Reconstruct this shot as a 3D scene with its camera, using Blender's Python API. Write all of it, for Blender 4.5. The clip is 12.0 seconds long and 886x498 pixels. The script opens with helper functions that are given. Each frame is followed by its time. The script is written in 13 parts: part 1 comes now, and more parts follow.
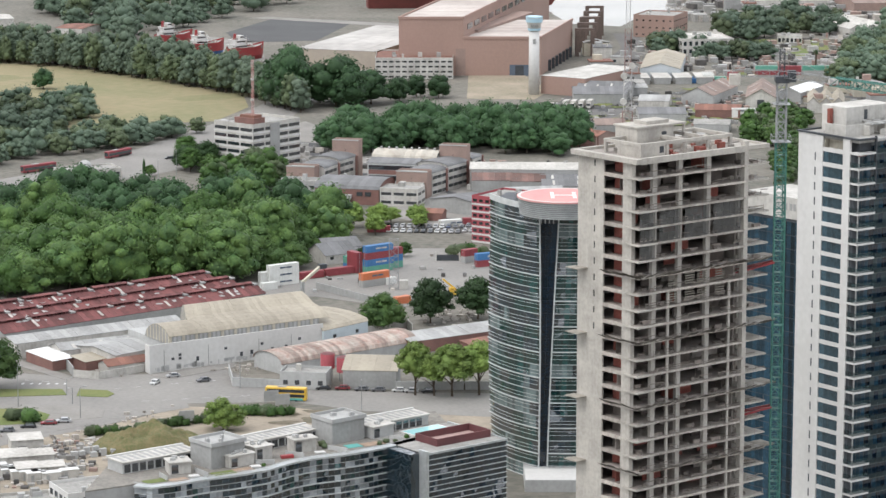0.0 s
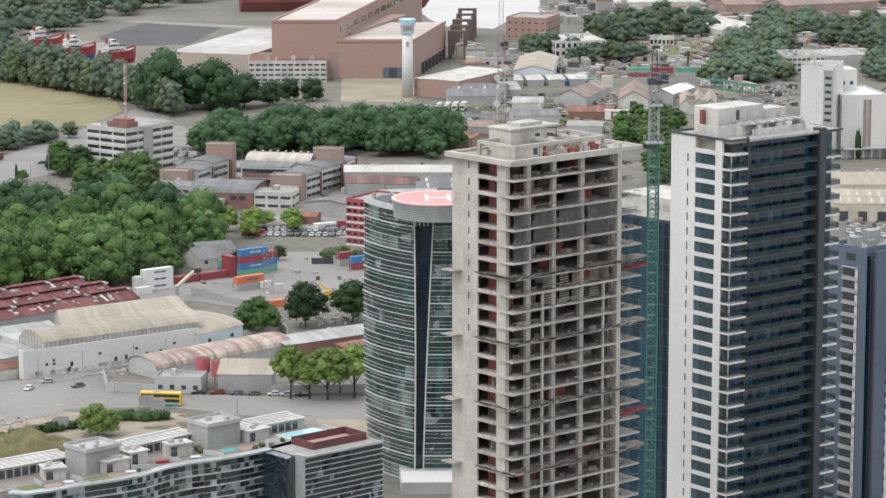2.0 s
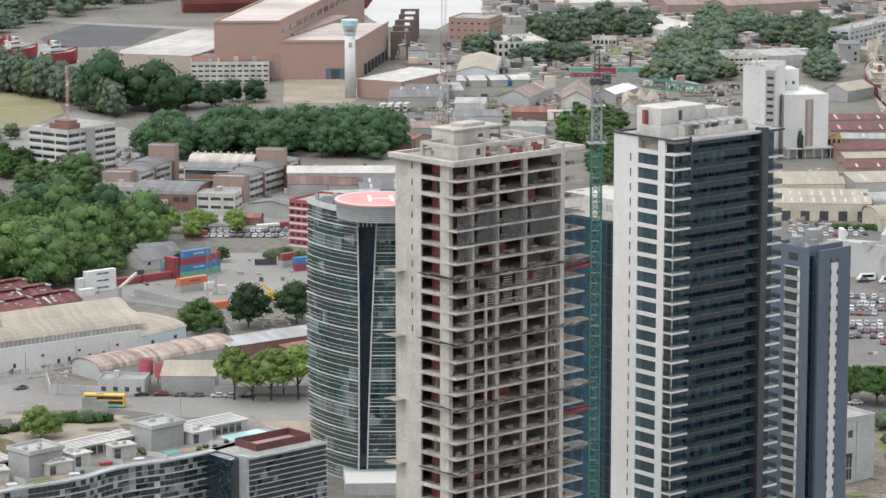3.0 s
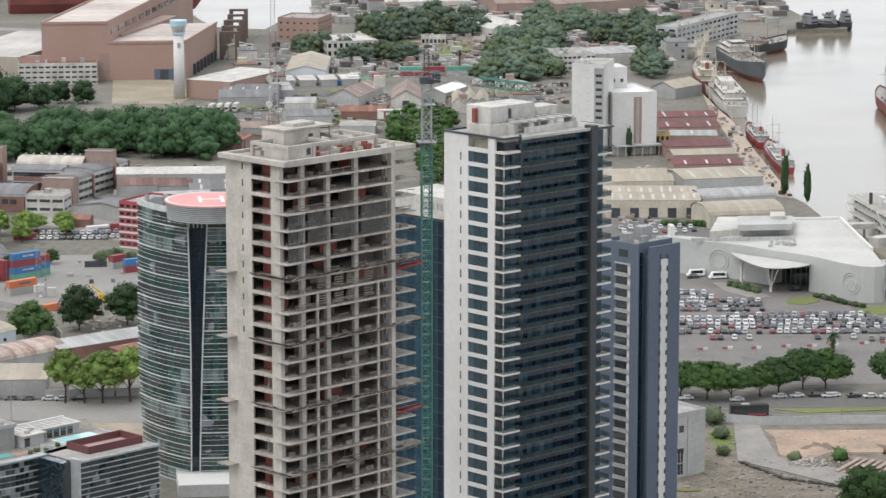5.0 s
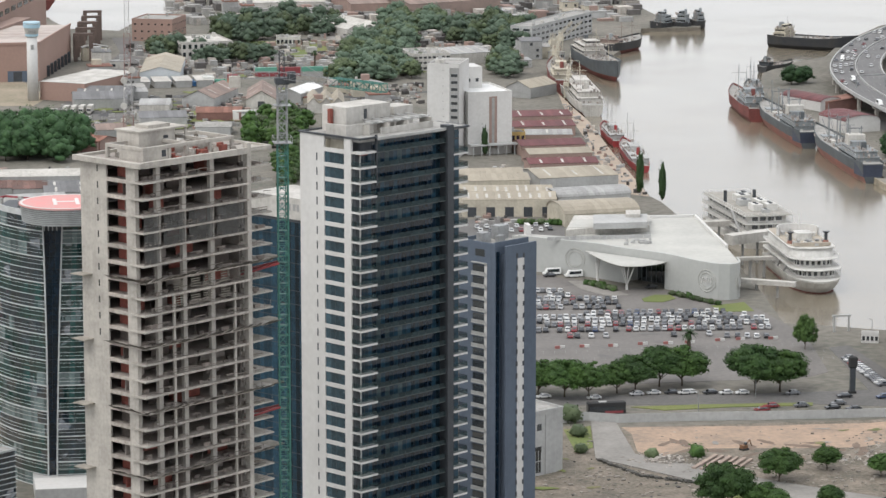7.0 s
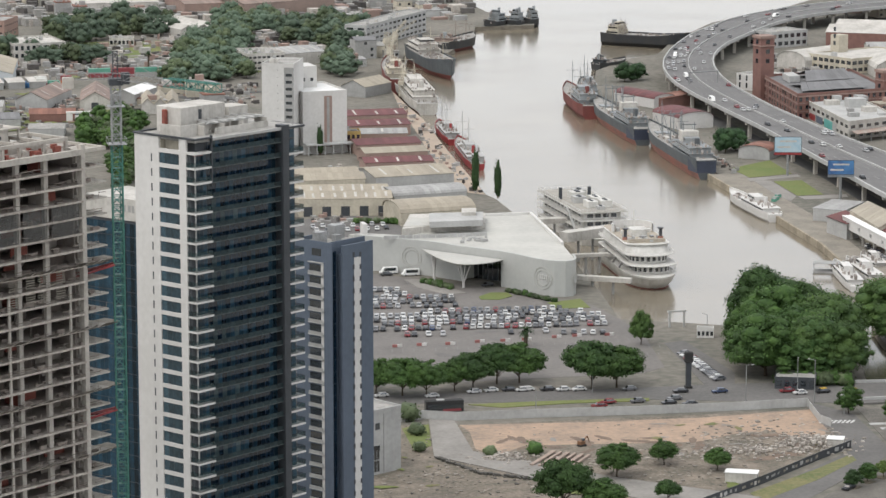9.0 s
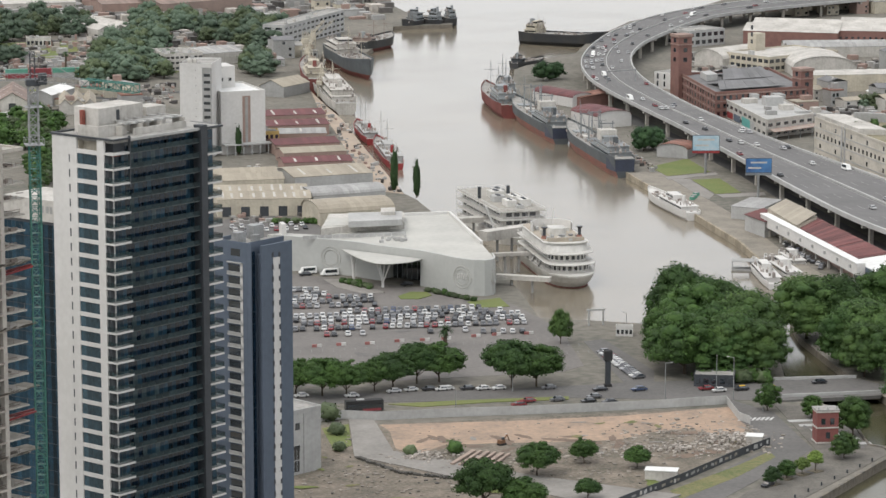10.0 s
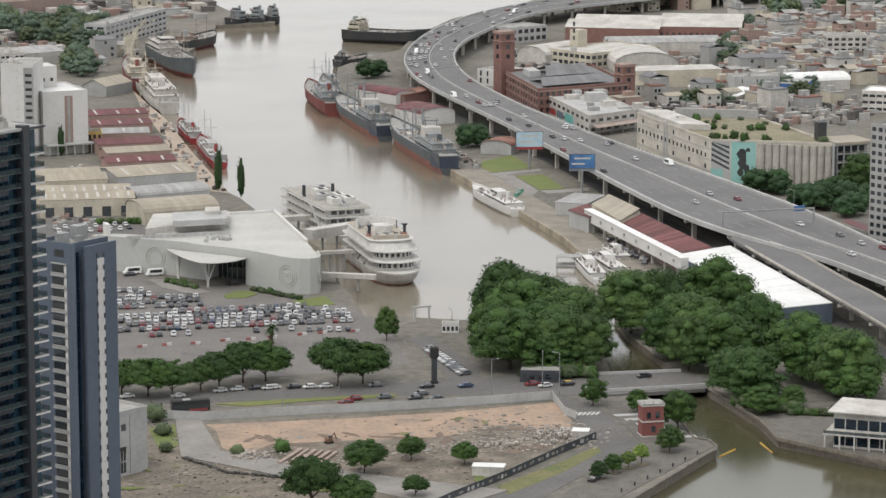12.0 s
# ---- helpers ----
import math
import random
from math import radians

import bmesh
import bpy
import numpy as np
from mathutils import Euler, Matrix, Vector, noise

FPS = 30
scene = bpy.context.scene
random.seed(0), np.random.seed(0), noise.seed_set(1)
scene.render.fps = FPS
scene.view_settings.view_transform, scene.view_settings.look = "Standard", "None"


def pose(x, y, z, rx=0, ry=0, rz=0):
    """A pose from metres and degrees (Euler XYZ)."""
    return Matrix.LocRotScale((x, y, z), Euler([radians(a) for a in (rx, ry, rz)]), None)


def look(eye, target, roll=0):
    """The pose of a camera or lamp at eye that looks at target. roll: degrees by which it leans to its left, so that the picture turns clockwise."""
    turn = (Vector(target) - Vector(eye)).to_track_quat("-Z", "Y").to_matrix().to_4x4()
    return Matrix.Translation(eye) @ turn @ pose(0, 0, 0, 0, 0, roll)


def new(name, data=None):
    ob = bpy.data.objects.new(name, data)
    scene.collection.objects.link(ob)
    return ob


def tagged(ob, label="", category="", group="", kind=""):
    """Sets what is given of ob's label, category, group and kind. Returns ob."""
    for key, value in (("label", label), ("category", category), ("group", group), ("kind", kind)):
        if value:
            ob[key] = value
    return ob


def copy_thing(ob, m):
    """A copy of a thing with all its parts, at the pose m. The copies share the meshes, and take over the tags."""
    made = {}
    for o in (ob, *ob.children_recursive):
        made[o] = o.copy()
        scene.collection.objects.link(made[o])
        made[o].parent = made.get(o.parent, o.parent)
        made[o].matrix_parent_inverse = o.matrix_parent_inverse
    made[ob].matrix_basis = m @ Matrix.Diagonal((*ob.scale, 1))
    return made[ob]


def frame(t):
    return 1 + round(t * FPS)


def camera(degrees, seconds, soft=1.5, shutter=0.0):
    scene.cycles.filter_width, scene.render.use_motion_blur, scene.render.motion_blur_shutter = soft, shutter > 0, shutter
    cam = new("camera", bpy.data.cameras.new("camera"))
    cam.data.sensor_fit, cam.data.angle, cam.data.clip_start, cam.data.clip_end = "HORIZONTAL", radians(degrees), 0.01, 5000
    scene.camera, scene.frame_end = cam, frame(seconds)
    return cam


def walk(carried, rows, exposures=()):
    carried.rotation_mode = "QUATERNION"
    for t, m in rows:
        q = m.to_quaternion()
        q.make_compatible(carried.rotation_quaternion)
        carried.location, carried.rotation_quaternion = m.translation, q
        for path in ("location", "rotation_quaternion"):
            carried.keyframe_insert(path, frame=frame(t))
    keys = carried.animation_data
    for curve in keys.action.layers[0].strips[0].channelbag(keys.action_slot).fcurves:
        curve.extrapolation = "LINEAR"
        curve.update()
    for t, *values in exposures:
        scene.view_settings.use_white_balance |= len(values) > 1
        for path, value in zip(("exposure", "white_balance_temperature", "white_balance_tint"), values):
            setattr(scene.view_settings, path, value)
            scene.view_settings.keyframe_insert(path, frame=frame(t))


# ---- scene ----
from mathutils.geometry import tessellate_polygon

cam = camera(16.38, 12.0, 1.5)
PATH = [
    (0, 0.000, 79.763, -0.029),
    (0.5, -0.813, 79.784, -0.011),
    (1, -1.758, 79.808, 0.001),
    (1.5, -2.209, 79.811, -0.012),
    (2, -2.371, 79.814, -0.011),
    (2.5, -2.767, 79.821, -0.015),
    (4.5, -6.000, 79.819, 0.034),
    (5, -6.635, 79.815, 0.015),
    (5.5, -7.094, 79.814, 0.028),
    (6, -7.707, 79.810, 0.031),
    (6.5, -8.540, 79.815, 0.040),
    (7, -9.344, 79.820, 0.029),
    (9, -12.437, 79.804, -0.010),
    (9.5, -13.183, 79.798, -0.022),
    (10, -13.965, 79.794, -0.008),
    (10.5, -14.872, 79.792, -0.009),
    (11, -15.840, 79.788, -0.012),
    (11.5, -16.638, 79.777, -0.026),
    (12, -17.270, 79.753, -0.015),
]
EYE = (0.0, 0.0, 208.0)
walk(cam, [(t, Matrix.Translation(EYE) @ pose(0, 0, 0, tilt, 0, yaw) @ pose(0, 0, 0, 0, 0, roll)) for t, yaw, tilt, roll in PATH],
     exposures=[(0.0, 0.22, 6250, 10), (2.5, 0.2, 6250, 10), (5.5, 0.06, 6300, 10), (9.0, -0.05, 6450, 10), (12.0, -0.17, 6500, 10)])

# world: a bright overcast sky with a weak, very soft sun high on the left
world = bpy.data.worlds.new("overcast_sky")
scene.world = world
world.use_nodes = True
wn, wl = world.node_tree.nodes, world.node_tree.links
sky = wn.new("ShaderNodeTexSky")
sky.sky_type = "NISHITA"
sky.sun_disc = False
sky.sun_elevation, sky.sun_rotation = radians(55), radians(-60)
sky.altitude, sky.air_density, sky.dust_density, sky.ozone_density = 0, 1.0, 6.0, 0.6
veil = wn.new("ShaderNodeMix")
veil.data_type = "RGBA"
veil.inputs[0].default_value = 0.82
wl.new(sky.outputs[0], veil.inputs[6])
veil.inputs[7].default_value = (8.45, 8.58, 8.75, 1)
wl.new(veil.outputs[2], wn["Background"].inputs[0])
wn["Background"].inputs[1].default_value = 0.16
sun = new("sun", bpy.data.lights.new("sun", "SUN"))
sun.data.energy, sun.data.angle, sun.data.color = 1.5, radians(24), (1.0, 0.96, 0.9)
sun.matrix_world = look((0, 0, 0), (0.55, 0.5, -1.0))


# ---- helpers of this scene ----
def U(a):
    return Vector((a[0], a[1]))


def thing(name, label, category, at=(0, 0, 0), rz=0.0, group="", kind=""):
    ob = new(name)
    ob.empty_display_size = 0.5
    ob.matrix_world = pose(at[0], at[1], at[2] if len(at) > 2 else 0, 0, 0, rz)
    return tagged(ob, label, category, group, kind)


def mesh_of(bm, name, material, smooth=False):
    me = bpy.data.meshes.new(name)
    bm.to_mesh(me)
    bm.free()
    for m in material if isinstance(material, (list, tuple)) else [material]:
        me.materials.append(m)
    if smooth:
        for p in me.polygons:
            p.use_smooth = True
    return me


def part(name, bm, material, parent, label="", smooth=False, kind=""):
    me = bm if isinstance(bm, bpy.types.Mesh) else mesh_of(bm, name, material, smooth)
    ob = new(name, me)
    ob.parent = parent
    return tagged(ob, label, kind=kind) if kind else tagged(ob, label)


def solo(name, bm, material, label, category, kind="", group="", at=(0, 0, 0), rz=0.0, smooth=False):
    me = bm if isinstance(bm, bpy.types.Mesh) else mesh_of(bm, name, material, smooth)
    ob = new(name, me)
    ob.matrix_world = pose(at[0], at[1], at[2] if len(at) > 2 else 0, 0, 0, rz)
    return tagged(ob, label, category, group, kind)


def quad(bm, a, b, c, d, mi=0):
    f = bm.faces.new([bm.verts.new(p) for p in (a, b, c, d)])
    f.material_index = mi
    return f


def box(bm, x0, x1, y0, y1, z0, z1, mi=0, bevel=0.0):
    v = [bm.verts.new(p) for p in ((x0, y0, z0), (x1, y0, z0), (x1, y1, z0), (x0, y1, z0), (x0, y0, z1), (x1, y0, z1), (x1, y1, z1), (x0, y1, z1))]
    fs = [bm.faces.new([v[i] for i in k]) for k in ((3, 2, 1, 0), (4, 5, 6, 7), (0, 1, 5, 4), (1, 2, 6, 5), (2, 3, 7, 6), (3, 0, 4, 7))]
    for f in fs:
        f.material_index = mi
    if bevel:
        es = list({e for f in fs for e in f.edges})
        bmesh.ops.bevel(bm, geom=es, offset=bevel, segments=1, affect="EDGES")


def B(x0, x1, y0, y1, z0, z1, bevel=0.0):
    bm = bmesh.new()
    box(bm, x0, x1, y0, y1, z0, z1, 0, bevel)
    return bm


def prism(bm, pts, z0, z1, mi=0, mi_side=None):
    n = len(pts)
    area = sum(pts[i][0] * pts[(i + 1) % n][1] - pts[(i + 1) % n][0] * pts[i][1] for i in range(n))
    if area < 0:
        pts = pts[::-1]
    lo = [bm.verts.new((p[0], p[1], z0)) for p in pts]
    hi = [bm.verts.new((p[0], p[1], z1)) for p in pts]
    f = None
    if n > 5:
        for tri in tessellate_polygon([[Vector((p[0], p[1], 0)) for p in pts]]):
            for vs, up in ((hi, 1), (lo, -1)):
                a, b, c = (vs[i] for i in tri)
                flat = (b.co.x - a.co.x) * (c.co.y - a.co.y) - (c.co.x - a.co.x) * (b.co.y - a.co.y)
                bm.faces.new((a, b, c) if flat * up > 0 else (a, c, b)).material_index = mi
    else:
        f = bm.faces.new(hi)
        f.material_index = mi
        bm.faces.new(lo[::-1]).material_index = mi
    for i in range(n):
        g = bm.faces.new((lo[i], lo[(i + 1) % n], hi[(i + 1) % n], hi[i]))
        g.material_index = mi if mi_side is None else mi_side
    return f


def P(pts, z0, z1):
    bm = bmesh.new()
    prism(bm, pts, z0, z1)
    return bm


def cyl(bm, x, y, z0, z1, r0, r1=None, n=10, mi=0, cap=True):
    r1 = r0 if r1 is None else r1
    lo = [bm.verts.new((x + r0 * math.cos(2 * math.pi * i / n), y + r0 * math.sin(2 * math.pi * i / n), z0)) for i in range(n)]
    hi = [bm.verts.new((x + r1 * math.cos(2 * math.pi * i / n), y + r1 * math.sin(2 * math.pi * i / n), z1)) for i in range(n)]
    for i in range(n):
        bm.faces.new((lo[i], lo[(i + 1) % n], hi[(i + 1) % n], hi[i])).material_index = mi
    if cap:
        bm.faces.new(hi).material_index = mi
        bm.faces.new(lo[::-1]).material_index = mi


def bar(bm, a, b, w, h=None, mi=0):
    """A square bar from a to b."""
    a, b = Vector(a), Vector(b)
    d = (b - a).normalized()
    s = d.cross(Vector((0, 0, 1)))
    s = Vector((1, 0, 0)) if s.length < 1e-3 else s.normalized()
    u = s.cross(d).normalized()
    s, u = s * w / 2, u * (h or w) / 2
    v = [bm.verts.new(p + i * s + j * u) for p in (a, b) for i, j in ((-1, -1), (1, -1), (1, 1), (-1, 1))]
    for k in ((0, 1, 2, 3), (7, 6, 5, 4), (0, 4, 5, 1), (1, 5, 6, 2), (2, 6, 7, 3), (3, 7, 4, 0)):
        bm.faces.new([v[i] for i in k]).material_index = mi


def tube(bm, pts, r, n=6, mi=0):
    rings = []
    for i, p in enumerate(pts):
        p = Vector(p)
        d = (Vector(pts[min(i + 1, len(pts) - 1)]) - Vector(pts[max(i - 1, 0)])).normalized()
        s = d.cross(Vector((0.3, 0.2, 1))).normalized()
        u = s.cross(d)
        rr = r[i] if isinstance(r, (list, tuple)) else r
        rings.append([bm.verts.new(p + rr * (math.cos(6.2832 * k / n) * s + math.sin(6.2832 * k / n) * u)) for k in range(n)])
    for a, b in zip(rings, rings[1:]):
        for k in range(n):
            bm.faces.new((a[k], a[(k + 1) % n], b[(k + 1) % n], b[k])).material_index = mi


def axis(a, b):
    """Length and turn in degrees of the way from a to b in plan."""
    d = U(b) - U(a)
    return d.length, math.degrees(math.atan2(d.y, d.x))


def offset(pts, d):
    """A line in plan moved to its left by d."""
    out = []
    for i in range(len(pts)):
        a, b = U(pts[max(i - 1, 0)]), U(pts[min(i + 1, len(pts) - 1)])
        t = (b - a).normalized()
        out.append((pts[i][0] - t.y * d, pts[i][1] + t.x * d))
    return out


def smooth_line(pts, step):
    """A smooth line through pts (Catmull-Rom), as points about step apart."""
    out = []
    q = [U(p) for p in pts]
    q = [2 * q[0] - q[1]] + q + [2 * q[-1] - q[-2]]
    for i in range(1, len(q) - 2):
        n = max(1, int((q[i + 1] - q[i]).length / step))
        for k in range(n):
            t = k / n
            out.append(0.5 * (2 * q[i] + (q[i + 1] - q[i - 1]) * t + (2 * q[i - 1] - 5 * q[i] + 4 * q[i + 1] - q[i + 2]) * t * t + (3 * q[i] - q[i - 1] - 3 * q[i + 1] + q[i + 2]) * t ** 3))
    out.append(q[-2])
    return [(p.x, p.y) for p in out]


# ---- materials ----
def mat(name, a, b=None, rough=0.8, s1=0.15, s2=2.0, mix2=0.35, bump=0.0, bs=6.0, metal=0.0, island=0.0, rnd=0.0, spec=0.4, streak=0.0, ribs=0.0):
    """Two tones mixed by coarse and fine noise; island and rnd vary the tone piece by piece; streak adds run-off stains; ribs, profiled sheet."""
    m = bpy.data.materials.new(name)
    m.use_nodes = True
    n, l = m.node_tree.nodes, m.node_tree.links
    bs_node = n["Principled BSDF"]
    b = b or tuple(c * 0.8 for c in a)
    co = n.new("ShaderNodeNewGeometry")
    t1, t2 = n.new("ShaderNodeTexNoise"), n.new("ShaderNodeTexNoise")
    t1.inputs["Scale"].default_value, t2.inputs["Scale"].default_value = s1, s2
    t1.inputs["Detail"].default_value = 4
    l.new(co.outputs["Position"], t1.inputs["Vector"]), l.new(co.outputs["Position"], t2.inputs["Vector"])
    mx = n.new("ShaderNodeMix")
    mx.inputs[0].default_value = mix2
    l.new(t1.outputs[0], mx.inputs[2]), l.new(t2.outputs[0], mx.inputs[3])
    ramp = n.new("ShaderNodeMapRange")
    ramp.inputs[1].default_value, ramp.inputs[2].default_value = 0.35, 0.65
    l.new(mx.outputs[0], ramp.inputs[0])
    fac = ramp.outputs[0]
    if streak:
        mp = n.new("ShaderNodeMapping")
        mp.inputs["Scale"].default_value = (1.3, 1.3, 0.06)
        l.new(co.outputs["Position"], mp.inputs[0])
        t3 = n.new("ShaderNodeTexNoise")
        t3.inputs["Scale"].default_value = 1.0
        l.new(mp.outputs[0], t3.inputs["Vector"])
        ad = n.new("ShaderNodeMath")
        ad.operation = "MULTIPLY_ADD"
        ad.inputs[1].default_value, ad.inputs[2].default_value = streak * 2, -streak
        l.new(t3.outputs[0], ad.inputs[0])
        ad2 = n.new("ShaderNodeMath")
        ad2.use_clamp = True
        l.new(fac, ad2.inputs[0]), l.new(ad.outputs[0], ad2.inputs[1])
        fac = ad2.outputs[0]
    cm = n.new("ShaderNodeMix")
    cm.data_type = "RGBA"
    cm.inputs[6].default_value, cm.inputs[7].default_value = (*a, 1), (*b, 1)
    l.new(fac, cm.inputs[0])
    colour = cm.outputs[2]
    for amount, src in ((island, co.outputs["Random Per Island"]), (rnd, None)):
        if amount:
            if src is None:
                src = n.new("ShaderNodeObjectInfo").outputs["Random"]
            mr = n.new("ShaderNodeMapRange")
            mr.inputs[3].default_value, mr.inputs[4].default_value = 1 - amount, 1 + amount
            l.new(src, mr.inputs[0])
            hs = n.new("ShaderNodeHueSaturation")
            l.new(mr.outputs[0], hs.inputs["Value"]), l.new(colour, hs.inputs["Color"])
            colour = hs.outputs[0]
    l.new(colour, bs_node.inputs["Base Color"])
    bs_node.inputs["Roughness"].default_value, bs_node.inputs["Metallic"].default_value = rough, metal
    bs_node.inputs["Specular IOR Level"].default_value = spec
    if bump:
        bp = n.new("ShaderNodeBump")
        bp.inputs["Strength"].default_value, bp.inputs["Distance"].default_value = bump, 0.3
        tb = n.new("ShaderNodeTexNoise")
        tb.inputs["Scale"].default_value = bs
        l.new(co.outputs["Position"], tb.inputs["Vector"])
        l.new(tb.outputs[0], bp.inputs["Height"]), l.new(bp.outputs[0], bs_node.inputs["Normal"])
    return m


def glass_mat(name, tint, rough=0.06, island=0.5, metal=0.0, ior=1.9):
    """Coated window glass with a dark room behind it: glossy, and each pane a little different."""
    m = mat(name, tint, tuple(c * 0.45 for c in tint), rough, 0.25, 1.5, 0.5, island=island)
    p = m.node_tree.nodes["Principled BSDF"]
    p.inputs["IOR"].default_value, p.inputs["Specular IOR Level"].default_value, p.inputs["Metallic"].default_value = ior, 0.6, metal
    return m


def warped_glass(name, tint, ior, slope=2.6, scale=0.07):
    """Coated curtain-wall glass whose panes are a little warped, so that they mirror broken bits of sky and city."""
    m = glass_mat(name, tint, 0.03, 0.6, 0.0, ior)
    n, l = m.node_tree.nodes, m.node_tree.links
    geo, tex, bp = n.new("ShaderNodeNewGeometry"), n.new("ShaderNodeTexNoise"), n.new("ShaderNodeBump")
    tex.inputs["Scale"].default_value, tex.inputs["Detail"].default_value = scale, 2
    bp.inputs["Strength"].default_value, bp.inputs["Distance"].default_value = 1.0, slope
    l.new(geo.outputs["Position"], tex.inputs["Vector"]), l.new(tex.outputs[0], bp.inputs["Height"])
    l.new(bp.outputs[0], n["Principled BSDF"].inputs["Normal"])
    return m


CONC = mat("raw_concrete", (0.46, 0.43, 0.385), (0.31, 0.29, 0.26), 0.9, 0.25, 1.6, streak=0.4, bump=0.1)
# raw concrete once more, with the inner floors' shade put into its colour
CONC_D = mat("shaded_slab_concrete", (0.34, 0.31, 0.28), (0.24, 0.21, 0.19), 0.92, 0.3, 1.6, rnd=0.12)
WHITE = mat("white_painted_render", (0.60, 0.59, 0.57), (0.50, 0.49, 0.47), 0.75, 0.05, 0.8, streak=0.2)
OFFWHITE = mat("weathered_white_paint", (0.54, 0.52, 0.485), (0.34, 0.325, 0.295), 0.85, 0.12, 0.9, streak=0.4)
CREAM = mat("cream_render", (0.52, 0.475, 0.38), (0.36, 0.33, 0.27), 0.85, 0.12, 0.9, streak=0.3)
GREYW = mat("grey_render", (0.34, 0.34, 0.33), (0.25, 0.25, 0.24), 0.85, 0.12, 0.9, streak=0.25)
LGREY = mat("light_grey_render", (0.43, 0.43, 0.42), (0.32, 0.32, 0.31), 0.85, 0.12, 0.9, streak=0.25)
SLATE = mat("slate_blue_render", (0.10, 0.125, 0.163), (0.08, 0.10, 0.132), 0.7, 0.05, 0.8, streak=0.1)
DARK = mat("charcoal_metal", (0.055, 0.06, 0.068), (0.035, 0.04, 0.045), 0.55, 0.3, 2)
STEEL = mat("grey_steel", (0.34, 0.35, 0.35), (0.22, 0.22, 0.22), 0.5, 0.5, 3, metal=0.4)
ALU = mat("pale_aluminium", (0.56, 0.58, 0.58), (0.38, 0.40, 0.40), 0.4, 0.5, 3, metal=0.5)
FIN = mat("pale_coated_fins", (0.50, 0.515, 0.51), (0.38, 0.39, 0.385), 0.5, 0.5, 3)
# brick lightened: some distance haze is put into its colour
BRICK = mat("red_brown_brick", (0.235, 0.125, 0.105), (0.16, 0.09, 0.078), 0.9, 0.3, 3.0, 0.5, bump=0.15)
BRICK_P = mat("pink_brown_brick", (0.32, 0.225, 0.19), (0.24, 0.175, 0.15), 0.9, 0.25, 3.0, 0.5, bump=0.12)
HOLLOW = mat("hollow_red_brick", (0.30, 0.095, 0.07), (0.18, 0.06, 0.048), 0.9, 0.5, 3.0, 0.5)
GLASS = glass_mat("dark_window_glass", (0.035, 0.045, 0.055))
GLASS_B = glass_mat("blue_tinted_glass", (0.022, 0.056, 0.085), island=0.7, ior=1.45)
GLASS_G = warped_glass("green_tinted_glass", (0.010, 0.050, 0.048), 1.7, 4.2, 0.06)
GLASS_C = warped_glass("dark_mirror_glass", (0.010, 0.028, 0.042), 1.95, 3.2, 0.085)
GLASS_N = glass_mat("navy_glass_strip", (0.010, 0.025, 0.045), 0.05, island=0.5, ior=1.5)
RAILG = glass_mat("balcony_rail_glass", (0.03, 0.07, 0.074), 0.15, island=0.5, ior=1.4)
RAILG.node_tree.nodes["Principled BSDF"].inputs["Alpha"].default_value = 0.62
RAIL_D = glass_mat("grey_green_rail_glass", (0.026, 0.045, 0.05), 0.3, island=0.35, ior=1.25)
GLASS_W = glass_mat("teal_window_glass", (0.04, 0.08, 0.105), 0.1, island=0.6, ior=1.6)
ASPHALT = mat("worn_asphalt", (0.15, 0.143, 0.136), (0.10, 0.097, 0.093), 0.9, 0.05, 0.7, 0.45, bump=0.05)
STREET = mat("pale_worn_concrete_road", (0.255, 0.243, 0.225), (0.185, 0.176, 0.165), 0.9, 0.04, 0.7, 0.4, bump=0.05)
CARPARK = mat("pale_worn_asphalt", (0.182, 0.17, 0.158), (0.125, 0.117, 0.11), 0.9, 0.06, 0.7, 0.45, bump=0.05)
ASPHALT_M = mat("patched_asphalt", (0.155, 0.147, 0.139), (0.12, 0.115, 0.11), 0.9, 0.2, 0.9)
ASPHALT_D = mat("dark_asphalt", (0.085, 0.085, 0.085), (0.062, 0.062, 0.064), 0.88, 0.04, 0.6)
PAVE = mat("pale_concrete_paving", (0.27, 0.255, 0.235), (0.185, 0.175, 0.16), 0.9, 0.08, 0.9)
GROUND = mat("urban_ground", (0.20, 0.182, 0.155), (0.095, 0.095, 0.078), 0.95, 0.025, 0.3, 0.5, bump=0.15)
GRASS = mat("mown_grass", (0.105, 0.145, 0.04), (0.17, 0.175, 0.065), 0.95, 0.05, 0.7, 0.4, bump=0.2)
MEADOW = mat("dry_meadow", (0.275, 0.225, 0.135), (0.175, 0.172, 0.085), 0.95, 0.014, 0.16, 0.35, bump=0.2)
DIRT = mat("pink_bare_earth", (0.40, 0.285, 0.205), (0.235, 0.185, 0.145), 0.95, 0.1, 0.6, 0.45, bump=0.3)
SOIL = mat("grey_brown_soil", (0.19, 0.155, 0.115), (0.09, 0.088, 0.055), 0.95, 0.1, 0.7, 0.5, bump=0.4)
RUBBLE = mat("rubble", (0.46, 0.43, 0.39), (0.28, 0.25, 0.22), 0.95, 0.4, 2.0, 0.5, island=0.35)
QUAY = mat("quay_stone", (0.21, 0.185, 0.15), (0.11, 0.10, 0.082), 0.92, 0.35, 2.0, 0.5, streak=0.5, bump=0.3)
PAINT = mat("white_road_paint", (0.62, 0.62, 0.60), (0.4, 0.4, 0.39), 0.8, 0.6, 3)
ZINC = mat("zinc_roof_sheet", (0.37, 0.37, 0.36), (0.24, 0.235, 0.225), 0.6, 0.08, 1.0, island=0.14)
ZINC_D = mat("dark_grey_roof_sheet", (0.19, 0.19, 0.195), (0.13, 0.13, 0.13), 0.75, 0.1, 1.0, island=0.15)
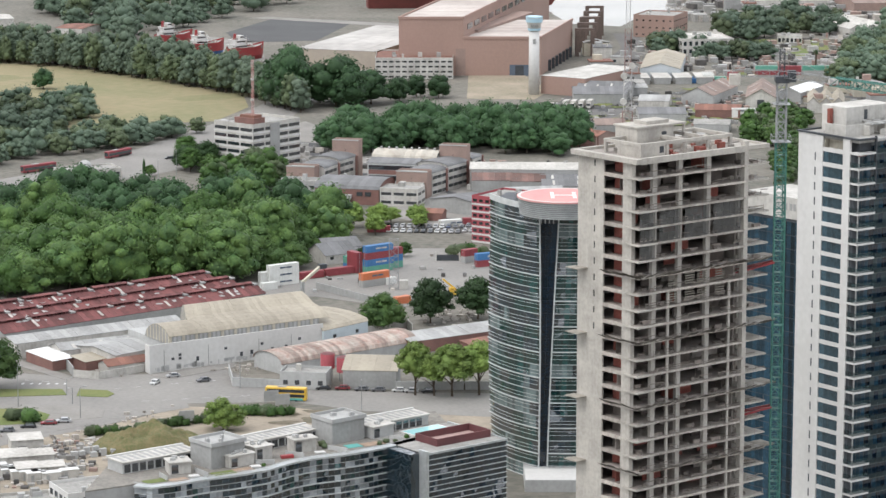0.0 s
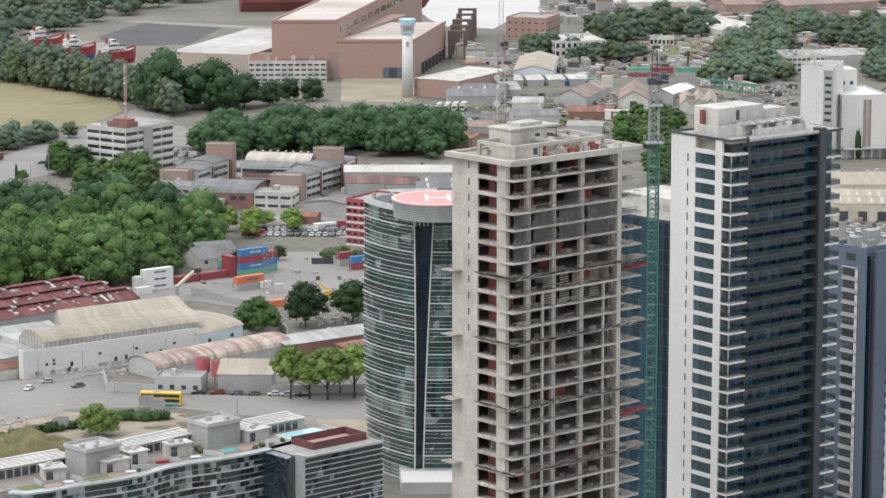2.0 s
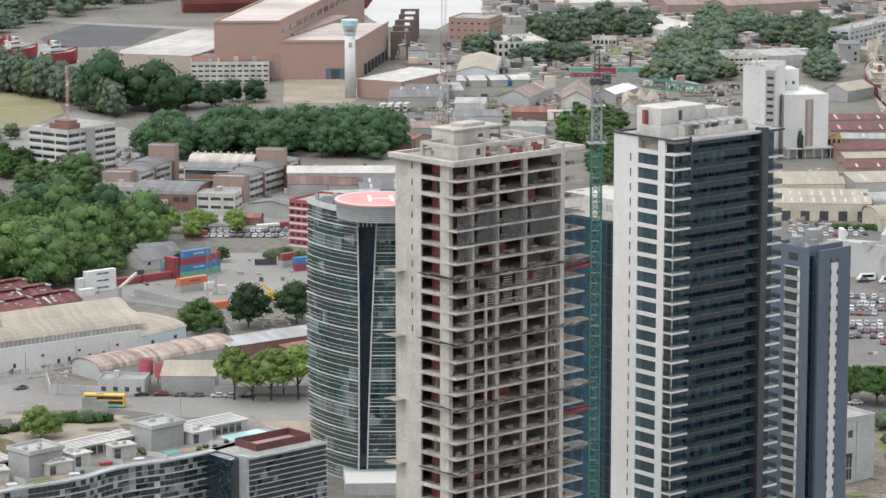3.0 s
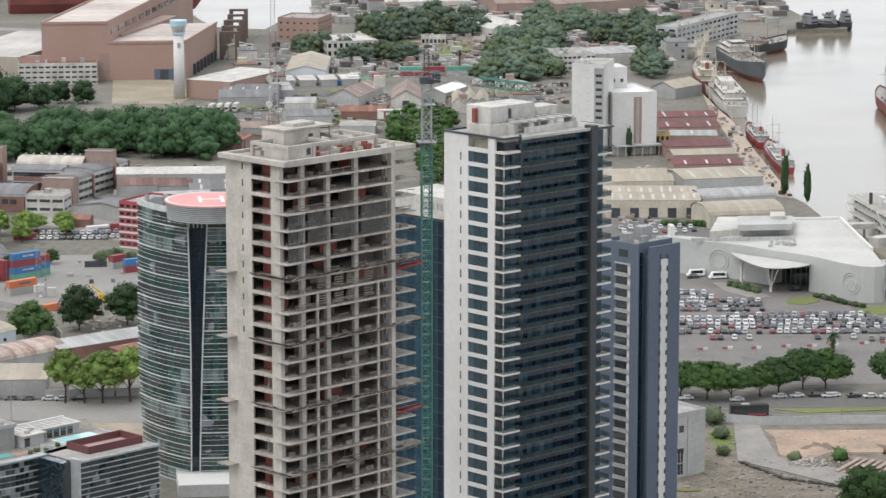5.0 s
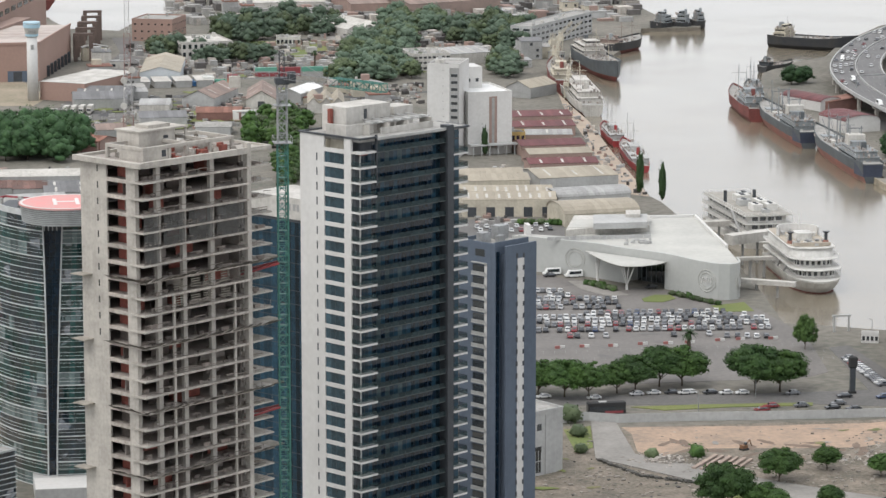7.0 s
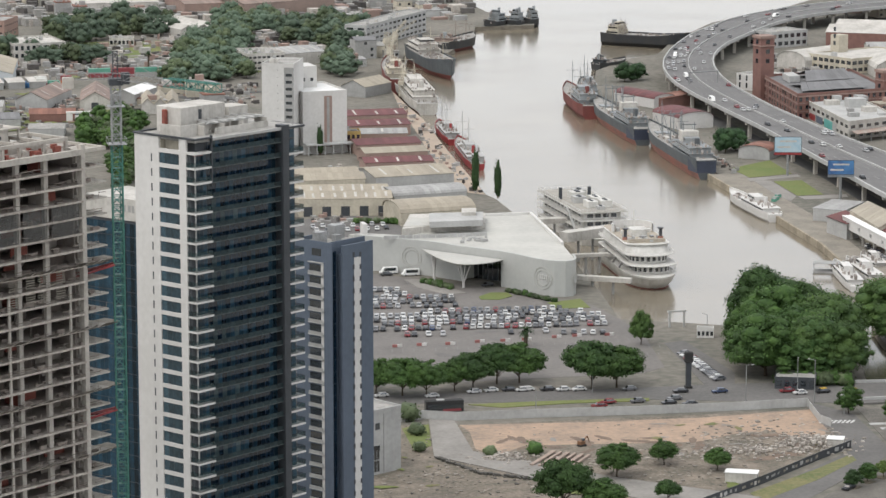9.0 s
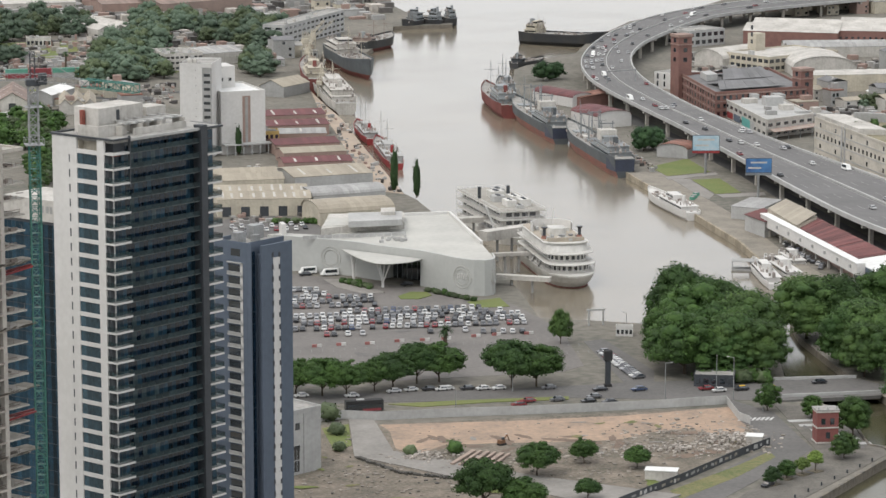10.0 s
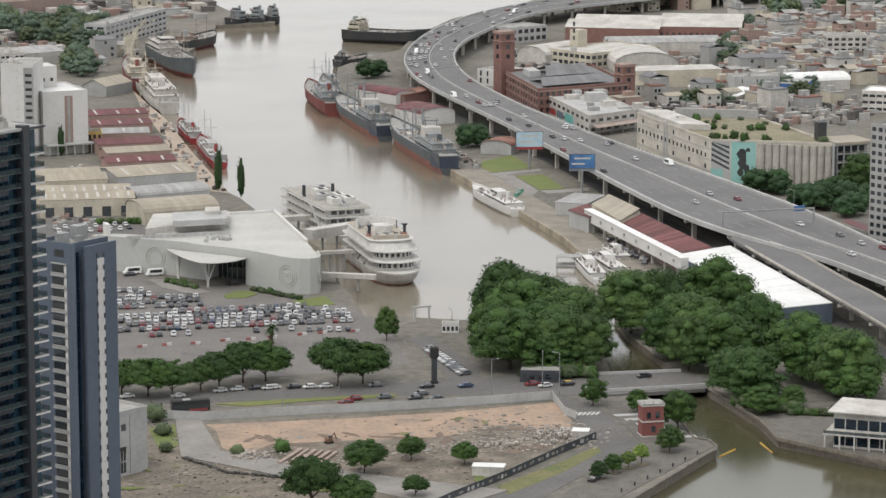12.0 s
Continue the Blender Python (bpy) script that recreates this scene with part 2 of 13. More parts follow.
SAND_R = mat("beige_roof_sheet", (0.37, 0.33, 0.262), (0.275, 0.245, 0.195), 0.75, 0.06, 0.9, island=0.09)
RUST = mat("rusty_roof_sheet", (0.17, 0.062, 0.058), (0.11, 0.045, 0.044), 0.85, 0.1, 0.8, 0.5, island=0.3)
RUST_L = mat("rust_streaked_sheet", (0.39, 0.35, 0.305), (0.27, 0.17, 0.14), 0.8, 0.22, 1.0, 0.4, island=0.3)
MAROON = mat("maroon_roof_sheet", (0.155, 0.055, 0.056), (0.11, 0.044, 0.046), 0.7, 0.1, 0.9, island=0.15)
TILE = mat("terracotta_roof", (0.25, 0.12, 0.088), (0.17, 0.09, 0.07), 0.85, 0.2, 1.5, island=0.25)
BRIGHT = mat("bright_white_membrane", (0.74, 0.74, 0.73), (0.6, 0.6, 0.58), 0.7, 0.06, 0.5)
ROOF_F = mat("flat_roof_felt", (0.36, 0.35, 0.33), (0.22, 0.215, 0.20), 0.9, 0.2, 1.0, 0.5)
YARD_W = mat("salmon_cladding", (0.34, 0.225, 0.185), (0.29, 0.195, 0.16), 0.75, 0.03, 0.8, streak=0.15)
REDP = mat("red_paint", (0.29, 0.04, 0.042), (0.22, 0.035, 0.037), 0.5, 0.3, 2)
BLUEP = mat("blue_paint", (0.05, 0.14, 0.36), (0.04, 0.11, 0.28), 0.5, 0.3, 2)
GREENP = mat("green_crane_paint", (0.055, 0.185, 0.15), (0.045, 0.14, 0.115), 0.5, 0.3, 2)
YELLOW = mat("yellow_paint", (0.68, 0.43, 0.05), (0.6, 0.38, 0.05), 0.4, 0.3, 2)
TEAL = mat("teal_paint", (0.12, 0.40, 0.36), (0.1, 0.32, 0.3), 0.6, 0.3, 2)
BLACK = mat("black_rubber", (0.02, 0.02, 0.02), (0.03, 0.03, 0.03), 0.8)
BARK = mat("bark", (0.10, 0.075, 0.05), (0.06, 0.045, 0.035), 0.95, 1.0, 6.0, bump=0.3)
HULL_G = mat("grey_hull_paint", (0.10, 0.115, 0.122), (0.065, 0.072, 0.078), 0.6, 0.1, 0.8, streak=0.3)
HULL_R = mat("red_lead_hull", (0.20, 0.058, 0.05), (0.13, 0.045, 0.04), 0.7, 0.1, 0.8, streak=0.3)
HULL_K = mat("black_hull_paint", (0.03, 0.033, 0.038), (0.05, 0.048, 0.045), 0.6, 0.1, 0.8)
SHIPGREY = mat("naval_grey_paint", (0.25, 0.268, 0.272), (0.16, 0.172, 0.178), 0.6, 0.2, 1.5, island=0.25)
NET = mat("grey_safety_net", (0.12, 0.12, 0.115), (0.07, 0.068, 0.065), 0.95, 0.8, 4.0)
PLANK = mat("weathered_boards", (0.36, 0.33, 0.28), (0.22, 0.20, 0.17), 0.9, 0.8, 4.0, island=0.3)


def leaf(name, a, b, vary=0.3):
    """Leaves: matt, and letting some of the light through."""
    # tone contrast at lobe scale paints light and dark lobes into the leaves
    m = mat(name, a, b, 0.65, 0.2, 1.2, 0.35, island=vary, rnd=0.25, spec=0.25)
    n, l = m.node_tree.nodes, m.node_tree.links
    p, out = n["Principled BSDF"], n["Material Output"]
    tr, mx = n.new("ShaderNodeBsdfTranslucent"), n.new("ShaderNodeMixShader")
    mx.inputs[0].default_value = 0.18
    l.new(p.inputs["Base Color"].links[0].from_socket, tr.inputs["Color"])
    l.new(p.outputs[0], mx.inputs[1]), l.new(tr.outputs[0], mx.inputs[2]), l.new(mx.outputs[0], out.inputs["Surface"])
    return m


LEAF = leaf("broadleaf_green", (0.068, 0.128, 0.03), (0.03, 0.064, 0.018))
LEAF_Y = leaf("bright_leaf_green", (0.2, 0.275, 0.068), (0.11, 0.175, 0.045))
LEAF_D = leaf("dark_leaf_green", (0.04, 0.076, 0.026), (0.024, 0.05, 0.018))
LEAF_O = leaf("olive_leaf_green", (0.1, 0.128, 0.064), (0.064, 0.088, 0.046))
# distant woods: haze is put into the leaf colour as a paler grey-green
LEAF_F = leaf("hazed_grey_green_leaf", (0.108, 0.15, 0.1), (0.08, 0.118, 0.082), 0.15)
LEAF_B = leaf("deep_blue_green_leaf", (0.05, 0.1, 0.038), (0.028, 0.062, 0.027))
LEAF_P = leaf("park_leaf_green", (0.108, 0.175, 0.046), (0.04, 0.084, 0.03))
# windbreak needles, likewise paled in colour for the hazy distance
LEAF_C = leaf("hazed_needle_green", (0.1, 0.132, 0.09), (0.072, 0.1, 0.067), 0.2)
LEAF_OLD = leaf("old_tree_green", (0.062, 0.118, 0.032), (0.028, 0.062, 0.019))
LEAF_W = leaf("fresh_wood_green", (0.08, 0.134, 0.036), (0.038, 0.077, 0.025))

# water: brown, glossy, with long soft ripples
def water_mat(name, a, b, ior):
    m = mat(name, a, b, 0.12, 0.004, 0.03, 0.4, spec=0.5)
    n, l = m.node_tree.nodes, m.node_tree.links
    p = n["Principled BSDF"]
    bump, fine, broad = n.new("ShaderNodeBump"), n.new("ShaderNodeTexNoise"), n.new("ShaderNodeTexNoise")
    geo, gloss = n.new("ShaderNodeNewGeometry"), n.new("ShaderNodeMapRange")
    fine.inputs["Scale"].default_value, fine.inputs["Detail"].default_value = 0.35, 6
    broad.inputs["Scale"].default_value, broad.inputs["Detail"].default_value = 0.012, 5
    bump.inputs["Strength"].default_value, bump.inputs["Distance"].default_value = 0.03, 0.25
    gloss.inputs[3].default_value, gloss.inputs[4].default_value = 0.05, 0.24
    p.inputs["IOR"].default_value = ior
    for tex in (fine, broad):
        l.new(geo.outputs["Position"], tex.inputs["Vector"])
    l.new(fine.outputs[0], bump.inputs["Height"]), l.new(bump.outputs[0], p.inputs["Normal"])
    l.new(broad.outputs[0], gloss.inputs[0]), l.new(gloss.outputs[0], p.inputs["Roughness"])
    return m


WATER = water_mat("brown_river_water", (0.205, 0.175, 0.13), (0.15, 0.13, 0.098), 1.75)
DOCK = water_mat("green_brown_dock_water", (0.09, 0.082, 0.046), (0.066, 0.062, 0.036), 1.4)

# ---- the ground, the river and the quays ----
WATER_Z = -2.4
bm = bmesh.new()
prism(bm, [(-2600, -600), (2800, -600), (2800, 4200), (-2600, 4200)], -9, -8)
solo("ground", bm, SOIL, "brown river bed and ground under everything", "ground", "structure")
bm = bmesh.new()
quad(bm, (-2500, -500, WATER_Z), (2700, -500, WATER_Z), (2700, 4100, WATER_Z), (-2500, 4100, WATER_Z))
solo("water", bm, WATER, "calm brown river water with pale sky sheen", "water", "structure")

bm = bmesh.new()
quad(bm, (180, 640, WATER_Z + 0.02), (420, 640, WATER_Z + 0.02), (420, 950, WATER_Z + 0.02), (180, 950, WATER_Z + 0.02))
solo("dock_water", bm, DOCK, "still green-brown water of a canal and dock basin", "water", "structure")

SHORE_A = [(248.83, 698.21), (279.76, 731.94), (315.84, 770.28), (320.74, 774.85), (322.49, 779.1), (323.02, 785.87), (319.91, 789.65), (329.23, 834.06), (326.13, 840.5), (326.23, 873.78), (340.61, 924.19), (348.9, 952.32), (310.84, 967.18), (293.87, 977.47), (278.61, 985.25), (284.36, 1029.64), (291.41, 1096.97)] + [(296.22, 1238.7), (294.88, 1253.64), (307.12, 1383.55), (318.45, 1488.7), (320.86, 1537.71), (325, 1599.19), (330.66, 1635.05), (368.55, 1773.41), (392.71, 1767.59), (426.54, 1848.84), (441.47, 1906.17), (480.48, 1908.28), (492.55, 1952.14), (469.84, 1980.11), (471.83, 2055.57), (537.19, 2362.56)] + [(199.2, 2402.68), (167.46, 2091.92), (152.73, 2025.37), (126.8, 1999.48), (112.58, 1945.57), (81.19, 1962.95), (70.99, 2027.82), (55.17, 2125.11), (61.08, 2419.08)]
SHORE_A += [(-1400, 2500), (-1400, -300), (210, -300), (210, 500)]
SHORE_B = [(378.12, 706.7), (360.05, 748.49), (342.14, 781.3), (346.14, 804.53), (347.29, 848.24), (347.17, 873.15), (353.01, 932.59), (358.43, 957.31), (376.32, 990.08), (391.37, 1035.77), (398.64, 1067.15)] + [(399.74, 1081.82), (400.31, 1106.17), (401.15, 1138.3), (402.32, 1179.36)] + [(402.31, 1228.06), (408.64, 1291.99), (412.02, 1359.54)] + [(420.34, 1416.7), (423.88, 1489.21), (427.77, 1568.93), (455.57, 1665.26), (487.57, 1714.18), (513.27, 1737.81), (541.33, 1802.69), (596.6, 1898.75), (682.2, 1992.76), (820.7, 2180.52)]
SHORE_B += [(1700, 2700), (1700, 700), (520, 600)]
for name, pts, label in (("land_west", SHORE_A, "flat port land with stone quay edges"), ("land_east", SHORE_B, "flat city land with stone quay edges")):
    bm = bmesh.new()
    prism(bm, pts, -8, 0, 0, 1)
    solo(name, bm, [GROUND, QUAY], label, "land", "structure")


def sheet(name, pts, z, material, label, category, z0=0.0):
    """A thin flat layer on the ground."""
    bm = bmesh.new()
    prism(bm, pts, z0 - 0.02, z)
    return solo(name, bm, material, label, category, "structure")


def patches(name, poly, n, seed, size, z, material, label, squash=1.0):
    """Uneven flat stains and worn or bare spots on the ground of an area, as one mesh."""
    r = random.Random(seed)
    xs, ys = [p[0] for p in poly], [p[1] for p in poly]
    bm = bmesh.new()
    k = 0
    while k < n:
        q = (r.uniform(min(xs), max(xs)), r.uniform(min(ys), max(ys)))
        if not inside(q, poly):
            continue
        k += 1
        rad, an = r.uniform(*size), r.uniform(0, 3.14)
        ring = []
        for i in range(16):
            f = rad * (0.7 + 0.55 * noise.noise(Vector((math.cos(i * 0.3927) * 1.3, math.sin(i * 0.3927) * 1.3, seed + k * 3.7))))
            x, y = f * math.cos(i * 0.3927), f * squash * math.sin(i * 0.3927)
            ring.append((q[0] + x * math.cos(an) - y * math.sin(an), q[1] + x * math.sin(an) + y * math.cos(an), z + 0.004 * k))
        bm.faces.new([bm.verts.new(p) for p in ring])
    return solo(name, bm, material, label, "ground", "stuff")


def inside(p, poly):
    c = False
    for i in range(len(poly)):
        a, b = poly[i], poly[i - 1]
        if (a[1] > p[1]) != (b[1] > p[1]) and p[0] < (b[0] - a[0]) * (p[1] - a[1]) / (b[1] - a[1]) + a[0]:
            c = not c
    return c

# ---- the concrete tower under construction ----
rng = random.Random(4)


def strip_panels(bm, pts, z0, z1, width, lean=None, mi=lambda: 0, gap=0.06, out=0.0):
    """Glass panels of about that width in a band along a line in plan."""
    for a, b in zip(pts, pts[1:]):
        n = max(1, round((U(b) - U(a)).length / width))
        for i in range(n):
            p, q = U(a).lerp(U(b), i / n), U(a).lerp(U(b), (i + 1) / n)
            d = (q - p).normalized() * gap / 2
            p, q = p + d, q - d
            quad(bm, (p.x, p.y, z0), (q.x, q.y, z0), (q.x, q.y, z1), (p.x, p.y, z1), mi())


def ledge(bm, pts, z0, z1, out, inn, mi=0):
    """A ledge along a line in plan, out to its right and in to its left."""
    a, b = offset(pts, -out), offset(pts, inn)
    for i in range(len(pts) - 1):
        v = [bm.verts.new((p[0], p[1], z)) for z in (z0, z1) for p in (a[i], a[i + 1], b[i + 1], b[i])]
        for k in ((3, 2, 1, 0), (4, 5, 6, 7), (0, 1, 5, 4), (2, 3, 7, 6)):
            bm.faces.new([v[j] for j in k]).material_index = mi


FH = 3.0
UT = thing("unfinished_tower", "bare grey concrete tower block under construction, open floors", "building", (34.95, 540.7), 38.5)
NF = 42
CONC_E = mat("stained_slab_edge", (0.48, 0.44, 0.39), (0.25, 0.22, 0.195), 0.92, 0.35, 1.6, 0.5, rnd=0.2)
PLANK_D = mat("grimy_boards", (0.24, 0.21, 0.18), (0.12, 0.10, 0.09), 0.9, 0.8, 4.0, island=0.5)
# block walls coloured dark for the shade deep inside the open floors
UNLIT = mat("unlit_block_wall", (0.15, 0.125, 0.11), (0.095, 0.08, 0.07), 0.95, 0.4, 2)
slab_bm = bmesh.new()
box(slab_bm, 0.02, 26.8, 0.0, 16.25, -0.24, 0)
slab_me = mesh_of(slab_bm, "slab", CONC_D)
edge_bm = bmesh.new()
box(edge_bm, 0.0, 0.3, 4.4, 9.6, -0.55, 0.12)
box(edge_bm, 4.2, 26.0, -0.25, 0.25, -0.27, 0.08)
edge_me = mesh_of(edge_bm, "edge_beam", CONC_E)
bal_bm = bmesh.new()
box(bal_bm, 26.8, 32.4, 0.2, 6.5, -0.25, 0.05)
bal_me = mesh_of(bal_bm, "balcony_slab", CONC)
lip_bm = bmesh.new()
prism(lip_bm, [(-0.35, 3.4), (-0.35, -0.3), (4.3, -0.3), (4.3, 0.0), (0.0, 0.02), (0.0, 3.4)], -0.3, 0.02)
lip_me = mesh_of(lip_bm, "corner_balcony_slab", CONC)
for k in range(1, NF + 1):
    for name, me in (("slab", slab_me), ("edge_beam", edge_me), ("balcony_slab", bal_me), ("corner_balcony_slab", lip_me)):
        o = part(name, me, None, UT)
        o.location = (0, 0, k * FH)
    if k % 2 == 0 or k < 40:
        bm = bmesh.new()
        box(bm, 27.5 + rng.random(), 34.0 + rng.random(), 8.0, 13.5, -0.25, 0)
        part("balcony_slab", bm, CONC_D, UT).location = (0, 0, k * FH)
part("shear_wall", B(0.0, 0.35, 9.6, 16.6, 0, 126), CONC, UT)
part("shear_wall", B(0.36, 26.8, 16.3, 16.6, 0, 126), CONC, UT)
part("corner_column", B(0.0, 0.9, 2.0, 4.4, 0, 126), CONC, UT)
for x0, x1 in ((4.1, 5.1), (10.35, 11.3), (17.3, 18.3)):
    part("column", B(x0, x1, 0.9, 1.7, 0, 126), CONC, UT)
part("column", B(25.8, 26.8, -0.1, 1.0, 0, 127.4), CONC, UT)
part("column", B(29.6, 30.4, 5.4, 6.2, 0, 126), CONC, UT)
part("column", B(33.0, 33.5, 12.2, 12.8, 0, 119), CONC, UT)
for x0 in (7.2, 22.4):
    part("post", B(x0, x0 + 0.45, 0.1, 0.5, 0, 34 * FH), CONC, UT)
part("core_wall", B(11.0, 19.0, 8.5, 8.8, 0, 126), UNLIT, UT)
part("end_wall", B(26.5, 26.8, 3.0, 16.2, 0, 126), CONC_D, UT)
slot = mesh_of(B(-0.012, 0.05, -0.16, 0.16, 0.9, 2.1), "slot_window", GLASS)
for k in range(NF):
    if k > 33 or k % 1 == 0 and k > 30:
        part("slot_window", slot, None, UT).location = (0, 12.0, k * FH)
# infill walls: red hollow brick on many floors, shade-dark grey elsewhere
for k in range(14, NF):
    z = k * FH + 0.01
    red = k >= 33 or rng.random() < 0.45
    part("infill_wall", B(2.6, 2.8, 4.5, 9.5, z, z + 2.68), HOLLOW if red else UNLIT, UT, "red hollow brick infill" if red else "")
    for x0, x1 in ((0.9, 4.0), (5.2, 10.2), (11.4, 17.2), (18.4, 25.3)):
        if rng.random() < 0.8:
            w = (x1 - x0) * rng.uniform(0.35, 1.0)
            s = x0 + rng.random() * (x1 - x0 - w)
            y = rng.choice((4.2, 5.5, 6.8))
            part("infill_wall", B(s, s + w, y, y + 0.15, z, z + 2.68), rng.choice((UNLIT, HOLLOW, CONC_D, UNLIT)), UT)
    if rng.random() < 0.65:
        x = rng.choice((5.0, 10.6, 17.6, 24.6))
        part("partition", B(x, x + 0.15, 1.2, 5.5, z, z + 2.68), rng.choice((HOLLOW, CONC_D, CONC_D)), UT)
# louvre frames on two floors
for k in (33, 34):
    for x0 in (7.8, 12.0, 15.0, 19.5):
        for j in range(5):
            part("louvre_board", B(x0, x0 + 2.3, 0.6, 0.66, k * FH + 0.5 + j * 0.45, k * FH + 0.68 + j * 0.45), PLANK, UT)
# props, toe boards and clutter along the open edges
for k in range(14, NF):
    bm = bmesh.new()
    x = 0.4
    while x < 32:
        cyl(bm, x, rng.uniform(-0.1, 0.3), 0, rng.uniform(0.8, 1.3), 0.045, n=4)
        nx = x + rng.uniform(1.2, 3.6)
        for h in (0.55, 1.0):
            if rng.random() < 0.35:
                bar(bm, (x, 0.1, h + rng.uniform(-0.1, 0.1)), (min(nx, 32), 0.1, h + rng.uniform(-0.1, 0.1)), 0.05, 0.12)
        x = nx
    for i in range(2):
        x, y = rng.uniform(0.6, 25), rng.uniform(1.5, 4.0)
        cyl(bm, x, y, 0, 2.7, 0.06, n=4)
    for i in range(9):
        x, y = rng.uniform(0.5, 30), rng.uniform(0.4, 3)
        w, d = rng.uniform(0.4, 1.8), rng.uniform(0.3, 0.8)
        box(bm, x, x + w, y, y + d, 0, rng.uniform(0.15, 0.7))
    part("site_clutter", bm, PLANK_D, UT, "guard posts and stacked boards", kind="stuff").location = (0, 0, k * FH)
# sloping catch platforms of loose boards every fourth floor
PLANK_W = mat("grey_loose_boards", (0.20, 0.18, 0.155), (0.07, 0.063, 0.056), 0.9, 0.8, 4.0, island=0.5)
for k in (35, 31, 27, 23, 19):
    bm = bmesh.new()
    x = -1.2
    while x < 31.5:
        w = rng.uniform(0.5, 1.1)
        z = k * FH - 0.1 + rng.uniform(-0.08, 0.08)
        o = rng.uniform(1.5, 2.2)
        v = [(x, -0.05, z), (x + w, -0.05, z), (x + w + 0.3, -o, z + 0.75 + 0.3 * rng.random()), (x + 0.3, -o, z + 0.75 + 0.3 * rng.random())]
        quad(bm, *v), quad(bm, *[(a, b, c - 0.09) for a, b, c in v][::-1])
        quad(bm, v[3], v[2], (v[2][0], v[2][1], v[2][2] - 0.09), (v[3][0], v[3][1], v[3][2] - 0.09))
        x += w + rng.uniform(0.1, 0.7)
    y = -1.2
    while y < 8.6:
        w = rng.uniform(0.5, 1.1)
        z = k * FH - 0.1 + rng.uniform(-0.08, 0.08)
        o = rng.uniform(1.4, 2.0)
        v = [(-0.05, y + w, z), (-0.05, y, z), (-o, y, z + 0.85), (-o, y + w, z + 0.85)]
        quad(bm, *v), quad(bm, *[(a, b, c - 0.09) for a, b, c in v][::-1])
        y += w + rng.uniform(0.02, 0.35)
    part("catch_platform", bm, PLANK_W, UT, "sagging boards of a catch platform", kind="stuff")
    part("catch_platform", B(31.6, 36.0, 1.0, 5.0, k * FH - 0.2, k * FH - 0.02), PLANK, UT)
    part("catch_platform", B(-2.4, -0.01, 13.8, 17.2, k * FH - 0.2, k * FH - 0.05), PLANK, UT)
# grey nets hung over two storeys near the top
NETM = NET.node_tree.nodes["Principled BSDF"]
NETM.inputs["Alpha"].default_value = 0.68
for x0, x1, k0, k1 in ((0.3, 4.1, 37, 39), (5.1, 10.3, 37, 39), (11.3, 17.3, 37, 39), (18.3, 25.3, 37, 39), (0.3, 4.1, 36, 37)):
    bm = bmesh.new()
    n = 14
    for i in range(n):
        for j in range(6):
            c = []
            for a, b in ((i, j), (i + 1, j), (i + 1, j + 1), (i, j + 1)):
                u, v = a / n, b / 6
                c.append((x0 + (x1 - x0) * u, 0.15 - 0.5 * math.sin(3.14 * u) * math.sin(3.14 * v) * 0.6 + 0.08 * math.sin(u * 21), k0 * FH + 0.1 + (k1 - k0) * FH * v - (0.5 * math.sin(3.14 * u) if j == 5 and b == 6 else 0)))
            quad(bm, *c)
    part("safety_net", bm, NET, UT, "sagging grey safety net")
# the roof: edge beams, an open frame, the plant room and the lift house
for b in ((-1.0, 0.3, -0.3, 17.6, 125.6, 126.5), (0.3, 26.2, -0.3, 0.5, 125.5, 126.6), (0.3, 27, 16.8, 17.6, 125.6, 126.5), (26.9, 32.6, 0.4, 1.0, 125.6, 126.4), (32.0, 32.6, 1.0, 13.0, 125.6, 126.4), (27, 32, 12.4, 13, 125.6, 126.4)):
    part("roof_beam", B(*b), CONC, UT)
for b in ((3.0, 25.5, 3.0, 3.6, 128.0, 128.6), (3.0, 3.6, 3.6, 12.5, 128.0, 128.6), (3.0, 25.5, 12.5, 13.1, 128.0, 128.6), (24.9, 25.5, 3.6, 12.5, 128.0, 128.6), (13.6, 14.2, 3.6, 12.5, 128.0, 128.6), (19.4, 20.0, 3.6, 12.5, 128.0, 128.6)):
    part("roof_frame", B(*b), CONC, UT)
for x, y in ((3.0, 3.0), (9.2, 3.0), (13.6, 3.0), (19.4, 3.0), (24.9, 3.0), (24.9, 12.5), (19.4, 12.5), (3.0, 12.5)):
    part("roof_post", B(x, x + 0.6, y, y + 0.6, 126, 128.1), CONC, UT)
part("plant_room_wall", B(3.1, 9.0, 3.1, 3.4, 126, 128.0), CONC, UT)
part("plant_room_wall", B(3.1, 3.4, 3.4, 9.5, 126, 128.0), CONC, UT)
part("plant_room_wall", B(9.6, 14.0, 6.2, 6.5, 126, 128.0), CONC, UT)
part("plant_room_wall", B(14.6, 24.0, 8.0, 8.3, 126, 128.0), CONC, UT)
# no holes cut: charcoal panels stand in for the shade inside the openings
part("plant_room_opening", B(7.6, 8.6, 3.08, 3.12, 126.6, 127.8), DARK, UT)
for x in (10.0, 11.4, 12.8, 16.0):
    part("plant_room_opening", B(x, x + 0.8, 6.17, 6.21, 126.6, 127.7), HOLLOW if x > 11 else DARK, UT)
lift = part("lift_house", B(8.0, 17.0, 9.6, 15.6, 126, 130.2, 0.05), CONC, UT)
part("lift_house_slab", B(7.8, 20.0, 9.3, 15.9, 130.2, 130.5), CONC, UT)
part("lift_house_top", B(11.5, 17.0, 11, 14.5, 130.5, 131.1), CONC, UT)
# a charcoal panel stands in for the shade of this slit
part("lift_house_slit", B(14.0, 15.2, 9.58, 9.62, 128.6, 129.2), DARK, UT)
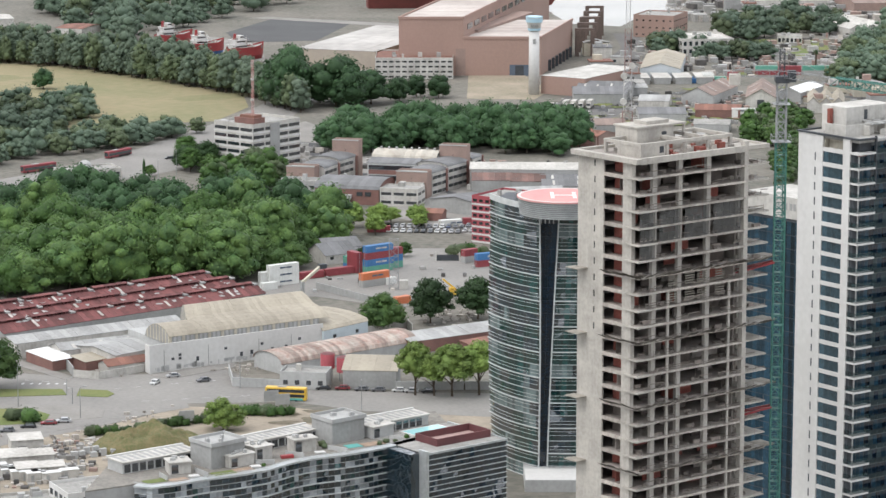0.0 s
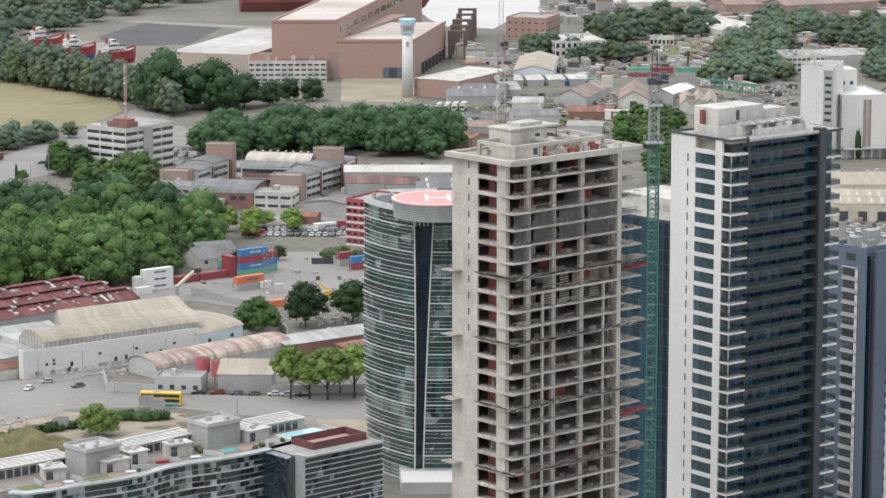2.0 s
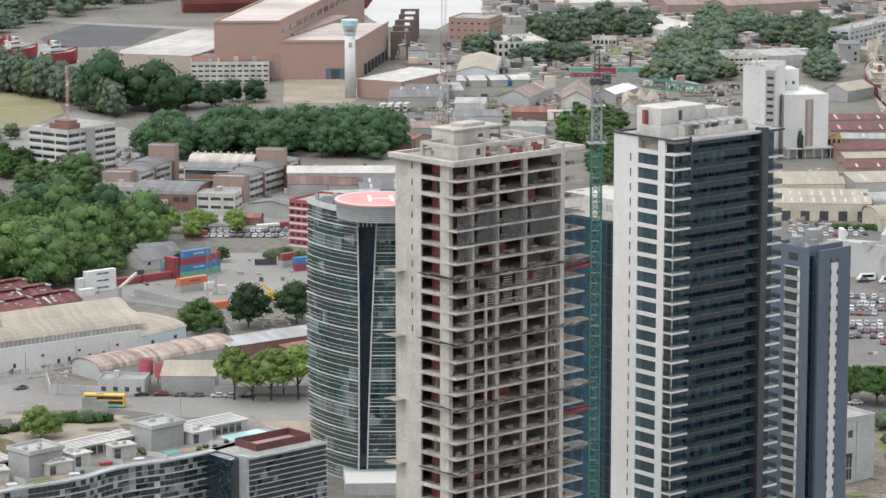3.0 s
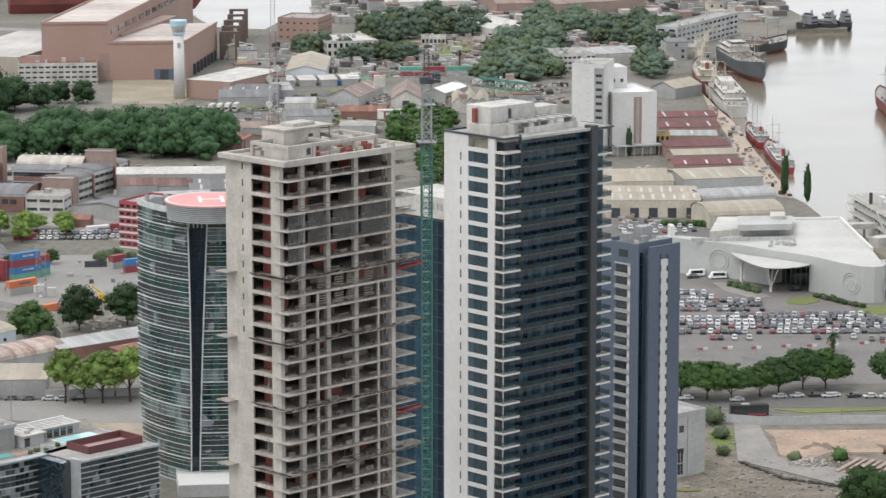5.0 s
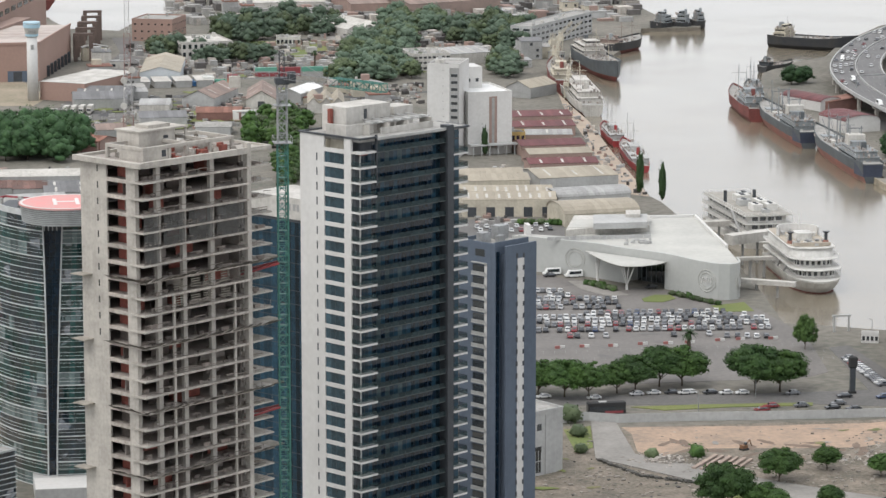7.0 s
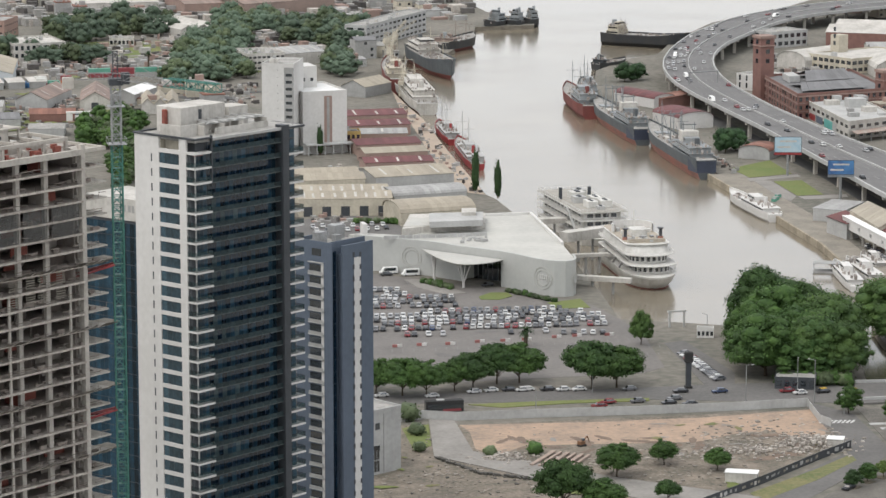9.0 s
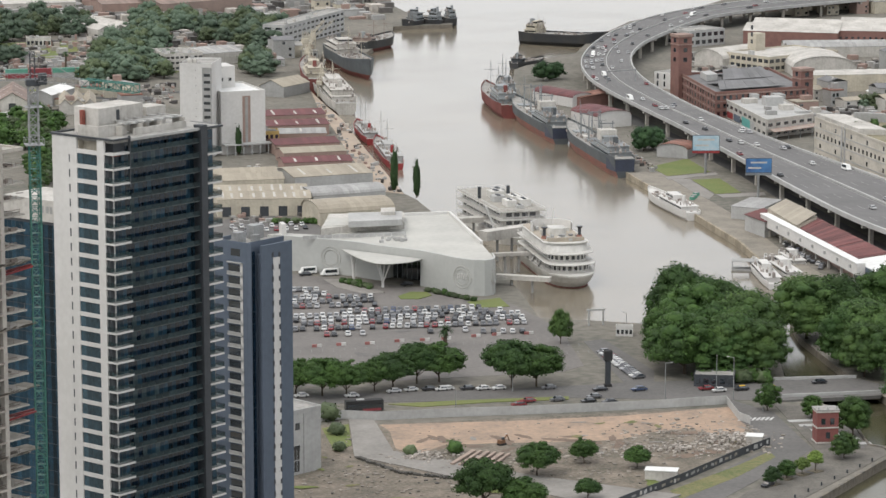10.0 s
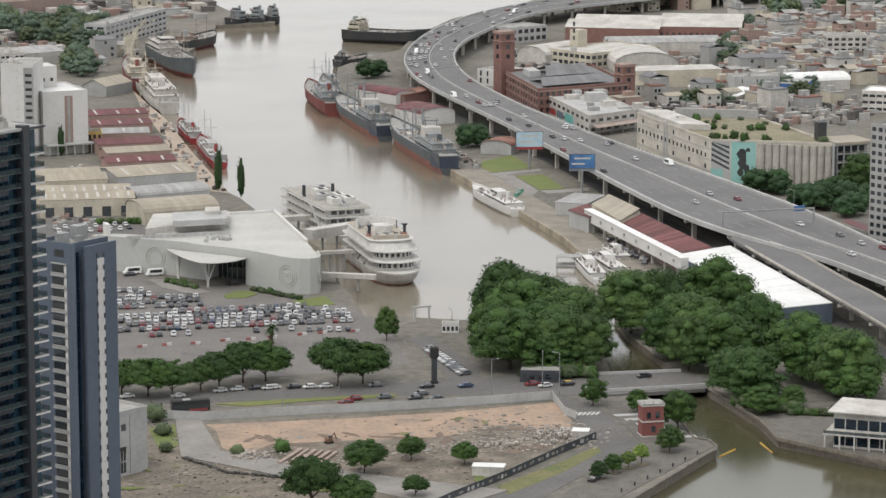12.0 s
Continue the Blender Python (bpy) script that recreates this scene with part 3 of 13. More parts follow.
part("lift_house_post", B(19.4, 19.8, 9.5, 9.9, 126, 130.2), CONC, UT)
bm = bmesh.new()
for i in range(46):
    x, y = rng.uniform(4, 25), rng.uniform(1.0, 12)
    w = rng.uniform(0.3, 1.4)
    box(bm, x, x + w, y, y + rng.uniform(0.3, 1), 126, 126 + rng.uniform(0.2, 1.0))
part("roof_clutter", bm, RUBBLE, UT, "bricks, bags and formwork boards", kind="stuff")
bm = bmesh.new()
for i in range(12):
    x, y = rng.uniform(10, 24), rng.uniform(1.0, 6)
    box(bm, x, x + rng.uniform(0.6, 1.6), y, y + 0.7, 126, 126 + rng.uniform(0.4, 1.2))
part("brick_pallet", bm, HOLLOW, UT, "stacks of red hollow bricks", kind="stuff")

# ---- the tower crane beside it ----
CR = thing("tower_crane", "green lattice tower crane beside the concrete tower", "crane", (62.36, 562.55), 0)


def lattice(bm, a, b, w, step, r, top=None):
    """A square lattice mast or jib from a to b."""
    a, b = Vector(a), Vector(b)
    d = (b - a).normalized()
    s = d.cross(Vector((0, 0, 1)))
    s = Vector((1, 0, 0)) if s.length < 1e-3 else s.normalized()
    u = s.cross(d).normalized()
    n = max(2, int((b - a).length / step))
    cs = [(-1, -1), (1, -1), (1, 1), (-1, 1)]
    for i, j in cs:
        bar(bm, a + (i * s + j * u) * w / 2, b + (i * s + j * u) * w / 2, r)
    for k in range(n):
        p, q = a.lerp(b, k / n), a.lerp(b, (k + 1) / n)
        for c in range(4):
            e, f = cs[c], cs[(c + 1) % 4]
            bar(bm, p + (e[0] * s + e[1] * u) * w / 2, q + (f[0] * s + f[1] * u) * w / 2, r * 0.7)
            bar(bm, q + (e[0] * s + e[1] * u) * w / 2, q + (f[0] * s + f[1] * u) * w / 2, r * 0.6)


bm = bmesh.new()
lattice(bm, (0, 0, 0), (0, 0, 126.5), 1.9, 1.9, 0.2)
part("mast", bm, GREENP, CR)
bm = bmesh.new()
for k in range(12, 126, 2):
    box(bm, -0.75, 0.75, -0.75, 0.75, k, k + 0.05)
bar(bm, (0.55, 0.4, 0), (0.55, 0.4, 126.5), 0.2)
part("ladder", bm, GREENP, CR)
bm = bmesh.new()
lattice(bm, (0, 0, 126.5), (0, 0, 137.5), 1.7, 1.7, 0.22)
part("climbing_cage", bm, STEEL, CR, "grey upper mast sections")
bm = bmesh.new()
box(bm, -1.7, 1.7, -1.7, 1.7, 126.5, 126.65), box(bm, -1.6, 1.6, -1.6, 1.6, 133.5, 133.6)
for x, y in ((-1.7, -1.7), (1.7, -1.7), (1.7, 1.7), (-1.7, 1.7)):
    bar(bm, (x, y, 126.5), (x, y, 127.7), 0.08)
    bar(bm, (x, y, 127.7), (-y, x, 127.7), 0.08)
part("service_platform", bm, STEEL, CR, kind="stuff")
part("slewing_ring", B(-1.3, 1.3, -1.3, 1.3, 137.5, 138.7, 0.1), DARK, CR)
part("cab", B(0.9, 2.4, -2.2, -0.7, 137.8, 139.9, 0.1), DARK, CR)
JE = Vector([16.08, -21.3, 139])
bm = bmesh.new()
lattice(bm, JE * 0.5 + Vector((0, 0, 139.1 * 0.5)), JE, 1.5, 2.2, 0.16)
part("jib", bm, GREENP, CR)
bm = bmesh.new()
lattice(bm, (0, 0, 139.1), JE * 0.5 + Vector((0, 0, 139.1 * 0.5)), 1.2, 2.4, 0.07)
part("jib", bm, STEEL, CR, "grey inner jib")
bm = bmesh.new()
lattice(bm, (0, 0, 139.1), (-9, 1.5, 139.1), 1.2, 2.0, 0.08)
part("counter_jib", bm, STEEL, CR)
part("counterweight", B(-9.6, -7.6, 0.4, 2.4, 136.9, 138.9), CONC, CR)
bm = bmesh.new()
tube(bm, [(0, 0, 143.5), tuple(JE * 0.7 + Vector((0, 0, 40)))], 0.05, 4)
tube(bm, [(0, 0, 143.5), (-9, 1.5, 139.3)], 0.05, 4)
part("pendant_cable", bm, STEEL, CR)
bm = bmesh.new()
lattice(bm, (0, 0, 138.7), (0, 0, 143.7), 0.9, 1.5, 0.1)
part("tower_head", bm, DARK, CR)
for z in (104.0, 76.5, 49):
    bm = bmesh.new()
    bar(bm, (-0.9, -0.9, z), (-9.5, -2.6, z - 2.0), 0.35), bar(bm, (-0.9, 0.9, z), (-9.5, 1.6, z - 2.0), 0.35), bar(bm, (-0.9, -0.9, z), (-9.5, 1.6, z - 2.0), 0.25)
    part("wall_tie", bm, REDP, CR, "red steel tie to the building")

# ---- the finished white and black tower ----
SLABD = mat("dark_slab_edge", (0.10, 0.118, 0.118), (0.07, 0.083, 0.083), 0.8, 0.3, 2)
CURTAIN = mat("curtains_behind_glass", (0.08, 0.115, 0.125), (0.035, 0.06, 0.068), 0.2, 0.4, 2, island=0.5)
WT = thing("white_tower", "tall white residential tower with a black glass balcony side", "building", (81.6, 597.15), 36.5)
NW = 41
WZ = -1.15
part("core", B(0.36, 30.0, 1.7, 17.3, 0, 118.8), DARK, WT)
part("top_storey", B(1.8, 30.0, 1.7, 17.2, 118.85, 121.0), DARK, WT)
part("side_wall", B(0.0, 0.35, 10.3, 17.3, 0, 121.6), WHITE, WT)
part("side_wall", B(0.0, 0.5, 2.6, 4.55, 0, 121.6), WHITE, WT)
span_me = mesh_of(B(0.0, 0.34, 4.56, 10.29, -0.42, 0.42), "spandrel", WHITE)
bmw = bmesh.new()
for y0, y1 in ((4.6, 7.4), (7.46, 8.8), (8.86, 10.25)):
    quad(bmw, (0.2, y1, 0.42), (0.2, y0, 0.42), (0.2, y0, 2.58), (0.2, y1, 2.58))
win_me = mesh_of(bmw, "window", GLASS_W)
slot_w = mesh_of(B(-0.012, 0.05, -0.18, 0.18, 0.5, 2.1), "slot_window", DARK)
bmw = bmesh.new()
prism(bmw, [(0.0, 2.6), (0.0, 0.0), (4.75, 0.0), (4.75, 1.7), (1.6, 1.7), (1.6, 2.6)], -0.2, 0.2)
lslab = mesh_of(bmw, "balcony_slab", WHITE)
bmw = bmesh.new()
quad(bmw, (0.08, 2.55, 0.2), (0.08, 0.08, 0.2), (0.08, 0.08, 1.25), (0.08, 2.55, 1.25))
quad(bmw, (0.08, 0.08, 0.2), (4.7, 0.08, 0.2), (4.7, 0.08, 1.25), (0.08, 0.08, 1.25))
lrail = mesh_of(bmw, "balcony_rail", RAILG)
bmw = bmesh.new()
for i in range(3):
    quad(bmw, (1.5 + i * 1.08, 1.6, 0.2), (2.5 + i * 1.08, 1.6, 0.2), (2.5 + i * 1.08, 1.6, 2.8), (1.5 + i * 1.08, 1.6, 2.8))
lglass = mesh_of(bmw, "glazing", GLASS_B)
bmw = bmesh.new()
strip_panels(bmw, [(4.8, 0.0), (24.4, 0.0)], -0.08, 0.85, 2.0, gap=0.1)
drail = mesh_of(bmw, "balcony_rail", RAIL_D)
dslab = mesh_of(B(4.8, 24.4, 0.03, 1.68, -0.26, -0.1), "balcony_slab", SLABD)
bmw = bmesh.new()
strip_panels(bmw, [(4.8, 1.66), (24.4, 1.66)], -0.08, 2.72, 1.2, mi=lambda: 0 if rng.random() < 0.5 else rng.choice((1, 1, 1, 2)))
dglass = mesh_of(bmw, "glazing", [GLASS_N, GLASS_B, CURTAIN])
DGLASS = [dglass]
for seed_ in range(3):
    bmw = bmesh.new()
    strip_panels(bmw, [(4.8, 1.66), (24.4, 1.66)], -0.08, 2.72, 1.2, mi=lambda: 0 if rng.random() < 0.5 else rng.choice((1, 1, 1, 2)))
    DGLASS.append(mesh_of(bmw, "glazing", [GLASS_N, GLASS_B, CURTAIN]))
rslab = mesh_of(B(26.3, 31.4, 0.4, 6.0, -0.2, 0.2), "balcony_slab", WHITE)
bmw = bmesh.new()
quad(bmw, (26.3, 0.45, 0.2), (31.35, 0.45, 0.2), (31.35, 0.45, 1.25), (26.3, 0.45, 1.25))
quad(bmw, (31.35, 0.45, 0.2), (31.35, 5.9, 0.2), (31.35, 5.9, 1.25), (31.35, 0.45, 1.25))
rrail = mesh_of(bmw, "balcony_rail", RAILG)
bmw = bmesh.new()
strip_panels(bmw, [(26.3, 1.66), (29.9, 1.66)], 0.2, 2.8, 1.2)
rglass = mesh_of(bmw, "glazing", [GLASS_B])
for k in range(1, NW):
    z = k * FH + WZ
    top = k >= NW - 1
    for name, me, skip in (("spandrel", span_me, 0), ("window", win_me, k >= NW - 1), ("slot_window", slot_w, k >= NW - 1), ("balcony_slab", lslab, 0), ("balcony_rail", lrail, k >= NW - 1), ("glazing", lglass, k >= NW - 1), ("balcony_rail", drail, 0), ("balcony_slab", dslab, 0), ("glazing", DGLASS[k % 4], 0), ("balcony_slab", rslab, top), ("balcony_rail", rrail, top), ("glazing", rglass, 0)):
        if not skip:
            o = part(name, me, None, WT, kind="stuff" if me in (drail, win_me, lglass, rglass) or me in DGLASS else "")
            o.location = (0, 12.4 if name == "slot_window" else 0, z)
part("loggia_wall", B(1.6, 1.75, 4.6, 10.2, 118.9, 121.0), CREAM, WT)
part("loggia_wall", B(0.4, 1.6, 10.1, 10.25, 118.9, 121.0), CREAM, WT)
part("mullion_column", B(1.4, 1.7, 1.55, 2.5, 0, 119), WHITE, WT)
part("blade", B(24.5, 26.25, -0.5, 1.68, 0, 122.2), DARK, WT, "charcoal vertical blade wall")
part("mullion", B(4.62, 4.9, -0.02, 0.5, 112, 122.2), DARK, WT)
# roof: dark fascia, terrace walls, pergola and lift house
for b in ((-0.2, 0.4, -0.2, 17.6, 121.6, 121.95), (0.4, 4.6, -0.2, 0.4, 121.6, 121.95), (0.4, 31, 17.2, 17.6, 121.6, 121.95), (26.3, 31.4, 0.0, 0.5, 121.2, 121.6), (30.9, 31.4, 0.5, 9.0, 121.2, 121.6), (4.9, 24.5, -0.05, 0.3, 121.2, 121.7)):
    part("fascia", B(*b), DARK if b[0] != 4.9 else LGREY, WT)
part("roof_slab", B(0.41, 30.7, 0.42, 17.1, 121.0, 121.6), ROOF_F, WT)
part("terrace_wall", B(1.2, 1.5, 5.5, 11.0, 121.6, 123.9), OFFWHITE, WT)
part("terrace_wall", B(1.2, 9.0, 5.2, 5.5, 121.6, 123.9), OFFWHITE, WT)
part("terrace_wall", B(9.0, 24.0, 3.2, 3.5, 121.6, 122.9), OFFWHITE, WT)
for x in (6.0, 11.5, 17, 23.6):
    part("terrace_post", B(x, x + 0.35, 3.5, 6.8, 121.6, 123.6), OFFWHITE, WT)
part("pergola_slab", B(8.0, 24.4, 4.6, 7.0, 123.6, 123.9), LGREY, WT)
for i in range(6):
    part("pergola_beam", B(9.0 + i * 2.6, 9.4 + i * 2.6, 2.9, 12.5, 123.9, 124.15), LGREY, WT)
part("lift_house", B(4.5, 17.0, 8.5, 15.5, 121.6, 126.9, 0.06), OFFWHITE, WT)
part("lift_house_door", B(9.4, 10.3, 8.47, 8.51, 124.2, 126.2), DARK, WT)
part("lift_house", B(19.0, 24.5, 9.5, 14.0, 121.6, 125.6), OFFWHITE, WT)
part("chimney", B(3.4, 4.2, 12.0, 12.8, 121.6, 126.4), HOLLOW, WT)
for x in (12.5, 15.2, 20.5):
    part("air_conditioner", B(x, x + 1.0, 4.4, 4.8, 121.6, 122.6), DARK, WT)
part("terrace_furniture", B(1.0, 3.0, 0.9, 1.6, 118.3, 118.9), HOLLOW, WT)

# ---- the slate-blue tower ----
GT = thing("slate_tower", "slate-blue residential tower with a white notched stripe", "building", (131.7, 723.6), 36)
part("body", B(0.0, 13.2, 1.0, 12.0, 0, 76.0), SLATE, GT)
part("side_wall", B(-0.02, 0.4, -0.2, 0.98, 0, 77.2), SLATE, GT)
part("side_wall", B(-0.05, -0.01, 1.0, 2.4, 0, 77.2), SLATE, GT)
part("side_wall", B(-0.05, -0.01, 7.4, 10.2, 0, 77.2), SLATE, GT)
part("top_band", B(-0.05, -0.01, 2.4, 7.4, 72.6, 77.2), SLATE, GT)
part("top_window", B(-0.07, -0.03, 3.2, 6.4, 73.6, 75.4), GLASS, GT)
part("parapet", B(0.0, 13.2, 1.0, 1.3, 76.0, 77.2), SLATE, GT)
part("parapet", B(0.0, 0.3, 1.31, 12.0, 76.0, 77.2), SLATE, GT)
part("parapet", B(0.31, 13.2, 11.7, 12.0, 76.0, 77.2), SLATE, GT)
part("roof_slab", B(0.32, 13.1, 1.32, 11.6, 76.0, 76.2), ROOF_F, GT)
for x, y, w, h in ((2.0, 6.0, 3.0, 2.6), (6.5, 4.5, 2.0, 1.6), (8.8, 7.0, 3.6, 3.4), (5.6, 8.5, 1.2, 1.2)):
    part("roof_plant", B(x, x + w, y, y + w * 0.7, 76.2, 76.2 + h), STEEL, GT)
bmw = bmesh.new()
strip_panels(bmw, [(0.42, 0.6), (2.5, 0.6)], 0.0, 2.9, 0.7)
gglass = mesh_of(bmw, "glazing", GLASS_N)
gwin = mesh_of(B(-0.06, 0.0, 3.4, 7.2, 0.75, 2.35), "window", GLASS)
gsl = mesh_of(B(-0.55, -0.01, 2.42, 7.38, -0.15, 0.1), "balcony_slab", LGREY)
gra = mesh_of(B(-0.52, -0.46, 2.5, 7.3, 0.1, 0.85), "balcony_rail", GREYW)
gpi = mesh_of(B(-0.08, -0.012, 2.45, 3.3, 0.1, 2.85), "pier", WHITE)
gno = mesh_of(B(-0.0, 0.6, -1.62, -1.56, 0.9, 2.1), "slot_window", DARK)
gwh = mesh_of(B(6.6, 9.0, -1.56, -1.53, 0.0, 2.98), "white_panel", WHITE)
for k in range(0, 25):
    z = k * 3.0
    for name, me in (("glazing", gglass), ("window", gwin), ("balcony_slab", gsl), ("balcony_rail", gra), ("pier", gpi), ("white_panel", gwh)):
        if z > 70 and name in ("pier", "window", "balcony_rail"):
            continue
        part(name, me, None, GT).location = (0, 0, z - (2.0 if name == "white_panel" and k else 0))
    part("slot_window", gno, None, GT).location = (8.5, 0, z)
    part("slot_window", gno, None, GT).location = (6.1, 0, z + 0.2)
part("blade", B(2.6, 13.4, -1.52, -0.9, 0, 76.4), SLATE, GT, "slate-blue blade wall with a white stripe")
part("link_wall", B(3.5, 13.2, -0.88, 0.98, 0, 74.0), SLATE, GT)

# ---- the navy glass block behind the crane ----
BT_A, BT_B = (70.23, 701.49), (84.07, 684.86)
L, a = axis(BT_A, BT_B)
BT = thing("navy_glass_block", "navy glass office block with a white parapet band", "building", BT_A, a)
BTZ = 90.11
part("body", B(0, L, 0.2, 14, 0, BTZ + 4.6), DARK, BT)
part("parapet_band", B(-0.1, L + 0.1, -0.1, 14.1, BTZ + 0.02, BTZ + 5.0), OFFWHITE, BT, "white parapet band with worn lettering")
for k in range(int(BTZ / 3.2)):
    bm = bmesh.new()
    strip_panels(bm, [(0, 0.1), (L, 0.1)], k * 3.2, k * 3.2 + 3.0, 1.3)
    part("glazing", bm, GLASS_B, BT, kind="stuff")
for i, w in enumerate((0.9, 0.7, 0.9, 0.6, 0.9, 0.8)):
    part("letter_bar", B(8.6 + i * 1.25, 8.6 + i * 1.25 + w, -0.13, -0.1, BTZ + 2.0, BTZ + 3.6), GREYW, BT)

# ---- the curved glass tower with the helipad ----
GC = (25.64, 803.76)
CT = thing("curved_glass_tower", "curved green glass office tower with pale horizontal ledges", "building", GC, 0)


def bow(a, b, out, n):
    a, b = U(a), U(b)
    d = (b - a)
    nrm = Vector((d.y, -d.x)).normalized()
    return [tuple(a.lerp(b, i / n) + nrm * out * 4 * (i / n) * (1 - i / n)) for i in range(n + 1)]


def tower_left(z):
    t = z / 73.0
    b = 0.9 * math.sin(3.14 * min(1, t * 1.15))
    return bow((-12.9 - b + 1.1 * (1 - t), 20.5), (0.0 + 0.3 * math.sin(3.14 * t), 0.0), 1.6, 10)


def tower_right(z):
    t = z / 73.0
    return bow((2.3 + 2.9 * t ** 1.3, 0.4), (26.0, 3.0), 1.2, 8)


NG = 21
run = [0, 0]


def pane_run():
    """Panes alike in runs: clear glass, and pale panes with painted cloud reflections."""
    if run[1] <= 0:
        run[0], run[1] = rng.choice((0, 0, 0, 0, 1, 1, 1, 2)), rng.randint(2, 7)
    run[1] -= 1
    return run[0]


# bright cloud reflections painted as a pale colour on some panes
GLEAM = mat("green_glass_painted_sky", (0.15, 0.19, 0.19), (0.07, 0.10, 0.10), 0.12, 0.3, 2, island=0.5, spec=0.6)
GF = 73.0 / NG
for k in range(NG):
    z = k * GF
    bm = bmesh.new()
    strip_panels(bm, tower_left(z + GF / 2), z + 0.02, z + GF - 0.02, 1.25, mi=pane_run)
    part("glazing", bm, [GLASS_G, GLASS_C, GLEAM], CT, kind="stuff")
    bm = bmesh.new()
    strip_panels(bm, tower_right(z + GF / 2), z + 0.02, z + GF - 0.02, 1.25, mi=pane_run)
    part("glazing", bm, [GLASS_G, GLASS_C, GLEAM], CT, kind="stuff")
    bm = bmesh.new()
    bold = 0.13 if k % 2 == 0 else 0.06
    ledge(bm, tower_left(z), z - bold, z + bold, 0.2 + bold, 0.3)
    for f in ((0.42, 0.74) if k % 2 else (0.3, 0.56)):
        ledge(bm, tower_left(z + GF * f), z + GF * f - 0.03, z + GF * f + 0.03, 0.12, 0.1)
    part("ledge", bm, FIN, CT, kind="stuff")
    bm = bmesh.new()
    bold = 0.13 if k % 2 == 0 else 0.06
    ledge(bm, tower_right(z), z - bold, z + bold, 0.2 + bold, 0.3)
    for f in ((0.42, 0.74) if k % 2 else (0.3, 0.56)):
        ledge(bm, tower_right(z + GF * f), z + GF * f - 0.03, z + GF * f + 0.03, 0.12, 0.1)
    part("ledge", bm, FIN, CT, kind="stuff")
    bm = bmesh.new()
    a, b = tower_left(z)[-1], tower_right(z)[0]
    strip_panels(bm, [(a[0] + 0.1, 1.2), (b[0] - 0.1, 1.4)], z, z + GF - 0.08, 1.6)
    if k < NG - 1:
        part("corner_glazing", bm, GLASS_N, CT, kind="stuff")
    else:
        bm.free()
        bm = bmesh.new()
        for i in range(4):
            box(bm, a[0] + 0.2 + i * 1.1, a[0] + 0.5 + i * 1.1, 0.4, 0.7, z, z + GF)
        box(bm, a[0], b[0], 0.3, 0.8, z + GF - 0.5, z + GF)
        part("corner_frame", bm, ALU, CT)
for side in (0, 1):
    bm = bmesh.new()
    tube(bm, [(*(tower_left(z)[-1] if side == 0 else tower_right(z)[0]), z) for z in np.linspace(0, 73, 12)], 0.22, 6)
    part("edge_trim", bm, FIN, CT)
bm = bmesh.new()
prism(bm, [(-12.0, 20.8), (-5.5, 9.5), (0.4, 1.6), (4.4, 1.9), (25.5, 4.0), (25.5, 34), (-8, 34)], 0, 72.6)
part("core", bm, DARK, CT)
bm = bmesh.new()
ledge(bm, tower_left(73), 73, 74.6, 0.1, 0.15), ledge(bm, tower_right(73), 73, 74.6, 0.1, 0.15)
part("parapet_screen", bm, FIN, CT, kind="stuff")
HC = (6.16, -0.62)
bm = bmesh.new()
for k in range(9):
    r = 12.0 - 0.05 * (9 - k)
    pts = [(HC[0] + r * math.cos(i * 6.2832 / 40), HC[1] + r * math.sin(i * 6.2832 / 40)) for i in range(41)]
    ledge(bm, pts, 72.8 + k * 0.5, 72.98 + k * 0.5, 0.06, 0.2)
part("round_louvre_screen", bm, ALU, CT)
bm = bmesh.new()
cyl(bm, HC[0], HC[1], 72.6, 77.0, 11.4, n=40)
part("round_drum", bm, GREYW, CT)
bm = bmesh.new()
cyl(bm, HC[0], HC[1], 77.0, 77.4, 12.3, n=48)
pad = part("helipad", bm, mat("faded_red_deck", (0.60, 0.25, 0.24), (0.52, 0.30, 0.28), 0.8, 0.2, 1.0), CT, "faded red round helicopter deck")
bm = bmesh.new()
ring = [(HC[0] + 11.7 * math.cos(i * 6.2832 / 48), HC[1] + 11.7 * math.sin(i * 6.2832 / 48)) for i in range(49)]
ledge(bm, ring, 77.4, 77.44, 0.35, 0.35)
part("white_ring", bm, WHITE, pad)
for b in ((-3.4, -2.4, -5, 5), (2.4, 3.4, -5, 5), (-2.4, 2.4, -0.6, 0.6)):
    part("white_marking", B(HC[0] + b[0], HC[0] + b[1], HC[1] + b[2], HC[1] + b[3], 77.4, 77.44), WHITE, pad)
bm = bmesh.new()
for i in range(26):
    x, y = rng.uniform(-7, 6), rng.uniform(11, 24)
    w = rng.uniform(0.6, 2.2)
    box(bm, x, x + w, y, y + w * 0.7, 72.6, 73.4 + rng.uniform(0.2, 2.0))
part("roof_plant", bm, STEEL, CT, "ducts and fans on the roof", kind="stuff")
part("podium", B(-4, 30, -14, 30, 0, 3.2), LGREY, CT)
part("podium_roof", B(-3.8, 29.8, -13.8, -2.2, 3.2, 3.35), WHITE, CT)

# ---- the long wavy glass apartment building ----
AZ = 22.0
FRONT = [(-73.72, 712.51), (-69.13, 710.91), (-63.97, 713.55), (-57.6, 718.37), (-48.81, 723.24), (-42.77, 727.63), (-37.6, 734.32), (-31.29, 739.41), (-25.38, 742.27), (-18.49, 746.88), (-12.93, 751.55), (-9.15, 755.69), (-4.47, 759.87)]
AP = thing("wavy_apartment_building", "long low apartment building with a wavy glass front and roof terraces", "building")
FL = smooth_line(FRONT, 4.0)
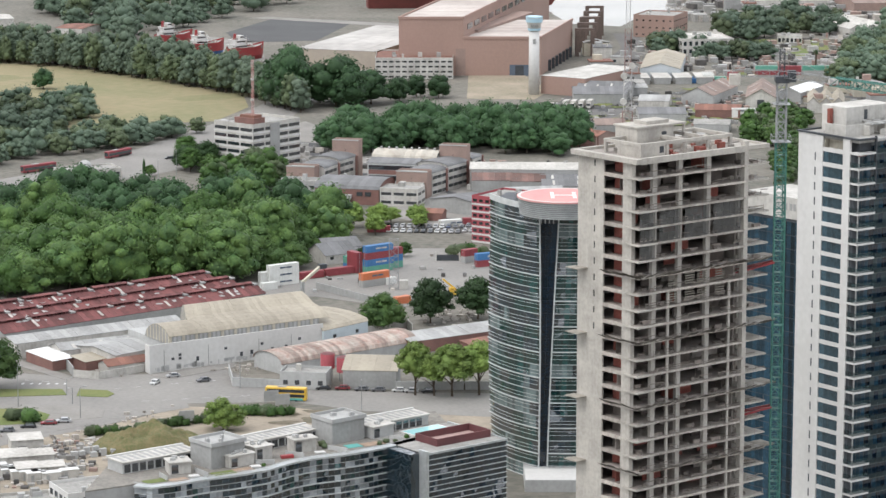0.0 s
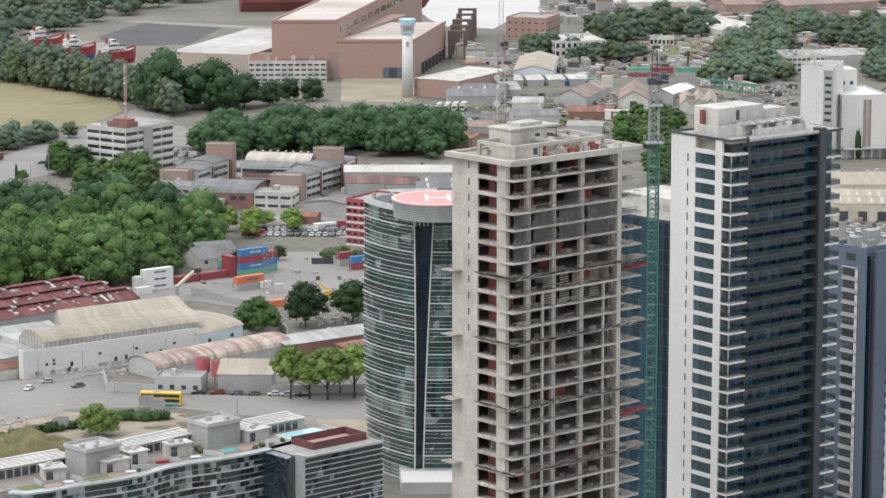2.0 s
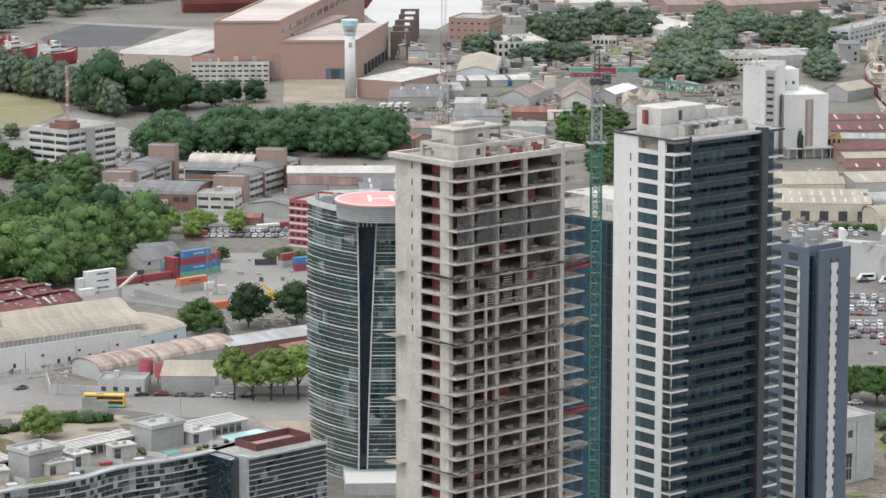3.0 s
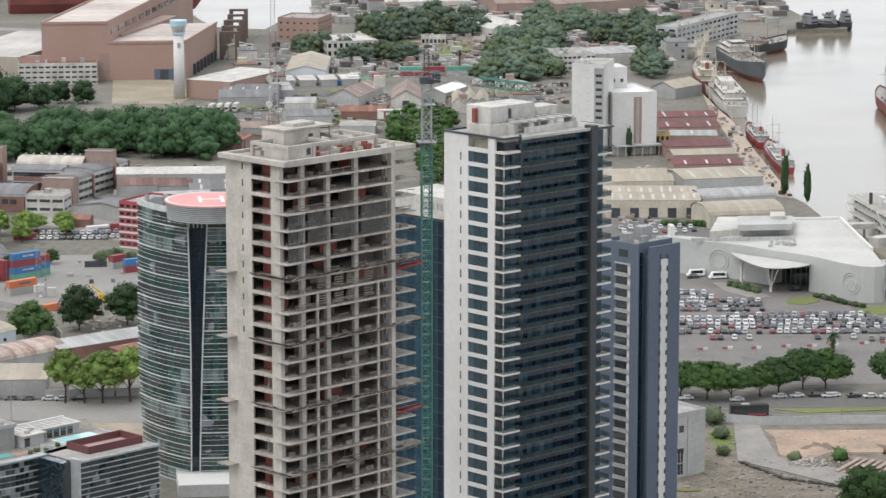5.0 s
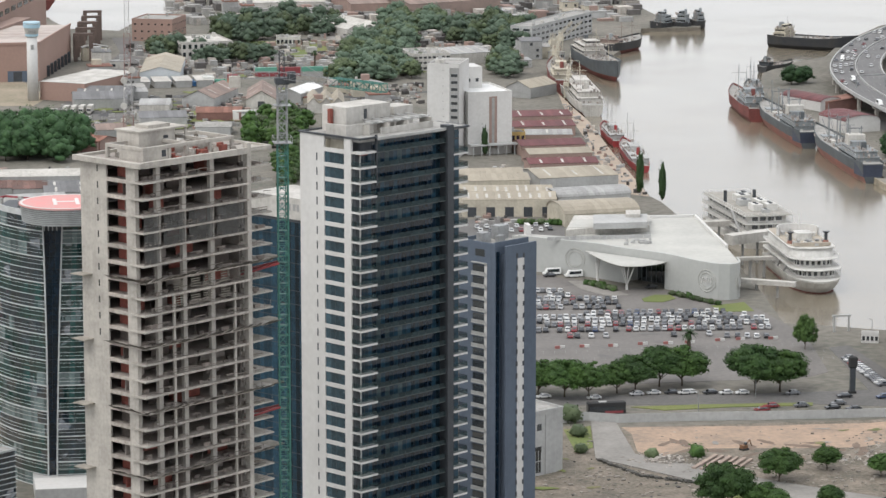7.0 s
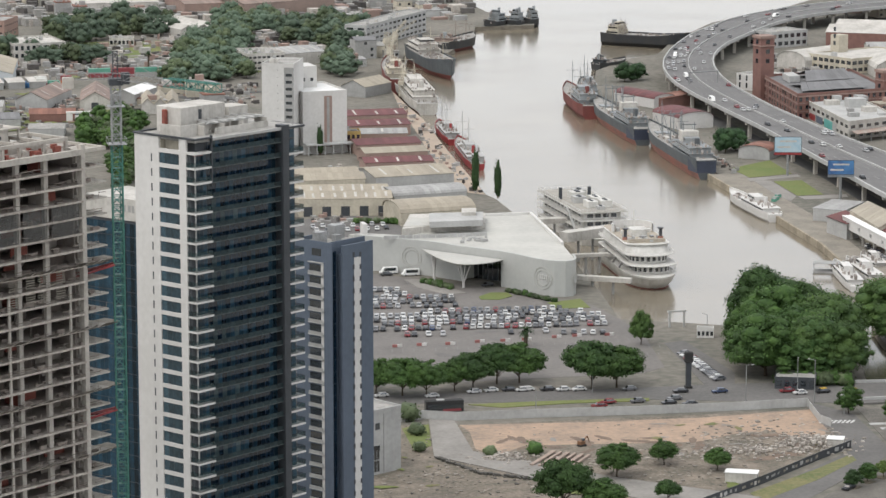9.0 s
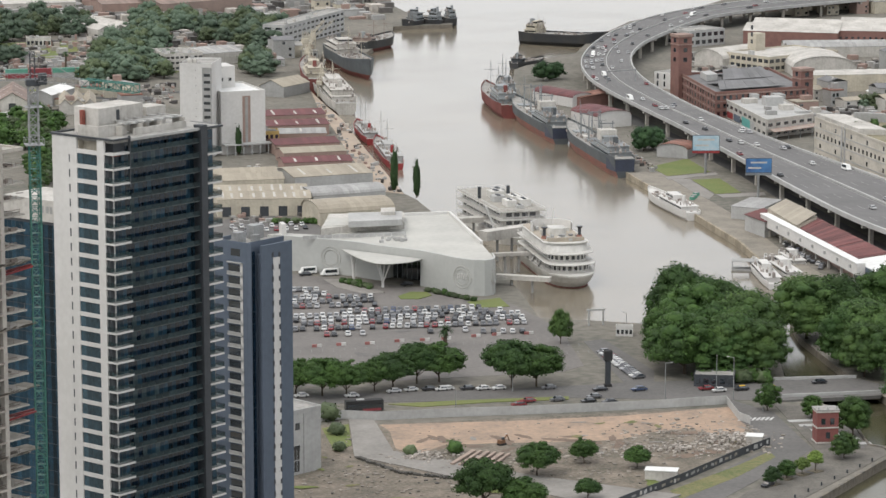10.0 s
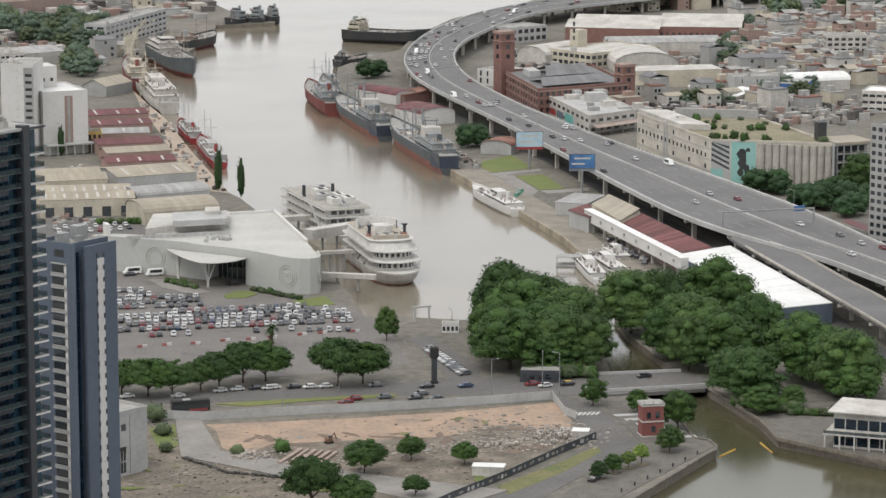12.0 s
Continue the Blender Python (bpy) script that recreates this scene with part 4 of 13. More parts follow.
BACK = [(2.3, 771.45), (-2.1, 789.82), (-21.2, 780.89), (-41.06, 766.62), (-63.92, 745.81), (-82.1, 731.61), (-84.84, 707.25)]
part("body", P(offset(FL, 2.0) + BACK, 0, AZ - 0.35), GREYW, AP)
# pale panes: curtains, plus bright cloud reflections put into the colour
PALE = mat("pale_curtain_and_sky_panes", (0.34, 0.36, 0.37), (0.22, 0.24, 0.25), 0.25, 0.4, 2, island=0.4)
for k in range(7):
    z = k * 3.1
    bm = bmesh.new()
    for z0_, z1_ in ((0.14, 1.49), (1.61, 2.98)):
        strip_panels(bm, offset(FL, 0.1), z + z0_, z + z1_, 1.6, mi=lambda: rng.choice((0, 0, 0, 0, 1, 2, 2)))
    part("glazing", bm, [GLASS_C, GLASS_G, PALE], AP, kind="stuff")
    bm = bmesh.new()
    ledge(bm, FL, z - 0.1, z + 0.12, 0.45, 1.9)
    ledge(bm, FL, z + 1.5, z + 1.6, 0.4, -0.3)
    part("ledge", bm, FIN, AP, kind="stuff")
bm = bmesh.new()
ledge(bm, FL, AZ - 0.35, AZ + 0.1, 0.5, 2.1)
ledge(bm, FL, AZ + 0.9, AZ + 1.0, 0.45, -0.36)
part("parapet_rail", bm, ALU, AP, kind="stuff")
part("roof_deck", P(offset(FL, 2.12) + BACK, AZ - 0.34, AZ), mat("terrace_paving", (0.25, 0.232, 0.205), (0.16, 0.15, 0.135), 0.9, 0.3, 1.2, 0.5), AP)
# the flat glass wing at its end
WA, WB = (-3.81, 742.22), (16.13, 758.02)
L, a = axis(WA, WB)
WG = thing("glass_wing", "flat dark glass wing of the apartment building reflecting clouds", "building", WA, a)
part("body", B(0.2, L, 0.3, 24, 0, AZ - 0.1), DARK, WG)
for k in range(4):
    bm = bmesh.new()
    z = k * 5.5
    strip_panels(bm, [(0.3, 0.15), (L, 0.15)], z + 0.2, z + 2.7, 1.5), strip_panels(bm, [(0.3, 0.15), (L, 0.15)], z + 2.8, z + 5.4, 1.5)
    strip_panels(bm, [(L + 0.05, 0.3), (L + 0.05, 23)], z + 0.2, z + 5.4, 1.6)
    part("glazing", bm, GLASS_C, WG, kind="stuff")
    for zz in (z, z + 1.4, z + 2.75, z + 4.1):
        part("ledge", B(0, L + 0.1, -0.12, 0.28, zz - 0.06, zz + 0.08), FIN, WG)
part("link", B(-3.2, -0.52, 2.8, 20, 0, AZ - 0.05), GLASS_C, WG)
part("side_fin", B(-0.5, 0.18, -0.3, 3.0, 0, AZ + 0.9), ALU, WG)
part("coping", B(0.2, L + 0.2, -0.1, 0.3, AZ - 0.1, AZ + 0.4), ALU, WG)
part("coping", B(L - 0.2, L + 0.2, 0.31, 24, AZ - 0.1, AZ + 0.4), ALU, WG)
part("roof_deck", B(0.2, L - 0.2, 0.31, 24, AZ - 0.09, AZ + 0.1), ROOF_F, WG)
for b in ((L - 18.6, L - 1.2, 5.0, 5.3), (L - 18.6, L - 1.2, 13.5, 13.8), (L - 1.5, L - 1.2, 5.3, 13.5), (L - 18.6, L - 18.3, 5.3, 13.5)):
    part("red_screen_wall", B(*b, AZ + 0.1, AZ + 2.0), MAROON, WG, "dark red terrace screen")
part("terrace_deck", B(L - 18.2, L - 1.6, 5.4, 13.4, AZ + 0.1, AZ + 0.25), mat("pinkish_deck", (0.40, 0.27, 0.25), (0.33, 0.23, 0.21), 0.9), WG)
pool = part("pool", B(L - 17.0, L - 4.5, 16.5, 22.5, AZ + 0.1, AZ + 0.6), WHITE, WG)
part("pool_water", B(L - 16.5, L - 5.0, 17, 22, AZ + 0.6, AZ + 0.62), mat("pool_water", (0.35, 0.62, 0.62), (0.32, 0.58, 0.6), 0.1), pool, "pale turquoise pool water")


# penthouse blocks on the terraces
def penthouse(x0, y0, x1, y1, depth, h, material, slats, label):
    L, a = axis((x0, y0), (x1, y1))
    t = thing("penthouse", label, "penthouse", (x0, y0, AZ), a, "roof penthouses")
    part("wall", B(0, L, 0, depth, 0, h), material, t)
    part("roof_slab", B(-0.3, L + 0.3, -0.5, depth + 0.2, h, h + 0.3), LGREY if h > 5 else OFFWHITE, t)
    if h > 5:
        for b in ((-0.3, L + 0.3, -0.5, -0.2), (-0.3, L + 0.3, depth - 0.1, depth + 0.2), (-0.3, 0, -0.19, depth - 0.11), (L, L + 0.3, -0.19, depth - 0.11)):
            part("parapet", B(*b, h + 0.3, h + 1.0), LGREY, t)
    for i in range(0 if h > 5 else 1 if L < 12 and not slats else int(L / 2.2)):
        part("window", B(0.5 + i * 2.2, 2.2 + i * 2.2, -0.03, 0.02, 0.2, h - 0.5), GLASS, t)
    for i in range(4):
        x, y = rng.uniform(0.4, max(0.5, L - 1.6)), rng.uniform(0.4, max(0.5, depth - 1.4))
        if not slats:
            part("roof_unit", B(x, x + rng.uniform(0.6, 1.4), y, y + 0.8, h + 0.3, h + rng.uniform(0.7, 1.3)), LGREY, t)
    if slats:
        n = int(L / 1.9)
        for i in range(n):
            part("skylight", B(0.7 + i * 1.9, 1.7 + i * 1.9, 0.5, depth - 0.8, h + 0.3, h + 0.34), GREYW, t)
        part("roof_rim", B(-0.3, L + 0.3, depth - 0.5, depth + 0.2, h + 0.3, h + 0.6), WHITE, t)
    return t


for xa, ya, xb, yb, d, h, m, s, lab in (
        (-77.52, 723.3, -60.62, 736.07, 7.0, 2.7, LGREY, True, "pale grey roof penthouse with a slatted skylight roof"),
        (-49.66, 742.89, -31.38, 759.32, 6.0, 2.6, LGREY, True, "pale grey roof penthouse with a slatted skylight roof"),
        (-19.28, 762.31, -3.82, 774.57, 7.0, 2.7, LGREY, True, "pale grey roof penthouse with a slatted skylight roof"),
        (-56.38, 727.66, -48.7, 734.35, 8.5, 5.6, GREYW, False, "tall light grey lift block on a roof"),
        (-27.85, 752.76, -19.92, 759.3, 8.5, 5.6, GREYW, False, "tall light grey lift block on a roof"),
        (-66.13, 722.73, -61.07, 724.36, 5.0, 2.8, OFFWHITE, False, "small white roof room beside a terrace"),
        (-51.92, 728.76, -46.27, 733.22, 4.5, 2.8, OFFWHITE, False, "small white roof room beside a terrace"),
        (-46.13, 735.47, -42.15, 738.87, 4.0, 3.4, OFFWHITE, False, "small white roof room beside a terrace"),
        (-37.09, 744.02, -31.59, 746.91, 4.0, 3.2, OFFWHITE, False, "small white roof room beside a terrace"),
        (-17.76, 758.69, -12.55, 763.51, 4.5, 2.9, LGREY, False, "small grey roof room with a flat white slab")):
    penthouse(xa, ya, xb, yb, d, h, m, s, lab)
for (x, y), m, w, lab in (((-68.99, 716.77), GRASS, 6.0, "small green lawn on a roof terrace"), ((-53.26, 724.35), GRASS, 6.0, "small green lawn on a roof terrace"), ((-5.63, 762.28), GRASS, 5.0, "small green lawn on a roof terrace"), ((-63.66, 717.84), DIRT, 5.0, "brown timber deck on a roof terrace"), ((-48.69, 727.65), DIRT, 5.0, "brown timber deck on a roof terrace"), ((-17.66, 753.92), DIRT, 6.0, "brown timber deck on a roof terrace"), ((-22.57, 751.57), TEAL, 4.0, "small turquoise roof pool")):
    solo("terrace_deck", B(-w / 2, w / 2, -1.6, 1.6, 0, 0.12), m, lab, "terrace", "", "roof terraces", (x, y, AZ), 31)
for (x, y), (x1, y1) in (((-60.2, 725.46), (-56.67, 720.53)), ((-45.99, 733.22), (-41.29, 733.21)), ((-39.11, 742.3), (-34.39, 739.99)), ((-28.82, 748.07), (-23.77, 744.57)), ((-13.47, 758.68), (-10.29, 756.29)), ((-68.44, 721.1), (-66.15, 716.77))):
    bm = bmesh.new()
    bar(bm, (x, y, AZ + 0.6), (x1, y1, AZ + 0.6), 0.2, 1.2)
    solo("terrace_wall", bm, LGREY, "low pale wall between roof terraces", "wall", "", "terrace walls")
solo("red_sofa", B(-1.6, 1.6, -0.7, 0.7, 0, 0.8, 0.1), REDP, "bright red sunshade sofa on a roof terrace", "sofa", "", "", [-38.55, 739.43, 22], 20)
for i, (x, y) in enumerate(((-60.08, 720.54), (-45.79, 729.86), (-30.63, 744.01))):
    solo("sun_bed", B(-1.3, 1.3, -0.8, 0.8, 0.1, 0.55, 0.1), WHITE, "white sun bed on a roof terrace", "sun bed", "", "sun beds", (x, y, AZ), 20)

# the pale low block at the foot of the slate tower
LA, LB_ = (151.28, 791.82), (164.7, 800.05)
L, a = axis(LA, LB_)
LBT = thing("grey_concrete_block", "pale grey concrete block of a few storeys beside a yard", "building", LA, a)
LH = 17.67
part("wall", B(0, L, 0, 16, 0, LH - 0.4), LGREY, LBT)
part("parapet", B(-0.1, L + 0.1, -0.1, 0.25, LH - 0.4, LH + 0.4), LGREY, LBT)
part("parapet", B(L - 0.25, L + 0.1, 0.26, 16, LH - 0.4, LH + 0.4), LGREY, LBT)
part("roof_slab", B(0, L - 0.3, 0.3, 16, LH - 0.38, LH - 0.2), ROOF_F, LBT)
part("roof_room", B(3.5, 6.5, 5.0, 8, LH - 0.2, LH + 2.6), LGREY, LBT)
for b in ((6.2, 7.9, LH - 5.2, LH - 3.3), (3.4, 7.9, LH - 11.2, LH - 9.6)):
    part("window", B(b[0], b[1], -0.03, 0.02, b[2], b[3]), GLASS, LBT)
for b in ((3.6, 7.7, 4.2, 7.0), (3.6, 7.7, 0.9, 3.9)):
    w = part("shop_window", B(b[0], b[1], -0.04, 0.02, b[2], b[3]), GLASS, LBT)
    for i in range(3):
        part("frame", B(b[0] + 0.9 + i * 1.1, b[0] + 1.0 + i * 1.1, -0.08, -0.041, b[2], b[3]), ALU, w)
part("downpipe", B(9.2, 9.4, -0.2, -0.01, 0, LH - 1), GREYW, LBT)



# ---- kinds of buildings ----
def roof_strips(bm, p00, p10, p11, p01, n, th=0.14):
    """A roof slope of n sheets side by side from p00-p10 (eave) to p01-p11 (ridge)."""
    p00, p10, p11, p01 = map(Vector, (p00, p10, p11, p01))
    for i in range(n):
        a, b, c, d = p00.lerp(p10, i / n), p00.lerp(p10, (i + 0.985) / n), p01.lerp(p11, (i + 0.985) / n), p01.lerp(p11, i / n)
        up = Vector((0, 0, th * (0.75 + 0.5 * rng.random())))
        v = [bm.verts.new(q) for q in (a, b, c, d, a + up, b + up, c + up, d + up)]
        for k in ((4, 5, 6, 7), (0, 1, 5, 4), (1, 2, 6, 5), (2, 3, 7, 6), (3, 0, 4, 7)):
            bm.faces.new([v[j] for j in k])


def shed(name, A, Bq, depth, he, hr, wall, roofm, label, shape="gable", across=False, bays=1, wins=0, category="warehouse", sheets=2.2, group="", door=0, lights=0):
    """A hall on the line A-B, reaching back by depth: eaves he, ridge hr, ridges along the line or across it, in some bays."""
    L, a = axis(A, Bq)
    t = thing(name, label, category, A, a, group)
    W, D = (depth, L) if not across else (L, depth)
    conv = (lambda u, v, z: (v, u, z)) if not across else (lambda u, v, z: (u, v, z))
    bw = W / bays
    for i in range(bays):
        u0, u1 = i * bw, (i + 1) * bw
        if shape == "gable":
            prof = [(u0, he), ((u0 + u1) / 2, hr), (u1, he)]
        elif shape == "saw":
            prof = [(u0, he), (u1 - bw * 0.12, hr), (u1, he)]
        elif shape == "mono":
            prof = [(u0, he), (u1, hr)]
        elif shape == "flat":
            prof = [(u0, hr), (u1, hr)]
        else:
            prof = [(u0 + bw * (0.5 - 0.5 * math.cos(math.pi * k / 8)), he + (hr - he) * math.sin(math.pi * k / 8)) for k in range(9)]
        bm = bmesh.new()
        e = 0.12
        for v in (0, D):
            pts = [conv(u0 + (e if i == 0 else 0), v + (e if v == 0 else -e), 0)] + [conv(min(max(u, e), W - e), v + (e if v == 0 else -e), z - 0.03) for u, z in prof] + [conv(u1 - (e if i == bays - 1 else 0), v + (e if v == 0 else -e), 0)]
            bm.faces.new([bm.verts.new(p) for p in (pts if (v == 0) == across else pts[::-1])])
        for u, z in ((prof[0][0] + e, prof[0][1]), (prof[-1][0] - e, prof[-1][1])):
            quad(bm, conv(u, e, 0), conv(u, D - e, 0), conv(u, D - e, z - 0.03), conv(u, e, z - 0.03))
        part("wall", bm, wall, t)
        o = 0.35
        for (ua, za), (ub, zb) in zip(prof, prof[1:]):
            bm = bmesh.new()
            roof_strips(bm, conv(ua, -o, za), conv(ua, D + o, za), conv(ub, D + o, zb), conv(ub, -o, zb), max(2, int(D / sheets)))
            part("roof", bm, roofm, t, kind="stuff")
            if lights and abs(ub - ua) > 2:
                n = max(1, int(D / lights))
                for k in range(n):
                    v = D * (k + 0.5) / n + rng.uniform(-0.6, 0.6)
                    f, g = rng.uniform(0.1, 0.25), rng.uniform(0.6, 0.9)
                    zz = lambda q: za + (zb - za) * q + 0.2
                    uu = lambda q: ua + (ub - ua) * q
                    bm = bmesh.new()
                    for h in (0, 0.06):
                        quad(bm, conv(uu(f), v - 0.5, zz(f) + h), conv(uu(f), v + 0.5, zz(f) + h), conv(uu(g), v + 0.5, zz(g) + h), conv(uu(g), v - 0.5, zz(g) + h))
                    part("skylight", bm, OFFWHITE, t)
    for k in range(wins):
        x = L * (k + 0.5) / wins
        part("window", B(x - 0.7, x + 0.7, 0.06, 0.13, he * 0.55, he * 0.55 + 1.1), GLASS, t)
    for k in range(door):
        x = L * (k + 0.5) / door
        part("door", B(x - 1.8, x + 1.8, 0.06, 0.13, 0, min(4.0, he * 0.8)), DARK, t)
    return t


def block(name, A, Bq, depth, h, floors, cols, wall, label, win=GLASS, wh=0.5, ww=0.62, sides=True, category="building", parapet=0.8, roofm=ROOF_F, band=None, clutter=3, sill=0.3, group=""):
    """A flat-roofed building with rows of windows on the line A-B and on the short sides facing the camera."""
    L, a = axis(A, Bq)
    t = thing(name, label, category, A, a, group)
    part("wall", B(0, L, 0, depth, 0, h), wall, t)
    if parapet:
        for b in ((0, L, 0, 0.25), (0, L, depth - 0.25, depth), (0, 0.25, 0.26, depth - 0.26), (L - 0.25, L, 0.26, depth - 0.26)):
            part("parapet", B(*b, h, h + parapet), wall, t)
        part("roof_surface", B(0.26, L - 0.26, 0.26, depth - 0.26, h, h + 0.06), roofm, t)
    fh = h / floors
    bw = L / cols
    me = mesh_of(B(-bw * ww / 2, bw * ww / 2, -0.04, 0.06, fh * sill, fh * (sill + wh)), "window", win)
    for f in range(floors):
        for c in range(cols):
            part("window", me, None, t).location = (bw * (c + 0.5), 0, f * fh)
        if band:
            part("band", B(-0.08, L + 0.08, -0.08, depth + 0.08, f * fh - 0.02, f * fh + fh * 0.24), band, t)
    if sides:
        # only the short sides that face the camera's place at the origin
        n = max(1, round(depth / max(bw, 2.2)))
        sw = depth / n
        me = mesh_of(B(-0.04, 0.04, -sw * ww / 2, sw * ww / 2, fh * sill, fh * (sill + wh)), "window", win)
        lx = (pose(A[0], A[1], 0, 0, 0, a).inverted() @ Vector((0, 0, 0))).x
        for x in ([0.0] if lx < 0 else []) + ([L] if lx > L else []):
            for f in range(floors):
                for c in range(n):
                    part("window", me, None, t).location = (x, sw * (c + 0.5), f * fh)
    for k in range(clutter):
        w = rng.uniform(1.0, 2.6)
        x, y = rng.uniform(0.5, max(0.6, L - 3.2)), rng.uniform(0.5, max(0.6, depth - 3.2))
        part("roof_box", B(x, x + w, y, y + w, h + 0.06, h + rng.uniform(1.0, 2.6)), rng.choice((LGREY, OFFWHITE, ROOF_F)), t)
    return t


def container(A, ang, n, colours, length=12.2):
    """A stack of n shipping containers."""
    for k in range(n):
        m = colours[k % len(colours)]
        t = thing("shipping_container", CONT_LABEL[m.name], "container", (A[0], A[1], 0.06 + k * 2.5 - 0.08), ang, "stacked containers")
        nr = int(length / 0.6)
        st = length / nr
        side = [(i * st + f * st, w) for i in range(nr) for f, w in ((0.0, 0.0), (0.1, 0.06), (0.45, 0.06), (0.55, 0.0))] + [(length, 0.0)]
        bm = P([(x, w) for x, w in side] + [(x, 2.44 - w) for x, w in side[::-1]], 0.08, 2.58)
        part("body", bm, m, t)
        part("door_bars", B(-0.05, -0.01, 1.1, 1.3, 0.2, 2.4), STEEL, t)
        if m in (C_WHITE, C_ORANGE, C_BLUE):
            for i in range(2 if length > 8 else 0):
                part("letter_bar", B(4.2 + i * 2.6, 6.5 + i * 2.6, -0.03, 0.02, 1.1, 1.7), SLATE if m != C_BLUE else OFFWHITE, t)


C_WHITE = mat("container_white", (0.66, 0.66, 0.63), (0.56, 0.56, 0.53), 0.6, 0.3, 2, streak=0.2)
C_RED = mat("container_maroon", (0.26, 0.05, 0.06), (0.2, 0.045, 0.05), 0.6, 0.3, 2, streak=0.2)
C_BLUE = mat("container_blue", (0.055, 0.17, 0.36), (0.05, 0.14, 0.3), 0.6, 0.3, 2, streak=0.2)
C_TEAL = mat("container_green", (0.12, 0.33, 0.25), (0.1, 0.27, 0.2), 0.6, 0.3, 2, streak=0.2)
C_ORANGE = mat("container_orange", (0.55, 0.17, 0.07), (0.46, 0.15, 0.07), 0.6, 0.3, 2, streak=0.2)
C_GREY = mat("container_grey", (0.36, 0.36, 0.34), (0.3, 0.3, 0.29), 0.6, 0.3, 2, streak=0.2)
CONT_LABEL = {"container_white": "white corrugated steel shipping container in a yard", "container_maroon": "dark red corrugated steel shipping container", "container_blue": "blue corrugated steel shipping container", "container_green": "green corrugated steel shipping container", "container_orange": "orange corrugated steel shipping container", "container_grey": "grey corrugated steel shipping container"}

# ---- kinds of trees ----
def tree_kind(seed, height, spread, leafm, subs, leaves, size, base=0.3, shape="dome", limbs=True, fine=3, cell=1.75):
    """The meshes of one tree: a tapered trunk with limbs, and a crown of billowing clumps set with many small leaves."""
    r = random.Random(seed)
    bm = bmesh.new()
    tr = height * 0.024
    fork = height * (base + 0.1)
    tube(bm, [(0, 0, -0.1), (0.06 * tr, 0, fork * 0.5), (0.1, 0.1, fork), (0.1, 0, height * 0.7)], [tr, tr * 0.8, tr * 0.65, tr * 0.2], 7)
    # each clump: its middle, its reach sideways, upwards and downwards
    cs = []
    if shape == "column":
        cs = [(Vector((0, 0, height * 0.3)), spread, height * 0.7, height * 0.26)]
    elif subs == 1:
        cs = [(Vector((0, 0, height * (base + 0.3 * (1 - base)))), spread, height * 0.7 * (1 - base), height * 0.3 * (1 - base))]
    else:
        for i in range(subs):
            an = i * 6.2832 / (subs - 1) + r.random() * 0.8
            if shape == "umbrella":
                d, rad = spread * (0.5 if i else 0.08) * (0.8 + 0.4 * r.random()), spread * (0.5 + 0.12 * r.random())
                top = height * (1.0 if i == 0 else 0.8 + 0.15 * r.random())
                low = height * (base + 0.1 * r.random() + (0.12 if i == 0 else 0))
            else:
                d, rad = spread * (0.42 if i else 0.1) * (0.8 + 0.4 * r.random()), spread * (0.54 + 0.14 * r.random())
                top = height * (1.0 if i == 0 else 0.72 + 0.22 * r.random())
                low = height * base * (0.7 + 0.6 * r.random())
            mid = low + (top - low) * (0.36 if shape == "umbrella" else 0.42)
            cs.append((Vector((d * math.cos(an), d * math.sin(an), mid)), rad, top - mid, mid - low))
            if limbs:
                a = Vector((0.1, 0.1, fork * (0.7 + 0.3 * r.random())))
                e = cs[-1][0] - Vector((0, 0, (mid - low) * 0.3))
                tube(bm, [a, a.lerp(e, 0.5) + Vector((0, 0, -0.3)), e], [tr * 0.5, tr * 0.34, tr * 0.14], 5)
    trunk = mesh_of(bm, "trunk", BARK, True)

    def shell(d, rad, up, dn):
        """A clump's full-shouldered outline in the direction d."""
        h = math.hypot(d.x, d.y)
        g = h ** 0.72 / h if h > 1e-4 else 0.0
        return Vector((d.x * g * rad, d.y * g * rad, math.copysign(abs(d.z) ** 0.85, d.z) * (up if d.z > 0 else dn)))

    def billow(d, k):
        o = Vector((seed * 1.7, k * 5.3, 0))
        v = noise.voronoi(Vector((d.x, d.y, d.z * 1.5)) * cell + o)[0][0]
        return 1.26 - 0.95 * v ** 1.3 + 0.16 * noise.noise(d * 1.4 + o) + 0.1 * noise.noise(d * 5.0 + o)

    bm = bmesh.new()
    for k, (c, rad, up, dn) in enumerate(cs):
        ret = bmesh.ops.create_icosphere(bm, subdivisions=fine, radius=1.0)
        for v in ret["verts"]:
            d = v.co.normalized()
            v.co = c + shell(d, rad, up, dn) * billow(d, k) * r.uniform(0.95, 1.03)
    tot = sum(rad * rad for _, rad, _, _ in cs)
    for k, (c, rad, up, dn) in enumerate(cs):
        for i in range(int(leaves * rad * rad / tot)):
            d = Vector((r.gauss(0, 1), r.gauss(0, 1), r.gauss(0.2, 1))).normalized()
            p = c + shell(d, rad, up, dn) * billow(d, k) * (0.93 + 0.16 * r.random())
            nrm = (d + Vector((r.gauss(0, 0.5), r.gauss(0, 0.5), r.gauss(0.35, 0.5)))).normalized()
            t = nrm.cross(Vector((r.random(), r.random(), r.random()))).normalized()
            u = nrm.cross(t)
            w, h = size * (0.5 + 0.7 * r.random()), size * (0.35 + 0.5 * r.random())
            bm.faces.new([bm.verts.new(q) for q in (p - t * w, p - u * h, p + t * w, p + u * h)])
    crown = mesh_of(bm, "crown", leafm, True)
    return trunk, crown


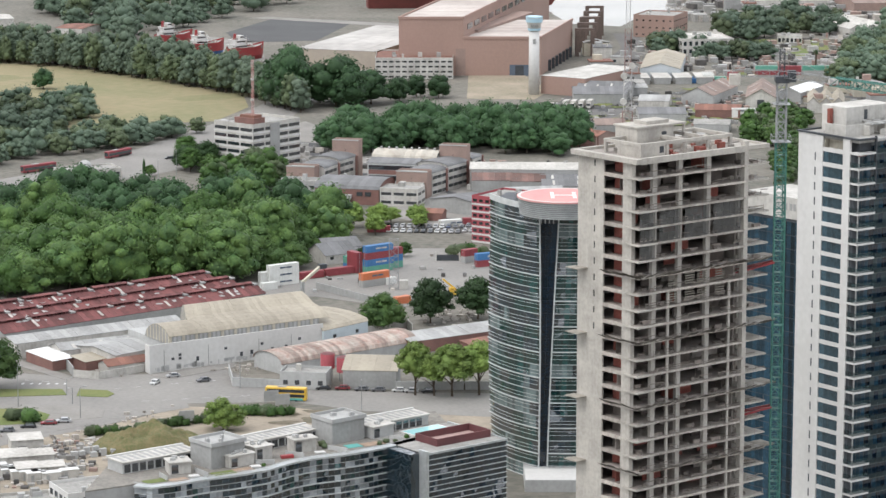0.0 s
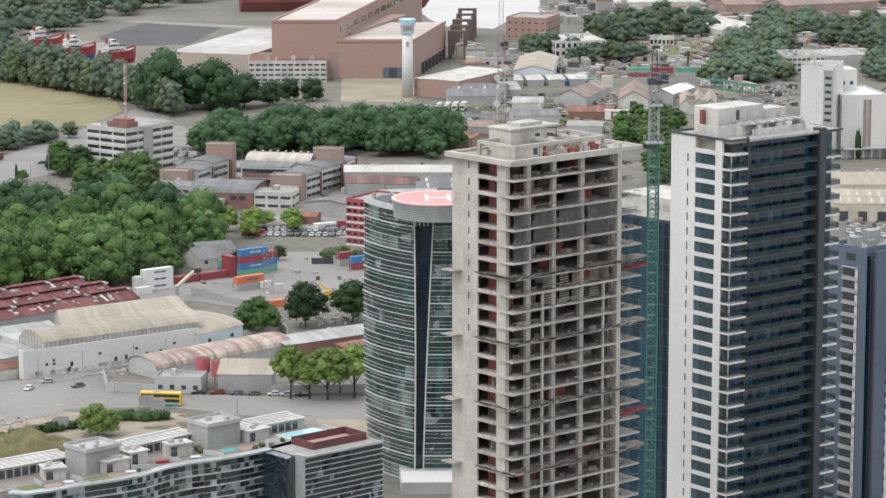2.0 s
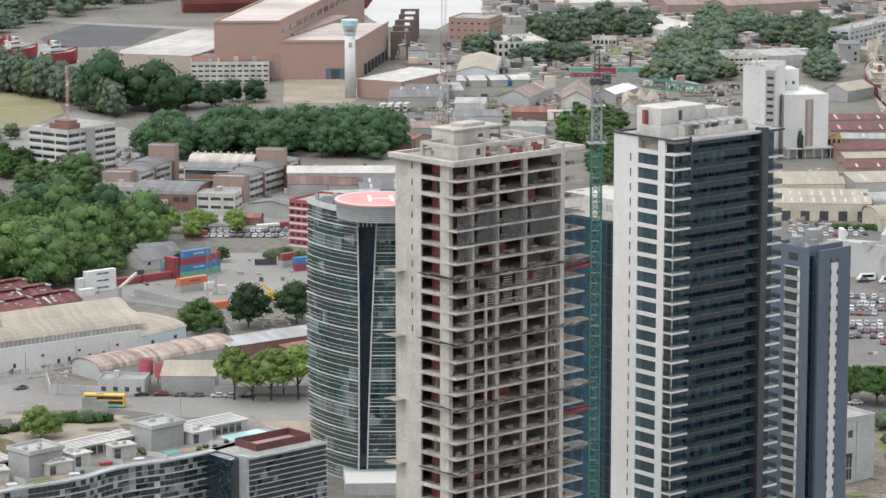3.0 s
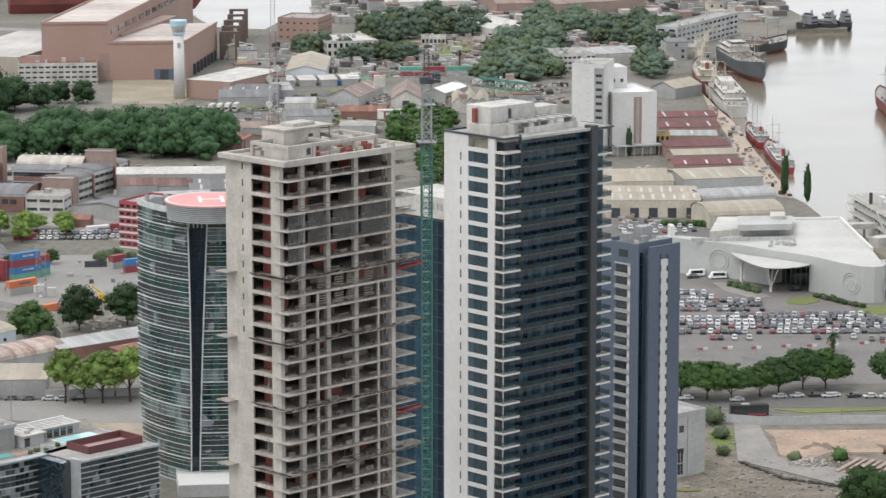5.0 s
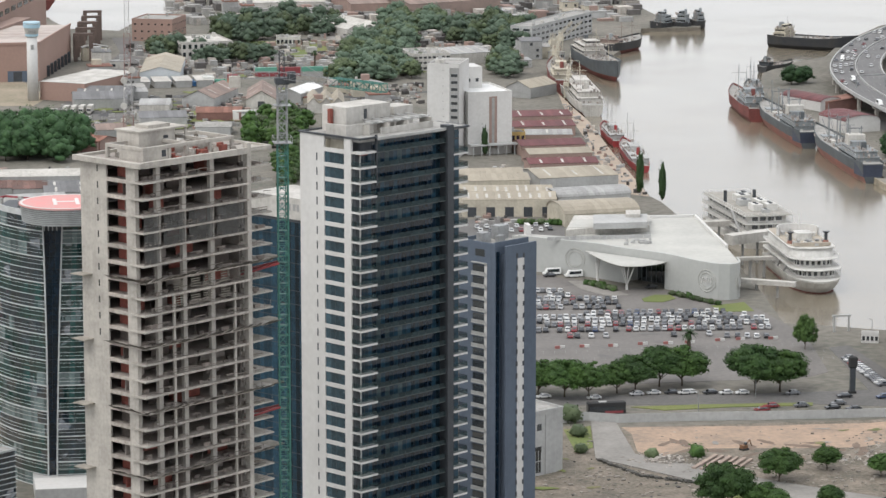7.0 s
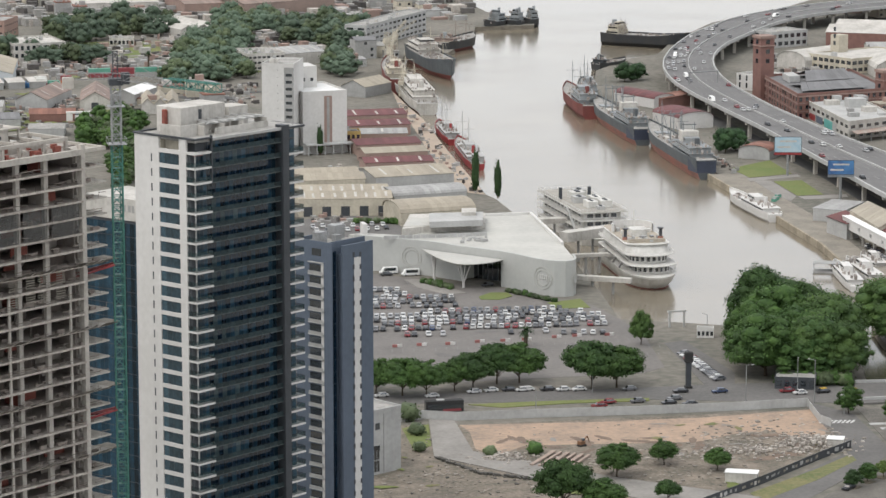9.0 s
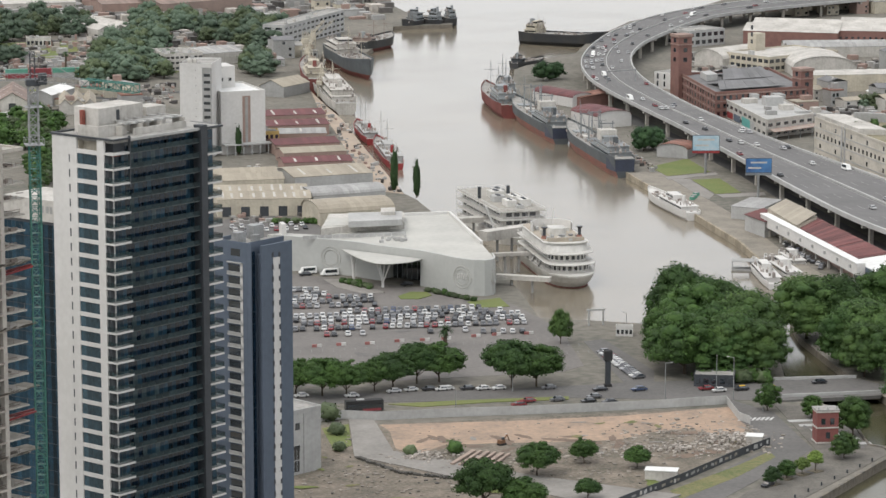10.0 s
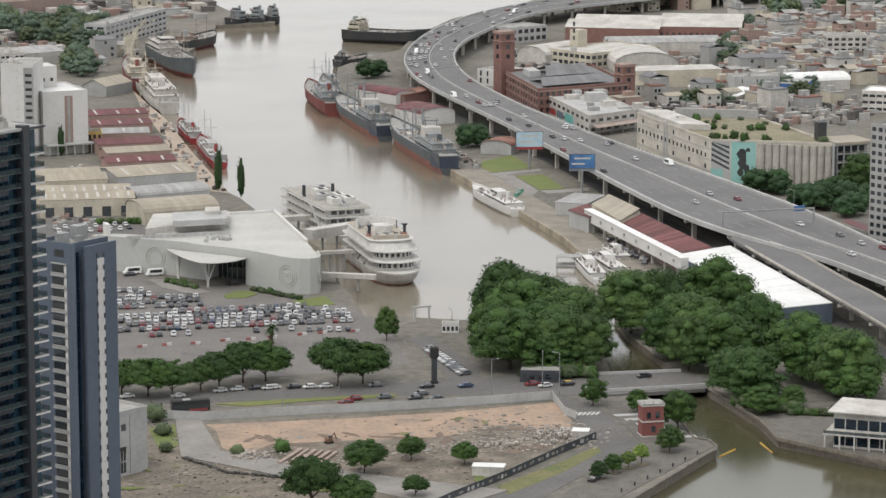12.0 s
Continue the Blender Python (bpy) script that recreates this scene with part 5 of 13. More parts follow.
def clumped_kind(seed, height, spread, leafm, low, clumps, leaves, size, flat=1.0, puff=0.3):
    """An old tree: trunk and limbs carrying a wide dome of separate soft leaf clumps, with gaps between them."""
    r = random.Random(seed)
    bm = bmesh.new()
    tr, fork = height * 0.026, max(low * 0.8, height * 0.16)
    tube(bm, [(0, 0, -0.1), (0.06 * tr, 0, fork * 0.5), (0.1, 0.1, fork), (0.1, 0, height * 0.72)], [tr, tr * 0.8, tr * 0.65, tr * 0.2], 7)
    rise = height - low
    lobes = [r.uniform(0, 6.28) for _ in range(3)]
    cs = []
    for i in range(clumps):
        z = 1 - (i + 0.5) / clumps * 1.42
        an = i * 2.39996 + r.uniform(-0.25, 0.25)
        h = math.sqrt(max(0, 1 - z * z))
        edge = 1 + 0.1 * math.sin(2 * an + lobes[0]) + 0.08 * math.sin(3 * an + lobes[1])
        rad = spread * puff * r.uniform(0.5, 1.42)
        c = Vector((math.cos(an) * h * (spread - rad * 0.72) * edge, math.sin(an) * h * (spread - rad * 0.72) * edge, low + rise * 0.36 + z * (rise * (0.64 if z > 0 else 0.5) - rad * 0.5)))
        c += Vector((r.gauss(0, 0.07), r.gauss(0, 0.07), r.gauss(0, 0.05))) * spread
        cs.append((c, rad))
        if i % 5 == 2:
            a = Vector((0.1, 0.1, fork * r.uniform(0.75, 1.0)))
            e = c * 0.86 + Vector((0, 0, -0.3))
            tube(bm, [a, a.lerp(e, 0.5) + Vector((0, 0, 0.5)), e], [tr * 0.42, tr * 0.28, tr * 0.1], 5)
    trunk = mesh_of(bm, "trunk", BARK, True)
    bm = bmesh.new()
    ret = bmesh.ops.create_icosphere(bm, subdivisions=2, radius=1.0)
    for v in ret["verts"]:
        v.co = Vector((v.co.x * spread * 0.66, v.co.y * spread * 0.66, low + rise * 0.4 + v.co.z * rise * (0.42 if v.co.z > 0 else 0.3)))
    ball = bmesh.new()
    bmesh.ops.create_icosphere(ball, subdivisions=1, radius=0.84)
    dirs = [v.co.copy() for v in ball.verts]
    tris = [[v.index for v in f.verts] for f in ball.faces]
    ball.free()
    for k, (c, rad) in enumerate(cs):
        o = Vector((seed * 1.7, k * 5.3, 0))

        def bulge(d):
            return 1 + 0.26 * noise.noise(d * 1.3 + o) + 0.2 * noise.noise(d * 3.1 + o)

        vs = [bm.verts.new(c + Vector((d.x, d.y, d.z * (0.74 if d.z > 0 else 0.5) * flat)) * rad * bulge(d)) for d in dirs]
        for f in tris:
            bm.faces.new([vs[i] for i in f])
        for _ in range(int(leaves * rad * rad / sum(q * q for _, q in cs))):
            d = Vector((r.gauss(0, 1), r.gauss(0, 1), r.gauss(0.35, 0.9))).normalized()
            p = c + Vector((d.x, d.y, d.z * (0.74 if d.z > 0 else 0.5) * flat)) * rad * bulge(d) * (0.8 + 0.36 * r.random() ** 0.7)
            nrm = (d + Vector((r.gauss(0, 0.36), r.gauss(0, 0.36), r.gauss(0.2, 0.36)))).normalized()
            t = nrm.cross(Vector((r.random(), r.random(), r.random()))).normalized()
            u = nrm.cross(t)
            w, h = size * r.uniform(0.5, 1.15), size * r.uniform(0.3, 0.75)
            bm.faces.new([bm.verts.new(q) for q in (p - t * w, p - u * h, p + t * w, p + u * h)])
    return trunk, mesh_of(bm, "crown", leafm, True)


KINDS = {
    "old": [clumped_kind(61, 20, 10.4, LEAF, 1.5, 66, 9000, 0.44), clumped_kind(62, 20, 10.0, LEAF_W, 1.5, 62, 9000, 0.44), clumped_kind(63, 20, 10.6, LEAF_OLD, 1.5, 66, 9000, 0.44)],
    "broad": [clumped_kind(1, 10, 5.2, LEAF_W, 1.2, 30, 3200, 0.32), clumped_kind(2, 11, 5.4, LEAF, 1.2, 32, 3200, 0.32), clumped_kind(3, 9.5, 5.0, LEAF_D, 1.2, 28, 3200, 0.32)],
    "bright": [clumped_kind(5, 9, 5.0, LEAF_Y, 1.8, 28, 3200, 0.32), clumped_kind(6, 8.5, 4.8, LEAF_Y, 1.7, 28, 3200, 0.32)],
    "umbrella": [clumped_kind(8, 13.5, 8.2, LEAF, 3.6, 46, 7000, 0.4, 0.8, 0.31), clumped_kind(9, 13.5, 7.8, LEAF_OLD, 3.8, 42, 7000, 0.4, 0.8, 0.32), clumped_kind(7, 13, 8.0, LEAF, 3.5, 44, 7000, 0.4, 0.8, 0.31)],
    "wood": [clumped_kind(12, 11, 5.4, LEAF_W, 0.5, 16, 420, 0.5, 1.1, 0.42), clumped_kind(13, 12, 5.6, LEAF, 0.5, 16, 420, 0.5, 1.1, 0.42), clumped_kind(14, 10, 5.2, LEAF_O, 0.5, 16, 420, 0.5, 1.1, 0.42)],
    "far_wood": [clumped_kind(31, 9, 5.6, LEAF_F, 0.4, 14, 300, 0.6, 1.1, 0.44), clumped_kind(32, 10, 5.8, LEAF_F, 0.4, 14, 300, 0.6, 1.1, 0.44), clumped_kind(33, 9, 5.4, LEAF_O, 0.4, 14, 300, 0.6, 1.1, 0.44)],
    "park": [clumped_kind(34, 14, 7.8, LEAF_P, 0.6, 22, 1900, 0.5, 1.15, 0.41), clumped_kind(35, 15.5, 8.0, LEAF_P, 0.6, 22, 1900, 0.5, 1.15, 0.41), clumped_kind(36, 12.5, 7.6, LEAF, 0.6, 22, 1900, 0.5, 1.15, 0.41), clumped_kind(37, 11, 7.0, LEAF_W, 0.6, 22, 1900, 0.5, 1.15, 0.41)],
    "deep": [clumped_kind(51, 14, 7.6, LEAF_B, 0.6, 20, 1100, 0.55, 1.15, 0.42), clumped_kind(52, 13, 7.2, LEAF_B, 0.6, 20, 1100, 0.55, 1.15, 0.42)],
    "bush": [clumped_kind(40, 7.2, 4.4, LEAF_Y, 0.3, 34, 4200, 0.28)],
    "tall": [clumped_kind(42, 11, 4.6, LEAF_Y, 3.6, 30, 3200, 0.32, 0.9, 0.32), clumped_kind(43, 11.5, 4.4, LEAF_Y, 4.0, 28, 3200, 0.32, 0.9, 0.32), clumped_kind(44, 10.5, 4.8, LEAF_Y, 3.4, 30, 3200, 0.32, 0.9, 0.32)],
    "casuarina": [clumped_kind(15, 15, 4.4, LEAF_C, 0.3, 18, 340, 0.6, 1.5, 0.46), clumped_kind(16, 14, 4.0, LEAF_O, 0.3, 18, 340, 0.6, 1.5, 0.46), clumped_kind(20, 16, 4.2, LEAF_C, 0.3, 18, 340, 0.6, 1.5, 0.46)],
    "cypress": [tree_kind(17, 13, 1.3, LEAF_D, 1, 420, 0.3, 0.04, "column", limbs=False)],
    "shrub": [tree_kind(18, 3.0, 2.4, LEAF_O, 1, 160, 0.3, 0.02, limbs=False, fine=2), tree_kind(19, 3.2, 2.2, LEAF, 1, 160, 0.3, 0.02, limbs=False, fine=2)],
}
TREE_LABEL = {"broad": "broad green street tree in full leaf", "bright": "young tree with bright yellow-green leaves", "umbrella": "flat-topped spreading shade tree", "old": "huge old shade tree with a billowing dark green crown", "wood": "dense green tree of a wood", "far_wood": "distant grey-green tree of a wood", "park": "full round green park tree", "deep": "dense deep green park tree", "bush": "rounded bushy tree with yellow-green leaves", "tall": "tall light green street tree on bare trunks", "casuarina": "tall dark feathery windbreak tree", "cypress": "tall narrow dark cypress tree", "shrub": "low green shrub on open ground"}


def tree(kind, x, y, scale=1.0, pick=None, group=""):
    trunk, crown = KINDS[kind][rng.randrange(len(KINDS[kind])) if pick is None else pick]
    t = thing("tree" if kind != "shrub" else "shrub", TREE_LABEL[kind], "tree" if kind != "shrub" else "shrub", (x, y, 0), rng.uniform(0, 360), group)
    t.scale = (scale * rng.uniform(0.92, 1.08), scale * rng.uniform(0.92, 1.08), scale * rng.uniform(0.94, 1.06))
    part("trunk", trunk, None, t)
    part("crown", crown, None, t)
    return t


def joined(name, spots, label, category, r):
    """Many plants as one mesh: spots holds (kind, x, y, z, scale)."""
    vs, fs, mi, mats = [], [], [], []
    for kind, x, y, z, s in spots:
        m = pose(x, y, z, 0, 0, r.uniform(0, 360)) @ Matrix.Diagonal((s, s, s * r.uniform(0.82, 1.2), 1))
        for me in r.choice(KINDS[kind]):
            if me.materials[0] not in mats:
                mats.append(me.materials[0])
            k = mats.index(me.materials[0])
            o = len(vs)
            vs.extend([m @ v.co for v in me.vertices])
            for p in me.polygons:
                fs.append([o + i for i in p.vertices])
                mi.append(k)
    me = bpy.data.meshes.new(name)
    me.from_pydata(vs, [], fs, shade_flat=False)
    for m in mats:
        me.materials.append(m)
    me.polygons.foreach_set("material_index", mi)
    return tagged(new(name, me), label, category, "", "stuff")


def hedge(a, b, n, scale, label, wobble=0.7, z=0.0):
    """A row of shrubs grown together."""
    r = random.Random(int(abs(a[0] * 13 + a[1])))
    return joined("hedge", [("shrub", *(U(a).lerp(U(b), (i + 0.5) / n) + Vector((r.uniform(-wobble, wobble), r.uniform(-wobble, wobble)))), z, scale * r.uniform(0.8, 1.25)) for i in range(n)], label, "hedge", r)


def grove(kind, poly, gap, scale, group, seed, near=False):
    """Trees spread over an area, about gap metres apart: single trees where near, else one joined wood."""
    r = random.Random(seed)
    xs, ys = [p[0] for p in poly], [p[1] for p in poly]
    y = min(ys)
    row = 0
    spots = []
    while y < max(ys):
        x = min(xs) + (row % 2) * gap / 2
        while x < max(xs):
            q = (x + r.uniform(-0.35, 0.35) * gap, y + r.uniform(-0.35, 0.35) * gap)
            if inside(q, poly):
                s = scale * r.uniform(0.75, 1.2)
                if near:
                    tree(kind, q[0], q[1], s, None, group)
                else:
                    spots.append((kind, q[0], q[1], 0, s))
            x += gap
        y += gap * 0.9
        row += 1
    if spots:
        joined("woods", spots, group.replace("trees", "dense green trees") + " in full leaf", "trees", r)


def litter(name, poly, n, seed, label, size=(0.6, 3.5), high=(0.3, 2.2), mats=None):
    """Uncounted crates, parked loads, huts and scrap spread over a yard."""
    r = random.Random(seed)
    xs, ys = [p[0] for p in poly], [p[1] for p in poly]
    mats = mats or [RUBBLE, ZINC, ROOF_F, LITTER_W, LITTER_D, LITTER_D, BRICK_P]
    bm = bmesh.new()
    k = 0
    while k < n:
        q = (r.uniform(min(xs), max(xs)), r.uniform(min(ys), max(ys)))
        if not inside(q, poly):
            continue
        k += 1
        w, d, h = r.uniform(*size), r.uniform(*size), r.uniform(*high)
        an = r.choice((0.1, 0.12, 1.67)) + r.gauss(0, 0.15)
        c, s = math.cos(an), math.sin(an)
        pts = [(q[0] + c * x - s * y, q[1] + s * x + c * y) for x, y in ((0, 0), (w, 0), (w, d), (0, d))]
        prism(bm, pts, 0, h, r.randrange(len(mats)))
    return solo(name, bm, mats, label, "clutter", "stuff")


LITTER_W = mat("pale_crates", (0.40, 0.39, 0.37), (0.26, 0.25, 0.24), 0.8, 0.3, 2, island=0.4)
LITTER_D = mat("dark_scrap", (0.11, 0.10, 0.095), (0.06, 0.058, 0.055), 0.85, 0.3, 2, island=0.4)


# ---- kinds of vehicles ----
def car_kind(paint, l=4.3, w=1.75, h=1.45, van=False):
    """The meshes of a car: a rounded body, the windows and a wheel."""
    bm = bmesh.new()
    # built round its middle
    prof = [(0.0, 0.35), (0.02, 0.75), (l * 0.24, 0.88), (l * 0.36, h), (l * 0.78, h - 0.03), (l * 0.94, 0.95), (l - 0.02, 0.85), (l, 0.35)]
    if van:
        prof = [(0.0, 0.35), (0.03, 0.95), (l * 0.10, 1.1), (l * 0.2, h), (l - 0.1, h), (l, h * 0.5), (l, 0.35)]
    for s in (-1, 1):
        bm.faces.new([bm.verts.new((x, s * (w / 2 - (0.0 if z < 0.9 else 0.13 * (z - 0.8) / max(h - 0.8, 0.1))), z)) for x, z in (prof if s < 0 else prof[::-1])])
    bm.faces.ensure_lookup_table()
    a, b = list(bm.faces[0].verts), list(bm.faces[1].verts)[::-1]
    for i in range(len(a)):
        j = (i + 1) % len(a)
        bm.faces.new((a[j], a[i], b[i], b[j]))
    for f in bm.faces:
        f.material_index = 0
    for wx in (l * 0.19, l * 0.8):
        for s in (-1, 1):
            ring = [bm.verts.new((wx + 0.31 * math.cos(k * 0.785), s * (w / 2 - 0.18), 0.31 + 0.31 * math.sin(k * 0.785))) for k in range(8)]
            rim = [bm.verts.new((v.co.x, s * (w / 2 + 0.01), v.co.z)) for v in ring]
            for k in range(8):
                bm.faces.new((ring[k], ring[(k + 1) % 8], rim[(k + 1) % 8], rim[k])).material_index = 1
            bm.faces.new(rim).material_index = 1
    body = mesh_of(bm, "body", [paint, BLACK])
    bm = bmesh.new()
    y = w / 2 - 0.04
    if van:
        quad(bm, (l * 0.105, -y + 0.1, 1.15), (l * 0.105, y - 0.1, 1.15), (l * 0.195, y - 0.15, h - 0.1), (l * 0.195, -y + 0.15, h - 0.1))
        for s in (-1, 1):
            quad(bm, (l * 0.22, s * (y + 0.02), 1.2), (l * 0.9, s * (y + 0.02), 1.2), (l * 0.9, s * (y - 0.05), h - 0.25), (l * 0.22, s * (y - 0.05), h - 0.25))
    else:
        quad(bm, (l * 0.24, -y + 0.12, 0.93), (l * 0.24, y - 0.12, 0.93), (l * 0.35, y - 0.2, h - 0.05), (l * 0.35, -y + 0.2, h - 0.05))
        quad(bm, (l * 0.945, y - 0.15, 0.98), (l * 0.945, -y + 0.15, 0.98), (l * 0.8, -y + 0.2, h - 0.05), (l * 0.8, y - 0.2, h - 0.05))
        for s in (-1, 1):
            quad(bm, (l * 0.3, s * (w / 2 - 0.005), 0.93), (l * 0.88, s * (w / 2 - 0.005), 0.93), (l * 0.76, s * (w / 2 - 0.09), h - 0.1), (l * 0.38, s * (w / 2 - 0.09), h - 0.1))
    glass = mesh_of(bm, "glazing", GLASS)
    for me in (body, glass):
        me.transform(Matrix.Translation((-l / 2, 0, 0)))
    return body, glass, l, w


WHEEL_BM = bmesh.new()
cyl(WHEEL_BM, 0, 0, -0.1, 0.1, 0.31, n=8)
bmesh.ops.rotate(WHEEL_BM, verts=WHEEL_BM.verts, matrix=Matrix.Rotation(math.pi / 2, 3, "X"))
WHEEL = mesh_of(WHEEL_BM, "wheel", BLACK)


def paint_mat(name, c):
    return mat(name, c, tuple(v * 0.9 for v in c), 0.3, 0.5, 2, spec=0.6)


PAINTS = [("white", (0.54, 0.54, 0.53), 7), ("silver", (0.40, 0.40, 0.405), 7), ("grey", (0.13, 0.132, 0.14), 7), ("black", (0.025, 0.026, 0.03), 7), ("red", (0.20, 0.03, 0.035), 3), ("blue", (0.04, 0.06, 0.12), 1)]
CARS = {n: car_kind(paint_mat("car_paint_" + n, c), 4.3 + 0.1 * i, 1.75, 1.45 + 0.03 * (i % 3)) for i, (n, c, k) in enumerate(PAINTS)}
VANS = {"white": car_kind(paint_mat("van_paint_white", (0.76, 0.76, 0.74)), 6.6, 2.05, 2.5, True)}
DRAW = [n for n, c, k in PAINTS for _ in range(k)]


FAR_CARS = []


def car(x, y, rz, colour=None, z=0.0, state="parked", van=False, far=False):
    colour = "white" if van else colour or rng.choice(DRAW)
    body, glass, l, w = (VANS if van else CARS)[colour]
    if far:
        FAR_CARS.append((body, glass, pose(x, y, z, 0, 0, rz)))
        return None
    name = "van" if van else "car"
    t = solo(name, body, None, f"{colour} {'minibus van' if van else 'passenger car'} {state} on asphalt", name, "", "vehicles " + state, (x, y, z), rz)
    part("glazing", glass, None, t)
    return t


# ---- streets, yards and lawns of the port side ----
sheet("meadow", [(-281.83, 1812.17), (-256.52, 1774.85), (-183.92, 1707.05), (-105.18, 1608.63), (-99.15, 1559.21), (-112.61, 1506.62), (-172.39, 1492.71), (-224.98, 1438.88)], 0.06, MEADOW, "wide dry yellow meadow with green patches", "meadow")
sheet("road", [(-200.67, 1311.26), (-171.5, 1351.16), (-140.19, 1416.58), (-123.31, 1466.97), (-102.81, 1527.22), (-69.26, 1675.94), (-59.11, 1651.18), (-82.55, 1466.83), (-102.48, 1367.59), (-153.5, 1303.39), (-196.15, 1280.88)], 0.05, STREET, "worn grey avenue beside tree rows", "road")
sheet("road", [(-150.84, 952.07), (-134.27, 935.58), (-114.17, 929.11), (-88.42, 933.86), (-67.76, 939.49), (-52.13, 911.72), (-24.64, 909.36), (14.63, 906.22), (19.08, 874.58), (-23.97, 883.29), (-44.48, 895.07), (-76.3, 892.92), (-98.38, 864.3), (-124.35, 840.67), (-132.88, 834.15)], 0.06, STREET, "wide worn grey street crossing", "road")
sheet("grass_verge", [(-144.72, 911.93), (-115.57, 911.87), (-113.28, 904.23), (-142.98, 900.52)], 0.22, GRASS, "thin grassy traffic island", "lawn")
sheet("grass_verge", [(-110.42, 911.86), (-101.69, 910.3), (-99.15, 905.71), (-100.71, 901.18), (-110.21, 902.71)], 0.22, GRASS, "thin grassy traffic island", "lawn")
sheet("pavement", [(-141.51, 890.85), (-121.39, 890.8), (-106.13, 889.3), (-99.64, 883.45), (-99.53, 874.84), (-109, 871.32), (-117.66, 862.26), (-135.39, 850.69)], 0.14, PAVE, "pale paved street corner", "pavement")
sheet("lawn", [(-140.62, 884.99), (-122.48, 886.41), (-115.14, 878.44), (-115.23, 871.33), (-121.47, 866.43), (-137.37, 863.68)], 0.22, GRASS, "small round green lawn", "lawn")
sheet("pavement", [(-137.38, 964.74), (-132.96, 952.03), (-114.17, 929.11), (-114.91, 923.56), (-135.96, 947.87)], 0.15, PAVE, "pale pavement along a wall", "pavement")
sheet("pavement", [(-90.83, 931.46), (-68.62, 951.88), (-62.84, 945.22), (-84.22, 925.86)], 0.15, PAVE, "pale pavement along a warehouse", "pavement")
sheet("yard", [(-125.29, 847.31), (-101.25, 860.84), (-76, 889.23), (-44.13, 887.7), (-23.84, 878.24), (14.42, 892.72), (18.22, 833.84), (13.11, 720.92), (-107.44, 721.14)], 0.03, mat("sandy_building_yard", (0.34, 0.29, 0.225), (0.22, 0.19, 0.15), 0.95, 0.08, 0.6, bump=0.2), "sandy yard behind the apartments", "yard")
sheet("road", [(-134.22, 864.37), (-112.89, 876.29), (-93.82, 883.44), (-76.48, 895.14), (-75.04, 887.77), (-91.29, 874.82), (-107.74, 860.86), (-130.7, 840.69)], 0.09, STREET, "narrow grey service street", "road")
sheet("container_yard", [(-75.65, 1053.3), (-57.55, 1084.63), (-29.61, 1100.92), (-20.21, 1153), (20.64, 1152.88), (19.08, 1063.32), (-16.33, 1038.12), (-44.33, 1058.33)], 0.06, STREET, "grey asphalt container yard", "yard")
sheet("yard", [(-85.27, 1466.83), (-39.69, 1303.03), (-19.12, 1223.54), (14.48, 1177.62), (23.25, 1302.83), (14.22, 1367.2), (-38.35, 1438.22), (-67.99, 1506.45)], 0.04, PAVE, "pale yard round the brick school", "yard")
sheet("asphalt_yard", [(-134.97, 1909.93), (-111.27, 1990.79), (-59.16, 1962.82), (-76.9, 1865.36), (-124.21, 1853.28)], 0.06, ASPHALT_D, "black shipyard storage field", "yard")
sheet("road", [(-126.36, 1997.91), (-113.89, 2004.96), (-28.46, 1962.67), (-28.17, 1942.37)], 0.07, PAVE, "pale concrete shipyard road", "road")
sheet("shipyard_apron", [(-182.58, 1856.6), (-159.06, 1903.59), (-110.73, 1856.28), (-101.88, 1760.27), (-157.09, 1760.51), (-176.86, 1797.22)], 0.06, PAVE, "pale shipyard apron with laid-up boats", "yard")
sheet("road", [(58.37, 1569.58), (87.99, 1726.95), (106.35, 1825.17), (105.5, 1902.37), (121.66, 1908.75), (117, 1781.69), (93.99, 1558.48), (74.97, 1466.26), (49.09, 1506.02)], 0.06, ASPHALT, "grey shipyard access road", "road")
sheet("lawn", [(168.4, 1794.54), (186.08, 1871.33), (248.8, 1870.16), (241.62, 1803.38), (213.88, 1783.27)], 0.06, GRASS, "green sports field", "lawn")
for i in range(6):
    x, y = (-128.61 + i * 2.6, 919.66)
    solo("crossing_stripe", B(-0.9, 0.9, -0.35, 0.35, 0.06, 0.09), PAINT, "white painted crossing stripe on the road", "road marking", "structure", "crossing stripes", (x, y, 0), 80)

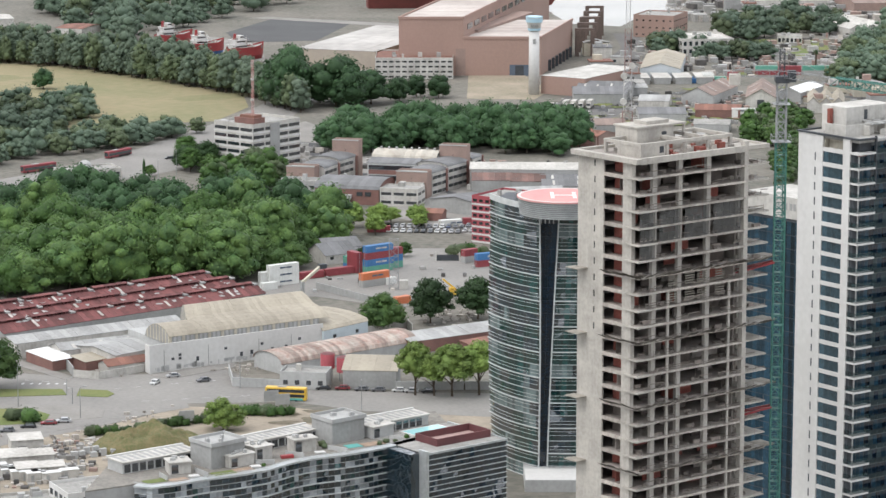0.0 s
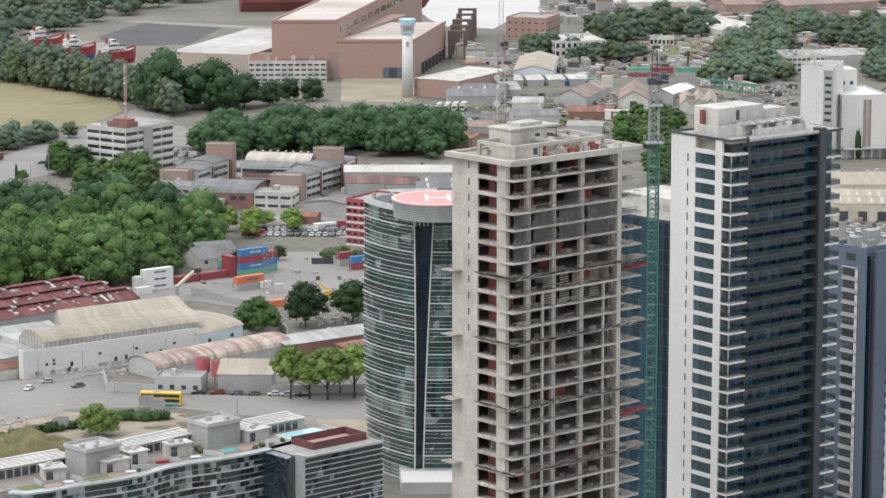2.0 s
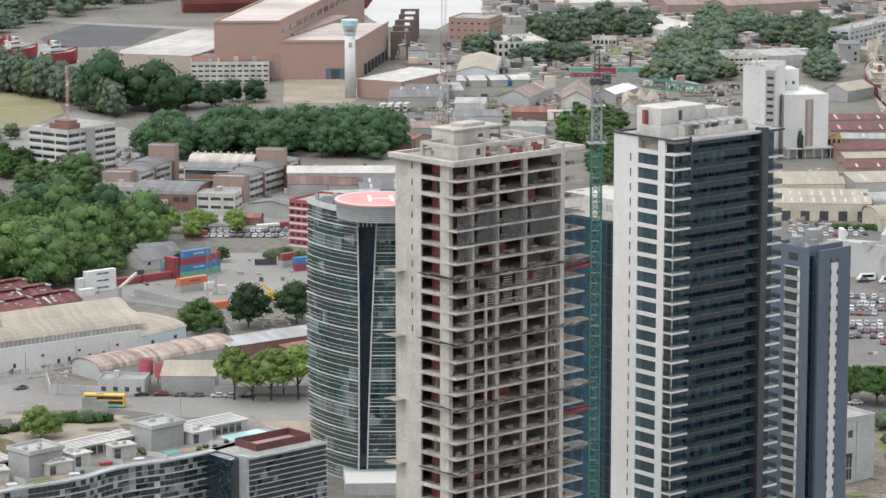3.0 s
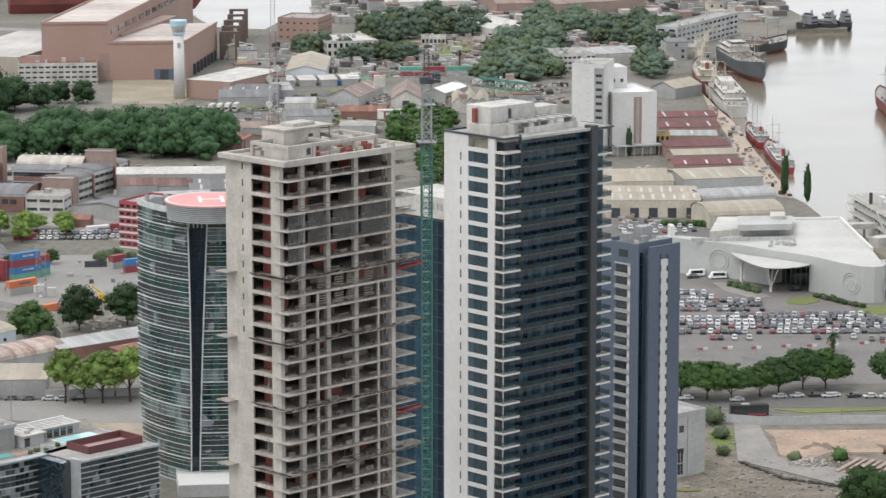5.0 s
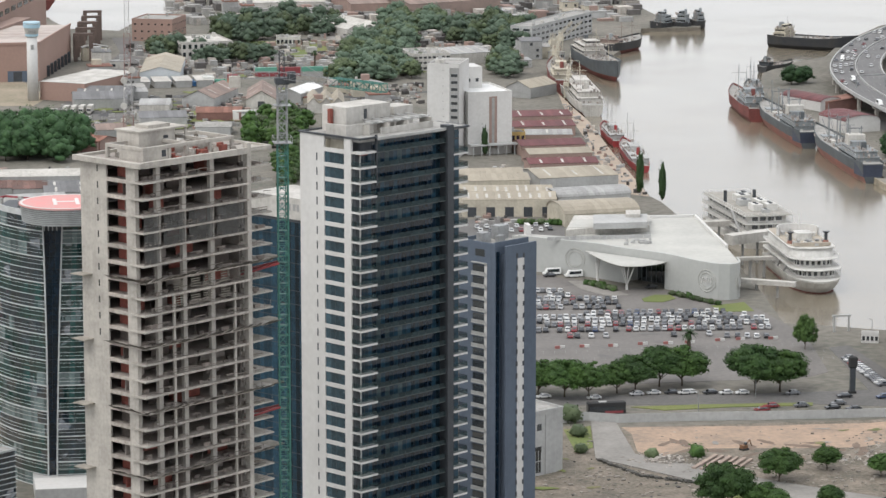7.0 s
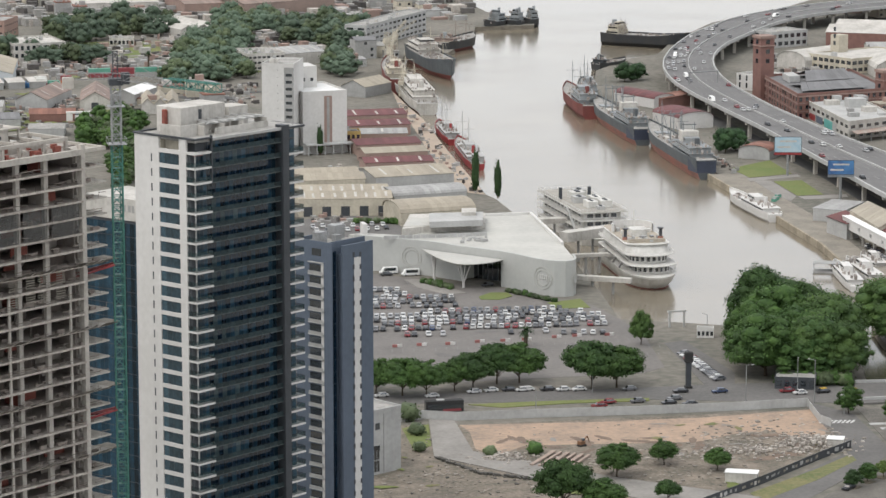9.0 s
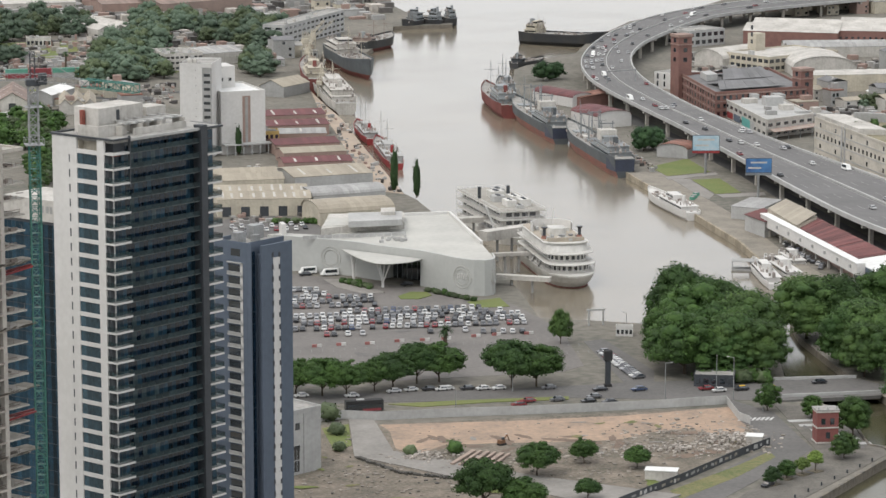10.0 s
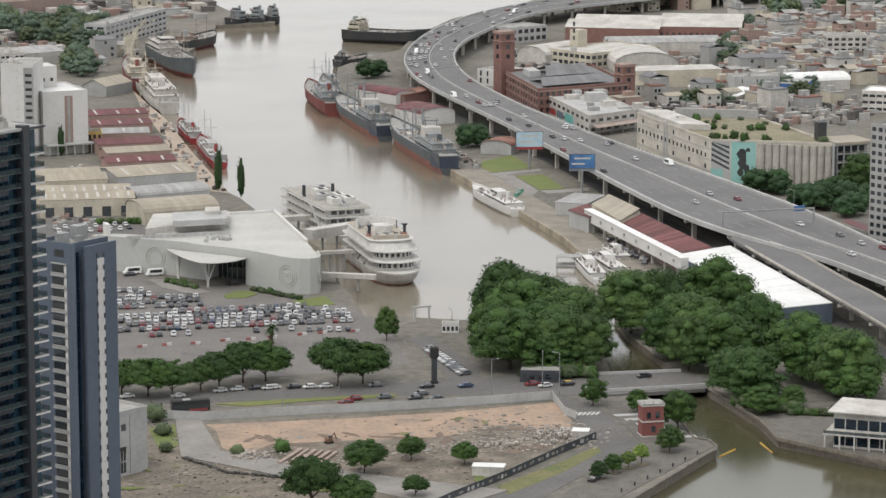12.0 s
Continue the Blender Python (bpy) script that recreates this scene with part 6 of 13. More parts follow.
# ---- warehouses round the street crossing ----
t = shed("red_roofed_warehouse", (-140.37, 965.23), (-60.64, 1032.85), 41.65, 6.0, 8.6, GREYW, RUST, "long warehouse with rusty red corrugated roof", "gable", False, 3, lights=22)
bm = bmesh.new()
L, a = axis((-140.37, 965.23), (-60.64, 1032.85))
DW = 41.65
patch = bmesh.new()
for i in range(3):
    x, c = 0.6, DW * (i + 0.5) / 3
    while x < L - 4:
        w = min(rng.uniform(9, 17), L - 1 - x)
        for sgn in (-1, 1):
            roof_strips(bm, (x, c + sgn * 1.5, 8.95), (x + w, c + sgn * 1.5, 8.95), (x + w, c, 9.35), (x, c, 9.35), max(1, int(w / 2.2)))
        for k in range(int(w / 1.6)):
            if rng.random() < 0.7:
                box(bm, x + k * 1.6, x + k * 1.6 + 0.2, c - 1.4, c + 1.4, 8.2, 8.95)
        box(patch, x + w + 0.15, x + w + 2.0, c - 1.9, c + 1.9, 8.2, 8.72)
        x += w + 2.15
    for k in range(26):
        x = rng.uniform(1, L - 3)
        q = rng.uniform(0.1, 0.4)
        y = c - DW / 6 * (1 - q * 2 * 0.9)
        z = 6.0 + 2.6 * (q * 1.8)
        quad(patch, (x, y, z + 0.2), (x + rng.uniform(0.3, 2.2), y, z + 0.2), (x + rng.uniform(0.3, 2.2), y + 1.3, z + 0.62), (x, y + 1.3, z + 0.62))
part("ridge_vent", bm, RUST, t, "raised rusty ridge vents", kind="stuff")
part("roof_patch", patch, ZINC, t, "pale replaced roof sheets", kind="stuff")
t = shed("white_shed", (-135.29, 954.28), (-84.74, 987.92), 13, 5.0, 6.5, OFFWHITE, ZINC, "long low shed with pale zinc roof", "gable", lights=0)
shed("white_shed", (-119.96, 948.69), (-94.36, 964.09), 10, 4.0, 5.6, OFFWHITE, ZINC, "low shed with pale zinc roof", "gable", lights=9)
shed("rusty_lean_to", (-111.13, 936.6), (-102.67, 944.87), 8, 3.0, 3.9, BRICK, SAND_R, "patched lean-to with beige sheet roof", "mono")
shed("tiled_cottage", (-103.49, 930.97), (-91.85, 939.12), 7, 2.8, 4.4, OFFWHITE, TILE, "low white cottage with old tile roof", "gable")
shed("white_market_stall", (-132.04, 952.44), (-121.76, 937.36), 8, 3.2, 3.6, BRICK, BRIGHT, "small stall with a bright white roof", "mono")
L, a = axis((-91.06, 933.87), (-38.51, 967.95))
t = thing("arched_warehouse", "big whitewashed warehouse with a beige arched roof", "warehouse", (-91.06, 933.87), a)
part("wall", B(0, L, 0, 0.4, 0, 8.9), WHITE, t)
part("wall", B(0, 0.4, 0.41, 3.0, 0, 8.9), WHITE, t)
part("wall", B(L - 0.4, L, 0.41, 33, 0, 8.4), WHITE, t)
part("hall", B(8.6, L - 0.41, 2.75, 31, 0, 7.9), LGREY, t)
part("gutter_deck", B(0.41, L - 0.41, 0.41, 2.74, 7.6, 7.9), GREYW, t)
LOWP = [(2.4, 10.2), (3.6, 11.2), (5.4, 12.1), (7.6, 12.7), (10.0, 12.95), (12.5, 12.7), (14.7, 12.0), (16.5, 11.0), (18.0, 9.6), (18.6, 7.9)]
HIGHP = LOWP[:5] + [(12.5, 13.5), (15.5, 14.8), (19.0, 15.9), (22.5, 15.3), (26.0, 13.6), (29.0, 11.0), (31.0, 7.9)]
for x0, x1, sk, prof in ((8.2, 20.5, 0.0, LOWP), (19.0, L + 3.5, 0.42, HIGHP)):
    for (ya, za), (yb, zb) in zip(prof, prof[1:]):
        bm = bmesh.new()
        roof_strips(bm, (x0 + sk * max(ya - 11, 0), ya, za), (x1, ya, za), (x1, yb, zb), (x0 + sk * max(yb - 11, 0), yb, zb), max(2, int((x1 - x0) / 1.6)))
        part("roof", bm, SAND_R, t, kind="stuff")
    # upright cladding sheets of the end wall
    ys = [prof[0][0] + (prof[-1][0] - prof[0][0]) * k / 16 for k in range(17)]
    top = lambda q: next(za + (zb - za) * (q - ya) / (yb - ya) for (ya, za), (yb, zb) in zip(prof, prof[1:]) if q <= yb + 1e-6)
    for k in range(16):
        bm = bmesh.new()
        for d in (0.02, 0.1):
            xa, xb = x0 + d + sk * max(ys[k] - 11, 0), x0 + d + sk * max(ys[k + 1] - 11, 0)
            quad(bm, (xa, ys[k], 7.9), (xb, ys[k + 1] - 0.08, 7.9), (xb, ys[k + 1] - 0.08, top(ys[k + 1] - 0.08) - 0.05), (xa, ys[k], top(ys[k]) - 0.05))
        part("cladding_sheet", bm, GREYW if k % 2 else CREAM, t)
nb = int((L - 8.2) / 1.55)
for i in range(nb):
    x = 8.2 + i * (L - 8.4) / nb
    part("clerestory_panel", B(x, x + 0.95, 2.42, 2.55, 8.0, 10.15), LGREY if i % 3 else CREAM, t)
part("clerestory_band", B(8.25, L, 2.56, 2.7, 7.9, 10.15), GREYW, t)
for x, z in ((0.17, 4.4), (0.17, 3.3), (0.13, 3.4), (0.43, 4.6), (0.64, 4.6), (0.86, 4.6), (0.27, 2.2), (0.52, 1.8), (0.58, 2.0), (0.7, 2.0), (0.78, 2.2)):
    part("wall_vent", B(L * x - 0.5, L * x + 0.5, -0.05, 0.1, z, z + (0.8 if z > 3 else 1.4)), DARK, t)
for x in (0.08, 0.33, 0.62, 0.81):
    part("downpipe", B(L * x, L * x + 0.15, -0.1, 0.1, 0, 6.8), GREYW, t)
bm = bmesh.new()
for i in range(60):
    x = rng.uniform(0.5, L - 2)
    w = rng.uniform(0.2, 1.6)
    box(bm, x, x + w, -0.012, 0.1, rng.uniform(0.2, 1.2), rng.uniform(1.3, 2.2))
part("wall_stain", bm, LGREY, t, "faded painted marks on the wall", kind="stuff")
shed("white_shed", (-102.02, 938.97), (-88.24, 952.45), 22, 4.6, 6.0, OFFWHITE, ZINC, "low shed with pale zinc roof", "gable", lights=0)
shed("blue_walled_shed", (-38.29, 967.09), (-24.34, 982.82), 28, 6.6, 9.0, mat("pale_blue_render", (0.50, 0.57, 0.60), (0.42, 0.48, 0.51), 0.85, 0.2, 1, streak=0.3), SAND_R, "pale blue warehouse with a beige arched roof", "arch", wins=2)
shed("rusty_arched_shed", (-49.75, 932.16), (-8.36, 967.02), 15, 3.2, 6.2, LGREY, RUST_L, "long shed with a rust-streaked arched roof", "arch", sheets=1.3)
shed("grey_shed", (-30.58, 913.22), (-14.08, 911.64), 12, 5.6, 8.0, GREYW, SAND_R, "grey shed with a pale sheet roof", "mono", wins=0)
block("grey_workshop", (-49.64, 913.26), (-35.47, 910.92), 9, 4.6, 1, 4, LGREY, "low grey workshop beside a street", wh=0.3, ww=0.4, sides=False, clutter=1)
for dx, h in ((0, 8.2), (5.0, 7.4)):
    x, y = (-35.5, 925.75)
    t = thing("red_tank", "faded red steel water tank on legs", "tank", (x + dx, y - dx * 0.3, 0), 0, "red tanks")
    bm = bmesh.new()
    cyl(bm, 0, 0, h - 4.6, h, 2.2, n=16)
    part("tank", bm, mat("faded_red_tank", (0.44, 0.10, 0.12), (0.36, 0.09, 0.1), 0.7, 0.3, 2, streak=0.3), t)
    bm = bmesh.new()
    cyl(bm, 0, 0, h, h + 0.35, 2.25, 1.2, n=16)
    part("lid", bm, MAROON, t)
    for sx in (-1.3, 1.3):
        for sy in (-1.3, 1.3):
            part("leg", B(sx - 0.15, sx + 0.15, sy - 0.15, sy + 0.15, 0, h - 4.5), STEEL, t)


def wall_run(name, pts, h, material, label, th=0.3):
    t = thing(name, label, "wall", (0, 0, 0))
    for a, b in zip(pts, pts[1:]):
        bm = bmesh.new()
        bar(bm, (a[0], a[1], h / 2), (b[0], b[1], h / 2), th, h)
        part("panel", bm, material, t)
    return t


wall_run("yard_wall", [(-135.01, 967.32), (-117.18, 939.6), (-114.17, 929.11)], 3.2, GREYW, "grey rendered yard wall along a street")
wall_run("yard_wall", [(-114.17, 929.11), (-105.97, 925.91), (-98.44, 932.28), (-91.51, 938.73)], 2.4, OFFWHITE, "patched white yard wall at a corner")
wall_run("yard_wall", [(-66.61, 935.43), (-64.1, 916.39), (-49.64, 913.26)], 2.8, LGREY, "long pale yard wall along a street")
wall_run("yard_wall", [(-14.42, 911.64), (14.37, 911.58)], 2.6, LGREY, "long pale yard wall along a street")
wall_run("yard_wall", [(-44.88, 1071.83), (-16.28, 1035.16)], 2.5, GREYW, "stained grey stone yard wall")
wall_run("yard_wall", [(-24.79, 986.39), (-12, 999.97), (-10.04, 990.85)], 4.0, OFFWHITE, "high white yard wall")
shed("market_shed", (-10.12, 962.14), (22.28, 983.37), 9, 4.0, 5.4, BRICK, ZINC, "low shed with a pale zinc sheet roof", "mono")
shed("red_lean_to", (9.18, 961.6), (22.03, 972.05), 6, 3.0, 3.6, BRICK, TILE, "low lean-to with a red roof", "mono")
shed("dark_cottage", (-43.19, 1117.81), (-29.86, 1126.97), 14, 3.4, 7.0, OFFWHITE, ZINC_D, "white cottage with a dark hipped roof", "gable", wins=3, category="house")
# scrap and rubble in the yards
bm = bmesh.new()
for cx, cy, n, sp in ((*(-60.71, 939.47), 26, 5.0), (*(-103.06, 939.57), 30, 5.0), (*(3.05, 1023.44), 60, 8.0), (*(-84.7, 874.81), 20, 6), (*(-113.98, 834.11), 60, 12), (*(-94.04, 853.99), 30, 8)):
    for i in range(n):
        x, y = cx + rng.gauss(0, sp), cy + rng.gauss(0, sp)
        w = rng.uniform(0.4, 1.8)
        box(bm, x, x + w, y, y + w * 0.6, 0, rng.uniform(0.2, 1.1))
solo("scrap_heap", bm, RUBBLE, "heaps of scrap and rubble in the yards", "scrap", "stuff")
# the yellow bus and street furniture


def bus(name, A, Bq, h, body, trim, label, deck=2):
    L, a = axis(A, Bq)
    t = thing(name, label, "bus", A, a)
    part("body", B(0, L, 0, 2.5, 0.35, h, 0.12), body, t)
    for d in range(deck):
        z = 1.25 + d * (h - 1.6) * 0.56
        part("glazing", B(0.5, L - 0.4, -0.03, 2.53, z, z + (0.95 if deck > 1 else 1.2)), GLASS, t)
    part("windscreen", B(-0.03, 0.12, 0.2, 2.3, 1.1, h - 0.5), GLASS, t)
    part("skirt", B(L * 0.45, L * 0.93, -0.04, 2.54, 0.4, 1.1), trim, t)
    part("roof_unit", B(L * 0.3, L * 0.5, 0.6, 1.9, h, h + 0.25), LGREY, t)
    for x in (2.2, L - 3.0):
        for y in (0.12, 2.38):
            o = part("wheel", WHEEL, None, t)
            o.location, o.scale = (x, y, 0.5), (1.6, 1.5, 1.6)
    return t


bus("double_decker_bus", (-53.2, 897.32), (-40.94, 895.06), 4.1, YELLOW, TEAL, "yellow double-decker tour bus on the street")
bus("coach", (-184.3, 1338.15), (-171.5, 1351.16), 3.4, C_RED, BLACK, "dark red coach parked beside trees", 1)
t = bus("lorry", (-151.66, 1381.38), (-142.53, 1395.24), 3.3, C_RED, BLACK, "dark red lorry with white cab", 1)
for (x, y), c, rz in (((-88.16, 919.57), "white", 70), ((-83.45, 929.04), "silver", 20), ((-36.36, 911.69), "black", 2), ((-30.53, 911.68), "red", 2), ((-24.66, 910.13), "grey", 2), ((-19.51, 909.35), "grey", 2), ((-13.35, 908.57), "white", 2), ((-9.58, 907.8), "silver", 2), ((-4.46, 907.78), "black", 2), ((-124.79, 857.46), "grey", 8), ((-119.28, 862.26), "black", 8), ((-113.96, 866.42), "red", 8), ((-110.05, 869.21), "silver", 8), ((-73.54, 922.67), "grey", 30), ((-123.98, 1381.29), "black", 10)):
    car(x, y, rz, c)
for i in range(26):
    x, y = (-21.02, 1200.86)
    car(x + i * 2.6 * (1 if i < 13 else 0) + (i - 13) * 2.7 * (i >= 13), y - (0 if i < 13 else 11) - i * 0.25 % 3, 80 + rng.uniform(-4, 4), far=True)
for k in range(3):
    x, y = ((-74.12, 866.33), (-47.47, 887.71), (-51.06, 892.12))[k]
    t = thing("street_hoarding", "grey double-sided street hoarding on posts", "hoarding", (x, y, 0), 12, "street hoardings")
    part("panel", B(-2.2, 2.2, -0.15, 0.15, 1.0, 4.2), GREYW, t)
    for s in (-1.6, 1.6):
        part("post", B(s - 0.1, s + 0.1, -0.1, 0.1, 0, 1.0), STEEL, t)
MOUND = bmesh.new()
bmesh.ops.create_grid(MOUND, x_segments=64, y_segments=44, size=1.0)
for v in MOUND.verts:
    r = max(0, 1 - v.co.x ** 2 - v.co.y ** 2)
    v.co = Vector((v.co.x * 17, v.co.y * 11, 6.6 * r ** 0.8 * (0.8 + 0.5 * noise.noise(Vector((v.co.x * 2.2, v.co.y * 2.2, 3))) + 0.22 * noise.noise(Vector((v.co.x * 9, v.co.y * 7, 1)))) - 0.05))
solo("earth_mound", MOUND, mat("weedy_mound", (0.19, 0.155, 0.08), (0.10, 0.112, 0.045), 0.95, 0.3, 1.6, 0.5, bump=0.6), "overgrown brown earth mound in a yard", "mound", "", "", (-82.8, 840.59), 15, True)
for i in range(14):
    x, y = (-115.44, 810.14)
    q = (x + rng.uniform(-9, 14), y + rng.uniform(-12, 10))
    t = thing("site_cabin", "small white site cabin in a yard", "cabin", (q[0], q[1], 0), rng.choice((20, 110)), "site cabins")
    part("body", B(0, 5.0, 0, 2.4, 0, 2.5), OFFWHITE, t)
    part("roof", B(-0.1, 5.1, -0.1, 2.5, 2.5, 2.7), BRIGHT, t)
    part("door", B(1, 1.9, -0.03, 0.02, 0, 2.0), GREYW, t)
block("white_terrace_block", (-92.97, 739.8), (-77.64, 747.47), 14, 12.0, 4, 5, WHITE, "white rendered block with roof terraces", clutter=5)
block("white_terrace_block", (-115.12, 737.57), (-95.72, 744.54), 12, 9.0, 3, 5, OFFWHITE, "white rendered block with roof terraces", clutter=6)

# ---- the container yard ----
L, a = axis((-61.54, 1076.1), (-50.82, 1083.53))
container((-61.54, 1076.1), a, 3, [C_WHITE])
container((-64.56, 1076.1), a, 2, [C_WHITE], 6.0)
container((-63.53, 1068.73), a, 1, [C_WHITE], 6.0)
L, a = axis((-50.5, 1090.01), (-31.31, 1103.14))
container((-51.26, 1088.93), a, 1, [C_RED], 10)
container((-42.35, 1095.45), a, 1, [C_RED], 12.2)
L, a = axis((-27.99, 1102.02), (-19.46, 1108.7))
container((-27.76, 1100.92), a, 4, [C_TEAL, C_BLUE, C_RED, C_BLUE])
container((-19.5, 1110.95), a, 3, [C_TEAL, C_BLUE, C_RED], 6)
container((-29.46, 1103.14), a + 90, 3, [C_RED, C_RED, C_RED], 6)
container((-30.99, 1106.49), a + 90, 2, [C_BLUE, C_TEAL], 6)
container((-28.51, 1073.89), a, 2, [C_GREY, C_ORANGE])
container((-15.81, 1043.08), a, 1, [C_ORANGE], 6)
container((-19.77, 1079.17), a, 1, [C_WHITE], 4)
container((8.16, 1121.1), a, 2, [C_GREY, C_RED], 6)
container((12.67, 1113.12), a - 12, 2, [C_RED, C_BLUE], 12.2)
shed("yard_house", (-43.2, 1124.3), (-30.0, 1129.5), 16, 5.0, 7.6, OFFWHITE, ZINC_D, "low white yard house with a dark grey roof", "gable", wins=3, category="house")
t = thing("black_gate", "black sheet steel yard gate", "gate", (-2.32, 1126.89), 0)
part("panel", B(0, 8.2, 0, 0.2, 0, 2.3), DARK, t)
for x in (-0.5, 8.2):
    part("post", B(x, x + 0.5, -0.1, 0.4, 0, 3.2), OFFWHITE, t)
t = thing("yard_mast", "grey steel lattice floodlight mast in a yard", "mast", (-17.43, 1071.76), 0)
bm = bmesh.new()
lattice(bm, (0, 0, 0), (0, 0, 18), 3.2, 3.0, 0.16)
part("mast", bm, STEEL, t)
part("cabin", B(2.0, 5.0, -1, 1.6, 0, 3.2), OFFWHITE, t)
t = thing("reach_stacker", "yellow container handling machine with a raised arm", "machine", (3.16, 1058.21), 20)
part("chassis", B(-3, 3, -1.4, 1.4, 0.7, 1.8, 0.1), YELLOW, t)
part("cab", B(-1.0, 0.6, -0.8, 0.8, 1.8, 3.4, 0.1), YELLOW, t)
bm = bmesh.new()
bar(bm, (2.4, 0, 1.6), (-3.4, 0, 6.4), 0.6)
part("arm", bm, YELLOW, t)
for x in (-2.1, 2.1):
    for y in (-1.3, 1.3):
        o = part("wheel", WHEEL, None, t)
        o.location, o.scale = (x, y, 0.75), (2.4, 2, 2.4)
t = thing("conveyor_arm", "cream steel loading arm leaning over a roof", "machine", (-49.28, 1058.34), 30)
bm = bmesh.new()
bar(bm, (0, 0, 5), (9, 3, 9.5), 0.9)
part("arm", bm, CREAM, t)
part("base", B(-0.6, 0.6, -0.6, 0.6, 0, 5.2), GREYW, t)
part("head", B(8.2, 11, 2.2, 4.0, 8.6, 10.2), DARK, t)
t = thing("round_tank", "pale steel tank lying among scrap", "tank", (7.37, 1038.06), 10)
bm = bmesh.new()
tube(bm, [(0, 0, 1.6), (6, 0, 1.6)], 1.5, 12)
bmesh.ops.holes_fill(bm, edges=bm.edges)
part("shell", bm, LGREY, t)
part("cradle", B(1, 1.4, -1.2, 1.2, 0, 0.8), STEEL, t)
part("cradle", B(4.6, 5, -1.2, 1.2, 0, 0.8), STEEL, t)

# ---- the office block, the brick school and the striped building ----
OC, OL, OR = (-83.72, 1342.68), (-101.75, 1357.54), (-65.18, 1367.47)
L, a = axis(OL, OC)
OFF = block("office_block", OL, OC, 30.92, 20.0, 6, 3, OFFWHITE, "white seven-storey office block with dark window bands", wh=0.42, ww=0.9, parapet=1.2, clutter=0, band=WHITE, sill=0.34)
D = 30.92
part("stair_tower", B(L - 0.05, L + 0.25, D * 0.36, D * 0.56, 0, 20.5), GREYW, OFF)
bm = bmesh.new()
prism(bm, [(L * 0.45, 2), (L - 1, 2), (L - 1, 9), (L * 0.45, 9)], 20.1, 23.4)
part("roof_room", bm, BRICK, OFF)
part("roof_room_top", B(L * 0.55, L - 2, 3, 8, 23.4, 24.6), TILE, OFF)
part("white_box", B(2, 7, 1.2, 2.4, 20.1, 21.6), WHITE, OFF)
bm = bmesh.new()
lattice(bm, (L - 4.5, 5, 24.6), (L - 4.5, 5, 49), 0.8, 1.6, 0.12)
part("antenna_mast", bm, mat("red_white_mast", (0.40, 0.13, 0.10), (0.5, 0.42, 0.4), 0.6, 0.2, 0.3), OFF, "tall thin red lattice antenna")
for z in (31, 40):
    part("antenna_dish", B(L - 5.2, L - 3.8, 4.4, 5.0, z, z + 0.9), OFFWHITE, OFF)

BROWNR = mat("old_brown_sheet_roof", (0.20, 0.115, 0.098), (0.12, 0.085, 0.075), 0.85, 0.15, 1.0, island=0.3)
SA = "brick school wings"
def sch(u, v):
    """A place in the school's own plan: u along its fronts, v towards the back."""
    return (-6.8 + 0.9684 * u + 0.2495 * v, 1270.2 - 0.2495 * u + 0.9684 * v)


def school_wing(u0, u1, v0, v1, width, he, hr, floors):
    """A long wing running back: pale wall with dark window bands along its side, under a shallow curved grey roof."""
    t = shed("school_wing", sch(u0, v0), sch(u1, v1), width, he, hr, OFFWHITE, ZINC_D, "pale school wing with a grey curved roof", "arch", category="school", group=SA)
    L = math.hypot(v1 - v0, u1 - u0)
    for f in range(floors):
        z = he - 1.7 - f * 3.1
        for k in range(int(L / 4.2)):
            part("window", B(0.6 + k * 4.2, 4.2 + k * 4.2, -0.06, 0.06, z - 0.9, z + 0.4), GLASS, t)
    part("brick_pier", B(L - 1.0, L + 0.3, -0.4, 0.4, 0, he + 0.4), BRICK, t)


school_wing(0.4, 3.4, 7.9, 21, 13.8, 9.4, 11.0, 3)
school_wing(3.8, 8.2, 21.4, 38.2, 15.8, 10.4, 12.2, 3)
school_wing(-47.4, -45.4, 9.9, 25, 14, 9.4, 11.0, 3)
school_wing(-45.2, -42.2, 25.4, 40.8, 15, 10.4, 12.2, 3)
school_wing(8.6, 10.4, 45.4, 56, 11, 10.4, 11.4, 3)
for u0, u1, v, d, h, lab in ((-13.2, 0.1, 0, 7.9, 10.5, "brown brick school end block with a flat roof"), (-62, -49.7, 2, 7.9, 10.5, "brown brick school end block with a flat roof"), (-4.5, 7.6, 38.6, 6.4, 16.4, "tall brown brick stair tower"), (-53.2, -41.4, 41.1, 6.4, 16.6, "tall brown brick stair tower")):
    t = block("school_brick_tower" if h > 15 else "school_brick_hall", sch(u0, v), sch(u1, v), d, h, 3, 1, BRICK_P, lab, ww=0.02, wh=0.1, sides=False, group=SA, clutter=0)
    part("coping", B(-0.15, u1 - u0 + 0.15, -0.15, 0.3, h + 0.5, h + 0.9), LGREY, t)
    if h < 15:
        part("slit_window", B((u1 - u0) * 0.45, (u1 - u0) * 0.6, -0.06, 0.05, 4.4, 6.8), GLASS, t)
block("school_building", sch(-62, -9), sch(-44.6, -9), 10.8, 6.2, 2, 4, LGREY, "low pale school front with window bands", wh=0.3, ww=0.7, group=SA, clutter=2)
t = block("school_building", sch(-14.2, -22), sch(2.0, -22), 11.8, 7.0, 2, 3, OFFWHITE, "pale two-storey school front with window bands", wh=0.34, ww=0.8, parapet=0.5, group=SA, clutter=1)
block("school_building", sch(-11, -10), sch(-1, -10), 9.8, 6.0, 1, 2, OFFWHITE, "low pale link before a brick hall", group=SA, clutter=1)
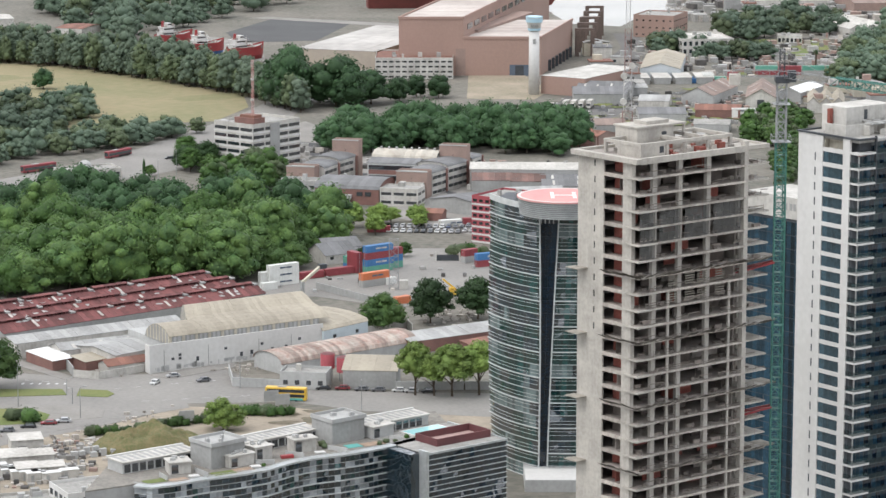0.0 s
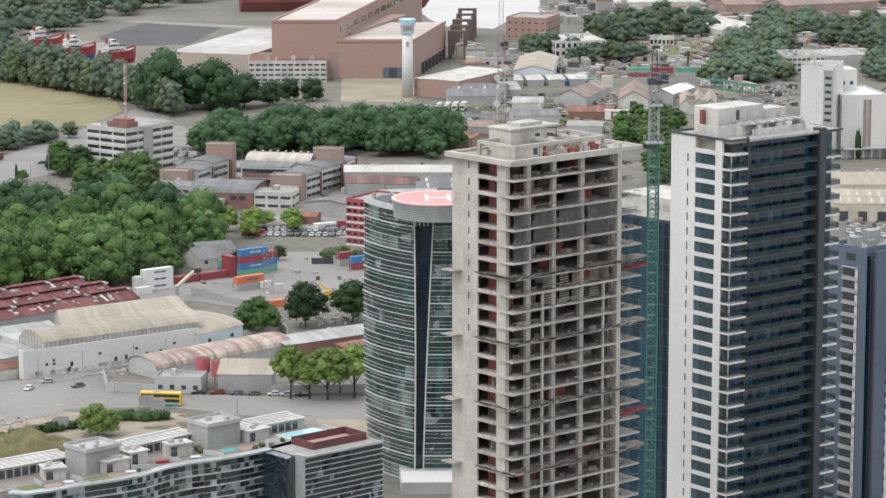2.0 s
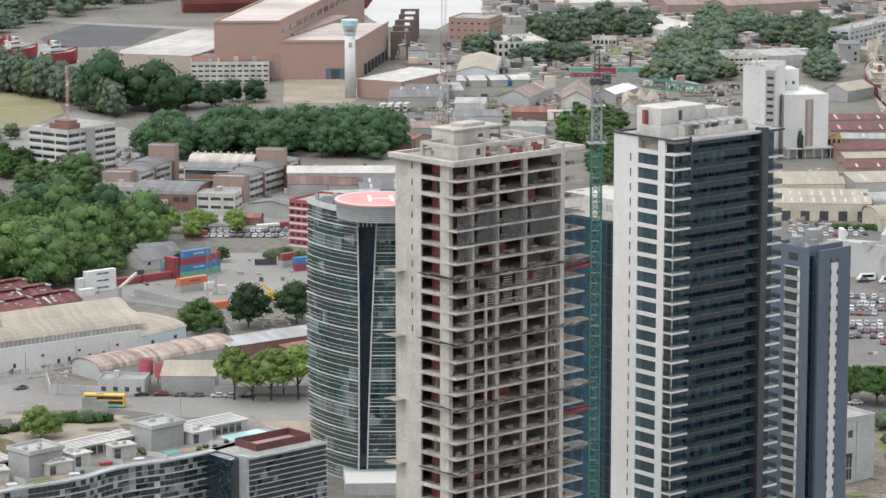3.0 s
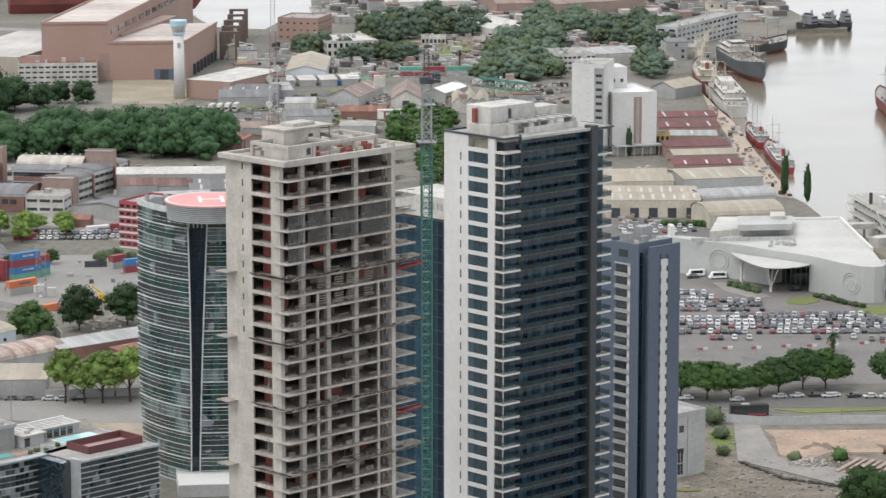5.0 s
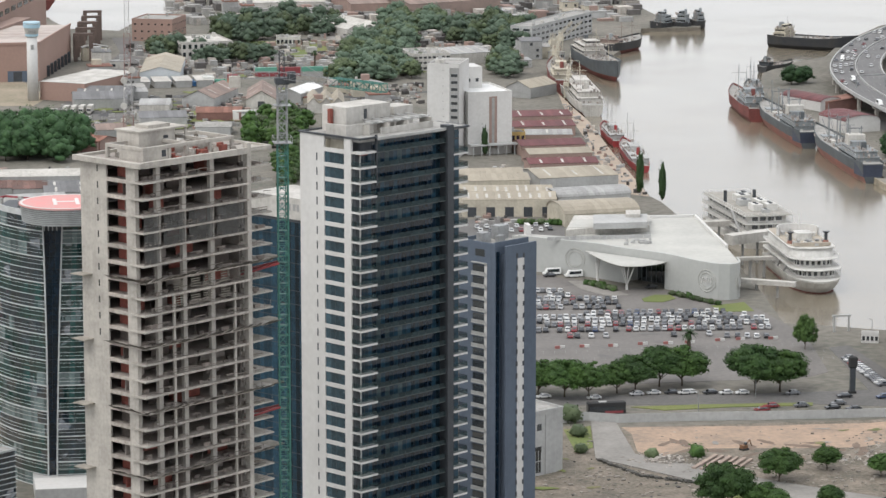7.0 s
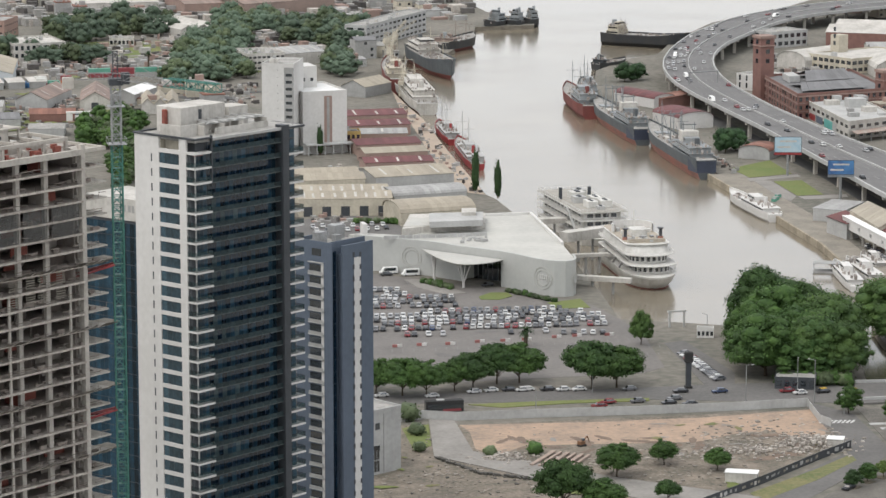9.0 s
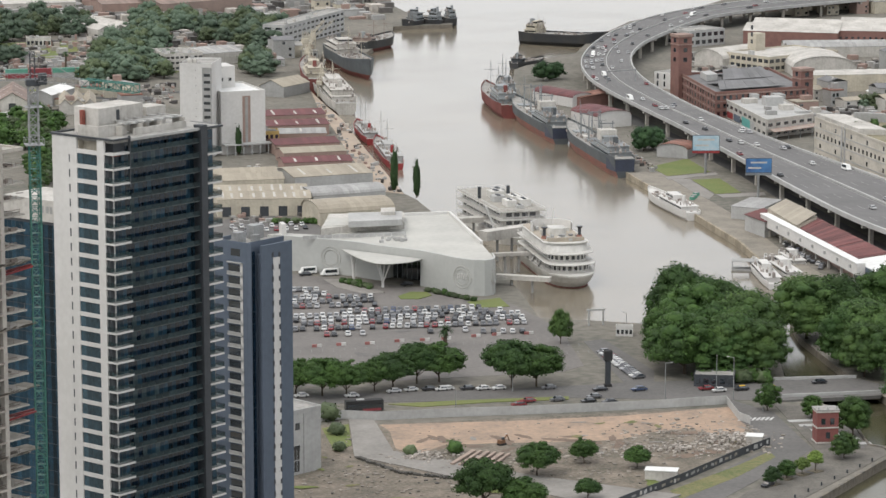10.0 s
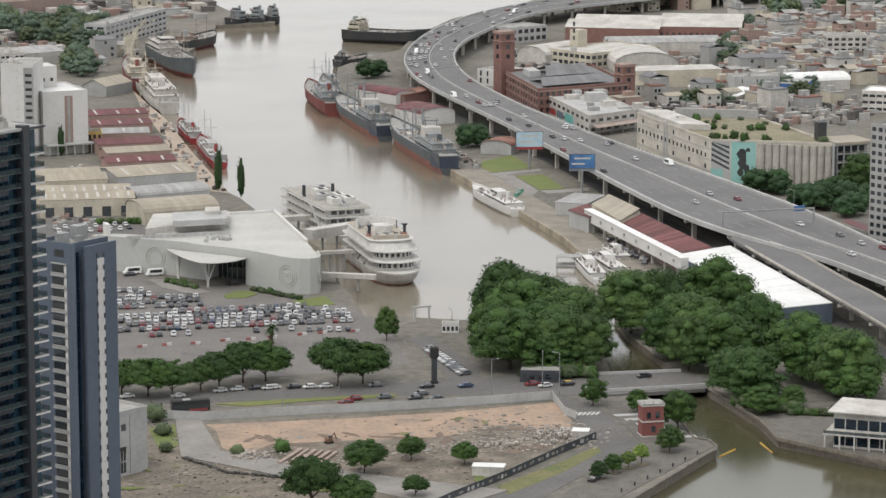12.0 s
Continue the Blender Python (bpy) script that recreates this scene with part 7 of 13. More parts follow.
t = shed("school_entrance_hall", sch(-42.2, -22), sch(-14.6, -22), 26, 6.4, 9.4, BRICK, ZINC_D, "red brick entrance hall with a grey curved roof", "arch", category="school", group=SA)
for x in (3.0, 9.0, 18.0, 21.6):
    part("window", B(x, x + 2.6, -0.05, 0.06, 3.6, 5.4), GLASS, t)
part("porch", B(8.6, 16, -2.4, 0.1, 2.8, 4.2), LGREY, t)
part("porch_glazing", B(9.4, 15.4, -0.3, -0.1, 0, 2.8), GLASS, t)
for x in (8.8, 11.0, 13.2, 15.5):
    part("porch_post", B(x, x + 0.4, -2.3, -1.9, 0, 2.8), LGREY, t)
t = shed("school_gym", sch(-33, 33.5), sch(-4.8, 33.5), 15, 11.4, 14.2, LGREY, mat("pale_streaked_gym_roof", (0.50, 0.47, 0.41), (0.36, 0.32, 0.27), 0.8, 0.15, 0.8, island=0.15), "school gymnasium with a pale curved roof", "arch", category="school", group=SA)
for i in range(8):
    bm = bmesh.new()
    cyl(bm, 2 + i * 3.4, 7.5, 14.0, 15.3, 0.5, n=8)
    part("roof_vent", bm, LGREY, t)
t = shed("school_cross_wing", sch(-32.7, 24.3), sch(-10.8, 24.3), 9, 10.4, 11.6, LGREY, ZINC_D, "school cross wing with a grey roof", "mono", category="school", group=SA)
for z, m, nm in ((8.6, GLASS, "window_band"), (6.6, BRICK, "brick_band"), (4.2, GLASS, "window_band")):
    part(nm, B(0.6, 21.2, -0.04, 0.08, z - 0.9, z + 0.9), m, t)
block("school_building", sch(-44, -6), sch(-31, -6), 20, 5.4, 1, 3, LGREY, "low pale school court wing", group=SA, clutter=3)
shed("red_canopy_house", (-11.09, 1216.76), (-0.45, 1214.04), 8, 3.0, 4.4, BRICK, TILE, "small house with a red roof", "gable", category="house")
for i, (A_, B_, D_, h, rm, lab) in enumerate((
        ((11.53, 1292.12), (70.82, 1288.78), 16, 9, OFFWHITE, "long low hall with a pale parapet"),
        ((12.38, 1280.36), (28.78, 1280.31), 18, 6, BROWNR, "brown-roofed hall"),
        ((28.72, 1277.26), (42.95, 1277.22), 20, 6, BROWNR, "brown-roofed workshop hall"),
        ((41.38, 1265.19), (71.93, 1265.09), 26, 6, ZINC_D, "dark zinc-roofed workshop hall"),
        ((-5.52, 1239.45), (15.05, 1225.29), 14, 5, ZINC_D, "dark-roofed open shed"),
        ((26.82, 1243.25), (50.09, 1247.52), 14, 6, ZINC, "zinc-roofed workshop hall"))):
    shed("workshop_hall", A_, B_, D_, h, h + 2.0, GREYW, rm, lab + " behind the school", "gable", i == 4, 2 if i in (2, 3) else 1, lights=8 if i == 3 else 0)
block("striped_building", (11.1, 1167.62), (25.04, 1157.73), 22, 17.5, 6, 6, mat("maroon_render", (0.32, 0.07, 0.08), (0.26, 0.06, 0.07), 0.8, 0.2, 1), "maroon building with white bands and dark windows", wh=0.36, ww=0.6, band=WHITE, sill=0.42)
for i, (x, y) in enumerate(((-29.65, 1187.92), (8.09, 1206.04), (-0.89, 1200.8))):
    container((x, y), 10 * i, 1, [C_RED if i < 2 else C_WHITE], 9)

# ---- shipyard halls and the white tower ----
t = thing("shipyard_hall", "huge salmon-coloured shipyard hall with pale roofs", "hall", (-24.3, 1690.94), 0)
FW = 78.33
A1 = 35.58
SDX, SDY = (21.49, 96.93)
for nm, x0, x1, h, dep in (("tall", 0, A1, 31.5, 2.6), ("low", A1 + 0.05, FW, 20.5, 1.0)):
    bm = bmesh.new()
    prism(bm, [(x0, 0), (x1, 0), (x1 + SDX * dep, SDY * dep), (x0 + SDX * dep, SDY * dep)], 0, h)
    part("wall", bm, YARD_W, t)
    bm = bmesh.new()
    n = 14
    for i in range(n):
        f0, f1 = i / n, (i + 0.98) / n
        v = [(x0 + 0.8 + SDX * dep * f0, SDY * dep * f0 + 0.5), (x1 - 0.8 + SDX * dep * f0, SDY * dep * f0 + 0.5), (x1 - 0.8 + SDX * dep * f1, SDY * dep * f1 + 0.3), (x0 + 0.8 + SDX * dep * f1, SDY * dep * f1 + 0.3)]
        prism(bm, v, h, h + 0.3)
    part("roof", bm, mat("pale_patched_roof_" + nm, (0.52, 0.47, 0.43), (0.36, 0.30, 0.27), 0.8, 0.02, 0.2, island=0.12), t, kind="stuff")
    bm = bmesh.new()
    for p, q in (((x0, 0), (x1, 0)), ((x1, 0), (x1 + SDX * dep, SDY * dep)), ((x0, 0), (x0 + SDX * dep, SDY * dep))):
        bar(bm, (p[0], p[1], h + 0.5), (q[0], q[1], h + 0.5), 0.8, 1.4)
    part("parapet", bm, YARD_W, t)
for i in range(12):
    f = 0.04 + i * 0.075
    x, y = A1 + 0.06 + SDX * 2.6 * f, SDY * 2.6 * f
    bm = bmesh.new()
    bar(bm, (x, y, 26), (x + SDX * 0.13, y + SDY * 0.13, 26), 0.5, 3.0)
    part("window", bm, GLASS, t)
part("door", B(FW * 0.78, FW * 0.92, -0.15, 0.1, 0, 6.0), SLATE, t)
part("door", B(FW * 0.82, FW * 0.88, -0.2, 0.1, 0, 5.6), DARK, t)
part("door", B(FW * 0.40, FW * 0.47, -0.12, 0.1, 0, 15), BRICK_P, t)
for i in range(7):
    f = 0.25 + i * 0.11
    x, y = FW + SDX * f, SDY * f
    part("bay_door", B(x - 1, x + 1.2, y - 2.5, y + 2.5, 0, 6), DARK, t)
bm = bmesh.new()
bar(bm, (A1 + 4, 30, 21.4), (A1 + 38, 130, 21.4), 10, 1.6)
part("roof_hatch", bm, BRICK_P, t)
SLIP = mat("rusty_brown_steel", (0.14, 0.10, 0.085), (0.085, 0.065, 0.055), 0.85, 0.2, 1)
t = thing("slipway_piers", "rows of brown concrete slipway piers", "piers", (76.93, 1781.86), 0)
for i in range(6):
    for j in range(2):
        part("pier", B(i * 2.2 + j * 9, i * 2.2 + j * 9 + 2.2, i * 22, i * 22 + 6, 0, 15 + 1.0 * (i % 3)), SLIP, t)
    part("beam", B(i * 2.2, i * 2.2 + 11.4, i * 22 + 1, i * 22 + 4, 14.9 + (i % 3), 16.2 + (i % 3)), SLIP, t)
t = thing("white_water_tower", "tall round white concrete tower with a blue band", "tower", (47.95, 1610.35), 0)
bm = bmesh.new()
cyl(bm, 0, 0, 0, 33.5, 2.9, 2.7, n=20)
part("shaft", bm, WHITE, t, smooth=True)
bm = bmesh.new()
cyl(bm, 0, 0, 33.5, 40.5, 3.0, 4.3, n=20)
part("head", bm, OFFWHITE, t, smooth=True)
for z0, z1, r in ((38.2, 40.2, 4.27), (33.8, 35.0, 3.32)):
    bm = bmesh.new()
    cyl(bm, 0, 0, z0, z1, r, r + 0.25, n=20)
    part("blue_band", bm, mat("pale_blue_band", (0.36, 0.53, 0.62), (0.42, 0.58, 0.66), 0.7), t)
bm = bmesh.new()
cyl(bm, 0, 0, 40.5, 41.3, 4.5, 4.4, n=20)
part("rim", bm, mat("pale_blue_rim", (0.45, 0.6, 0.68), None, 0.7), t)
part("emblem", B(-0.8, 0.8, -2.95, -2.7, 27, 29.5), GREYW, t)
for i in range(4):
    part("letter_bar", B(-1.9 + i * 1.0, -1.2 + i * 1.0, -3.95, -3.4, 36, 37.2), GREYW, t)
shed("long_grey_roofed_hall", (-82.57, 1722.36), (-37.42, 1706.44), 130, 10.5, 11.5, mat("beige_cladding", (0.42, 0.36, 0.29), (0.36, 0.31, 0.26), 0.8, 0.1, 0.8), mat("mottled_pale_roof", (0.50, 0.48, 0.45), (0.33, 0.31, 0.29), 0.8, 0.03, 0.2, island=0.1), "long beige hall with a mottled pale roof", "flat", sheets=9)
block("white_yard_office", (-37.08, 1675.81), (5.61, 1675.64), 40, 11.0, 4, 12, OFFWHITE, "white shipyard office with red roof", roofm=TILE, clutter=8, wh=0.34, ww=0.7)
shed("low_brown_hall", (51.59, 1612.65), (74.2, 1598.72), 60, 9.0, 9.6, YARD_W, OFFWHITE, "low brown hall with a pale roof", "flat", sheets=6)
for i, (A_, B_) in enumerate((((-70.29, 1670.94), (-51.93, 1675.87)), ((-50.11, 1656.03), (-34.92, 1660.89)))):
    shed("yard_store", A_, B_, 14, 4.5, 5.2, BRICK, OFFWHITE, "low brick store with a pale roof", "mono")
container((-46.81, 1680.88), 0, 1, [C_BLUE], 12)
for i in range(4):
    x, y = (62.7, 1554.26)
    t = thing("parked_lorry", "white box lorry parked in a row", "lorry", (x + i * 4.1, y + i * 0.6, 0), 78, "row of lorries")
    part("box_body", B(-4, 4, -1.25, 1.25, 1.1, 4.2), OFFWHITE, t)
    part("cab", B(-6.0, -4.1, -1.2, 1.2, 0.6, 3.2, 0.1), OFFWHITE, t)
    part("windscreen", B(-6.05, -5.8, -1.0, 1.0, 1.9, 2.9), GLASS, t)
    for wx in (-5, -1, 2.8):
        for wy in (-1.15, 1.15):
            o = part("wheel", WHEEL, None, t)
            o.location, o.scale = (wx, wy, 0.5), (1.6, 1.4, 1.6)


# boats laid up on the shipyard apron
def boat(name, at, rz, L, W, H, hull, upper, label, low=None, decks=2, mast=True, z=0.0, fore=0.25, category="boat", tall=2.6, house=0.34, extra=0):
    """A vessel: a flared hull with a raised bow, deck, stacked deckhouses, bridge windows, funnel and mast. Its bow points along x."""
    t = thing(name, label, category, (at[0], at[1], z), rz, "moored vessels" if z < 0 else "laid-up boats")
    n = 14
    bm = bmesh.new()
    rings = []
    for i in range(n + 1):
        f = i / n
        w = W / 2 * min(1.0, 0.72 + f * 1.6) * (1 - max(0, (f - 0.62) / 0.38) ** 2.2 * 0.97)
        sheer = H * (1 + 0.35 * max(0, (f - 0.6) / 0.4) ** 1.6 + 0.08 * max(0, (0.2 - f) / 0.2))
        x = L * f
        flare = 0.55 + 0.3 * (1 - max(0, (f - 0.6) / 0.4))
        belt = H * (0.58 if extra == 7 else 0.4)
        rings.append([(x - 0.04 * L * max(0, f - 0.7) * 3, -w * flare * 0.7, 0), (x, -w * 0.93, belt), (x + 0.02 * L * max(0, f - 0.7) * 3, -w, sheer), (x + 0.02 * L * max(0, f - 0.7) * 3, w, sheer), (x, w * 0.93, belt), (x - 0.04 * L * max(0, f - 0.7) * 3, w * flare * 0.7, 0)])
    vs = [[bm.verts.new(p) for p in r] for r in rings]
    for a_, b_ in zip(vs, vs[1:]):
        for k, mi in ((0, 1), (1, 0), (2, 2), (3, 0), (4, 1)):
            bm.faces.new((a_[k], b_[k], b_[k + 1], a_[k + 1])[::-1] if k != 2 else (a_[k], b_[k], b_[k + 1], a_[k + 1])[::-1]).material_index = mi
    bm.faces.new(vs[0][::-1]).material_index = 0
    bm.faces.new(vs[-1]).material_index = 0
    part("hull", bm, [hull, low or hull, upper if extra == 9 else ROOF_F], t)
    bm = bmesh.new()
    for s in (2, 3):
        for a_, b_ in zip(rings, rings[1:]):
            p, q = Vector(a_[s]), Vector(b_[s])
            bar(bm, p + Vector((0, 0, 0.45)), q + Vector((0, 0, 0.45)), 0.18, 0.9)
    part("bulwark", bm, hull, t, kind="stuff")
    if extra == 7:
        bm = bmesh.new()
        prism(bm, [(-0.08, -W * 0.33), (L * 0.1, -W * 0.44), (L * 0.1, W * 0.44), (-0.08, W * 0.33)], H * 0.42, H * 1.02)
        part("stern_plate", bm, NAVYP, t, "dark navy painted stern")
        for fx, hh in ((0.3, 13), (0.52, 15), (0.66, 12)):
            bm = bmesh.new()
            for y in (-W * 0.2, W * 0.2):
                cyl(bm, L * fx, y, H, H + hh, 0.35, 0.2, n=6)
                tube(bm, [(L * fx, y, H + 1.5), (L * (fx + 0.08), y * 1.5, H + hh * 0.8)], 0.16, 5)
            bar(bm, (L * fx, -W * 0.26, H + hh * 0.92), (L * fx, W * 0.26, H + hh * 0.92), 0.4)
            part("derrick", bm, SHIPGREY, t, "grey twin-post cargo derrick")
        for fx, wf in ((0.5, 0.5), (0.6, 0.42), (0.74, 0.5)):
            part("hatch", B(L * fx, L * (fx + 0.06), -W * wf / 2, W * wf / 2, H - 0.1, H + 1.3, 0.1), OFFWHITE if fx == 0.6 else SHIPGREY, t)
        part("wheelhouse", B(L * 0.27, L * 0.33, -W * 0.3, W * 0.3, H, H + 9.4, 0.15), OFFWHITE, t, "white bridge house")
    x0 = L * (0.08 if fore < 0.5 else 1 - fore)
    hl = L * house
    z0 = H
    for d in range(decks):
        ins = d * 0.09
        xa, xb, wy = x0 + hl * ins * 0.8, x0 + hl * (1 - ins), W / 2 * (0.82 - 0.09 * d)
        part("deckhouse", B(xa, xb, -wy, wy, z0, z0 + tall, 0.08), upper, t)
        part("window_band", B(xa + 0.4, xb - 0.4, -wy - 0.04, wy + 0.04, z0 + tall * 0.5, z0 + tall * 0.78), GLASS, t)
        part("deck_edge", B(xa - 0.6, xb + 0.6, -wy - 0.5, wy + 0.5, z0 + tall, z0 + tall + 0.15), upper, t)
        z0 += tall + 0.15
    part("bridge", B(x0 + hl * 0.5, x0 + hl * 0.82, -W * 0.25, W * 0.25, z0, z0 + 2.3, 0.08), upper, t)
    part("bridge_window", B(x0 + hl * 0.53, x0 + hl * 0.825, -W * 0.255, W * 0.255, z0 + 1.0, z0 + 1.9), GLASS, t)
    bm = bmesh.new()
    cyl(bm, x0 + hl * 0.25, 0, z0, z0 + 3.4, W * 0.1, W * 0.085, n=10)
    part("funnel", bm, hull if hull is not HULL_K else SHIPGREY, t)
    if mast:
        for mx in ([0.5] if L < 40 else [0.45, 0.78]):
            bm = bmesh.new()
            cyl(bm, L * mx, 0, H, H + min(L * 0.28, 16), 0.22, 0.1, n=6)
            bar(bm, (L * mx, -W * 0.3, H + min(L * 0.2, 11)), (L * mx, W * 0.3, H + min(L * 0.2, 11)), 0.16)
            tube(bm, [(L * mx, 0, H + min(L * 0.26, 15)), (L * (mx + 0.2), 0, H + 0.8)], 0.05, 4)
            tube(bm, [(L * mx, 0, H + min(L * 0.26, 15)), (L * (mx - 0.16), 0, H + 2)], 0.05, 4)
            part("mast", bm, upper if extra != 5 else CREAM, t)
    bm = bmesh.new()
    for k in range(int(L * 0.9)):
        x, y, w = x0 + hl * rng.uniform(-0.1, 1.1), W * rng.uniform(-0.4, 0.36), rng.uniform(0.3, 1.4)
        zz = H + rng.choice(range(decks + 1)) * (tall + 0.15)
        box(bm, x, x + w, y, y + w * 0.8, zz, zz + rng.uniform(0.4, 1.8))
    for k in range(10):
        x, y = x0 + hl * rng.uniform(0, 1.2), W * rng.uniform(-0.3, 0.3)
        cyl(bm, x, y, H, z0 + rng.uniform(0.6, 1.8 if extra == 9 else min(8.0, L * 0.12)), 0.12, 0.06, n=5)
    for k in range(int(L * 0.5)):
        x, y, w = L * rng.uniform(0.4, 0.86), W * rng.uniform(-0.36, 0.3), rng.uniform(0.4, 1.8)
        box(bm, x, x + w, y, y + w * 0.8, H - 0.2, H + rng.uniform(0.4, 1.6))
    part("deck_gear", bm, mat(name + "_gear", tuple(c * 0.8 for c in (0.45, 0.44, 0.42)), (0.25, 0.2, 0.17), 0.7, 0.6, 2, island=0.4), t, "winches, hatches and deck gear", kind="stuff")
    return t


boat("red_trawler", (-170.51, 1829.37), 35, 24, 9, 6.5, REDP, WHITE, "red and white trawler standing on land", decks=2)
boat("blue_red_trawler", (-146.54, 1782.83), 35, 22, 9, 6.5, REDP, WHITE, "red, blue and white trawler standing on land", BLUEP)
boat("red_trawler", (-122.66, 1760.36), 40, 24, 9, 6.5, REDP, WHITE, "red and white trawler standing on land")
t = boat("ship_under_construction", (-50.75, 2063.29), 8, 130, 22, 16, HULL_R, OFFWHITE, "huge red ship hull on the slipway", decks=1)
shed("red_yard_shed", (-238.84, 1891.17), (-221.73, 1884.76), 30, 5, 6, OFFWHITE, TILE, "low yard shed with a red roof", "gable")
shed("far_white_hall", (-289.17, 1930.28), (-270.52, 1936.83), 30, 6, 7, OFFWHITE, OFFWHITE, "low white yard hall", "gable")
t = block("white_kiosk", (-163.64, 1311.15), (-139.67, 1322.03), 14, 4.5, 1, 6, OFFWHITE, "low white pavilion with a small dome", clutter=0)
bm = bmesh.new()
bmesh.ops.create_uvsphere(bm, u_segments=16, v_segments=8, radius=3.0)
for v in bm.verts:
    v.co = Vector((v.co.x + 12, v.co.y + 7, max(v.co.z, -0.5) + 5.6))
part("dome", bm, LGREY, t, smooth=True)

# the tall lattice radio mast behind the towers
t = thing("radio_mast", "tall red and white lattice radio mast with dishes", "mast", (71.76, 1187.83), 0)
for k in range(6):
    bm = bmesh.new()
    lattice(bm, (0, 0, k * 16), (0, 0, k * 16 + 16), 5.2 - 0.7 * k, 4.0 - 0.3 * k, 0.22 - 0.02 * k)
    part("section", bm, (mat("mast_red", (0.24, 0.14, 0.125), None, 0.6), mat("mast_white", (0.42, 0.41, 0.40), None, 0.6))[k % 2], t)
for z, x in ((52, -1.8), (62, -1.6), (66, 1.6)):
    bm = bmesh.new()
    cyl(bm, x, -2.2, z, z + 1.0, 1.3, n=12)
    bmesh.ops.rotate(bm, cent=(x, -2.2, z), verts=bm.verts, matrix=Matrix.Rotation(math.pi / 2, 3, "X"))
    part("dish", bm, OFFWHITE, t)

# ---- trees of the port side ----
grove("park", [(-176.85, 1165.68), (-127.13, 1168.01), (-79.88, 1177.89), (-56, 1190.55), (-43, 1171.47), (-42, 1143.42), (-50, 1120.09), (-61.61, 1084.64), (-77.6, 1081.46), (-116.35, 1065.75), (-158.9, 1043.45)], 14.5, 1.2, "trees of the park", 3)
grove("deep", [(-184.04, 1214.59), (-165.81, 1230.81), (-135.49, 1247.42), (-104.86, 1241.71), (-83.89, 1238.86), (-65.02, 1230.5), (-45.96, 1210.18), (-49.77, 1193.13), (-80.05, 1180.42), (-127.39, 1170.5), (-177.22, 1168.16)], 13.5, 1.1, "shaded trees of the park", 4)
grove("deep", [(-64, 1438), (-38, 1462), (-8, 1468), (32, 1466), (62, 1452), (66, 1420), (53, 1390), (14.6, 1402), (-15, 1402), (-36, 1392), (-62, 1406)], 12.5, 1.08, "trees behind the school", 5)
grove("casuarina", [(-265.91, 1749.99), (-218.04, 1728.23), (-165.21, 1676.33), (-104.6, 1599.42), (-74.55, 1527.11), (-68.4, 1548.28), (-75.24, 1603.89), (-104.56, 1646.51), (-153.09, 1714.75), (-206.76, 1769.04), (-271.72, 1789.05)], 6.6, 1.05, "windbreak trees", 7)
grove("far_wood", [(-206.62, 1351.27), (-185.94, 1384.94), (-152.19, 1405.87), (-119.36, 1451.65), (-116.2, 1480.6), (-147.2, 1461.28), (-192.49, 1435.05), (-216.37, 1416.84)], 10, 1.0, "avenue trees", 9)
grove("far_wood", [(-219.65, 1438.86), (-201.35, 1461.47), (-178.35, 1472.99), (-187.61, 1527.53), (-207.35, 1548.8), (-237.62, 1559.74)], 11, 1.0, "scrub trees by the meadow", 11)
grove("far_wood", [(-193.51, 1506.91), (-174.67, 1512.98), (-183.3, 1563.9), (-196.48, 1577.2)], 9, 1.0, "scrub trees by the meadow", 12)
grove("deep", [(-94, 1562), (-70, 1550), (-70, 1582), (-94, 1592)], 12, 1.6, "trees by the shipyard", 13)
grove("deep", [(-62, 1552), (-34, 1556), (-34, 1586), (-60, 1590)], 12, 1.5, "trees by the shipyard", 14)
grove("deep", [(-26, 1574), (2, 1590), (4, 1612), (-24, 1606)], 14, 0.85, "trees by the shipyard", 19)
grove("far_wood", [(-221.45, 1897.46), (-181.11, 1841.4), (-187.12, 1903.72), (-137.95, 1952.99), (-135.36, 2023.03), (-33.84, 2199.7), (-276.38, 2200.99), (-267.04, 2005.7)], 24, 1.5, "trees behind the shipyard", 15)
grove("bright", [(-40.17, 1171.5), (-27.21, 1177.74), (-18.72, 1196.94), (-3.12, 1196.89), (-5.42, 1214.06), (-32.68, 1219.51), (-38.99, 1203.54)], 11, 0.85, "trees before the school", 16)
grove("wood", [(-97.33, 1280.57), (-67.96, 1287.94), (-69.37, 1315.52), (-85.02, 1331.39), (-99, 1303.22)], 9, 1.0, "trees by the office block", 17)
grove("broad", [(-114.95, 1334.7), (-101.32, 1334.65), (-103.75, 1367.6), (-115.87, 1376.12)], 9, 1.0, "trees by the office block", 18)
for (x, y), k, s in (((-20.31, 993.59), "broad", 1.38), ((-4.18, 1012.05), "broad", 1.5), ((11.81, 1018.63), "broad", 1.5), ((-8.35, 903.99), "tall", 1.35), ((-2.74, 903.22), "tall", 1.2), ((2.69, 902.45), "tall", 1.42), ((10.86, 903.95), "tall", 1.38), ((6.49, 911.59), "tall", 1.1), ((-63.03, 859.38), "bush", 1.3), ((-137, 911.92), "broad", 1.6), ((-124.85, 872.06), "shrub", 1.3), ((-119.39, 869.23), "shrub", 1.4), ((-130.76, 1331.54), "cypress", 0.6), ((-128.29, 1331.53), "broad", 0.5), ((-213.47, 1634.91), "broad", 0.9), ((-184.23, 1577.15), "cypress", 0.55), ((-222.61, 1559.68), "casuarina", 0.4), ((-197.51, 1527.57), "casuarina", 0.55), ((-29, 1117.77), "broad", 0.7), ((-14.61, 1135.09), "broad", 0.5)):
    tree(k, x, y, s)
hedge((3.4, 1138.58), (14.01, 1138.55), 9, 1.1, "row of rough green shrubs by a yard", 2)
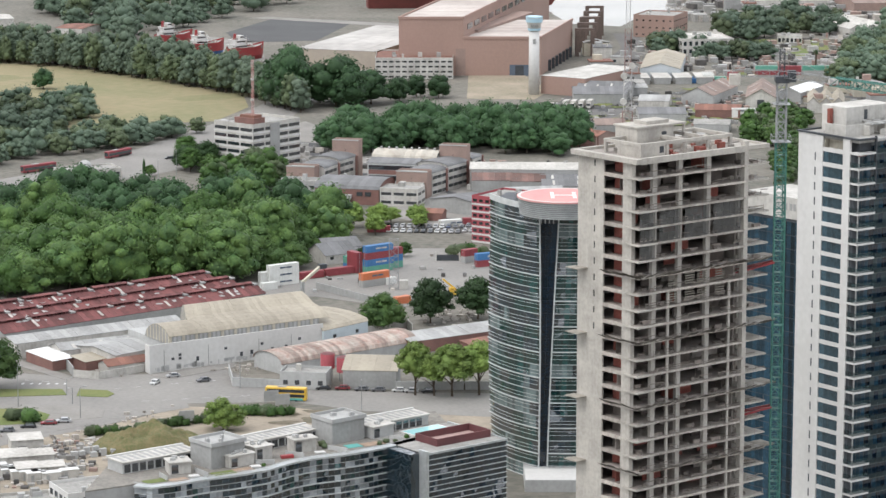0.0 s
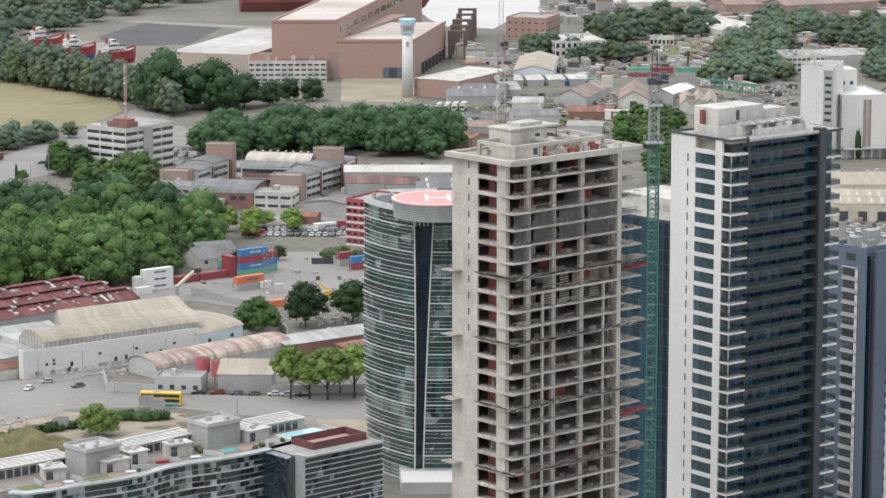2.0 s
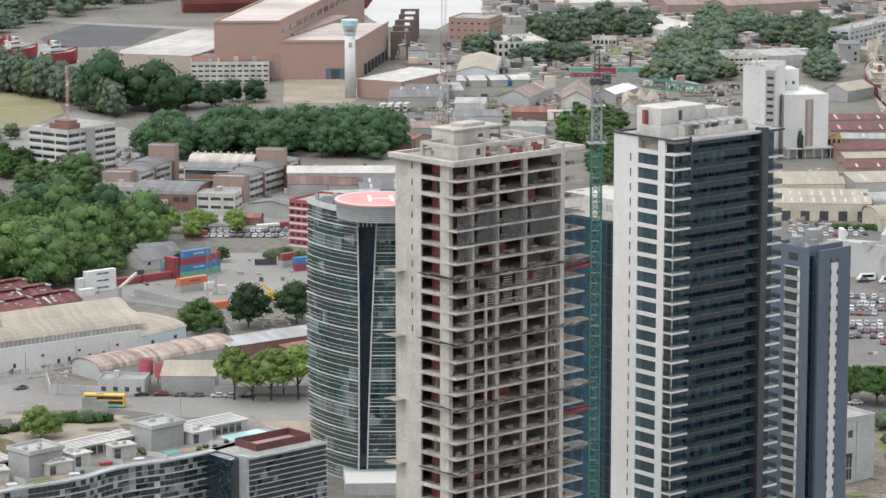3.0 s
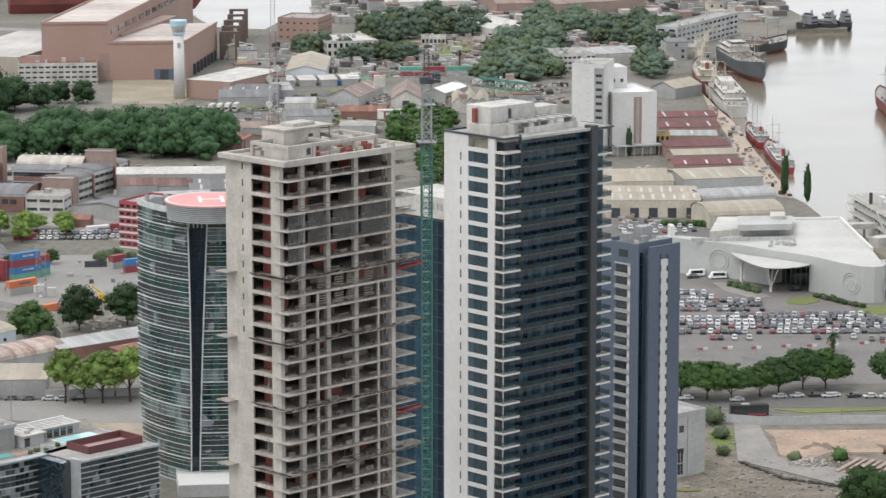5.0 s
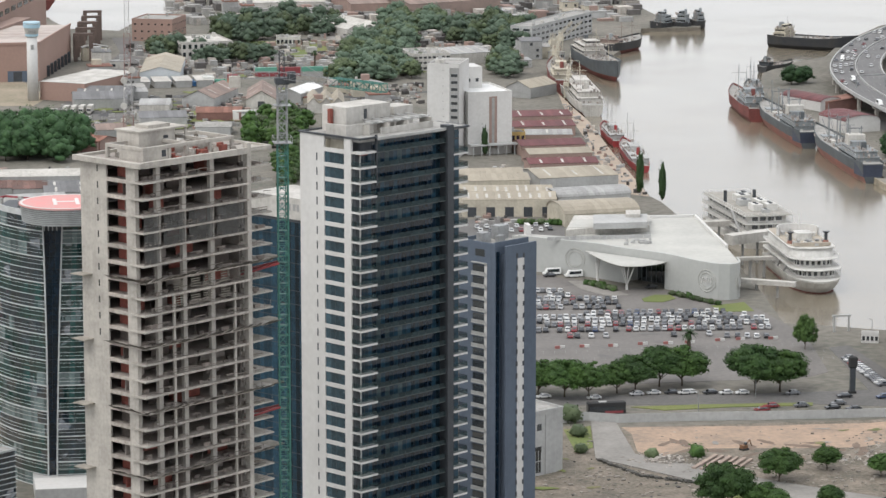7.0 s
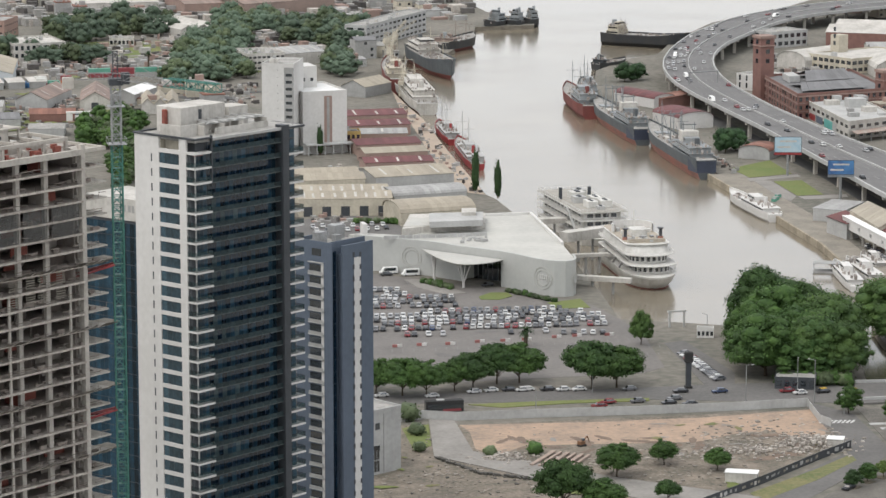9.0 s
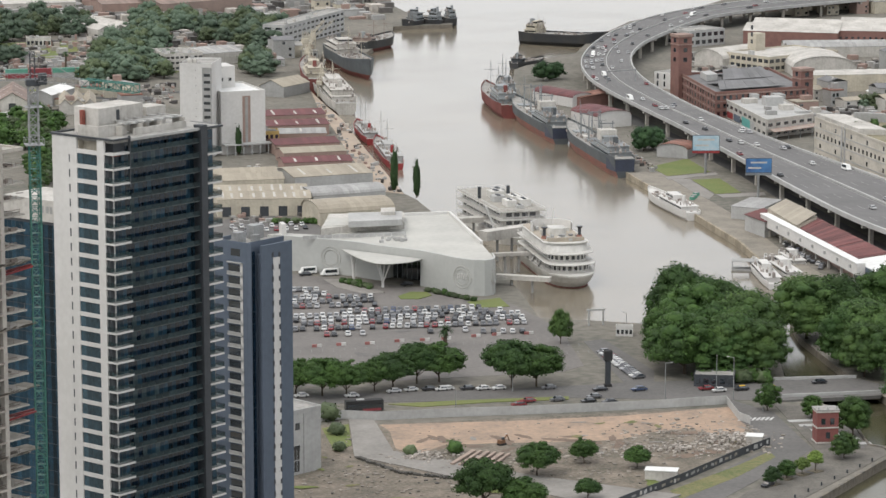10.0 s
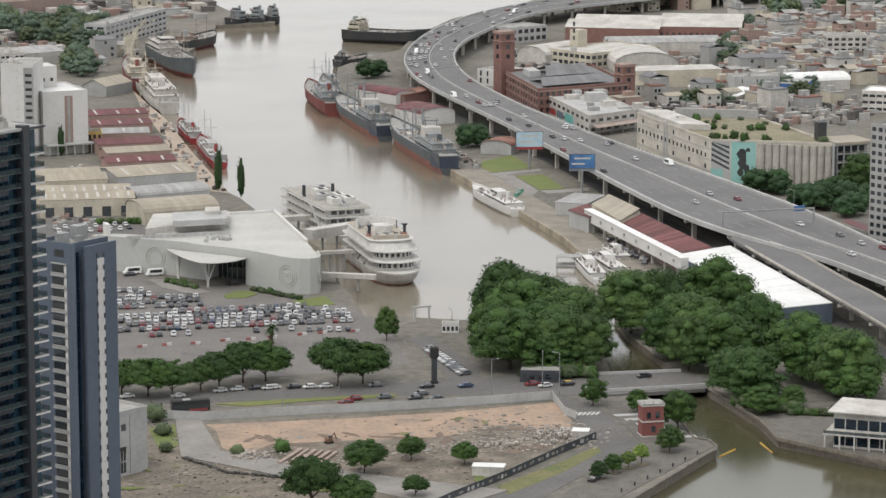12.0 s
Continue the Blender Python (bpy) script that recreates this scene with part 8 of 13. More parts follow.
hedge((-100.1, 850.62), (-100.1 + 48, 850.62 + 31), 28, 0.8, "line of rough shrubs along a mound", 1.5)
hedge((-58.57, 878.32), (-58.57 + 14, 878.32), 14, 0.9, "clump of green shrubs by a wall", 1.6)

# stacked blocks, boards and white huts of the building yard
litter("yard_material", [(-123.89, 837.39), (-115.53, 845.96), (-101.7, 850.62), (-93.52, 834.07), (-95.4, 808.87), (-103.08, 796.82), (-117.32, 790.95)], 170, 91, "stacked blocks, boards and rubbish in a yard", (0.4, 2.6), (0.2, 1.5))
for (x, y), w, d, h in (((-120.28, 834.13), 9, 6, 3.0), ((-114.14, 817.56), 8, 5, 2.8), ((-121.83, 811.99), 10, 7, 3.6), ((-108.77, 805.85), 7, 4, 2.6), ((-114.45, 802.83), 6, 5, 3.0)):
    t = thing("yard_hut", "white sheet-roofed hut in a building yard", "hut", (x, y, 0), 16, "yard huts")
    part("wall", B(0, w, 0, d, 0, h), OFFWHITE, t)
    bm = bmesh.new()
    roof_strips(bm, (-0.3, -0.3, h), (w + 0.3, -0.3, h), (w + 0.3, d + 0.3, h + 0.7), (-0.3, d + 0.3, h + 0.7), 1)
    part("roof", bm, OFFWHITE, t)
for i in range(9):
    x, y = (-102.6, 824.47)
    t = solo("block_pallet", B(0, 1.8, 0, 1.2, 0, rng.uniform(1.0, 2.2), 0.03), LGREY, "pallet of grey concrete blocks", "pallet", "", "block pallets", (x + (i % 5) * 2.6 + rng.uniform(-0.4, 0.4), y + (i // 5) * 5.0 + (i % 5) * 1.4, 0.03), 25)
patches("meadow_patch", [(-270.87, 1783.36), (-183.92, 1707.05), (-105.18, 1608.63), (-102.03, 1559.22), (-113.06, 1512.75), (-172.84, 1496.72), (-221.04, 1448.23)], 14, 101, (10, 30), 0.07, mat("greener_meadow", (0.175, 0.172, 0.085), (0.235, 0.205, 0.115), 0.95, 0.03, 0.3, 0.4, bump=0.2), "green grassy patches in a dry meadow", 0.6)
patches("yard_patch", [(-124.35, 840.67), (-100.48, 854), (-75.64, 884.85), (-44.06, 886.24), (-23.8, 876.81), (-29.42, 847.11), (-74, 808.83), (-116.49, 785.12)], 26, 105, (2.0, 7.0), 0.045, SOIL, "dark damp patches in a sandy yard", 0.5)
patches("yard_patch", [(-82.02, 1457.22), (-37.87, 1419.85), (19.07, 1350.53), (75.8, 1334.08), (73.23, 1287.5), (22.73, 1272.82), (-34.84, 1303.01), (-76.19, 1350.84)], 20, 106, (5, 16), 0.07, ASPHALT_D, "dark asphalt patches between halls", 0.5)
for A_, B_ in (((-100.14, 911.83), (-63.34, 925.81)), ((-89.96, 895.17), (-51.71, 904.09)), ((-134.68, 925.97), (-114.78, 919.63))):
    ln = (U(B_) - U(A_)).length
    for i in range(int(ln / 6)):
        p = U(A_).lerp(U(B_), i * 6 / ln)
        solo("lane_dash", B(0, 2.6, -0.09, 0.09, 0.3, 0.31), PAINT, "faded white lane dash on a street", "road marking", "structure", "lane dashes", (p.x, p.y, -0.02), axis(A_, B_)[1])
# potted plants of the roof terraces
for (x, y), r_ in (((-30.36, 751.59), 0.5), ((-29.57, 749.24), 0.4), ((-15.93, 752.74), 0.35), ((-14.41, 755.1), 0.4), ((-12, 755.69), 0.3), ((-43.93, 730.97), 0.3), ((-9.19, 759.88), 0.35)):
    tree("shrub", x, y, r_, None, "potted terrace plants").location.z = AZ


for (x, y), k, s in (((-213.6, 1632.9), "deep", 0.80), ((-187.7, 1532.0), "deep", 0.70), ((-185.3, 1588.7), "cypress", 0.75), ((-197.1, 1529.9), "deep", 0.75), ((-222.8, 1560.0), "cypress", 0.70), ((-182.1, 1527.8), "deep", 0.60)):
    tree(k, x, y, s)

sheet("sandy_yard", [(14.2, 1700.5), (45.1, 1691.9), (56.6, 1624.2), (47.4, 1588.3), (12.5, 1592.2)], 0.09, mat("dry_sandy_ground", (0.33, 0.275, 0.21), (0.20, 0.18, 0.125), 0.95, 0.05, 0.5, 0.4, bump=0.2), "dry sandy ground before the shipyard halls", "ground")

# ---- the middle distance: port sheds, yards and the white silo house ----
shed("pale_hangar", (107.37, 1669.44), (129.41, 1666.79), 70, 6.5, 9.5, mat("pale_blue_cladding", (0.46, 0.49, 0.51), (0.4, 0.43, 0.45), 0.7, 0.1, 0.8), SAND_R, "pale hangar with a beige low-pitched roof", "gable", True, door=0)
BROWN_R = mat("brown_roof_sheet", (0.27, 0.20, 0.17), (0.2, 0.155, 0.135), 0.8, 0.1, 0.9, island=0.15)
shed("brown_roofed_shed", (122.43, 1570.54), (138.49, 1564.15), 45, 5.0, 9.0, LGREY, BROWN_R, "grey shed with a brown pitched roof", "gable", True, lights=20)
shed("brown_roofed_shed", (154.19, 1557.82), (169.7, 1555.95), 45, 5.0, 9.5, OFFWHITE, BROWN_R, "white shed with a brown pitched roof", "gable", True, lights=20, door=1)
shed("white_roofed_shed", (172.99, 1577.96), (184.12, 1572.09), 32, 5.5, 8.0, GREYW, BRIGHT, "open shed with bright white roof sheets", "gable", True)
shed("zigzag_roofed_shed", (183.16, 1536.84), (201.92, 1534.57), 36, 5.0, 8.0, OFFWHITE, SAND_R, "pale workshop with zigzag roofs", "gable", True, 3)
shed("dark_roofed_shed", (69.38, 1589.64), (97.02, 1585.02), 30, 5.0, 8.0, GREYW, ZINC_D, "low shed with a dark roof and white vents", "gable", lights=6)
shed("dark_roofed_shed", (125.35, 1518.28), (147.72, 1515.58), 16, 4.0, 6.0, BRICK, TILE, "low shed with a red roof", "gable")
shed("dark_roofed_shed", (52.78, 1415.92), (72.82, 1423.1), 22, 4.5, 7.0, BRICK, TILE, "low shed with a red roof", "gable")
block("brown_customs_house", (117.05, 1885.96), (141.05, 1876.73), 30, 13.0, 3, 6, YARD_W, "plain brown block by the river", wh=0.2, ww=0.3)
block("white_villa_block", (139.25, 1783.6), (169.83, 1788.57), 40, 9.0, 2, 9, OFFWHITE, "ornate white building with many gables", wh=0.55, ww=0.5, roofm=OFFWHITE, clutter=8)
block("white_hall", (201.26, 1844.52), (215.85, 1842.77), 12, 4.5, 1, 6, OFFWHITE, "small white pavilion at a sports field")
shed("pale_hall", (249.78, 1882.87), (278.39, 1892.44), 60, 5.0, 7.5, OFFWHITE, OFFWHITE, "long hall with pale sawtooth roofs", "gable", True, 3)
shed("dark_yard_hall", (306.16, 1992.41), (371.66, 2021.48), 60, 9.0, 12.0, BROWN_R, BROWN_R, "dark brown open yard hall", "gable", False, 2)
shed("dark_yard_hall", (269.44, 2011.41), (303.89, 2014.67), 60, 8.0, 10.0, BRICK_P, BROWN_R, "dark brown yard hall", "gable", False, 2)
shed("far_pale_hall", (200.07, 2049.53), (257.39, 2050.27), 70, 6.0, 8.0, OFFWHITE, OFFWHITE, "far pale yard hall", "gable", False, 2)
block("two_storey_office", (263.77, 1704.99), (285.18, 1707.77), 30, 9.0, 3, 8, OFFWHITE, "white port office with flat roofs", wh=0.4, ww=0.7, clutter=6)
shed("glass_roofed_shed", (281.43, 1724.5), (314.74, 1737.07), 34, 6.5, 8.5, OFFWHITE, ZINC, "shed with a ribbed glass roof", "gable", lights=7)
block("port_office", (350.44, 1802.26), (404.62, 1883.87), 14, 13.0, 4, 14, LGREY, "long grey four-storey port office", wh=0.4, ww=0.6, clutter=6)
shed("grey_boathouse", (294.56, 1586.34), (305.82, 1575.69), 26, 5.5, 9.0, GREYW, SAND_R, "grey boathouse with a beige roof", "gable", True)
for i in range(9):
    x, y = (172.92, 1692.2)
    container((x + (i % 5) * 13.0, y + (i // 5) * 9), 2, 2 if i < 5 else 1, [[C_RED, C_TEAL], [C_RED, C_RED], [C_GREY, C_TEAL], [C_TEAL, C_TEAL], [C_WHITE, C_TEAL]][i % 5])
for i in range(7):
    x, y = (133.8, 1663.75)
    container((x + (i % 4) * 7, y - (i // 4) * 8), 0, 1 + i % 2, [[C_BLUE, C_BLUE], [C_RED, C_WHITE], [C_TEAL, C_RED], [C_ORANGE, C_RED]][i % 4], 6)
container((143.43, 1515.82), 0, 2, [C_WHITE, C_WHITE], 12.2)
container((130.39, 1517.92), 0, 1, [C_RED, C_WHITE], 12.2)

# the white silo house
SL = block("silo_house", (219.72, 1379.84), (233.53, 1374.63), 24, 42.38, 12, 1, WHITE, "tall white silo house with a grey window strip", ww=0.02, wh=0.1, sides=False, clutter=4)
L, a = axis((219.72, 1379.84), (233.53, 1374.63))
part("window_strip", B(L * 0.70, L, -0.05, 0.1, 0, 41.34), GREYW, SL)
for k in range(12):
    part("window", B(L * 0.75, L * 0.95, -0.09, -0.04, 2 + k * 3.2, 3.3 + k * 3.2), GLASS, SL)
S2 = block("silo_store", (239.13, 1382.81), (260.23, 1385.63), 34, 28.3, 4, 1, WHITE, "tall white windowless silo store", ww=0.02, wh=0.1, sides=False, clutter=0, roofm=BRIGHT)
L, a = axis((239.13, 1382.81), (260.23, 1385.63))
part("brown_recess", B(L * 0.48, L * 0.66, -0.1, 0.1, 3, 26.73), BRICK_P, S2)
part("recess_strip", B(L * 0.54, L * 0.60, -0.2, -0.1, 3, 26.21), GREYW, S2)
part("upper_block", B(-1, L * 0.62, 20, 34, 28.3, 38.33), WHITE, S2)
for i in range(3):
    part("roof_window", B(2 + i * 4, 3.4 + i * 4, 19.9, 20.1, 28.3 + 3, 28.3 + 4.6), GLASS, S2)
part("loading_deck", B(0, L + 6, -5, -0.05, 4.5, 5.2), LGREY, S2)
for i in range(6):
    part("deck_post", B(1 + i * 4, 1.4 + i * 4, -4.8, -4.4, 0, 4.5), LGREY, S2)
block("yellow_store", (261.03, 1392.75), (267.79, 1391.93), 10, 8, 2, 3, mat("ochre_render", (0.50, 0.36, 0.13), (0.42, 0.3, 0.12), 0.85), "small ochre store building")
# low sheds of the yards behind the towers
for (A_, B_), D_, he, hr, wl_, rm, lab in (
        (((67.43, 1571.12), (94.78, 1571.16)), 26, 5, 7.5, GREYW, ZINC_D, "long yard shed with a dark roof"),
        (((57.64, 1431.31), (71.3, 1421.78)), 18, 4, 6, BRICK_P, TILE, "low yard shed with a faded red roof"),
        (((73.47, 1462.71), (88.08, 1464.23)), 18, 4, 6, GREYW, BROWN_R, "low yard shed with a brown roof"),
        (((96.57, 1502.66), (119.89, 1503.01)), 22, 4, 6, LGREY, ZINC_D, "low grey yard shed with a dark roof"),
        (((99.34, 1552.82), (114.6, 1550.37)), 20, 4, 6, OFFWHITE, ZINC, "low pale yard shed with a zinc roof"),
        (((104.43, 1416.44), (123.71, 1420.68)), 18, 4, 6, GREYW, ROOF_F, "low grey yard shed with a felt roof"),
        (((120.47, 1466.81), (137.36, 1464.1)), 16, 4, 5.5, LGREY, ROOF_F, "low grey yard shed with a felt roof"),
        (((43.62, 1499.02), (57.58, 1492.76)), 18, 4, 6, OFFWHITE, ZINC, "low pale yard shed with a zinc roof"),
        (((90.63, 1603.59), (107.55, 1605.51)), 16, 4, 5.5, GREYW, ZINC, "low yard shed with a zinc roof")):
    shed("yard_shed", A_, B_, D_, he, hr, wl_, rm, lab + " among port yards", "gable", group="yard sheds")
for i in range(6):
    x, y = (79.67, 1648.05)
    shed("white_yard_store", (x + i * 11.5, y + i * 1.0), (x + i * 11.5 + 9.0, y + i * 1.0 + 0.6), 16, 3.5, 4.4, GREYW, OFFWHITE, "small store with a pale sheet roof in a row", "mono", group="row of stores")
litter("yard_clutter", [(31.65, 1415.49), (60.27, 1419.91), (94.99, 1470.91), (141.53, 1473.29), (155.73, 1588.52), (119.71, 1617.63), (65.67, 1602.98), (34.11, 1510.66)], 260, 94, "parked loads, huts and scrap in port yards", (0.8, 3.5), (0.4, 2.0))
patches("weed_patch", [(31.65, 1415.49), (60.27, 1419.91), (94.99, 1470.91), (141.53, 1473.29), (155.73, 1588.52), (119.71, 1617.63), (65.67, 1602.98), (34.11, 1510.66)], 22, 95, (4, 12), 0.4, GRASS, "weedy patches between yard sheds", 0.5)
# rows of quay sheds
for (A_, B_), D_, m, lab, li in (
        (((276.69, 1471.36), (306.62, 1471.89)), 22, MAROON, "quay shed with a dark red roof", 9),
        (((270.6, 1435.78), (300.89, 1436.07)), 20, MAROON, "quay shed with a dark red roof", 9),
        (((269.87, 1408.79), (293.03, 1405.98)), 16, ZINC, "quay shed with a grey roof", 12),
        (((262.48, 1372.64), (292.86, 1374.4)), 20, MAROON, "quay shed with a dark red roof", 0),
        (((261.08, 1346.22), (290.38, 1347.91)), 16, SAND_R, "quay shed with a beige roof", 0),
        (((255.65, 1317.91), (286.45, 1317.52)), 16, MAROON, "quay shed with a dark red roof", 8)):
    shed("quay_shed", A_, B_, D_, 5.0, 6.6, BRICK_P, m, lab + " along the wharf", "gable", lights=li, group="quay sheds")
shed("quay_store", (250.81, 1269.97), (286.18, 1275.12), 30, 6.0, 8.0, LGREY, SAND_R, "large quay store with a beige roof", "gable", lights=9, group="quay sheds")
shed("quay_store", (248.39, 1219.19), (280.4, 1225.5), 16, 6.0, 8.5, LGREY, ZINC, "quay store with a pale grey arched roof", "arch", group="quay sheds")
shed("quay_store", (243.89, 1183.24), (275.31, 1187.66), 22, 5.0, 8.5, CREAM, SAND_R, "quay store with a beige arched roof", "arch", group="quay sheds")
t = shed("port_store", (207.82, 1213.89), (245.55, 1209.31), 34, 7.0, 9.0, CREAM, SAND_R, "big beige port store with skylight rows", "gable", False, 2, door=5, lights=4)
shed("port_store", (215.39, 1261.64), (244.73, 1261.17), 30, 7.0, 9.0, CREAM, SAND_R, "big beige port store", "gable", False, 2)
sheet("road", [(188.77, 1195.79), (229.55, 1218.21), (244.69, 1189), (238.65, 1157.12), (210.68, 1094.4), (193.09, 1012.2), (187.36, 1012.9), (194.19, 1096.41)], 0.05, ASPHALT, "grey street behind the casino", "road")
sheet("wharf", [(325, 1599.19), (320.42, 1535.55), (318.02, 1486.67), (306.73, 1381.79), (294.54, 1252.19), (286.35, 1262.19), (294.81, 1358.46), (306.02, 1449.71), (313.64, 1521.08)], 0.05, mat("buff_wharf_paving", (0.40, 0.32, 0.25), (0.31, 0.26, 0.21), 0.9, 0.1, 0.8), "buff paved wharf along the river", "pavement")
hedge((227.29, 1193.8), (227.29 + 35, 1193.8 - 10), 22, 0.75, "clipped green hedge along a street")
for i in range(16):
    x, y = (208.88, 1186.69)
    car(x + (i % 8) * 4.0, y - (i // 8) * 9 + rng.uniform(-1, 1), 85 + rng.uniform(-6, 6), "white" if i % 3 else None, far=True)
for (x, y), s in (((292.29, 1261.47), 1.35), ((297.69, 1242.92), 1.2), ((246.56, 1380.13), 1.05)):
    tree("cypress", x, y, s)
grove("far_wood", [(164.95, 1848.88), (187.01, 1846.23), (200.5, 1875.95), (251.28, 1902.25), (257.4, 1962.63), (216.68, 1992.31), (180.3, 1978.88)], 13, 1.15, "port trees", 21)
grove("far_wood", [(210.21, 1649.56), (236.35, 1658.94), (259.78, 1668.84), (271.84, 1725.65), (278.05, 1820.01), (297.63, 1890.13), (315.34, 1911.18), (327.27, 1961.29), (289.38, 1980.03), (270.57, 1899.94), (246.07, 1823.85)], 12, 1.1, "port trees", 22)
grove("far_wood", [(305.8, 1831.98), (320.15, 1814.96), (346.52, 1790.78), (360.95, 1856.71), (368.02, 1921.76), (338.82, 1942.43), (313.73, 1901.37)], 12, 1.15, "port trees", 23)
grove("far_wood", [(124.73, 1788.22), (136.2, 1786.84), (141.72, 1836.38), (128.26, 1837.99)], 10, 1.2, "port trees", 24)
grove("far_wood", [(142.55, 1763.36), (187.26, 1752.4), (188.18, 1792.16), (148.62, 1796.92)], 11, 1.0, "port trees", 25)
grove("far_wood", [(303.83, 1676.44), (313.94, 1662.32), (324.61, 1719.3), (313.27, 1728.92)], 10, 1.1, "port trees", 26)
grove("wood", [(138.21, 1418.58), (155.25, 1416.51), (168.33, 1437.35), (178.11, 1485.15), (178.79, 1526.62), (163.82, 1507.38), (145.91, 1469.07)], 10, 0.8, "trees behind the towers", 27)
grove("wood", [(139.05, 1280.07), (149.74, 1278.77), (169.02, 1409.35), (155.34, 1429.5)], 10, 0.75, "trees behind the towers", 28)
# small port houses filling the yards
HOUSE_MATS = [OFFWHITE, CREAM, LGREY, BRICK_P, GREYW, OFFWHITE, GREYW]
HOUSE_ROOFS = [ROOF_F, ZINC, ROOF_F, SAND_R, ZINC_D, LGREY, ROOF_F, TILE]


def house_kind(seed):
    """A small town house: walls, flat or pitched roof, windows and now and then a water tank."""
    r = random.Random(seed)
    w, d, h = r.uniform(7, 13), r.uniform(8, 14), r.choice((3.4, 6.4, 6.6, 9.4))
    wm, rm = r.choice(HOUSE_MATS), r.choice(HOUSE_ROOFS)
    t = solo("house", B(0, w, 0, d, 0, h), wm, r.choice(("small pale town house with a flat roof", "patched low town house among neighbours", "plain rendered town house with a tank")), "house", "", "town houses", (0, 0, -60))
    if r.random() < 0.45:
        for y in (-0.3, d + 0.3):
            bm = bmesh.new()
            roof_strips(bm, (-0.3, y, h), (w + 0.3, y, h), (w + 0.3, d / 2, h + 1.5), (-0.3, d / 2, h + 1.5), 1)
            part("roof_slope", bm, rm, t)
    else:
        part("roof", B(-0.15, w + 0.15, -0.15, d + 0.15, h, h + 0.5), rm, t)
        part("roof_room", B(w * 0.5, w * 0.9, d * 0.4, d * 0.8, h + 0.5, h + 3.0), r.choice(HOUSE_MATS), t)
    for f in range(max(1, int(h / 3.1))):
        for k in r.sample((0, 1, 2), 2 if h < 9 else 1):
            part("window", B(w * (0.12 + 0.3 * k), w * (0.12 + 0.3 * k) + 1.5, -0.03, 0.05, f * 3.1 + 1.0, f * 3.1 + 2.4), GLASS, t)
    if seed % 3 == 0:
        bm = bmesh.new()
        cyl(bm, w * 0.25, d * 0.6, h + 0.5, h + 2.0, 0.7, n=8)
        part("water_tank", bm, r.choice((LGREY, BLUEP, OFFWHITE)), t)
    return t


HOUSES = [house_kind(s) for s in range(14)]


def town(poly, gx, gy, rz, seed, keep=0.85):
    """Rows of town houses over an area."""
    r = random.Random(seed)
    xs, ys = [p[0] for p in poly], [p[1] for p in poly]
    y = min(ys)
    while y < max(ys):
        x = min(xs)
        while x < max(xs):
            q = (x + r.uniform(-1.5, 1.5), y + r.uniform(-2, 2))
            if inside(q, poly) and r.random() < keep:
                h = copy_thing(r.choice(HOUSES), pose(q[0], q[1], 0, 0, 0, rz + r.choice((0, 0, 90, 180)) + r.uniform(-4, 4)))
                h.scale = (r.uniform(0.8, 1.3), r.uniform(0.8, 1.2), r.uniform(0.85, 1.25))
            x += gx
        y += gy


town([(78.86, 1628.87), (97.23, 1610.14), (109.6, 1810.38), (104.7, 1840.82), (90.93, 1741.95)], 17, 22, 3, 5, 0.8)
town([(137.87, 1531.56), (183.03, 1526.11), (205.33, 1542.86), (246.24, 1562.34), (255.21, 1619.61), (218.7, 1643.57), (194.54, 1622.1), (143.85, 1597.54)], 19, 24, 3, 6, 0.6)
town([(316.62, 1720.27), (346.47, 1705.79), (358.12, 1780.53), (329.94, 1783.91)], 18, 22, 3, 7, 0.6)
town([(385.62, 1936.83), (443.47, 1947.38), (477.35, 2115.4), (422.15, 2101.45)], 24, 34, 3, 8, 0.8)
town([(149.47, 1982.58), (213.02, 1992.74), (229.33, 2144.99), (168.7, 2131.7)], 24, 34, 3, 9, 0.7)

# ---- vessels on the river ----
LEADRED = mat("faded_red_lead_paint", (0.37, 0.15, 0.115), (0.22, 0.13, 0.11), 0.75, 0.08, 0.5, streak=0.4)
NAVYP = mat("dark_navy_ship_paint", (0.045, 0.055, 0.085), (0.03, 0.036, 0.055), 0.5, 0.2, 1.2)


def vessel(name, stern, bow, W, H, hull, upper, label, **k):
    L, a = axis(stern, bow)
    return boat(name, stern, a, L, W, H, hull, upper, label, z=WATER_Z - 0.6, **k)


vessel("grey_naval_ship", (402.71, 1286.41), (409.55, 1399.01), 13, 8.5, HULL_G, SHIPGREY, "grey naval ship with red lead waterline and navy stern", low=LEADRED, decks=2, house=0.3, tall=2.2, extra=7, category="ship")
vessel("grey_naval_ship", (404.31, 1392.5), (410.13, 1499.51), 13, 8.0, HULL_G, SHIPGREY, "grey naval ship with red lead waterline and navy stern", low=LEADRED, decks=2, house=0.3, tall=2.2, extra=7, category="ship")
vessel("red_cargo_ship", (404.01, 1485.69), (413.09, 1567.28), 12, 7.0, HULL_R, SHIPGREY, "red hulled cargo ship with grey decks", decks=2, category="ship")
vessel("small_grey_ship", (418.19, 1535.81), (429.89, 1599.97), 8, 5.5, HULL_G, SHIPGREY, "small grey patrol ship", decks=2, category="ship")
vessel("white_patrol_boat", (396.46, 1172.81), (396.9, 1232.87), 8.5, 3.6, WHITE, WHITE, "low white coast guard boat moored at a quay", decks=1, house=0.5, tall=2.0, mast=False, extra=9)
vessel("white_river_ship", (327.18, 1520.12), (339.72, 1653.28), 15, 6.0, OFFWHITE, OFFWHITE, "white river ship with a rounded stern", low=HULL_R, decks=2, house=0.5, extra=5, category="ship")
